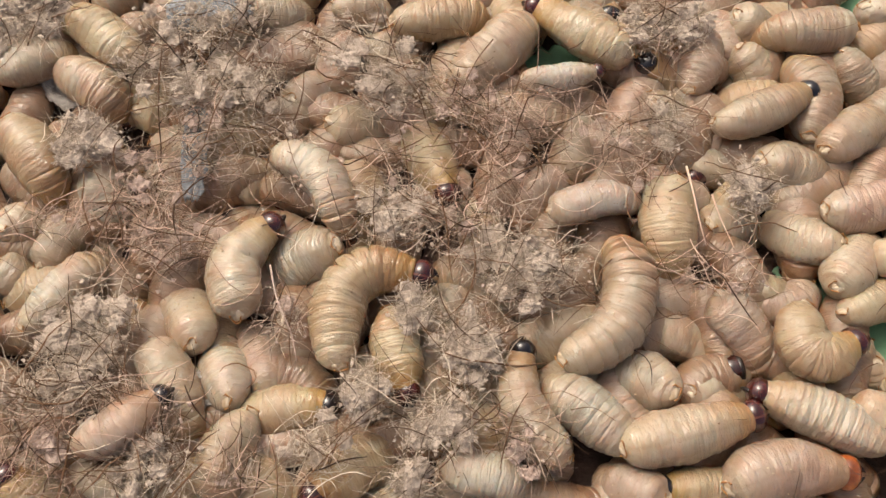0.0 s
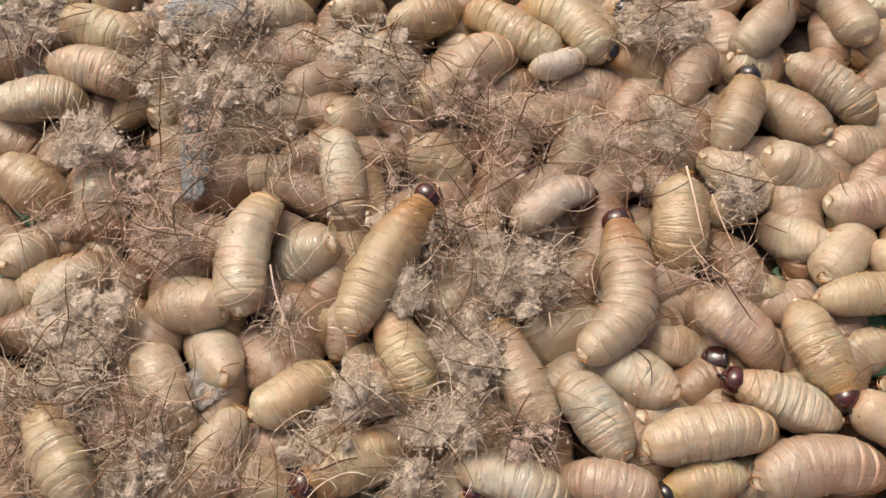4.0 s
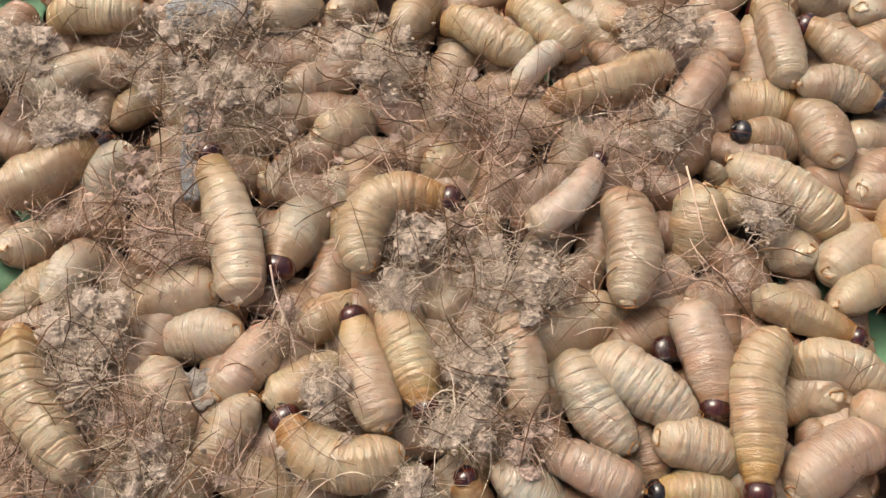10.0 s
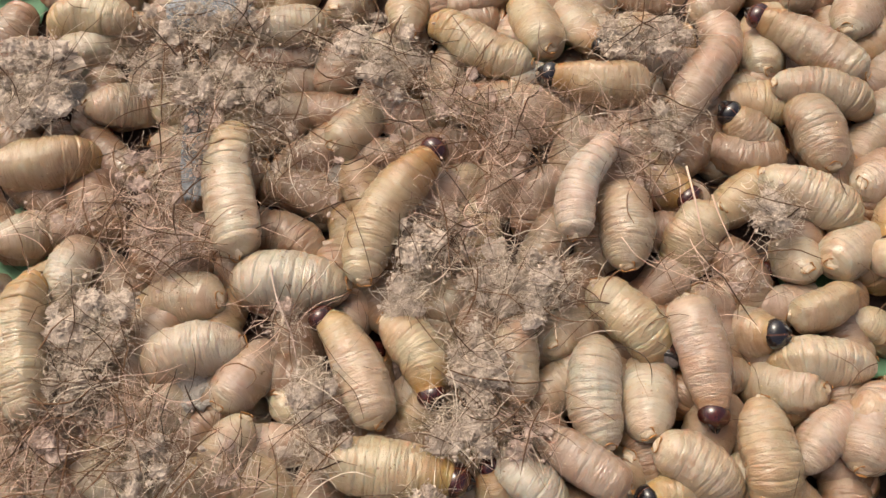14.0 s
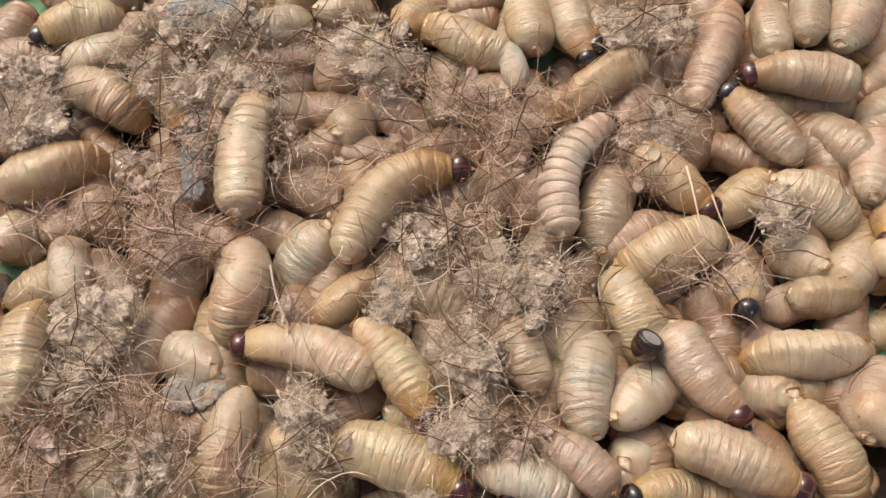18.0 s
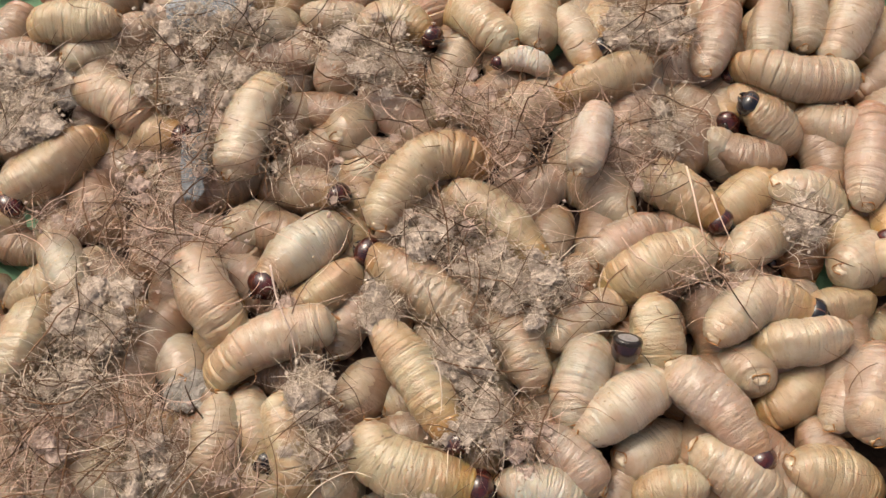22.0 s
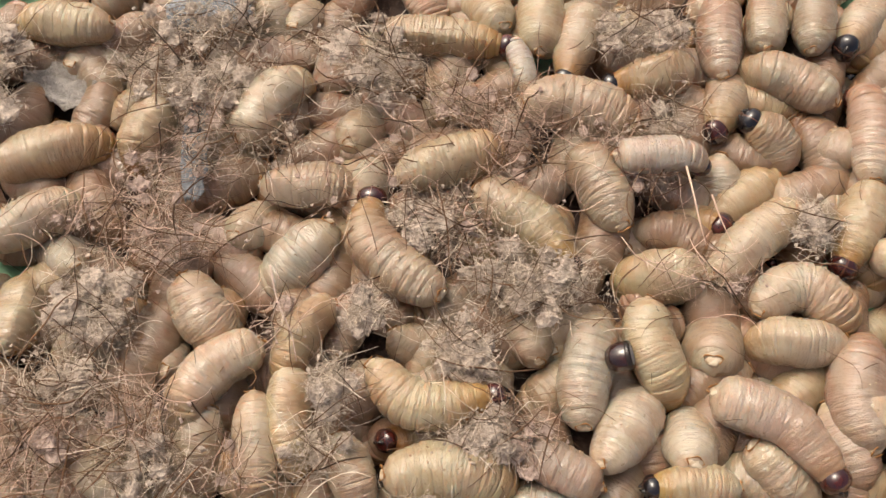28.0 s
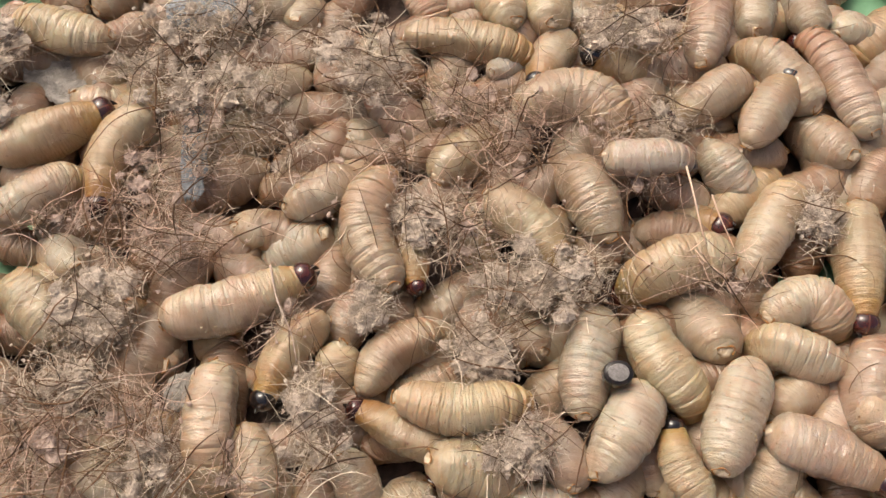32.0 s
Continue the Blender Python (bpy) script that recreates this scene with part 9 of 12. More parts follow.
    g.at(28, (-158.5, -41.1, 1.2), (-158.2, -25.9, -3.9), (-160.6, -9.2, -9.5), (-166.1, -5.8, -20.0))
    g.at(30, (-161.8, -34.6, 1.2), (-157.8, -22.5, -6.7), (-162.8, -8.4, -15.4), (-167.8, -4.8, -20.0))
    g.at(32, (-137.8, -36.8, 1.2), (-150.4, -23.5, 1.2), (-160.2, -13.8, 1.2), (-164.4, -9.9, -11.3))
    g = Larva("white", 0.861, "red")
    g.at(0, (-153.7, -32.6, -1.0), (-141.7, -18.0, -1.0), (-131.7, -4.6, -1.0), (-137.2, -1.0, -12.0))
    g.at(3, (-150.4, -28.2, -1.0), (-141.7, -18.0, -1.0), (-131.5, -6.8, -1.0), (-137.1, -3.2, -12.0))
    g.at(6, (-146.8, -24.8, -1.0), (-141.3, -12.4, -3.3), (-133.7, -2.0, -5.9), (-139.1, 1.6, -16.5))
    g.at(9, (-145.8, -24.8, -1.0), (-140.8, -11.1, -1.0), (-134.3, 0.1, -1.0), (-139.7, 3.6, -11.9))
    g.at(12, (-142.0, -22.6, -1.0), (-142.4, -7.4, -3.9), (-136.8, 3.4, -7.2), (-142.1, 6.9, -17.5))
    g.at(14, (-141.6, -24.8, -1.0), (-141.2, -8.7, -1.0), (-136.6, 2.3, -1.0), (-141.8, 5.8, -11.9))
    g.at(17, (-139.3, -20.3, -1.0), (-142.4, -4.2, -5.7), (-145.2, 7.8, -10.9), (-149.2, 11.3, -20.0))
    g.at(20, (-137.2, -20.3, -1.0), (-143.0, -8.7, -6.3), (-149.8, 6.0, -12.2), (-153.5, 9.4, -20.0))
    g.at(23, (-136.8, -15.7, -1.0), (-146.4, -1.5, -6.4), (-153.1, 8.9, -12.4), (-156.7, 12.6, -20.0))
    g.at(25, (-139.3, -13.4, -1.0), (-147.1, -0.7, -8.1), (-154.4, 9.6, -15.9), (-158.1, 13.4, -20.0))
    g.at(28, (-138.2, -7.6, -1.0), (-146.7, 1.1, -9.2), (-156.1, 8.8, -18.4), (-159.5, 13.0, -20.0))
    g = Larva("tan", 0.826, "red")
    g.at(0, (-152.9, -5.5, -5.4), (-148.4, 6.7, -8.2), (-140.4, 15.8, -11.4), (-145.8, 19.7, -20.0))
    g.at(3, (-154.5, 4.7, -14.2), (-148.8, 12.5, -19.9), (-142.4, 20.0, -23.3), (-147.7, 23.8, -20.0))
    g.at(30, (-158.4, 13.6, -24.0), (-158.9, 19.2, -24.0), (-159.8, 24.1, -24.0), (-163.7, 27.2, -20.0))
    g = Larva("white", 1.014, "red")
    g.at(0, (-138.6, 36.9, -1.0), (-134.6, 27.5, -7.1), (-132.9, 20.9, -13.6), (-138.2, 29.3, -20.0))
    g.at(3, (-138.4, 35.6, -1.0), (-136.0, 26.9, -8.3), (-135.1, 23.0, -15.8), (-140.2, 30.8, -20.0))
    g.at(6, (-132.3, 39.5, -1.0), (-137.9, 28.4, -6.5), (-136.8, 20.4, -12.4), (-142.0, 29.0, -20.0))
    g.at(9, (-124.4, 47.4, -1.0), (-134.8, 38.6, -6.1), (-141.8, 29.8, -11.6), (-145.5, 38.5, -20.0))
    g.at(12, (-130.7, 39.5, -3.2), (-137.3, 30.7, -10.5), (-141.6, 25.5, -18.2), (-145.6, 33.4, -20.0))
    g.at(14, (-139.6, 36.8, -7.6), (-146.6, 34.1, -16.6), (-150.7, 30.9, -22.1), (-154.6, 38.7, -20.0))
    g.at(17, (-134.4, 43.4, -9.8), (-138.4, 37.7, -18.3), (-142.0, 34.4, -22.4), (-145.5, 42.6, -20.0))
    g.at(28, (-140.8, 42.0, -16.4), (-141.9, 43.9, -24.0), (-142.7, 45.2, -24.0), (-146.2, 50.1, -20.0))
    g = Larva("amber", 1.034, "red")
    g.at(0, (-177.4, 58.1, -1.0), (-163.3, 43.4, -1.0), (-153.7, 27.5, -1.0), (-160.7, 36.8, -13.6))
    g.at(3, (-174.3, 42.1, -1.0), (-163.8, 31.1, -2.3), (-154.9, 20.1, -3.7), (-162.2, 28.9, -16.2))
    g.at(6, (-175.5, 25.3, -1.0), (-161.5, 27.0, -4.0), (-148.1, 31.5, -7.3), (-155.8, 37.9, -19.3))
    g.at(9, (-177.1, 27.9, -1.0), (-159.1, 32.5, -1.0), (-143.6, 37.8, -1.0), (-151.2, 44.5, -13.5))
    g.at(10, (-176.4, 24.1, -1.0), (-157.0, 33.0, -1.0), (-135.9, 48.7, -1.0))
    g.at(11, (-175.9, 21.6, -1.0), (-157.0, 33.0, -1.0), (-137.7, 44.2, -1.0), (-144.9, 50.7, -13.5))
    g.at(12, (-175.3, 24.1, -1.0), (-157.0, 33.0, -1.0), (-140.4, 42.6, -1.0), (-147.7, 49.0, -13.5))
    g.at(14, (-178.7, 35.6, -1.0), (-157.9, 38.2, -1.0), (-142.2, 43.2, -1.0), (-149.8, 50.0, -13.5))
    g.at(17, (-177.1, 27.9, -1.0), (-157.0, 33.0, -1.0), (-138.5, 38.0, -1.0), (-146.0, 44.9, -13.6))
    g.at(20, (-173.1, 24.1, -1.0), (-157.4, 35.6, -1.0), (-142.2, 50.9, -1.0), (-149.1, 57.0, -13.3))
    g.at(23, (-173.1, 24.1, -1.0), (-155.2, 35.6, -1.0), (-139.9, 50.1, -1.0), (-146.7, 56.3, -13.4))
    g.at(25, (-175.8, 26.6, -1.0), (-157.9, 38.2, -1.0), (-136.1, 40.0, -1.0), (-143.6, 47.4, -13.6))
    g.at(28, (-178.7, 35.6, -1.0), (-158.8, 43.4, -1.0), (-137.4, 48.6, -1.0), (-144.8, 55.9, -13.4))
    g.at(30, (-176.2, 34.3, -1.0), (-159.3, 46.0, -1.0), (-141.1, 56.8, -1.0), (-148.4, 63.6, -13.3))
    g.at(32, (-180.0, 42.1, -1.0), (-160.2, 51.4, -1.0), (-137.4, 63.6, -1.0))
    g = Larva("cream", 0.982, "red")
    g.at(0, (-171.0, 9.1, -3.2), (-166.9, 16.0, -11.9), (-163.4, 18.7, -21.1), (-169.7, 24.3, -20.0))
    g.at(3, (-168.4, -4.2, -3.2), (-161.9, 3.1, -11.0), (-157.2, 12.6, -19.5), (-163.4, 17.1, -20.0))
    g.at(6, (-165.4, -8.9, -3.2), (-162.2, 3.4, -11.5), (-159.5, 12.1, -20.7), (-165.4, 16.5, -20.0))
    g.at(9, (-167.0, -0.6, -3.2), (-162.9, 6.1, -12.0), (-159.1, 12.9, -21.6), (-165.2, 17.6, -20.0))
    g.at(12, (-171.8, 1.8, -3.2), (-162.8, 8.0, -10.8), (-158.6, 15.2, -19.0), (-164.9, 19.9, -20.0))
    g.at(14, (-172.3, 4.2, -3.2), (-163.1, 10.4, -10.6), (-159.1, 18.7, -18.7), (-165.3, 23.4, -20.0))
    g.at(17, (-171.5, 0.6, -3.2), (-168.0, 10.8, -11.5), (-164.5, 20.2, -20.6), (-170.6, 24.8, -20.0))
    g.at(20, (-173.7, -0.5, -1.0), (-171.7, 12.0, -9.0), (-170.6, 24.4, -17.9), (-176.5, 28.8, -20.0))
    g.at(21, (-188.2, 15.3, -23.1), (-178.2, 19.1, -10.5), (-171.2, 23.3, -1.0))
    g.at(22, (-184.7, 10.0, -22.6), (-175.1, 15.2, -10.3), (-167.8, 19.8, -1.0))
    g.at(23, (-187.1, 13.3, -24.0), (-175.4, 15.6, -11.0), (-167.0, 17.8, -1.0))
    g.at(24, (-178.8, 0.4, -13.0), (-169.9, 11.2, -4.9), (-159.2, 21.6, 1.2))
    g.at(25, (-178.8, 5.5, -13.3), (-164.1, 15.0, -5.1), (-152.5, 22.1, 1.2))
    g.at(28, (-171.9, 0.8, 1.2), (-159.0, 11.7, 1.2), (-143.4, 18.6, 1.2), (-150.7, 24.2, -10.9))
    g.at(29, (-170.4, -1.5, 1.2), (-156.8, 11.7, 1.2), (-143.8, 23.0, 1.2), (-150.7, 28.2, -10.9))
    g.at(30, (-170.0, 2.0, 1.2), (-157.2, 14.2, 1.2), (-143.8, 21.0, 1.2), (-151.0, 26.6, -10.9))
    g.at(32, (-174.4, 12.9, 1.2), (-158.6, 21.6, 1.2), (-145.2, 30.8, 1.2), (-152.3, 36.4, -10.7))
    g = Larva("tan", 0.929, "red")
    g.at(0, (-172.5, -3.3, -7.6), (-165.6, -7.5, -14.2), (-163.9, -12.1, -21.0), (-169.7, -5.8, -20.0))
    g.at(6, (-169.4, -25.3, -5.4), (-162.5, -22.1, -13.3), (-158.9, -20.6, -21.6), (-165.1, -16.1, -20.0))
    g.at(9, (-164.9, -16.1, -5.4), (-158.1, -26.0, -9.2), (-153.7, -34.6, -13.4), (-159.9, -28.3, -20.0))
    g.at(12, (-175.6, -10.4, -18.6), (-176.5, -8.6, -24.0), (-177.2, -7.6, -24.0), (-181.4, -4.5, -20.0))
    g = Larva("yellow", 1.047, "black")
    g.at(0, (-126.0, 84.7, -1.0), (-145.1, 102.3, -1.0), (-159.1, 111.5, -1.0), (-162.3, 119.4, -12.4))
    g.at(3, (-126.1, 94.9, -1.0), (-142.7, 102.3, -1.0), (-159.9, 110.3, -1.0), (-162.9, 118.5, -12.4))
    g.at(6, (-128.3, 102.3, -1.0), (-150.4, 105.3, -1.0), (-165.8, 105.3, -1.0), (-168.9, 114.4, -12.5))
    g.at(9, (-125.0, 114.4, -1.0), (-146.5, 111.4, -1.0), (-165.4, 110.0, -1.0), (-168.4, 119.5, -12.4))
    g.at(12, (-136.3, 108.3, -1.0), (-154.2, 114.4, -1.0), (-168.6, 114.4, -1.0), (-171.7, 123.7, -12.3))
    g.at(14, (-131.5, 108.3, -1.0), (-153.7, 111.4, -1.0), (-165.2, 108.9, -1.0), (-168.3, 118.6, -12.4))
    g.at(17, (-141.5, 117.4, -10.3), (-159.7, 110.0, -5.0), (-172.6, 101.7, -1.0))
    g.at(20, (-135.3, 109.9, -1.0), (-155.6, 107.7, -1.0), (-169.7, 107.0, -1.0), (-172.9, 116.2, -12.4))
    g.at(23, (-140.1, 108.9, -1.0), (-160.3, 106.8, -1.0), (-176.0, 108.1, -1.0), (-179.4, 117.0, -12.3))
    g.at(25, (-141.2, 108.3, -1.0), (-162.7, 106.8, -1.0), (-178.5, 108.1, -1.0), (-181.9, 117.0, -12.3))
    g.at(28, (-140.7, 105.3, -1.0), (-162.7, 106.8, -1.0), (-177.6, 109.4, -1.0), (-181.0, 118.1, -12.3))
    g.at(30, (-140.9, 97.9, -1.0), (-162.2, 103.8, -1.0), (-175.2, 112.9, -1.0), (-178.9, 120.7, -12.2))
    g.at(32, (-139.7, 97.9, -1.0), (-161.9, 102.3, -1.0), (-180.4, 110.3, -1.0), (-184.1, 118.4, -12.2))
    g = Larva("cream", 0.984, "red")
    g.at(0, (-186.4, 80.4, -1.0), (-171.7, 88.3, -1.9), (-160.0, 94.4, -2.8), (-167.3, 101.7, -13.6))
    g.at(3, (-183.6, 66.4, -1.0), (-168.2, 70.5, -1.0), (-152.5, 73.0, -1.0), (-159.9, 80.6, -12.4))
    g.at(6, (-183.1, 63.6, -1.0), (-165.4, 67.8, -1.0), (-147.0, 67.8, -1.0), (-154.3, 75.6, -12.5))
    g.at(9, (-173.9, 63.6, -1.0), (-158.9, 70.5, -1.0), (-143.2, 83.2, -1.0), (-149.8, 89.9, -12.3))
    g.at(12, (-167.1, 86.3, -3.2), (-155.5, 95.0, -7.0), (-144.4, 100.8, -11.2), (-151.0, 108.2, -20.0))
    g.at(14, (-162.9, 89.3, -3.2), (-151.0, 97.7, -6.6), (-139.7, 105.7, -10.3), (-146.0, 113.0, -20.0))
    g.at(17, (-161.0, 88.0, -5.4), (-146.6, 96.3, -8.7), (-137.5, 104.1, -12.2), (-143.6, 111.1, -20.0))
    g.at(23, (-159.1, 90.9, -5.4), (-150.8, 101.6, -11.7), (-143.6, 109.5, -18.6), (-149.4, 116.5, -20.0))
    g.at(30, (-146.6, 94.2, -9.8), (-144.2, 94.2, -18.0), (-141.4, 95.3, -22.0), (-147.1, 102.9, -20.0))
    g = Larva("tan", 1.015, "red")
    g.at(0, (-161.4, 87.8, -3.2), (-146.8, 77.7, -3.2), (-134.5, 69.3, -3.2), (-141.3, 78.9, -15.2))
    g.at(3, (-166.6, 87.6, -1.0), (-149.5, 84.7, -1.0), (-131.8, 77.2, -1.0), (-138.7, 86.6, -12.9))
    g.at(6, (-161.3, 84.7, -1.0), (-142.0, 81.9, -1.0), (-123.0, 79.3, -1.0), (-129.7, 88.2, -12.9))
    g.at(9, (-166.6, 83.5, -3.2), (-151.4, 92.2, -3.2), (-137.6, 94.7, -3.2), (-144.7, 103.0, -14.8))
    g.at(12, (-146.6, 69.3, -3.2), (-135.6, 70.2, -8.7), (-125.5, 70.7, -14.6), (-132.0, 78.7, -20.0))
    g.at(14, (-147.4, 66.5, -3.2), (-135.5, 70.0, -8.4), (-124.6, 73.9, -14.2), (-131.0, 81.3, -20.0))
    g.at(17, (-151.3, 62.3, -3.2), (-139.5, 68.9, -6.8), (-126.4, 76.6, -10.8), (-132.8, 83.7, -20.0))
    g.at(18, (-161.7, 76.2, -1.0), (-145.4, 73.3, -1.0), (-126.7, 62.9, -1.0), (-133.4, 72.2, -13.1))
    g.at(19, (-156.1, 70.5, -1.0), (-136.8, 62.2, -1.0), (-118.7, 46.4, -1.0), (-124.9, 55.7, -13.4))
    g.at(20, (-155.0, 67.8, -1.0), (-136.8, 62.2, -1.0), (-119.3, 47.2, -1.0), (-125.5, 56.5, -13.4))
    g.at(21, (-152.4, 76.2, -1.0), (-132.6, 65.0, -1.0), (-117.8, 43.4, -1.0), (-123.5, 53.1, -13.5))
    g.at(22, (-152.4, 76.2, -1.0), (-133.0, 67.8, -1.0), (-120.7, 57.8, -1.0), (-126.9, 67.4, -13.2))
    g.at(23, (-154.6, 74.9, -3.2), (-139.3, 72.7, -4.1), (-125.9, 67.5, -5.2), (-132.6, 76.5, -17.1))
    g.at(25, (-159.7, 77.7, -3.2), (-146.4, 82.1, -7.3), (-135.1, 84.1, -11.9), (-141.9, 92.1, -20.0))
    g.at(28, (-158.5, 89.6, -7.6), (-151.5, 98.4, -15.5), (-146.9, 104.6, -22.3), (-152.7, 111.8, -20.0))
    g.at(32, (-155.9, 76.6, -9.8), (-145.4, 74.8, -15.5), (-135.9, 81.5, -21.7), (-142.2, 88.4, -20.0))
    g = Larva("amber", 0.924, "red")
    g.at(0, (-127.7, 66.6, -7.6), (-120.7, 71.3, -14.5), (-113.1, 78.9, -22.2), (-117.9, 85.1, -20.0))
    g.at(12, (-113.4, 65.3, -7.6), (-106.7, 73.1, -15.2), (-101.1, 81.2, -22.6), (-105.2, 87.3, -20.0))
    g.at(17, (-119.2, 81.0, -18.1), (-105.5, 65.9, -8.6), (-105.0, 50.0, -1.0))
    g.at(20, (-121.5, 78.5, -18.8), (-106.8, 66.1, -8.9), (-103.2, 50.0, -1.0))
    g.at(21, (-118.7, 82.1, -18.5), (-106.9, 67.4, -8.7), (-104.3, 50.0, -1.0))
    g.at(22, (-133.1, 61.4, -16.7), (-118.9, 55.0, -6.7), (-103.1, 50.0, 1.2))
    g.at(23, (-128.4, 62.8, -3.9), (-112.4, 51.4, -1.0), (-104.0, 36.3, 1.2))
    g.at(24, (-135.2, 66.6, -10.9), (-118.1, 53.4, -4.2), (-105.3, 43.4, 1.2))
    g.at(25, (-113.6, 75.9, -12.8), (-119.0, 59.4, -5.0), (-123.6, 42.6, 1.2))
    g.at(28, (-111.4, 66.2, 1.2), (-120.0, 52.6, 1.2), (-122.1, 40.4, 1.2), (-125.8, 49.5, -10.1))
    g.at(29, (-112.4, 64.9, 1.2), (-127.5, 50.0, 1.2), (-134.7, 26.8, 1.2), (-138.6, 35.4, -10.2))
    g.at(30, (-111.1, 63.5, 1.2), (-127.1, 47.3, 1.2), (-132.6, 26.8, 1.2), (-136.5, 35.5, -10.2))
    g.at(31, (-120.1, 54.0, 1.2), (-133.1, 42.1, 1.2), (-132.8, 24.4, 1.2), (-137.4, 33.1, -10.3))
    g.at(32, (-117.8, 62.1, 1.2), (-131.3, 44.7, 1.2), (-133.3, 16.6, 1.2))
    g = Larva("tan", 0.928, "red")
    g.at(0, (-86.2, 32.9, -9.8), (-77.6, 37.2, -17.5), (-71.8, 46.6, -23.0), (-75.1, 51.8, -20.0))
    g.at(6, (-78.2, 36.8, -7.6), (-68.3, 41.2, -15.1), (-61.9, 43.6, -22.3), (-65.4, 49.9, -20.0))
    g.at(9, (-73.4, 34.2, -7.6), (-63.3, 35.9, -15.2), (-56.9, 39.4, -22.4), (-60.2, 45.4, -20.0))
    g.at(12, (-73.2, 31.6, -7.6), (-63.1, 35.5, -14.4), (-54.6, 43.3, -22.0), (-57.8, 48.9, -20.0))
    g.at(17, (-65.2, 43.2, -24.0), (-52.7, 35.4, -14.2), (-40.7, 25.8, -5.4))
    g.at(20, (-64.0, 33.0, -5.4), (-53.7, 34.5, -12.7), (-46.0, 38.6, -20.7), (-49.0, 44.6, -20.0))
    g.at(22, (-68.1, 38.5, -18.7), (-55.3, 31.0, -8.7), (-39.9, 23.6, -1.0))
    g.at(23, (-66.2, 42.1, -16.7), (-53.3, 35.1, -9.1), (-40.2, 19.0, -3.2))
    g.at(24, (-69.2, 27.9, -1.0), (-54.1, 27.9, -1.0), (-34.3, 21.0, -1.0))
    g.at(25, (-70.9, 30.4, -1.0), (-58.7, 30.4, -1.0), (-40.7, 25.9, -1.0), (-44.3, 33.2, -13.1))
    g.at(28, (-71.8, 27.9, -1.0), (-54.1, 27.9, -1.0), (-36.9, 27.9, -1.0), (-40.5, 34.7, -13.1))
    g.at(29, (-73.8, 29.9, -1.0), (-54.3, 30.4, -1.0), (-37.0, 30.4, -1.0), (-40.6, 37.3, -13.0))
    g.at(30, (-65.8, 21.6, -1.0), (-51.9, 27.9, -1.0), (-34.4, 32.9, -1.0), (-37.7, 39.2, -13.0))
    g.at(32, (-61.1, 16.6, -1.0), (-49.4, 22.8, -1.0), (-36.7, 32.1, -1.0), (-39.8, 37.8, -13.0))
    g = Larva("pink", 0.926, "red")
    g.at(0, (-62.1, -55.2, -7.6), (-67.3, -38.4, -12.1), (-74.5, -27.8, -17.0), (-76.0, -24.7, -20.0))
    g.at(3, (-59.5, -48.8, -7.6), (-66.9, -35.3, -14.7), (-75.6, -25.3, -22.5), (-77.0, -21.8, -20.0))
    g.at(6, (-61.1, -55.2, -7.6), (-70.5, -40.2, -13.5), (-77.1, -30.0, -19.9), (-78.8, -26.9, -20.0))
    g.at(9, (-80.5, -56.6, -3.2), (-70.3, -46.0, -3.2), (-61.5, -31.5, -3.2), (-64.9, -28.4, -15.9))
    g.at(12, (-80.0, -61.8, -3.2), (-72.2, -48.1, -3.2), (-63.4, -35.9, -3.2), (-67.0, -32.8, -16.0))
    g.at(14, (-80.0, -61.8, -3.2), (-70.7, -47.2, -5.9), (-64.1, -37.9, -8.8), (-67.7, -35.0, -20.0))
    g.at(17, (-83.8, -53.1, -7.6), (-76.6, -48.2, -15.8), (-71.8, -52.5, -22.3), (-75.5, -47.4, -20.0))
    g.at(20, (-82.0, -50.3, -23.0), (-79.8, -49.2, -24.0), (-79.5, -48.9, -24.0), (-83.7, -46.7, -20.0))
    g = Larva("cream", 0.928, "red")
    g.at(0, (-67.4, -63.5, -1.0), (-75.1, -77.6, -1.0), (-77.9, -90.8, -1.0), (-80.5, -85.7, -14.3))
    g.at(3, (-69.4, -63.5, -1.0), (-77.0, -77.6, -1.0), (-79.8, -90.8, -1.0), (-82.5, -85.7, -14.3))
    g.at(6, (-75.8, -59.4, -1.0), (-81.1, -75.6, -1.0), (-83.9, -88.9, -1.0), (-86.7, -83.8, -14.2))
    g.at(9, (-68.1, -56.2, -1.0), (-75.8, -69.6, -1.0), (-80.3, -83.2, -1.0), (-82.8, -77.9, -14.2))
    g.at(12, (-67.4, -64.5, -1.0), (-75.9, -76.6, -4.9), (-78.2, -87.1, -9.2), (-80.8, -82.1, -20.0))
    g.at(14, (-69.3, -65.5, -1.0), (-75.8, -76.7, -4.5), (-79.6, -89.2, -8.5), (-82.0, -84.3, -20.0))
    g.at(17, (-69.9, -53.8, 1.2), (-73.0, -74.2, 1.2), (-73.9, -91.2, 1.2), (-76.7, -86.1, -12.1))
    g.at(20, (-71.8, -59.4, -1.0), (-79.2, -75.6, -1.0), (-83.5, -90.9, -1.0), (-86.1, -85.8, -14.2))
    g.at(23, (-81.0, -57.3, -1.0), (-78.4, -73.6, -1.0), (-77.9, -87.0, -1.0), (-81.0, -81.7, -14.3))
    g.at(25, (-81.6, -61.4, -1.0), (-85.6, -75.0, -3.1), (-85.5, -87.8, -5.5), (-88.8, -82.7, -18.3))
    g.at(28, (-81.5, -62.5, -1.0), (-86.9, -72.9, -3.8), (-86.0, -87.5, -6.9), (-89.5, -82.4, -19.7))
    g.at(30, (-100.6, -62.9, -9.8), (-101.2, -73.3, -17.4), (-102.4, -79.5, -22.5), (-105.8, -74.7, -20.0))
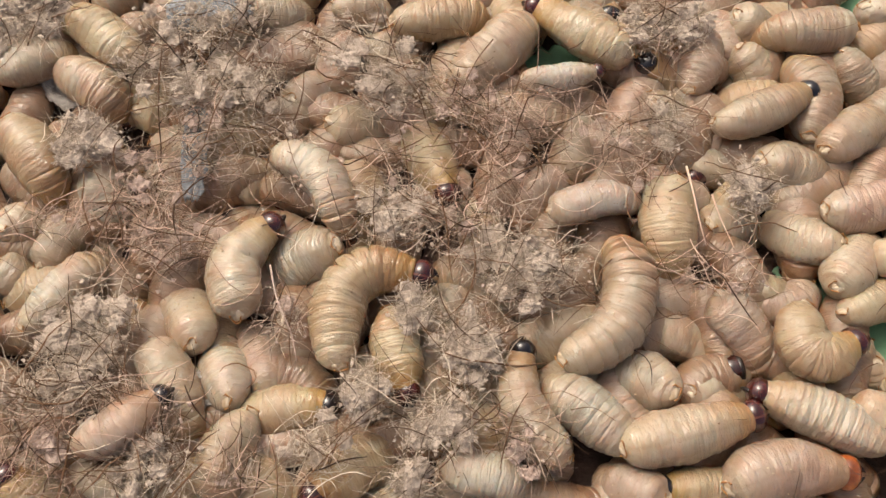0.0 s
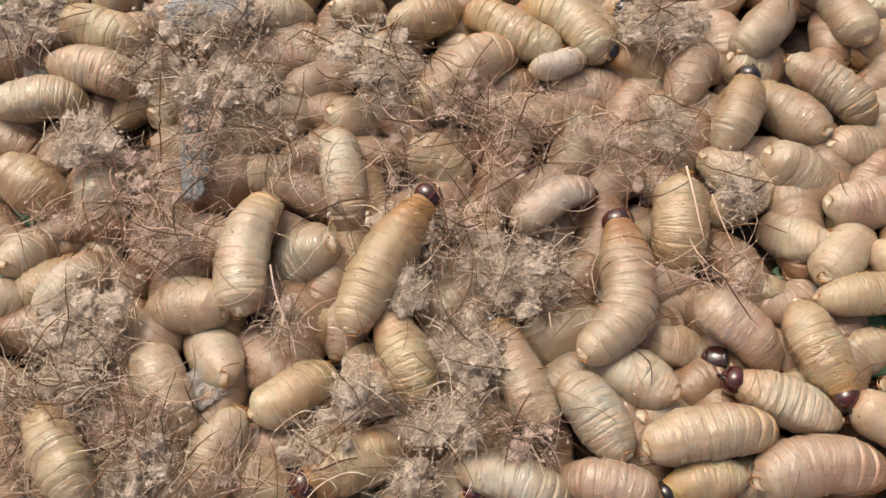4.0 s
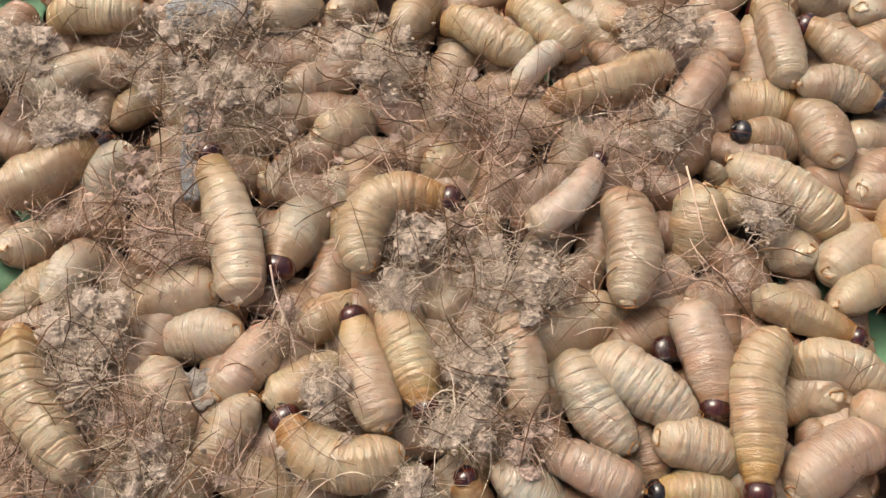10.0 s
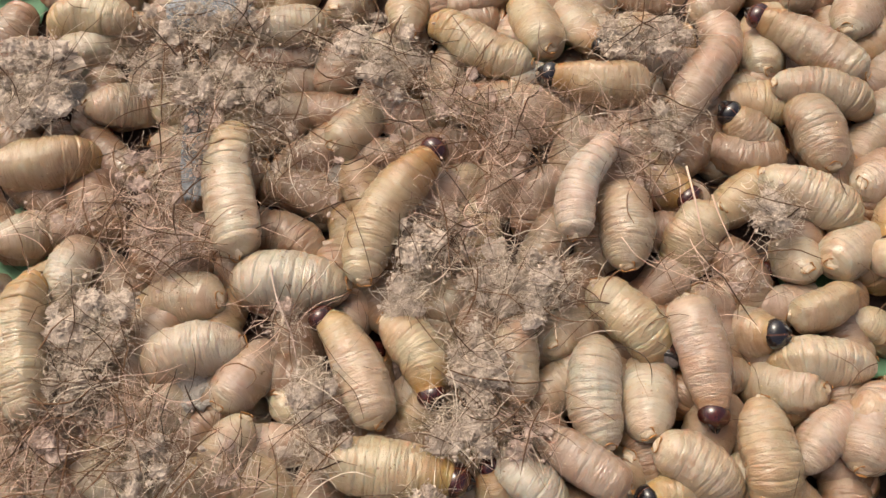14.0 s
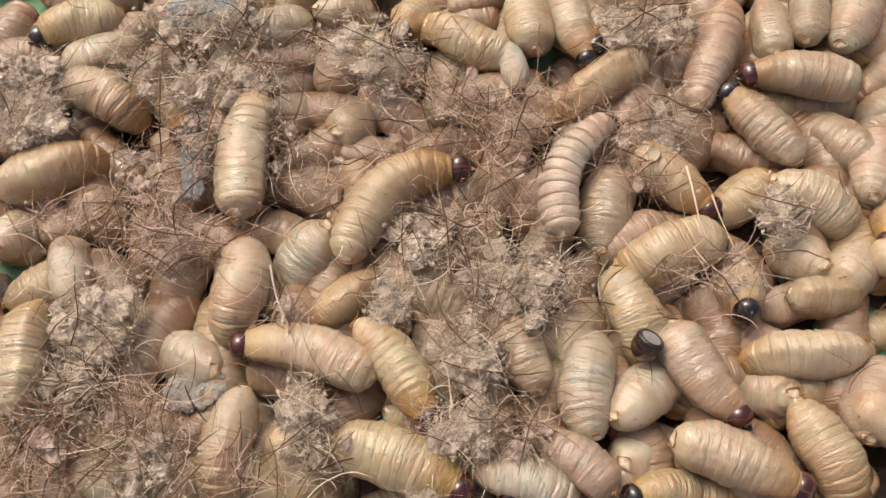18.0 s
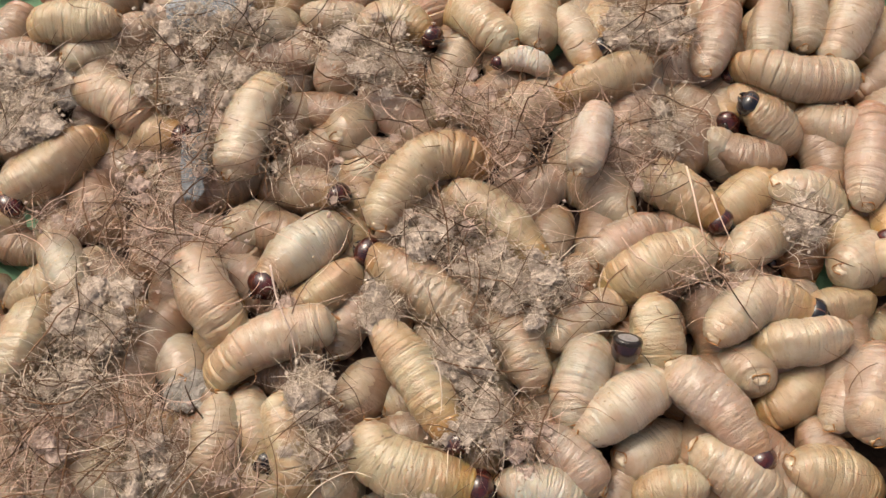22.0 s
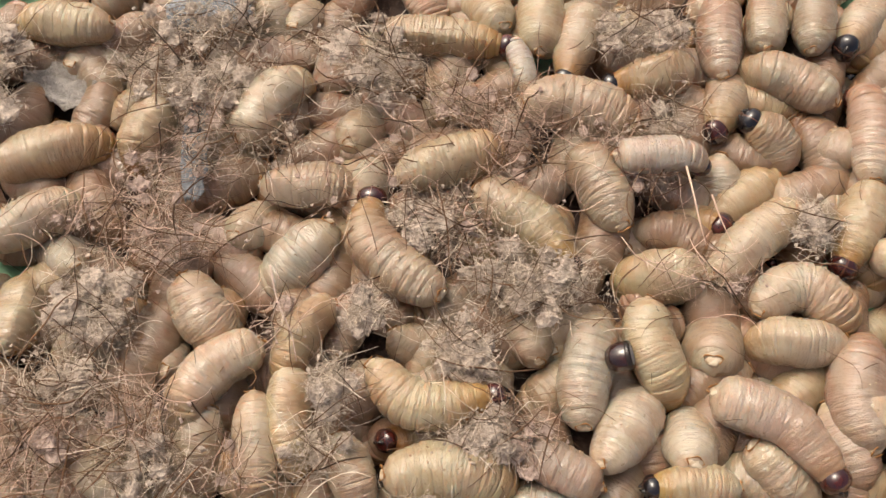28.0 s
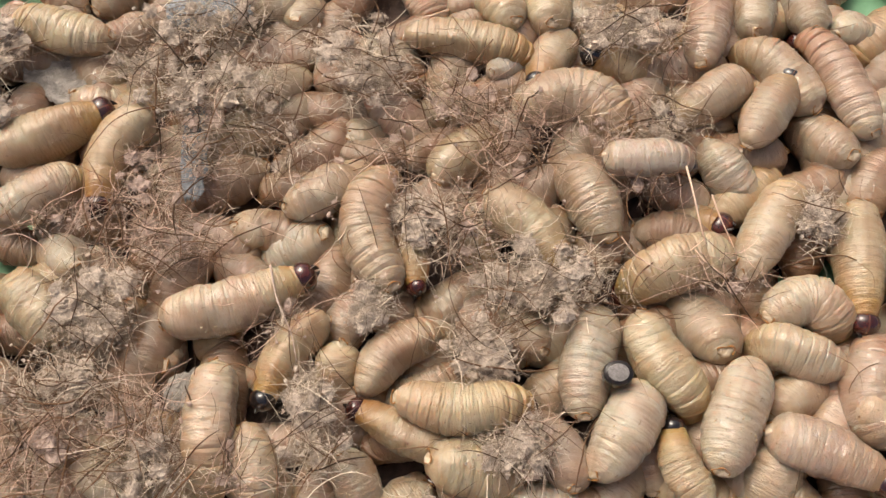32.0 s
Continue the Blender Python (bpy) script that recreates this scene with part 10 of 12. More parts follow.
    g.at(32, (-98.8, -70.0, -14.2), (-102.1, -72.5, -24.0), (-104.3, -73.5, -24.0), (-105.9, -69.4, -20.0))
    g = Larva("yellow", 0.895, "black")
    g.at(0, (-72.3, -63.5, -11.5), (-57.8, -60.3, -8.0), (-39.7, -59.0, -5.4))
    g.at(3, (-66.1, -67.6, -1.0), (-55.2, -58.6, -3.5), (-45.6, -49.5, -6.3), (-48.8, -46.7, -18.5))
    g.at(6, (-68.5, -62.5, -1.0), (-52.9, -57.3, -1.0), (-39.2, -43.0, -1.0), (-42.1, -40.0, -13.5))
    g.at(9, (-64.5, -62.5, -1.0), (-50.9, -57.3, -1.0), (-39.1, -45.1, -1.0), (-42.0, -42.2, -13.6))
    g.at(12, (-60.9, -48.0, -9.8), (-51.8, -43.3, -17.3), (-44.0, -36.7, -22.9), (-47.0, -33.5, -20.0))
    g.at(17, (-57.1, -73.0, -3.2), (-52.3, -81.7, -8.3), (-44.9, -90.5, -14.1), (-47.8, -86.3, -20.0))
    g.at(20, (-57.8, -59.4, -1.0), (-53.7, -75.6, -1.0), (-50.1, -90.9, -1.0), (-52.5, -86.0, -14.0))
    g.at(23, (-59.1, -55.2, -1.0), (-54.0, -71.6, -1.0), (-50.2, -89.0, -1.0), (-52.6, -84.0, -14.0))
    g.at(25, (-53.2, -53.1, -1.0), (-52.3, -67.6, -1.0), (-53.0, -81.2, -1.0), (-54.9, -75.9, -13.9))
    g.at(28, (-53.6, -46.7, -1.0), (-55.4, -65.5, -1.0), (-51.7, -81.3, -1.0), (-54.2, -76.0, -13.9))
    g.at(30, (-37.7, -40.3, -1.0), (-42.9, -57.3, -1.0), (-49.0, -73.5, -1.0), (-50.1, -68.0, -13.9))
    g.at(32, (-38.8, -38.1, -1.0), (-39.0, -46.7, -7.4), (-43.7, -55.3, -14.5), (-44.4, -49.8, -20.0))
    g = Larva("cream", 0.815, "black")
    g.at(0, (-75.2, -47.5, -24.0), (-73.2, -57.1, -24.0), (-73.5, -64.3, -24.0), (-75.7, -59.3, -20.0))
    g.at(20, (-73.4, -50.3, -23.0), (-70.6, -62.9, -24.0), (-68.3, -73.1, -24.0), (-70.9, -68.2, -20.0))
    g.at(22, (-70.5, -52.2, -7.1), (-68.9, -66.4, -4.9), (-61.4, -81.4, -3.2))
    g.at(23, (-70.9, -52.5, -9.3), (-69.4, -67.5, -8.4), (-64.8, -82.3, -7.6))
    g.at(25, (-69.2, -55.2, -1.0), (-67.4, -75.6, -1.0), (-55.5, -90.8, -1.0))
    g.at(28, (-67.1, -55.2, -1.0), (-65.4, -75.6, -1.0), (-64.0, -93.0, -1.0), (-66.4, -88.5, -12.8))
    g.at(30, (-67.6, -61.4, -1.0), (-63.3, -77.6, -1.0), (-63.9, -91.1, -1.0), (-66.0, -86.5, -12.8))
    g.at(32, (-69.1, -67.6, -1.0), (-64.8, -83.5, -1.0), (-62.2, -94.9, -1.0), (-64.8, -90.5, -12.8))
    g = Larva("amber", 0.853, "black")
    g.at(0, (-62.7, -20.5, -23.0), (-54.9, -19.8, -24.0), (-49.1, -18.7, -24.0), (-52.7, -14.5, -20.0))
    g.at(6, (-51.6, -38.7, -5.4), (-43.5, -27.5, -11.3), (-38.1, -17.9, -17.7), (-40.2, -14.6, -20.0))
    g.at(9, (-49.7, -36.5, -5.4), (-41.3, -23.9, -8.7), (-35.6, -13.4, -12.3), (-37.7, -10.1, -20.0))
    g.at(12, (-54.9, -20.7, -5.4), (-46.8, -27.2, -12.0), (-43.1, -30.0, -19.0), (-45.4, -24.8, -20.0))
    g.at(14, (-55.0, -19.4, -14.2), (-51.8, -19.1, -23.5), (-50.8, -18.7, -23.7), (-54.2, -14.8, -20.0))
    g.at(17, (-20.1, -10.1, -3.2), (-34.6, -19.3, -3.2), (-46.1, -28.2, -3.2), (-46.0, -22.2, -15.0))
    g.at(20, (-37.3, -6.5, -3.2), (-43.5, -18.0, -6.4), (-51.5, -24.2, -10.0), (-51.7, -18.3, -20.0))
    g.at(23, (-29.9, -4.2, -3.2), (-47.4, -17.0, -3.2), (-56.8, -22.8, -3.2), (-56.9, -16.8, -14.9))
    g.at(25, (-33.6, -14.5, -1.0), (-48.7, -27.1, -1.0), (-56.0, -36.4, -1.0), (-56.6, -30.3, -12.8))
    g.at(28, (-41.8, -19.1, -1.0), (-52.4, -33.7, -1.0), (-57.7, -49.0, -1.0), (-59.1, -42.9, -13.0))
    g.at(30, (-41.8, -19.1, -1.0), (-56.2, -38.1, -1.0), (-61.3, -58.3, -1.0))
    g.at(32, (-43.5, -25.9, -1.0), (-58.0, -42.5, -1.0), (-64.3, -60.2, -1.0))
    g = Larva("tan", 0.904, "red")
    g.at(0, (-35.9, -47.5, -24.0), (-30.2, -40.0, -24.0), (-23.5, -32.9, -24.0), (-25.7, -30.2, -20.0))
    g.at(17, (-38.7, -53.9, -18.6), (-31.2, -46.8, -24.0), (-24.7, -38.2, -24.0), (-26.8, -35.6, -20.0))
    g.at(20, (-38.5, -58.4, -7.6), (-30.2, -48.5, -14.8), (-22.7, -40.1, -22.7), (-24.7, -37.0, -20.0))
    g.at(23, (-34.3, -60.5, -7.6), (-28.1, -48.4, -15.2), (-20.7, -41.8, -22.6), (-22.7, -38.6, -20.0))
    g.at(25, (-36.6, -54.1, -7.6), (-28.2, -48.3, -15.4), (-18.8, -47.4, -22.6), (-21.2, -43.4, -20.0))
    g.at(28, (-18.7, -32.3, -7.6), (-9.4, -35.2, -14.9), (-1.4, -38.0, -22.5), (-2.9, -33.0, -20.0))
    g.at(30, (-27.1, -54.5, -3.2), (-19.3, -41.7, -3.2), (-5.9, -33.0, -3.2), (-7.9, -29.3, -15.8))
    g.at(32, (-29.1, -56.6, -3.2), (-19.3, -40.6, -3.2), (-3.9, -32.8, -3.2), (-6.0, -28.9, -15.8))
    g = Larva("amber", 0.821, "red")
    g.at(0, (3.6, -61.7, -24.0), (-9.6, -61.5, -24.0), (-22.3, -65.3, -24.0))
    g.at(23, (3.5, -61.1, -24.0), (-9.4, -63.6, -24.0), (-19.6, -69.8, -23.0))
    g.at(25, (0.2, -66.0, -13.6), (-12.9, -69.1, -10.2), (-27.7, -76.3, -7.6))
    g.at(28, (1.3, -65.0, -23.3), (-11.0, -69.3, -13.2), (-20.7, -72.4, -5.4))
    g.at(29, (2.2, -71.4, -10.9), (-12.8, -73.8, -7.8), (-26.4, -69.4, -5.4))
    g.at(30, (0.2, -64.7, -18.4), (-13.0, -68.8, -11.0), (-25.7, -72.8, -5.4))
    g.at(31, (4.2, -68.4, -5.4), (-10.7, -72.4, -5.4), (-25.9, -63.8, -5.4))
    g.at(32, (4.1, -78.0, -3.2), (-12.7, -71.0, -3.2), (-31.9, -61.2, -3.2))
    g = Larva("white", 0.989, "red")
    g.at(0, (88.1, -55.2, -7.6), (100.1, -50.1, -16.7), (112.6, -49.8, -22.9), (114.7, -45.6, -20.0))
    g.at(3, (74.1, -62.6, -7.6), (86.6, -55.1, -14.7), (101.1, -48.7, -22.6), (103.0, -45.2, -20.0))
    g.at(6, (68.5, -68.8, -7.6), (77.3, -71.2, -17.8), (84.9, -74.3, -22.7), (86.3, -70.1, -20.0))
    g.at(9, (68.4, -75.3, -9.8), (77.3, -76.7, -20.4), (86.0, -77.5, -23.2), (87.0, -74.0, -20.0))
    g.at(12, (66.2, -77.3, -9.8), (75.1, -78.8, -20.4), (83.7, -79.5, -23.2), (84.6, -76.1, -20.0))
    g.at(17, (63.5, -81.9, -7.6), (70.7, -74.5, -17.0), (84.3, -67.1, -23.1), (85.6, -64.5, -20.0))
    g.at(20, (60.2, -81.4, -5.4), (71.8, -76.5, -12.9), (86.1, -67.9, -21.3), (87.6, -65.2, -20.0))
    g.at(23, (62.3, -79.4, -5.4), (75.9, -72.9, -11.3), (89.7, -64.7, -17.7), (91.3, -61.9, -20.0))
    g.at(25, (66.0, -78.0, -3.2), (80.9, -70.5, -5.1), (94.8, -65.5, -7.1), (96.4, -62.3, -20.0))
    g.at(28, (84.4, -84.5, 3.4), (87.2, -74.2, -6.5), (90.4, -61.0, -17.6), (93.4, -58.8, -20.0))
    g.at(29, (81.3, -77.9, 7.8), (89.3, -69.3, -2.1), (100.1, -60.6, -13.2), (102.6, -57.7, -20.0))
    g.at(30, (81.3, -77.7, 3.4), (91.5, -70.8, -3.8), (106.6, -60.2, -11.9), (109.0, -57.4, -20.0))
    g.at(31, (88.8, -91.8, 3.4), (93.8, -74.8, 3.4), (112.8, -50.4, 3.4))
    g.at(32, (93.7, -87.4, 3.4), (101.1, -66.8, 3.4), (110.6, -48.4, 3.4), (113.9, -45.8, -9.9))
    g = Larva("cream", 1.122, "red")
    g.at(0, (152.1, -54.7, -23.0), (145.6, -51.5, -24.0), (141.8, -44.9, -24.0), (148.7, -42.5, -20.0))
    g.at(6, (148.4, -57.4, -14.2), (142.2, -54.1, -24.0), (138.7, -47.7, -24.0), (145.5, -45.3, -20.0))
    g.at(9, (141.7, -59.7, -5.4), (138.8, -52.2, -17.1), (137.0, -47.0, -22.1), (143.2, -44.1, -20.0))
    g.at(12, (136.8, -54.5, -3.2), (130.0, -46.9, -13.3), (123.7, -41.4, -22.0), (130.2, -37.4, -20.0))
    g.at(14, (136.4, -56.6, -3.2), (125.5, -51.8, -11.4), (115.7, -46.1, -20.4), (122.4, -42.1, -20.0))
    g.at(17, (128.2, -57.6, -3.2), (119.8, -53.3, -13.6), (114.2, -48.0, -21.9), (120.3, -44.4, -20.0))
    g.at(20, (112.3, -55.5, -3.2), (115.2, -44.0, -15.2), (114.6, -35.0, -22.3), (119.5, -31.8, -20.0))
    g.at(23, (113.8, -52.4, -3.2), (108.5, -40.7, -12.1), (98.2, -32.2, -22.0), (104.0, -28.0, -20.0))
    g.at(25, (114.2, -49.2, -3.2), (104.7, -36.4, -11.5), (95.9, -30.2, -20.5), (101.6, -25.7, -20.0))
    g.at(28, (96.7, -46.7, -1.0), (102.0, -33.9, -12.3), (106.8, -20.0, -22.4), (110.4, -16.1, -20.0))
    g.at(30, (100.8, -46.7, -1.0), (103.1, -33.9, -12.3), (104.0, -20.1, -22.4), (108.1, -16.2, -20.0))
    g.at(32, (101.2, -42.9, -1.0), (98.7, -28.3, -9.1), (89.0, -15.5, -18.2), (94.1, -11.0, -20.0))
    g = Larva("cream", 0.968, "black")
    g.at(0, (115.4, -9.6, -24.0), (126.8, -10.9, -24.0), (137.0, -11.3, -24.0), (139.2, -6.2, -20.0))
    g.at(9, (110.7, -19.9, -18.6), (122.3, -18.5, -24.0), (132.8, -16.6, -24.0), (135.0, -12.0, -20.0))
    g.at(12, (112.9, -26.4, -24.0), (119.3, -25.6, -13.0), (120.8, -20.5, -3.2))
    g.at(13, (108.4, -27.3, -17.5), (116.7, -31.5, -6.9), (128.8, -29.1, 1.2))
    g.at(14, (109.3, -20.8, -22.2), (114.3, -30.6, -9.0), (121.7, -35.0, 1.2))
    g.at(17, (97.7, -33.5, 1.2), (114.6, -30.2, 1.2), (138.0, -31.9, 1.2))
    g.at(18, (105.7, -16.3, -18.7), (111.5, -13.5, -6.1), (110.6, -27.7, 3.4))
    g.at(19, (92.3, -36.3, 1.2), (109.6, -21.2, 1.2), (131.4, -12.5, 1.2))
    g.at(20, (92.0, -38.9, 1.2), (109.3, -23.5, 1.2), (133.8, -13.2, 1.2))
    g.at(21, (89.5, -42.8, 1.2), (110.8, -28.0, 1.2), (133.8, -10.4, 1.2))
    g.at(22, (96.8, -37.8, 1.2), (115.9, -21.2, 1.2), (137.4, -27.3, 1.2))
    g.at(23, (102.5, -36.8, 1.2), (117.9, -21.2, 1.2), (144.6, -11.4, 1.2))
    g.at(24, (108.4, -38.5, 1.2), (122.1, -21.2, 1.2), (148.7, -23.9, 1.2))
    g.at(25, (106.5, -36.8, 1.2), (123.1, -21.2, 1.2), (145.5, -20.8, 1.2))
    g.at(28, (114.0, -26.8, 1.2), (131.5, -14.4, 1.2), (148.8, -28.6, 1.2), (152.5, -22.1, -11.3))
    g.at(29, (115.2, -29.1, 1.2), (129.4, -14.4, 1.2), (152.4, -18.9, 1.2), (155.6, -13.2, -11.1))
    g.at(30, (114.0, -26.8, 1.2), (131.3, -15.5, 1.2), (146.8, -28.6, 1.2), (150.4, -22.0, -11.3))
    g.at(31, (114.7, -26.8, 1.2), (128.7, -18.9, 1.2), (145.2, -23.9, 1.2), (148.3, -18.0, -11.2))
    g.at(32, (117.9, -29.1, 1.2), (134.8, -20.1, 1.2), (145.5, -30.7, 1.2), (149.2, -24.0, -11.3))
    g = Larva("amber", 0.815, "red")
    g.at(0, (115.9, -11.8, -9.8), (128.4, -13.8, -16.1), (138.2, -13.0, -22.9), (140.6, -8.6, -20.0))
    g.at(6, (115.9, -11.8, -9.8), (128.4, -13.7, -16.4), (137.2, -13.7, -22.8), (139.6, -9.3, -20.0))
    g.at(8, (116.0, -16.1, -8.1), (127.9, -21.3, -4.1), (138.8, -31.5, -1.0))
    g.at(9, (114.7, -19.1, -1.0), (132.3, -27.1, -1.0), (148.2, -39.2, -1.0))
    g.at(10, (114.7, -19.1, -1.0), (134.3, -27.5, -1.0), (151.4, -36.4, -1.0))
    g.at(11, (123.0, -22.6, -1.0), (138.0, -30.4, -1.0), (150.6, -35.3, -1.0))
    g.at(12, (128.0, -19.7, -10.5), (139.8, -27.7, -5.1), (150.8, -30.8, -1.0))
    g.at(13, (130.8, -27.3, -12.9), (140.1, -28.4, -6.1), (150.3, -23.2, -1.0))
    g.at(14, (128.0, -28.2, -1.0), (141.0, -24.8, -1.0), (152.2, -17.9, -1.0), (155.1, -14.5, -11.3))
    g.at(17, (127.4, -18.0, -1.0), (142.2, -18.0, -1.0), (153.2, -16.1, -1.0), (155.9, -11.9, -11.3))
    g.at(20, (136.5, -23.0, -5.4), (149.3, -20.8, -10.8), (161.9, -16.2, -16.7), (164.9, -12.5, -20.0))
    g.at(23, (137.0, -24.4, -7.6), (152.7, -19.8, -7.6), (161.8, -17.9, -7.6), (164.6, -13.9, -17.9))
    g.at(28, (145.3, -18.1, -23.0), (155.5, -12.6, -24.0), (165.3, -7.1, -24.0), (168.1, -3.7, -20.0))
    g = Larva("cream", 0.929, "red")
    g.at(0, (158.6, -43.7, -9.8), (157.0, -42.7, -19.0), (154.5, -41.5, -22.2), (160.9, -38.0, -20.0))
    g.at(3, (163.9, -33.4, -7.6), (156.3, -37.5, -14.7), (152.1, -38.4, -22.0), (158.4, -33.9, -20.0))
    g.at(6, (163.4, -37.3, -3.2), (150.8, -42.2, -7.7), (143.9, -44.0, -12.4), (150.8, -39.3, -20.0))
    g.at(9, (160.0, -54.5, -3.2), (146.4, -46.0, -3.2), (131.6, -44.1, -3.2), (138.6, -40.0, -15.6))
    g.at(12, (158.5, -52.0, -3.2), (142.7, -43.8, -3.2), (125.5, -43.8, -3.2), (132.3, -39.4, -15.6))
    g.at(14, (156.5, -46.4, -3.2), (136.5, -43.8, -3.2), (123.5, -43.8, -3.2), (130.2, -39.4, -15.7))
    g.at(17, (157.0, -44.6, -1.0), (133.6, -44.6, -1.0), (113.5, -44.6, -1.0), (119.9, -40.1, -13.5))
    g.at(20, (148.2, -31.5, -1.0), (130.7, -37.0, -1.0), (114.4, -38.0, -1.0), (120.8, -33.2, -13.5))
    g.at(23, (149.8, -35.9, -1.0), (134.7, -38.1, -1.0), (118.2, -40.0, -1.0), (124.7, -35.2, -13.5))
    g.at(25, (148.2, -40.3, -1.0), (132.3, -40.3, -1.0), (118.9, -42.1, -1.0), (125.5, -37.3, -13.5))
    g.at(28, (146.6, -38.1, -1.0), (130.6, -38.1, -1.0), (115.7, -36.2, -1.0), (122.2, -31.8, -13.4))
    g.at(30, (147.0, -38.1, -1.0), (132.8, -37.0, -1.0), (118.1, -34.2, -1.0), (124.6, -29.8, -13.4))
    g.at(32, (144.7, -48.5, -1.0), (129.9, -42.5, -1.0), (115.6, -36.8, -1.0), (121.9, -32.9, -13.4))
    g = Larva("tan", 0.837, "red")
    g.at(0, (126.5, -51.0, -20.8), (139.4, -49.1, -24.0), (151.7, -45.0, -24.0), (154.3, -42.1, -20.0))
    g.at(20, (124.7, -54.5, -9.8), (137.4, -50.6, -15.3), (149.9, -44.6, -21.5), (152.8, -41.7, -20.0))
    g.at(23, (123.5, -55.6, -9.8), (135.5, -52.3, -16.8), (147.2, -47.9, -23.1), (150.0, -44.9, -20.0))
    g.at(25, (123.6, -54.5, -9.8), (135.6, -51.3, -16.5), (148.0, -47.9, -23.1), (150.8, -44.8, -20.0))
    g.at(28, (122.6, -54.5, -9.8), (135.9, -50.1, -16.8), (146.2, -47.6, -23.0), (149.0, -44.4, -20.0))
    g.at(30, (125.0, -54.1, -7.6), (136.9, -51.0, -14.0), (149.0, -43.8, -21.1), (152.0, -41.0, -20.0))
    g.at(32, (117.4, -64.6, -7.6), (128.5, -54.7, -9.0), (139.5, -49.7, -10.5), (142.1, -46.8, -20.0))
    g = Larva("pink", 0.859, "red")
    g.at(0, (132.7, -60.4, -18.6), (146.1, -56.3, -24.0), (158.5, -52.3, -24.0), (161.4, -49.5, -20.0))
    g.at(6, (133.0, -58.1, -12.0), (146.0, -56.0, -18.6), (158.7, -51.9, -23.3), (161.7, -49.0, -20.0))
    g.at(9, (136.4, -62.3, -12.0), (149.7, -58.3, -18.4), (162.4, -54.2, -23.3), (165.5, -51.4, -20.0))
    g.at(12, (125.3, -82.0, -3.2), (138.0, -71.0, -3.2), (150.8, -62.9, -3.2), (154.0, -60.6, -14.5))
    g.at(14, (123.0, -83.9, -3.2), (134.0, -71.0, -3.2), (148.2, -64.7, -3.2), (151.3, -62.2, -14.6))
    g.at(17, (139.3, -74.2, -14.2), (147.8, -66.7, -22.8), (156.0, -59.5, -23.8), (159.2, -57.6, -20.0))
    g.at(20, (141.3, -62.2, -5.4), (151.0, -47.4, -5.4), (159.5, -36.0, -5.4), (163.3, -33.5, -16.4))
    g.at(23, (136.2, -74.4, -5.4), (143.7, -59.3, -8.1), (149.2, -49.3, -10.9), (153.0, -47.3, -20.0))
    g.at(25, (145.5, -83.9, -3.2), (143.9, -71.0, -3.2), (140.2, -57.6, -3.2), (145.4, -56.0, -14.6))
    g.at(28, (137.8, -59.0, -5.4), (142.1, -74.4, -5.4), (145.8, -86.2, -5.4), (150.1, -81.6, -17.0))
    g.at(32, (132.2, -74.4, -5.4), (143.2, -63.3, -8.6), (154.6, -56.8, -12.1), (157.8, -54.3, -20.0))
    g = Larva("pink", 0.878, "red")
    g.at(0, (75.7, -95.0, -1.0), (65.9, -88.7, -7.8), (58.2, -84.6, -15.2), (61.7, -82.4, -20.0))
    g.at(3, (72.9, -94.0, -1.0), (58.9, -89.3, -1.0), (46.8, -86.8, -1.0), (50.6, -84.3, -13.7))
    g.at(6, (74.0, -92.1, -1.0), (55.2, -87.3, -1.0), (40.2, -84.3, -1.0), (43.7, -81.7, -13.7))
    g.at(9, (69.3, -92.1, -1.0), (53.4, -85.4, -1.0), (38.3, -78.5, -1.0), (41.7, -76.1, -13.7))
    g.at(12, (65.4, -92.1, -1.0), (49.7, -83.5, -1.0), (34.5, -75.6, -1.0), (37.7, -73.2, -13.7))
    g.at(14, (63.5, -92.1, -1.0), (47.8, -81.5, -1.0), (34.5, -71.9, -1.0), (37.5, -69.6, -13.6))
    g.at(17, (59.7, -91.2, -1.0), (47.8, -81.5, -1.0), (34.6, -75.5, -1.0), (37.8, -73.0, -13.7))
    g.at(20, (53.8, -93.1, -1.0), (46.0, -79.6, -1.0), (33.6, -71.8, -1.0), (36.6, -69.4, -13.6))
    g.at(23, (54.0, -91.2, -1.0), (44.1, -79.6, -1.0), (33.5, -71.9, -1.0), (36.5, -69.7, -13.6))
    g.at(25, (52.3, -87.3, -1.0), (44.7, -78.4, -5.6), (36.1, -67.2, -10.8), (38.6, -65.3, -20.0))
    g.at(28, (54.0, -91.2, -1.0), (40.0, -83.5, -1.0), (25.7, -75.7, -1.0), (28.5, -73.3, -13.7))
    g.at(30, (45.3, -91.2, -1.0), (39.6, -80.4, -5.7), (33.7, -67.4, -10.9), (35.7, -65.7, -20.0))
    g.at(32, (43.4, -91.2, -1.0), (42.6, -78.5, -5.0), (35.8, -65.8, -9.4), (38.0, -64.0, -20.0))
    g = Larva("white", 0.837, "red")
    g.at(0, (-1.7, -82.5, -1.0), (12.8, -85.4, -1.0), (26.1, -87.9, -1.0), (25.0, -84.8, -13.2))
    g.at(3, (3.1, -84.4, -1.0), (22.4, -87.3, -1.0), (42.2, -92.6, -1.0), (41.8, -89.4, -13.2))
    g.at(6, (6.0, -82.5, -1.0), (22.4, -85.4, -1.0), (33.8, -92.9, -1.0), (33.4, -89.2, -13.2))
    g.at(9, (18.6, -84.4, -1.0), (30.3, -90.4, -4.5), (40.3, -95.4, -8.3), (40.0, -92.1, -19.8))
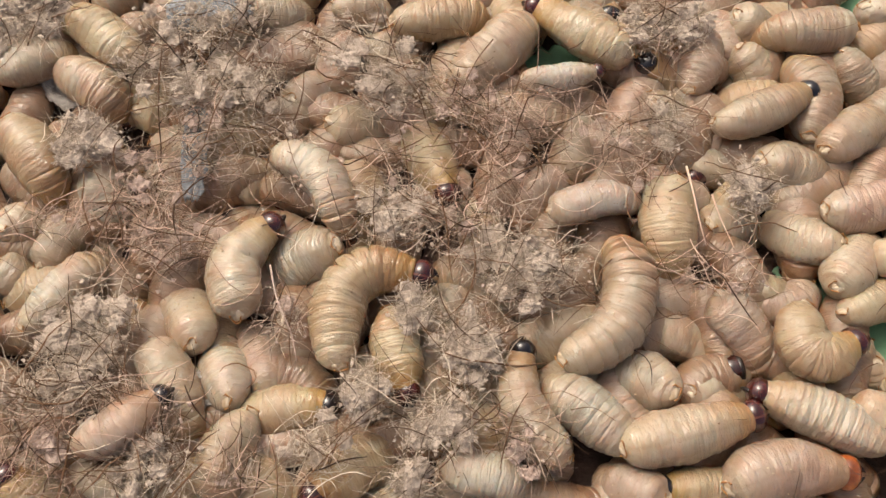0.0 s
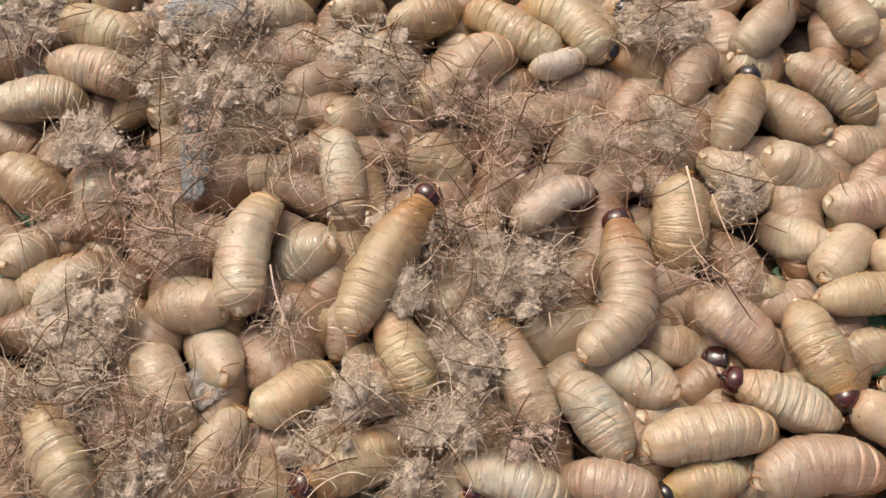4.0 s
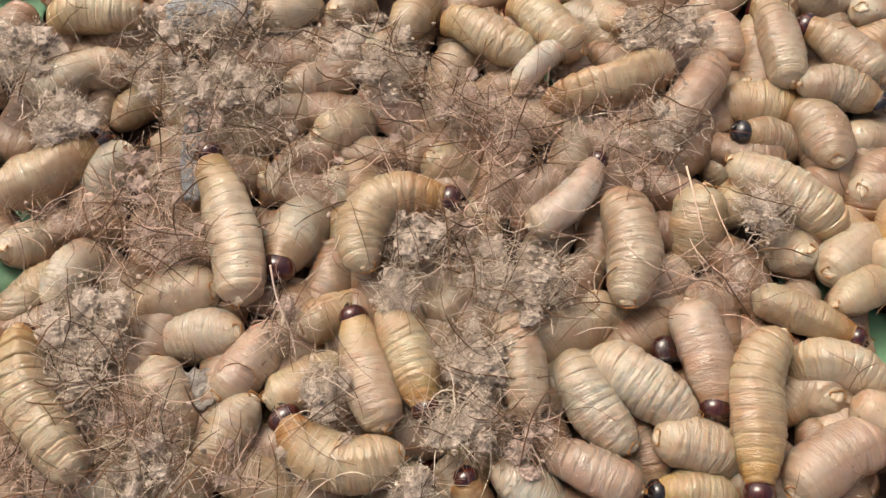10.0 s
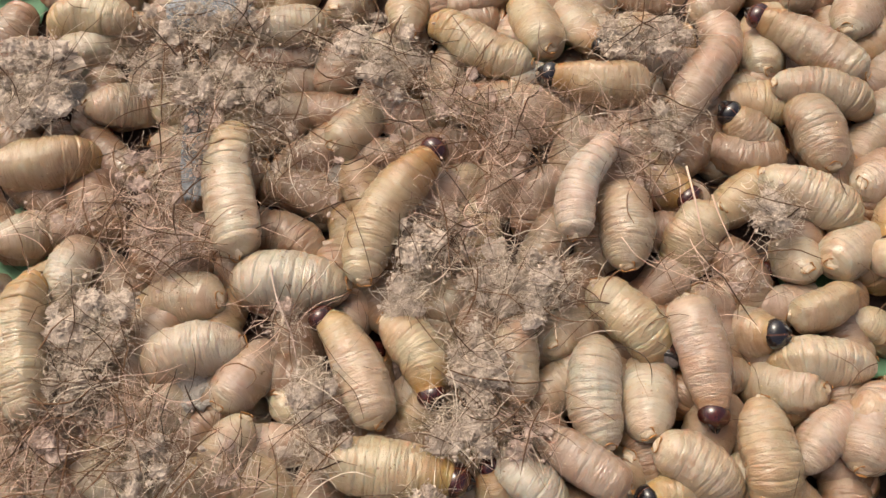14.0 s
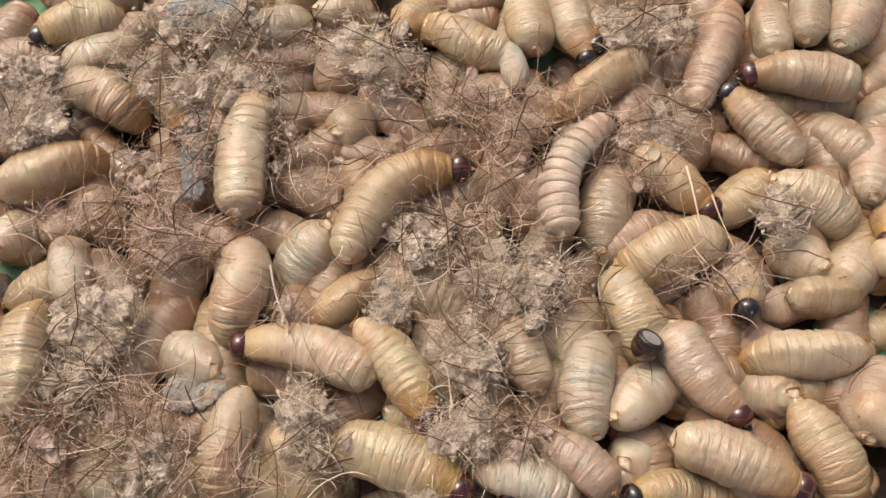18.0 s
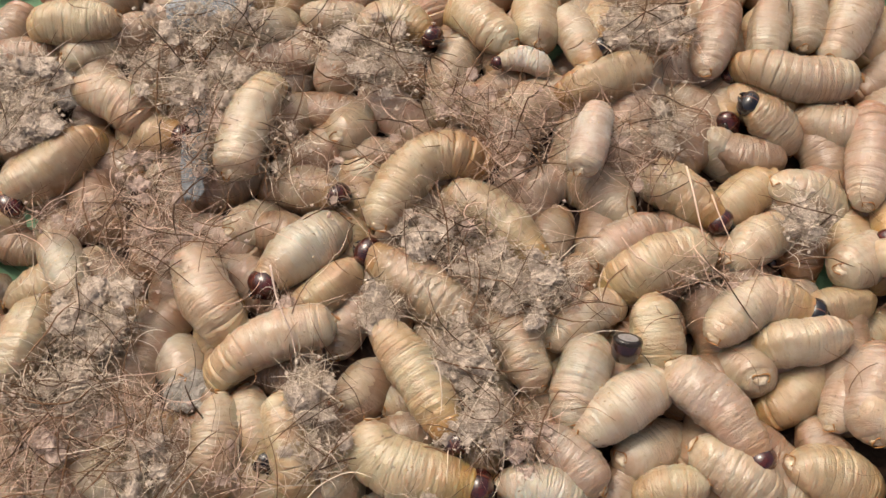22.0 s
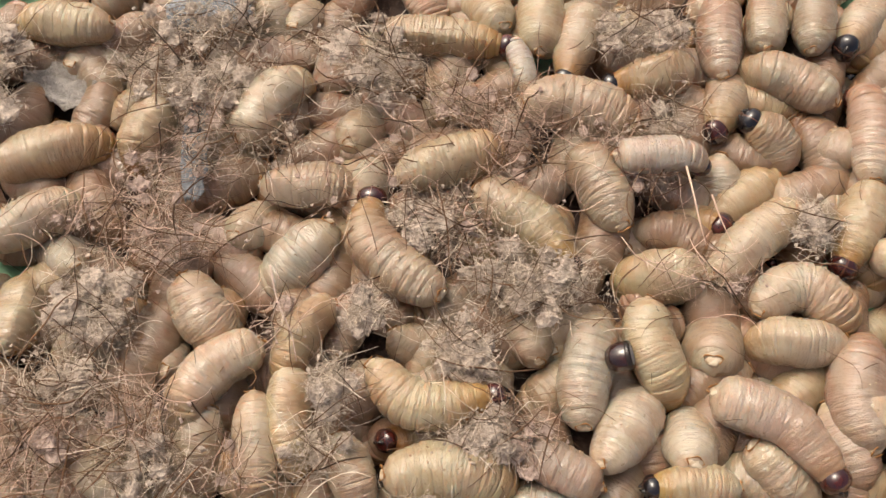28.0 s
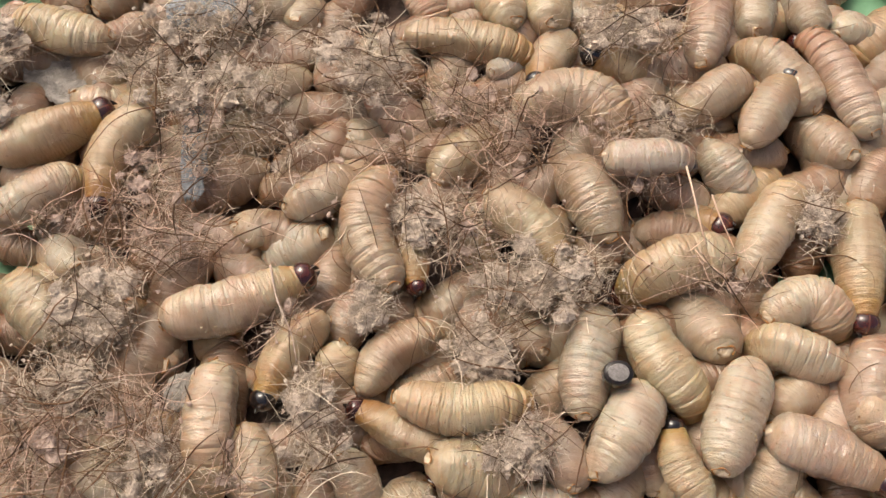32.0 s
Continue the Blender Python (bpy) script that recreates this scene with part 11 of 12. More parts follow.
    g.at(12, (11.9, -80.5, -1.0), (26.3, -87.3, -1.0), (36.7, -94.7, -1.0), (36.3, -91.0, -13.2))
    g.at(14, (16.8, -78.6, -1.0), (28.2, -87.3, -1.0), (38.6, -94.7, -1.0), (38.3, -91.0, -13.2))
    g.at(17, (9.9, -83.5, -1.0), (26.3, -85.4, -1.0), (42.3, -93.1, -1.0), (42.0, -89.7, -13.2))
    g.at(20, (12.7, -87.3, -1.0), (28.1, -88.3, -1.0), (46.0, -93.5, -1.0), (45.7, -90.3, -13.2))
    g.at(23, (20.4, -89.3, -1.0), (33.9, -89.3, -1.0), (46.0, -93.4, -1.0), (45.8, -90.2, -13.2))
    g.at(25, (24.1, -93.1, -1.0), (36.3, -90.0, -6.5), (47.0, -92.0, -12.6), (46.9, -89.2, -20.0))
    g.at(28, (22.5, -94.1, -5.4), (36.1, -95.7, -7.0), (47.7, -98.6, -8.7), (47.4, -95.8, -20.0))
    g = Larva("amber", 0.740, "red")
    g.at(0, (11.5, -101.0, -24.0), (11.2, -97.2, -18.9), (11.0, -91.2, -9.8))
    g.at(6, (9.3, -98.5, -22.4), (10.0, -95.0, -10.3), (11.2, -90.2, -1.0))
    g.at(8, (11.1, -102.8, -20.1), (11.9, -96.2, -9.3), (12.7, -89.7, -1.0))
    g.at(9, (12.9, -100.3, -12.8), (14.8, -90.3, -4.9), (16.3, -81.1, 1.2))
    g.at(10, (11.2, -97.2, -18.8), (9.9, -92.7, -7.5), (7.5, -86.3, 1.2))
    g.at(11, (11.2, -95.3, -18.6), (11.9, -90.8, -7.4), (8.5, -84.4, 1.2))
    g.at(12, (13.0, -101.5, -16.6), (12.8, -93.9, -6.5), (12.7, -86.3, 1.2))
    g.at(13, (20.8, -100.0, -14.2), (20.5, -93.1, -5.5), (16.6, -82.5, 1.2))
    g.at(14, (19.9, -100.0, -14.5), (18.6, -92.1, -5.6), (16.2, -82.5, 1.2))
    g.at(17, (33.6, -98.1, -24.0), (30.8, -94.5, -12.6), (28.2, -90.7, -3.2))
    g.at(18, (23.4, -98.4, -23.0), (23.3, -95.9, -10.6), (23.2, -91.6, -1.0))
    g.at(20, (24.3, -97.7, -24.0), (23.5, -97.2, -24.0), (22.9, -96.2, -14.2))
    g = Larva("cream", 0.813, "red")
    g.at(0, (25.3, -35.6, -7.6), (36.5, -31.2, -13.4), (46.7, -26.7, -19.9), (46.6, -23.0, -20.0))
    g.at(6, (35.1, -26.6, -7.6), (39.7, -33.0, -14.6), (44.8, -36.9, -22.2), (45.2, -32.1, -20.0))
    g.at(17, (44.6, -43.0, -5.4), (48.4, -29.8, -11.1), (51.4, -18.2, -17.4), (52.5, -15.3, -20.0))
    g.at(20, (40.7, -37.6, -5.4), (54.1, -23.0, -5.4), (61.6, -16.3, -5.4), (62.1, -12.8, -16.4))
    g.at(23, (38.3, -39.5, -3.2), (53.6, -26.2, -3.2), (65.8, -21.2, -3.2), (66.1, -17.3, -14.2))
    g.at(25, (43.0, -37.9, -7.6), (46.3, -28.6, -14.3), (51.9, -15.0, -21.9), (52.8, -12.0, -20.0))
    g.at(28, (40.8, -40.1, -7.6), (44.2, -30.6, -15.1), (49.6, -19.0, -22.9), (50.4, -16.0, -20.0))
    g.at(32, (41.7, -35.4, -14.2), (45.2, -27.5, -23.3), (48.4, -20.0, -23.8), (49.0, -17.5, -20.0))
    g = Larva("cream", 0.954, "red")
    g.at(0, (-47.0, 58.2, -3.2), (-36.1, 60.1, -10.4), (-27.9, 62.8, -18.3), (-30.4, 70.0, -20.0))
    g.at(6, (-47.3, 63.7, -3.2), (-38.7, 64.7, -11.0), (-31.5, 66.8, -19.5), (-34.0, 74.1, -20.0))
    g.at(9, (-52.6, 55.5, -3.2), (-40.7, 59.6, -9.6), (-32.4, 70.4, -16.7), (-34.7, 76.6, -20.0))
    g.at(12, (-47.7, 48.8, -3.2), (-38.3, 59.3, -9.1), (-29.9, 72.3, -15.7), (-32.0, 78.4, -20.0))
    g.at(14, (-45.2, 46.1, -3.2), (-35.9, 58.5, -7.9), (-29.5, 73.0, -13.0), (-31.3, 79.0, -20.0))
    g.at(17, (-43.2, 51.4, -3.2), (-36.2, 61.9, -11.0), (-29.9, 75.1, -19.7), (-31.8, 81.3, -20.0))
    g.at(20, (-45.6, 54.1, -3.2), (-38.6, 62.1, -11.3), (-32.4, 75.6, -20.3), (-34.3, 81.7, -20.0))
    g.at(23, (-41.9, 47.4, -3.2), (-36.1, 60.2, -10.4), (-32.0, 75.5, -18.5), (-33.6, 81.5, -20.0))
    g.at(25, (-43.4, 54.1, -3.2), (-33.9, 61.8, -10.9), (-25.4, 69.8, -19.4), (-27.6, 76.3, -20.0))
    g.at(28, (-38.5, 47.4, -3.2), (-32.7, 60.7, -11.2), (-27.4, 72.7, -20.2), (-29.0, 78.8, -20.0))
    g.at(32, (-39.1, 52.9, -7.6), (-31.8, 58.6, -16.8), (-26.8, 64.7, -22.6), (-28.8, 70.8, -20.0))
    g = Larva("pink", 0.988, "red")
    g.at(0, (-63.0, 69.4, -5.4), (-56.4, 79.5, -13.9), (-49.6, 89.9, -22.6), (-52.3, 96.7, -20.0))
    g.at(6, (-63.4, 75.0, -5.4), (-55.6, 85.3, -13.9), (-49.7, 94.5, -22.5), (-52.4, 101.5, -20.0))
    g.at(9, (-63.6, 77.9, -5.4), (-54.3, 85.0, -13.5), (-47.3, 94.0, -22.5), (-50.0, 101.1, -20.0))
    g.at(12, (-68.1, 82.4, -9.8), (-59.8, 87.9, -17.6), (-50.8, 93.9, -22.9), (-54.2, 101.2, -20.0))
    g.at(32, (-69.0, 85.5, -14.2), (-65.9, 92.6, -24.0), (-63.8, 99.3, -24.0), (-66.5, 105.5, -20.0))
    g = Larva("cream", 0.914, "red")
    g.at(0, (-83.7, 114.4, -1.0), (-72.4, 116.8, -5.8), (-61.9, 122.5, -11.1), (-65.5, 130.1, -20.0))
    g.at(9, (-81.1, 112.9, -1.0), (-67.3, 117.3, -4.5), (-56.6, 120.5, -8.3), (-60.3, 128.5, -18.1))
    g.at(12, (-60.7, 97.9, -1.0), (-61.8, 114.4, -1.0), (-62.5, 126.1, -1.0), (-64.3, 132.7, -11.3))
    g.at(14, (-85.3, 105.3, -1.0), (-68.4, 105.3, -1.0), (-51.6, 108.5, -1.0), (-55.4, 116.7, -11.6))
    g.at(23, (-88.1, 109.9, -1.0), (-76.5, 107.1, -5.1), (-67.2, 116.0, -9.6), (-70.8, 123.0, -19.4))
    g.at(25, (-74.5, 122.2, -1.0), (-69.8, 114.1, -6.2), (-65.7, 111.3, -11.5), (-68.9, 120.5, -20.0))
    g.at(28, (-78.0, 119.1, -1.0), (-72.2, 112.6, -6.3), (-67.0, 109.8, -11.8), (-70.4, 118.9, -20.0))
    g.at(30, (-76.9, 120.6, -1.0), (-72.5, 116.2, -7.0), (-67.4, 113.9, -13.3), (-70.8, 123.0, -20.0))
    g.at(32, (-86.4, 117.5, -1.0), (-72.6, 121.0, -5.2), (-63.2, 124.7, -9.7), (-66.9, 132.6, -19.2))
    g = Larva("tan", 0.848, "red")
    g.at(0, (-47.6, 119.3, -3.2), (-35.7, 119.4, -7.1), (-25.5, 122.9, -11.3), (-28.0, 130.3, -20.0))
    g.at(14, (-47.2, 114.4, -1.0), (-42.1, 122.2, -8.6), (-37.7, 130.6, -17.0), (-39.4, 137.3, -20.0))
    g.at(23, (-62.2, 116.2, -3.2), (-47.2, 110.1, -3.2), (-36.0, 112.7, -3.2), (-39.0, 120.2, -13.0))
    g.at(25, (-67.0, 102.3, -1.0), (-57.2, 109.7, -5.7), (-47.5, 116.0, -11.0), (-50.4, 122.9, -20.0))
    g.at(30, (-63.8, 108.3, -1.0), (-60.5, 117.7, -8.8), (-57.8, 127.5, -17.4), (-59.8, 134.0, -20.0))
    g = Larva("amber", 0.950, "black")
    g.at(0, (100.9, 88.2, -24.0), (93.6, 88.6, -12.3), (84.8, 89.3, -3.2))
    g.at(1, (97.3, 90.7, -23.6), (91.4, 88.4, -10.8), (84.3, 88.2, -1.0))
    g.at(2, (97.1, 87.9, -23.8), (90.2, 85.5, -10.9), (83.5, 84.7, -1.0))
    g.at(3, (99.9, 90.8, -23.8), (88.6, 87.0, -12.1), (76.9, 86.3, -3.2))
    g.at(6, (82.5, 81.9, -1.0), (75.5, 96.4, -1.0), (63.5, 115.0, -1.0))
    g.at(7, (76.0, 73.9, -1.0), (77.8, 96.4, -1.0), (79.7, 119.8, -1.0), (82.1, 126.5, -11.7))
    g.at(8, (89.6, 81.9, -1.0), (77.8, 83.9, -7.1), (70.3, 93.3, -13.8), (73.8, 100.1, -20.0))
    g.at(9, (83.7, 94.9, -1.0), (72.9, 79.0, -1.0), (66.8, 59.5, -1.0))
    g.at(10, (96.8, 87.4, 1.2), (71.1, 74.6, 1.2), (44.0, 68.2, 1.2), (47.8, 76.8, -10.5))
    g.at(11, (92.8, 87.4, 1.2), (73.2, 71.8, 1.2), (51.5, 77.4, 1.2), (42.7, 89.4, 1.2))
    g.at(12, (88.9, 78.8, 1.2), (68.7, 74.6, 1.2), (43.8, 77.4, 1.2))
    g.at(13, (91.1, 77.4, 1.2), (68.7, 74.6, 1.2), (41.0, 77.4, 1.2))
    g.at(14, (86.3, 76.0, 1.2), (66.4, 74.6, 1.2), (42.7, 79.7, 1.2))
    g.at(17, (90.0, 90.3, 1.2), (71.3, 77.4, 1.2), (53.7, 63.5, 1.2))
    g.at(18, (85.5, 89.1, -1.0), (64.5, 76.2, -1.0), (50.2, 62.5, -1.0), (53.6, 72.0, -12.8))
    g.at(19, (90.0, 86.2, -1.0), (71.5, 76.2, -1.0), (53.1, 65.6, -1.0), (56.9, 74.7, -12.7))
    g.at(20, (94.4, 87.4, 1.2), (75.9, 77.4, 1.2), (51.5, 65.7, 1.2))
    g.at(22, (87.6, 86.2, -1.0), (69.4, 79.0, -1.0), (49.0, 72.1, -1.0), (52.8, 81.0, -12.6))
    g.at(23, (99.0, 81.9, -1.0), (81.1, 79.0, -1.0), (59.1, 71.9, -1.0))
    g.at(24, (97.1, 86.2, -1.0), (80.9, 76.2, -1.0), (62.5, 64.4, -1.0))
    g.at(25, (96.8, 83.3, -1.0), (78.3, 73.3, -1.0), (62.5, 63.6, -1.0))
    g.at(28, (104.2, 86.2, -1.0), (85.8, 79.0, -1.0), (67.9, 74.8, -1.0))
    g.at(30, (97.4, 89.1, -1.0), (76.9, 84.7, -1.0), (56.2, 74.8, -1.0))
    g.at(32, (89.2, 86.6, -15.6), (75.9, 89.4, -7.3), (62.0, 92.0, -1.0))
    g = Larva("pink", 1.056, "red")
    g.at(0, (55.2, 119.6, -23.0), (63.0, 122.4, -24.0), (69.2, 125.8, -24.0), (69.3, 134.0, -20.0))
    g.at(3, (47.6, 85.5, -14.2), (63.2, 89.6, -20.0), (76.6, 89.0, -23.4), (76.8, 98.0, -20.0))
    g.at(6, (44.6, 76.2, -1.0), (62.2, 76.2, -1.0), (76.6, 67.7, -1.0), (77.3, 77.8, -13.9))
    g.at(9, (49.5, 89.6, -7.6), (62.6, 89.5, -15.7), (72.0, 90.8, -22.5), (72.4, 99.5, -20.0))
    g.at(12, (48.5, 90.2, -20.8), (57.5, 97.4, -24.0), (65.4, 104.8, -24.0), (65.7, 112.0, -20.0))
    g = Larva("tan", 1.120, "red")
    g.at(0, (9.7, 68.1, -9.8), (32.0, 65.9, -9.8), (51.5, 62.9, -9.8), (50.9, 72.5, -20.0))
    g.at(12, (8.6, 69.6, -12.0), (32.2, 65.4, -12.0), (50.5, 60.5, -12.0), (49.9, 70.2, -20.0))
    g.at(32, (11.1, 75.4, -16.4), (22.5, 78.2, -24.0), (32.0, 81.8, -24.0), (30.6, 90.0, -20.0))
    g = Larva("dull", 1.063, "red")
    g.at(0, (84.2, 73.7, -7.6), (94.6, 68.6, -14.8), (102.6, 63.1, -22.4), (104.6, 72.5, -20.0))
    g.at(3, (85.2, 72.3, -7.6), (96.9, 68.4, -14.5), (103.8, 61.7, -22.1), (106.1, 71.3, -20.0))
    g.at(17, (87.5, 71.1, -14.2), (95.1, 78.3, -24.0), (102.1, 85.7, -24.0), (103.8, 92.4, -20.0))
    g.at(28, (85.9, 75.4, -16.4), (93.7, 85.5, -24.0), (101.1, 95.7, -24.0), (103.0, 102.4, -20.0))
    g = Larva("amber", 0.953, "red")
    g.at(0, (90.2, 67.1, -24.0), (96.4, 52.3, -19.9), (102.4, 36.8, -12.0))
    g.at(12, (84.1, 50.9, -24.0), (90.2, 38.3, -19.4), (96.3, 27.7, -9.8))
    g.at(17, (72.5, 44.7, -1.0), (88.3, 33.0, -1.0), (102.4, 19.8, -1.0))
    g.at(20, (82.7, 40.8, -3.2), (95.1, 29.1, -3.2), (109.8, 12.8, -3.2))
    g.at(23, (77.5, 33.0, -3.2), (92.6, 26.6, -3.2), (107.6, 12.8, -3.2))
    g.at(25, (92.6, 35.4, -21.3), (103.3, 23.9, -12.3), (112.4, 11.4, -5.4))
    g.at(28, (90.4, 24.0, -24.0), (101.2, 18.2, -16.1), (109.9, 13.8, -7.6))
    g = Larva("pink", 0.865, "red")
    g.at(0, (63.8, 11.1, -24.0), (76.6, 18.4, -24.0), (86.5, 27.7, -24.0), (87.5, 32.0, -20.0))
    g.at(12, (68.8, 16.2, -24.0), (74.1, 21.0, -24.0), (78.7, 25.6, -24.0), (79.6, 29.7, -20.0))
    g.at(17, (59.3, 2.7, -7.6), (71.8, 8.9, -7.6), (83.0, 16.4, -7.6), (83.9, 21.1, -18.8))
    g.at(20, (55.4, -3.1, -5.4), (71.2, 5.3, -5.4), (86.1, 10.7, -5.4), (87.0, 15.7, -16.7))
    g.at(23, (57.6, -1.9, -5.4), (71.4, 7.7, -5.4), (82.1, 13.0, -5.4), (82.9, 17.9, -16.6))
    g.at(25, (69.4, 6.4, -7.6), (82.0, 11.8, -13.4), (93.7, 17.3, -19.9), (94.9, 22.2, -20.0))
    g.at(28, (70.6, 7.2, -14.2), (78.3, 14.1, -23.1), (85.3, 20.9, -23.8), (86.4, 25.1, -20.0))
    g = Larva("yellow", 0.937, "red")
    g.at(0, (189.7, 26.3, -12.1), (181.1, 8.0, -5.9), (173.5, -8.7, -1.0))
    g.at(23, (189.0, 36.5, -16.2), (177.4, 18.9, -7.8), (170.5, 3.1, -1.0))
    g.at(25, (184.1, 33.3, -20.0), (175.5, 17.2, -9.4), (167.0, 1.9, -1.0))
    g.at(28, (169.0, 29.1, -1.0), (160.4, 10.4, -1.0), (150.2, -8.3, -1.0))
    g.at(29, (170.5, 33.8, 1.2), (159.4, 11.7, 1.2), (155.0, -12.1, 1.2))
    g.at(30, (163.5, 27.9, 1.2), (155.9, 4.4, 1.2), (153.7, -25.3, 1.2))
    g.at(31, (165.1, 28.6, 1.2), (157.6, 2.0, 1.2), (153.7, -29.6, 1.2), (159.5, -22.5, -10.8))
    g.at(32, (161.0, 20.3, 1.2), (156.7, -2.7, 1.2), (153.4, -32.4, 1.2))
    g = Larva("yellow", 0.876, "red")
    g.at(0, (147.8, -26.2, -3.2), (161.4, -19.6, -8.0), (174.4, -12.2, -13.2), (178.1, -8.4, -20.0))
    g.at(3, (139.7, -20.3, -1.0), (154.4, -20.3, -1.0), (168.9, -20.3, -1.0), (172.3, -15.6, -12.0))
    g.at(6, (138.7, -25.9, -1.0), (155.2, -15.7, -1.0), (170.2, -6.4, -1.0), (173.8, -2.4, -11.8))
    g.at(9, (144.6, -28.2, -1.0), (157.3, -15.7, -1.0), (167.2, -6.7, -1.0), (171.0, -3.0, -11.8))
    g.at(12, (148.5, -18.0, -1.0), (157.5, -19.2, -8.9), (164.6, -23.6, -17.6), (168.5, -18.4, -20.0))
    g.at(14, (151.8, -24.4, -7.6), (164.4, -28.5, -14.6), (174.7, -29.5, -22.2), (178.4, -25.1, -20.0))
    g.at(20, (159.3, -29.2, -18.6), (169.1, -24.6, -24.0), (178.4, -20.0, -24.0), (181.8, -16.6, -20.0))
    g = Larva("cream", 0.908, "black")
    g.at(0, (70.8, 143.1, -24.0), (72.1, 129.6, -19.4), (73.6, 118.5, -9.8))
    g.at(9, (68.1, 126.7, -19.8), (76.0, 118.0, -9.2), (83.9, 111.4, -1.0))
    g.at(12, (58.7, 128.3, -15.9), (62.9, 110.6, -7.6), (68.1, 93.4, -1.0))
    g.at(14, (52.1, 125.8, -14.8), (60.2, 107.1, -7.1), (68.2, 94.9, -1.0))
    g.at(17, (50.8, 128.4, -1.0), (54.6, 108.3, -1.0), (61.8, 89.1, -1.0))
    g.at(20, (50.7, 126.8, -1.0), (54.5, 105.3, -1.0), (60.4, 84.7, -1.0))
    g.at(23, (49.3, 112.1, -5.7), (59.2, 99.5, -3.1), (63.6, 80.4, -1.0))
    g.at(25, (53.3, 126.1, -1.9), (54.7, 108.7, -1.4), (53.7, 92.0, -1.0))
    g.at(28, (62.4, 116.0, -1.0), (56.3, 96.4, -1.0), (50.6, 77.6, -1.0))
    g.at(30, (64.4, 113.7, -17.4), (52.4, 96.0, -8.3), (43.9, 84.7, -1.0))
    g.at(32, (53.8, 110.9, -13.9), (43.4, 89.0, -6.8), (38.8, 76.2, -1.0))
    g = Larva("amber", 0.896, "black")
    g.at(0, (75.5, 159.2, -24.0), (72.8, 140.5, -24.0), (70.6, 124.3, -20.8))
    g.at(17, (70.7, 149.8, -24.0), (65.5, 131.4, -17.7), (63.5, 115.4, -9.8))
    g.at(18, (50.7, 123.8, -14.4), (55.1, 107.5, -5.7), (65.0, 94.1, 1.2))
    g.at(19, (47.5, 121.9, -8.2), (52.4, 106.9, -3.0), (57.9, 86.6, 1.2))
    g.at(20, (68.5, 133.3, -10.4), (64.1, 114.8, -5.2), (62.3, 95.8, -1.0))
    g.at(21, (74.9, 120.5, -0.9), (73.5, 104.3, 0.3), (73.8, 86.0, 1.2))
    g.at(22, (70.2, 127.3, -16.7), (67.6, 109.8, -6.7), (65.8, 92.4, 1.2))
    g.at(23, (75.5, 136.1, -13.7), (75.5, 117.5, -6.6), (78.0, 98.8, -1.0))
    g.at(24, (76.8, 125.7, -10.9), (73.1, 106.3, -4.2), (69.3, 88.3, 1.2))
    g.at(25, (83.3, 118.7, -8.1), (73.0, 104.8, -4.2), (62.5, 88.2, -1.0))
    g.at(28, (79.0, 141.6, -24.0), (78.7, 128.1, -21.6), (78.9, 117.2, -12.0))
    g = Larva("dull", 0.923, "red")
    g.at(0, (125.8, 98.3, -5.4), (132.5, 91.9, -10.7), (138.2, 85.2, -16.6), (141.2, 94.2, -20.0))
    g.at(3, (125.4, 95.3, -5.4), (132.7, 90.2, -12.5), (141.1, 90.7, -20.1), (143.7, 98.2, -20.0))
    g.at(6, (111.0, 85.1, -5.4), (124.9, 82.2, -5.4), (140.0, 79.7, -5.4), (142.2, 87.6, -16.1))
    g.at(9, (125.7, 83.7, -7.6), (135.3, 78.4, -14.4), (144.9, 79.8, -21.9), (147.5, 86.9, -20.0))
    g.at(12, (128.1, 79.5, -9.8), (135.0, 81.3, -18.6), (141.3, 83.9, -22.8), (143.7, 90.5, -20.0))
    g.at(14, (118.0, 75.2, -9.8), (132.6, 81.2, -16.4), (143.4, 83.7, -22.8), (145.7, 90.7, -20.0))
    g.at(20, (118.4, 79.8, -18.6), (128.6, 85.5, -24.0), (138.2, 91.6, -24.0), (140.3, 97.9, -20.0))
    g = Larva("white", 0.966, "red")
    g.at(0, (100.0, 40.8, -9.8), (113.8, 45.1, -17.1), (126.3, 47.4, -23.0), (128.4, 54.0, -20.0))
    g.at(9, (108.6, 46.1, -14.2), (119.7, 45.1, -21.8), (132.4, 47.6, -23.7), (134.4, 54.1, -20.0))
    g.at(20, (104.5, 55.6, -12.0), (112.8, 57.3, -21.3), (120.0, 59.7, -23.4), (121.7, 66.2, -20.0))
    g.at(23, (107.6, 55.5, -5.4), (114.9, 46.9, -11.1), (119.3, 39.6, -17.3), (122.4, 48.1, -20.0))
    g.at(25, (108.4, 52.8, -5.4), (113.9, 41.1, -10.3), (117.1, 33.4, -15.5), (120.4, 42.1, -20.0))
    g.at(28, (110.7, 43.4, -5.4), (111.3, 34.2, -12.1), (112.3, 28.7, -19.1), (115.9, 36.8, -20.0))
    g.at(30, (107.5, 35.6, -5.4), (113.8, 32.6, -13.9), (117.5, 29.1, -22.0), (120.6, 36.5, -20.0))
    g.at(32, (105.1, 48.8, -3.2), (113.5, 36.1, -6.3), (121.8, 28.3, -9.7), (124.4, 36.5, -20.0))
    g = Larva("dull", 0.948, "red")
    g.at(0, (129.9, 98.2, -24.0), (127.5, 87.2, -24.0), (126.1, 78.4, -20.8))
    g.at(25, (122.1, 94.2, -24.0), (118.4, 75.1, -15.9), (117.7, 58.3, -7.6))
    g.at(28, (123.5, 89.1, -15.0), (117.1, 69.2, -7.2), (109.5, 51.9, -1.0))
    g.at(29, (122.7, 83.3, -1.0), (112.6, 67.8, -1.0), (103.1, 57.2, -1.0), (108.1, 66.5, -12.6))
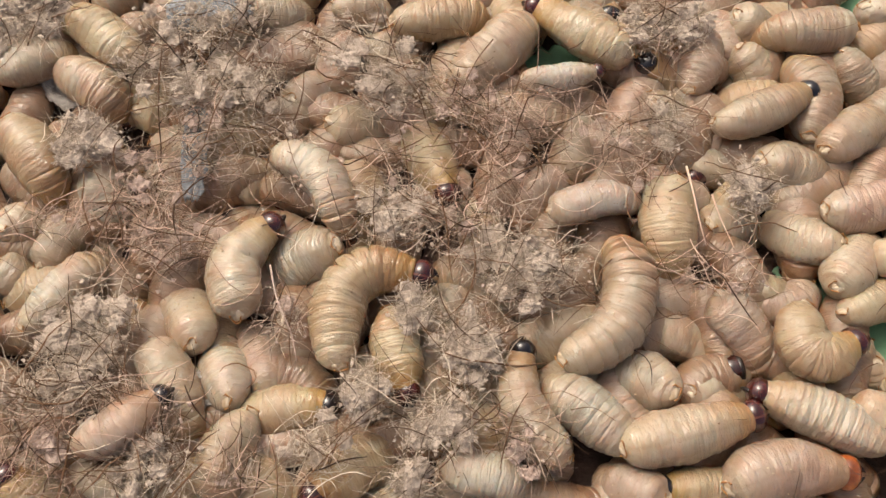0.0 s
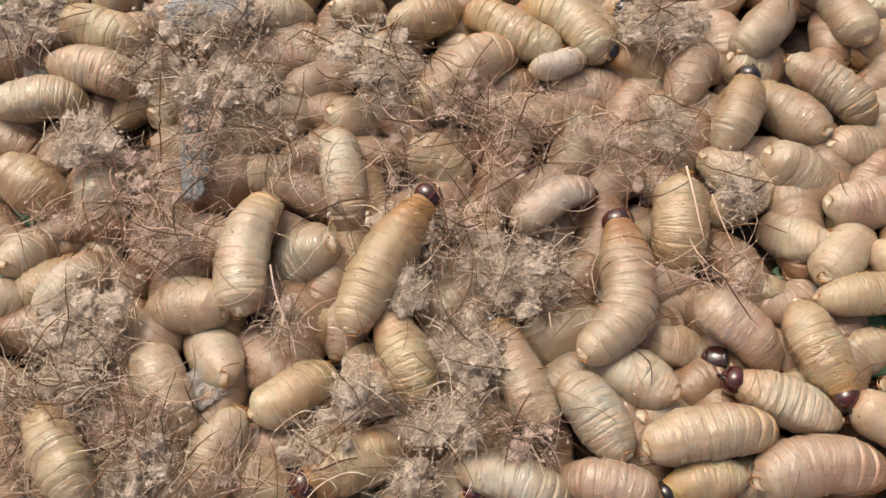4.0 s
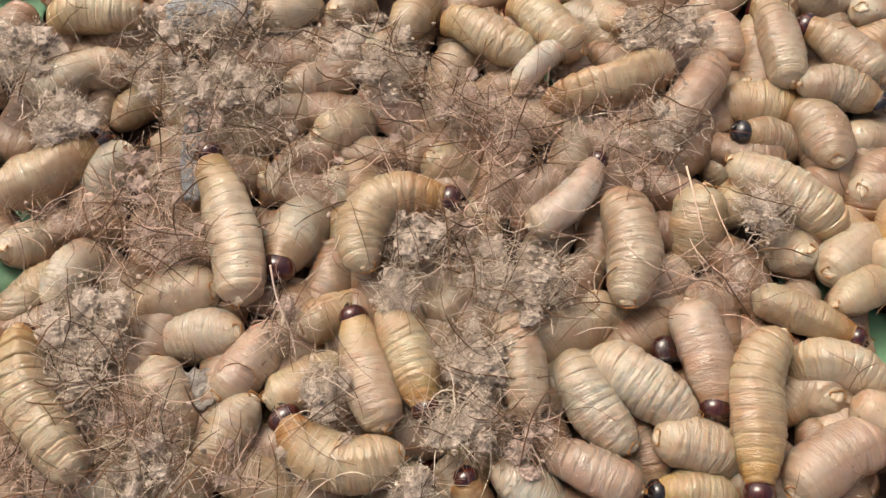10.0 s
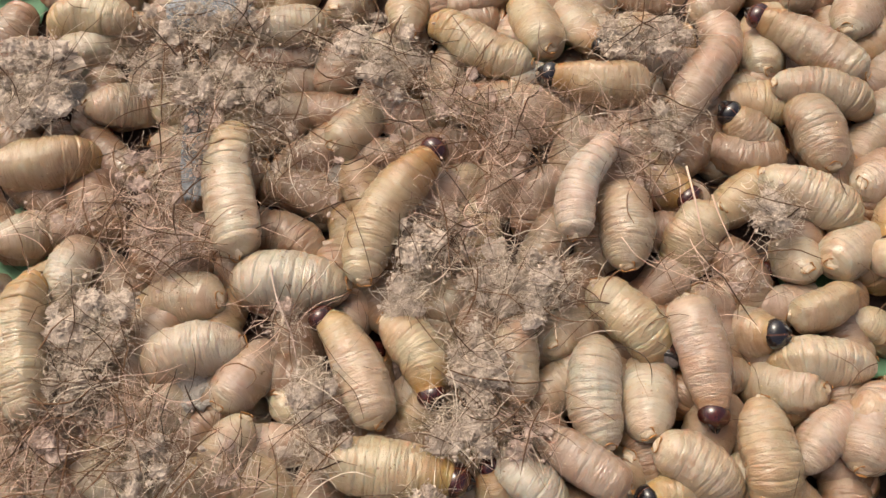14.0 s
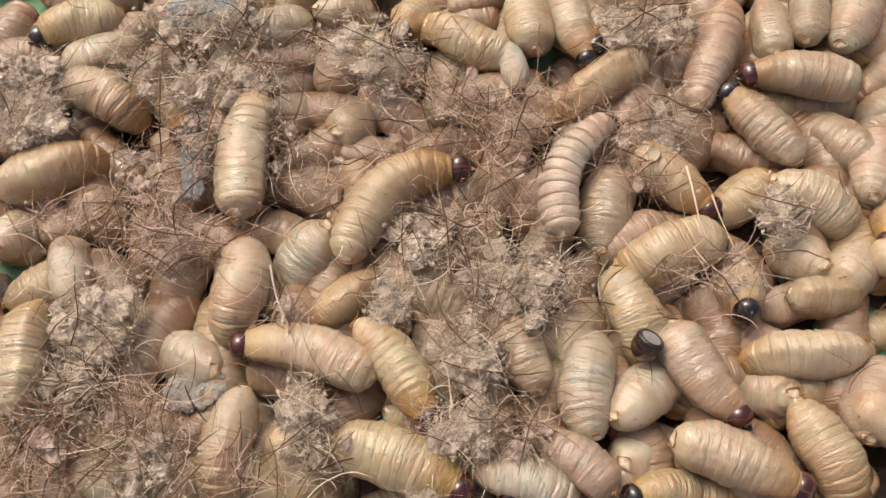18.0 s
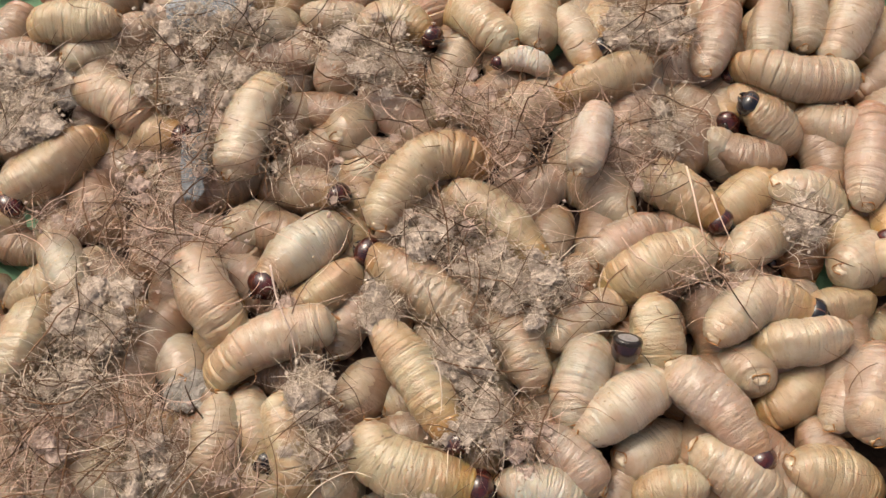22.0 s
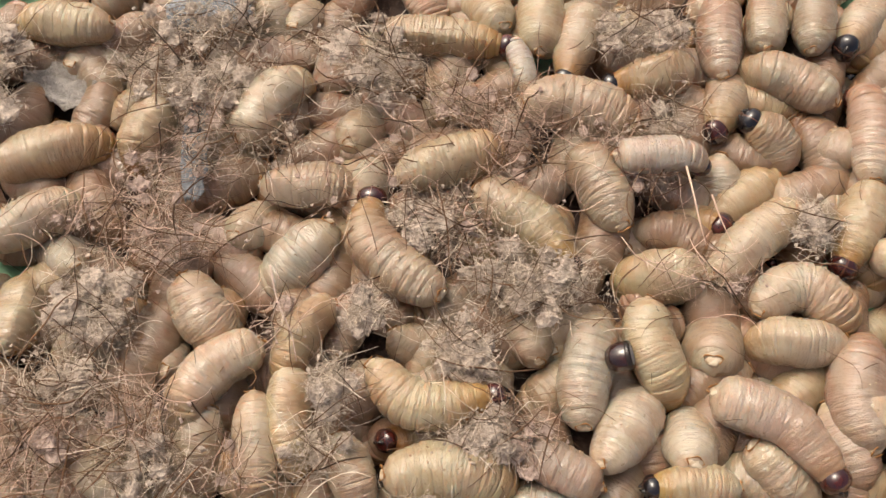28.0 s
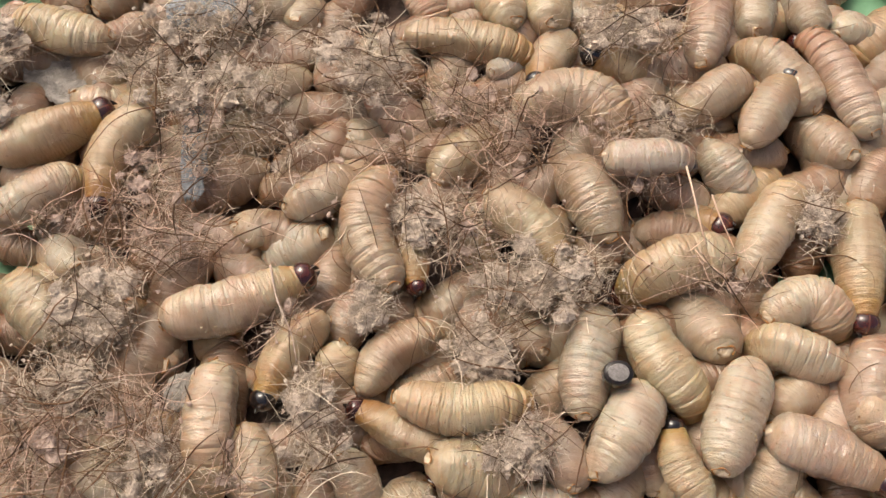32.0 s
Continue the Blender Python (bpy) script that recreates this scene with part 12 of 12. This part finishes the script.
    g.at(30, (121.3, 81.9, -1.0), (111.3, 66.4, -1.0), (98.2, 52.7, -1.0))
    g.at(31, (126.6, 77.6, -1.0), (109.9, 65.0, -1.0), (93.4, 54.0, -1.0), (98.5, 62.8, -12.7))
    g.at(32, (125.8, 80.4, -1.0), (110.4, 69.1, -1.0), (91.0, 56.2, -1.0))
    g = Larva("cream", 0.824, "red")
    g.at(0, (-127.7, -82.9, -3.2), (-115.7, -86.6, -4.2), (-105.4, -92.1, -5.4), (-110.7, -88.7, -16.8))
    g = Larva("cream", 0.918, "red")
    g.at(0, (-84.7, 15.8, -16.4), (-77.7, 22.7, -24.0), (-72.2, 26.9, -24.0), (-76.3, 31.7, -20.0))
    g.at(20, (-81.6, 12.6, -7.6), (-74.7, 18.2, -16.1), (-69.0, 22.8, -22.5), (-72.5, 28.0, -20.0))
    g.at(23, (-82.9, 6.5, -5.4), (-75.2, 17.8, -12.9), (-69.4, 25.4, -21.0), (-72.7, 30.4, -20.0))
    g.at(25, (-81.5, 15.2, -5.4), (-75.3, 17.1, -13.9), (-69.5, 19.6, -22.2), (-73.0, 25.2, -20.0))
    g.at(28, (-80.2, 5.4, -3.2), (-74.8, 15.6, -11.1), (-68.0, 23.5, -19.9), (-71.4, 28.6, -20.0))
    g.at(32, (-81.0, 10.2, -5.4), (-71.6, 14.0, -12.8), (-64.5, 16.0, -20.9), (-68.1, 21.7, -20.0))
    g = Larva("cream", 0.881, "red")
    g.at(0, (-34.2, 50.0, -20.8), (-33.5, 48.2, -24.0), (-34.6, 49.4, -24.0), (-37.0, 57.5, -20.0))
    g.at(23, (-32.8, 42.1, -5.4), (-30.7, 34.0, -11.8), (-31.0, 29.4, -18.5), (-31.9, 36.9, -20.0))
    g.at(25, (-32.6, 42.1, -3.2), (-32.1, 27.8, -3.2), (-33.5, 15.0, -3.2), (-34.4, 23.2, -14.9))
    g.at(28, (-26.9, 40.8, -3.2), (-30.0, 27.7, -5.2), (-32.6, 17.3, -7.3), (-33.2, 25.4, -18.6))
    g.at(30, (-33.9, 46.0, -18.6), (-33.3, 45.8, -24.0), (-33.6, 44.9, -24.0), (-35.2, 49.2, -20.0))
    g = Larva("amber", 0.790, "red")
    g.at(0, (-17.7, -55.4, -20.8), (-13.8, -56.0, -24.0), (-11.7, -56.0, -24.0), (-14.0, -52.7, -20.0))
    g.at(12, (-17.1, -58.4, -7.6), (-9.0, -64.5, -11.6), (-1.2, -71.3, -16.0), (-2.5, -67.1, -20.0))
    g.at(14, (-3.9, -54.8, -5.4), (-9.0, -62.9, -9.8), (-16.8, -69.6, -14.7), (-16.1, -65.4, -20.0))
    g.at(17, (-20.1, -59.4, -7.6), (-9.0, -63.3, -12.3), (-0.4, -64.4, -17.5), (-2.1, -61.0, -20.0))
    g.at(20, (-20.0, -63.6, -7.6), (-9.0, -64.1, -13.1), (-0.4, -64.1, -19.2), (-1.9, -60.9, -20.0))
    g.at(25, (-17.6, -61.9, -20.8), (-12.7, -59.3, -24.0), (-9.2, -57.0, -24.0), (-11.1, -54.8, -20.0))
    g = Larva("yellow", 0.765, "black")
    g.at(0, (103.8, -88.3, -9.8), (89.0, -89.1, -6.1), (74.8, -88.8, -3.2))
    g.at(3, (103.4, -84.9, -3.2), (88.6, -86.8, -3.2), (74.5, -91.7, -3.2))
    g.at(6, (107.7, -88.8, -3.2), (92.5, -86.8, -3.2), (75.7, -89.7, -3.2))
    g.at(9, (102.3, -92.0, -6.3), (88.5, -90.4, -4.5), (73.7, -90.7, -3.2))
    g.at(17, (93.1, -88.2, -14.7), (79.6, -89.6, -8.2), (65.7, -93.6, -3.2))
    g.at(21, (88.7, -89.7, -1.0), (74.3, -89.3, -1.0), (60.6, -87.0, -1.0))
    g.at(22, (90.6, -89.7, -1.0), (78.5, -88.9, -2.6), (68.8, -91.8, -4.4), (72.8, -88.9, -15.1))
    g.at(23, (89.7, -89.3, -1.0), (73.2, -91.2, -1.0), (59.5, -88.9, -1.0))
    g.at(24, (90.6, -89.7, -1.0), (74.3, -89.3, -1.0), (60.4, -83.1, -1.0))
    g.at(25, (91.1, -85.4, -1.0), (70.4, -90.2, -1.0), (58.0, -83.1, -1.0))
    g.at(28, (101.0, -91.2, -1.0), (89.7, -89.3, -1.0), (70.4, -89.7, -1.0))
    g.at(30, (97.1, -92.1, -1.0), (77.2, -89.3, -1.0), (66.2, -82.5, -1.0))
    g.at(31, (88.4, -92.1, -1.0), (76.8, -83.5, -1.0), (76.4, -70.5, -1.0), (78.9, -69.3, -11.8))
    g.at(32, (89.8, -96.9, -1.0), (80.9, -81.5, -1.0), (80.7, -68.0, -1.0))
    g = Larva("cream", 0.795, "red")
    g.at(0, (-37.7, -80.8, -20.8), (-33.9, -87.3, -24.0), (-31.2, -92.0, -24.0), (-33.2, -88.0, -20.0))
    g.at(20, (-39.4, -83.3, -18.6), (-38.1, -85.3, -24.0), (-38.2, -85.2, -24.0), (-40.4, -81.2, -20.0))
    g.at(23, (-43.9, -80.0, -3.2), (-36.2, -87.5, -8.8), (-31.7, -92.7, -14.8), (-33.7, -89.2, -20.0))
    g.at(25, (-41.9, -75.6, -1.0), (-36.1, -85.1, -6.4), (-33.2, -91.1, -12.2), (-34.9, -87.3, -20.0))
    g.at(28, (-38.2, -71.6, -1.0), (-31.8, -83.5, -1.0), (-28.1, -95.0, -1.0), (-29.6, -90.7, -12.7))
    g.at(30, (-41.9, -76.6, -1.0), (-31.8, -84.4, -1.0), (-23.2, -93.5, -1.0), (-25.3, -89.7, -12.7))
    g.at(32, (-36.0, -77.6, -1.0), (-30.2, -86.1, -6.5), (-27.1, -92.9, -12.5), (-28.7, -89.1, -20.0))
    g = Larva("pink", 0.928, "red")
    g.at(0, (2.4, -26.0, -12.0), (12.3, -22.2, -20.0), (22.8, -20.3, -23.3), (21.5, -15.6, -20.0))
    g = Larva("amber", 0.644, "red")
    g.at(0, (-15.4, 24.4, -24.0), (-13.1, 15.5, -24.0), (-11.1, 7.9, -20.8))
    g.at(32, (-15.1, 7.4, -4.8), (-10.9, -2.6, -1.4), (-9.8, -17.1, 1.2))
    g = Larva("tan", 0.826, "red")
    g.at(0, (-18.6, -94.2, -14.2), (-11.0, -88.7, -21.8), (-2.7, -85.3, -23.6), (-4.6, -83.4, -20.0))
    g = Larva("cream", 0.871, "red")
    g.at(0, (-136.7, 4.7, -14.2), (-137.7, 6.7, -23.6), (-138.5, 8.0, -23.7), (-141.5, 11.4, -20.0))
    g.at(17, (-139.5, -1.2, -12.0), (-135.5, -0.0, -19.9), (-131.6, 1.6, -22.8), (-137.2, 6.0, -20.0))
    g.at(23, (-138.3, -4.7, -9.8), (-138.8, 0.9, -19.2), (-139.9, 6.1, -22.8), (-143.8, 9.5, -20.0))
    walk(drifting_1, [(0, pose(-0.1022, 0.0698, 0)), (14, pose(-0.1010, 0.0698, 0)), (25, pose(-0.1033, 0.0698, 0)), (32, pose(-0.1030, 0.0670, 0))])
    walk(drifting_2, [(0, pose(-0.0203, 0.0711, 0)), (6, pose(-0.0234, 0.0767, 0)), (14, pose(-0.0204, 0.0775, 0)), (20, pose(-0.0239, 0.0795, 0)), (25, pose(-0.0239, 0.0775, 0)), (32, pose(-0.0284, 0.0748, 0))])
    walk(drifting_3, [(0, pose(-0.1398, 0.0437, 0)), (6, pose(-0.1403, 0.0442, 0)), (9, pose(-0.1476, 0.0534, 0)), (12, pose(-0.1562, 0.0539, 0)), (14, pose(-0.1622, 0.0604, 0)), (17, pose(-0.1619, 0.0534, 0)), (20, pose(-0.1629, 0.0516, 0)), (25, pose(-0.1700, 0.0520, 0)), (28, pose(-0.1825, 0.0582, 0)), (32, pose(-0.1858, 0.0582, 0))])
    walk(drifting_4, [(0, pose(-0.1272, -0.0383, 0)), (6, pose(-0.1289, -0.0355, 0)), (14, pose(-0.1265, -0.0361, 0)), (20, pose(-0.1254, -0.0333, 0)), (25, pose(-0.1263, -0.0285, 0)), (32, pose(-0.1269, -0.0274, 0))])
    walk(drifting_5, [(0, pose(-0.0169, 0.0128, 0)), (3, pose(-0.0136, 0.0068, 0)), (9, pose(-0.0083, 0.0044, 0)), (14, pose(-0.0072, -0.0003, 0)), (23, pose(-0.0051, 0.0044, 0)), (32, pose(-0.0051, 0.0092, 0))])
    walk(drifting_6, [(0, pose(0.0344, -0.0117, 0)), (6, pose(0.0333, -0.0140, 0)), (14, pose(0.0352, -0.0174, 0)), (23, pose(0.0362, -0.0174, 0)), (32, pose(0.0466, -0.0152, 0))])
    walk(drifting_7, [(0, pose(0.0202, -0.0050, 0)), (14, pose(0.0199, -0.0177, 0)), (23, pose(0.0179, -0.0120, 0)), (32, pose(0.0240, -0.0165, 0))])
    walk(drifting_8, [(0, pose(0.0920, 0.1011, 0)), (6, pose(0.0897, 0.1011, 0)), (9, pose(0.0919, 0.0996, 0)), (14, pose(0.0820, 0.0938, 0)), (20, pose(0.0838, 0.1011, 0)), (25, pose(0.0834, 0.0967, 0)), (32, pose(0.0753, 0.0982, 0))])
    walk(drifting_9, [(0, pose(0.1178, 0.0228, 0)), (6, pose(0.1134, 0.0215, 0)), (9, pose(0.1197, 0.0125, 0)), (14, pose(0.1253, 0.0117, 0)), (20, pose(0.1311, 0.0105, 0)), (25, pose(0.1420, 0.0058, 0)), (28, pose(0.1392, 0.0058, 0)), (32, pose(0.1420, 0.0093, 0))])
    walk(drifting_10, [(0, pose(-0.0100, -0.0274, 0)), (3, pose(-0.0101, -0.0197, 0)), (6, pose(-0.0172, -0.0241, 0)), (9, pose(-0.0172, -0.0230, 0)), (12, pose(-0.0127, -0.0201, 0)), (14, pose(-0.0131, -0.0241, 0)), (17, pose(-0.0151, -0.0263, 0)), (20, pose(-0.0249, -0.0241, 0)), (23, pose(-0.0215, -0.0285, 0)), (25, pose(-0.0273, -0.0263, 0)), (28, pose(-0.0272, -0.0285, 0)), (30, pose(-0.0271, -0.0307, 0)), (32, pose(-0.0262, -0.0270, 0))])
    walk(drifting_11, [(0, pose(0.0092, -0.0415, 0)), (9, pose(0.0101, -0.0457, 0)), (14, pose(0.0111, -0.0478, 0)), (20, pose(0.0072, -0.0436, 0)), (25, pose(0.0052, -0.0436, 0)), (32, pose(0.0132, -0.0436, 0))])
    walk(drifting_12, [(0, pose(0.0002, -0.0704, 0)), (6, pose(0.0031, -0.0695, 0)), (9, pose(0.0060, -0.0695, 0)), (12, pose(0.0069, -0.0724, 0)), (20, pose(0.0059, -0.0724, 0)), (23, pose(0.0127, -0.0685, 0)), (25, pose(0.0078, -0.0753, 0)), (28, pose(0.0126, -0.0744, 0)), (32, pose(0.0240, -0.0782, 0))])
    walk(drifting_13, [(0, pose(-0.0271, -0.0584, 0)), (3, pose(-0.0281, -0.0584, 0)), (6, pose(-0.0360, -0.0564, 0)), (9, pose(-0.0399, -0.0564, 0)), (12, pose(-0.0438, -0.0564, 0)), (14, pose(-0.0457, -0.0584, 0)), (17, pose(-0.0492, -0.0645, 0)), (20, pose(-0.0473, -0.0629, 0)), (23, pose(-0.0458, -0.0564, 0)), (25, pose(-0.0434, -0.0564, 0)), (28, pose(-0.0389, -0.0564, 0)), (30, pose(-0.0379, -0.0584, 0)), (32, pose(-0.0465, -0.0605, 0))])
    walk(drifting_14, [(0, pose(-0.0111, -0.0892, 0)), (9, pose(-0.0111, -0.0911, 0)), (14, pose(-0.0082, -0.0985, 0)), (32, pose(-0.0082, -0.1021, 0))])
    walk(drifting_15, [(0, pose(-0.1745, 0.1041, 0)), (6, pose(-0.1743, 0.0967, 0)), (9, pose(-0.1745, 0.0852, 0)), (14, pose(-0.1657, 0.0753, 0)), (20, pose(-0.1685, 0.0657, 0)), (25, pose(-0.1758, 0.0739, 0)), (28, pose(-0.1881, 0.0837, 0)), (32, pose(-0.1898, 0.0866, 0))])
    walk(shed_husk, [(0, pose(0.1059, -0.0448, -0.0090, 86, 0, 100)), (3, pose(0.1044, -0.0440, -0.0090, 84, 0, 95)), (6, pose(0.0901, -0.0364, -0.0010, 62, 0, 35)), (8, pose(0.0887, -0.0395, 0.0020, 85, 0, 20)), (9, pose(0.0832, -0.0412, -0.0020, 105, 0, 10)), (11, pose(0.0806, -0.0383, -0.0040, 110, 0, 0)), (14, pose(0.0827, -0.0409, -0.0030, 75, 0, -20)), (15.5, pose(0.0793, -0.0415, 0.0010, 15, 0, -35)), (17, pose(0.0755, -0.0422, 0.0060, -45, 0, -45)), (18, pose(0.0717, -0.0423, 0.0090, -35, 0, -40)), (20, pose(0.0636, -0.0451, 0.0110, -30, 0, -15)), (22, pose(0.0641, -0.0439, 0.0110, -44, 0, -10)), (25, pose(0.0611, -0.0434, 0.0110, -46, 0, -12)), (26.5, pose(0.0619, -0.0448, 0.0090, -50, 0, -50)), (28, pose(0.0626, -0.0461, 0.0080, -68, 0, -85)), (29, pose(0.0615, -0.0498, 0.0090, -28, 0, -45)), (30, pose(0.0608, -0.0529, 0.0100, 8, 0, -5)), (31, pose(0.0596, -0.0522, 0.0100, 8, 0, 0)), (32, pose(0.0603, -0.0533, 0.0100, 8, 0, 0))])
    for g in larvae[LOWER:]:
        g.settle()


motions()
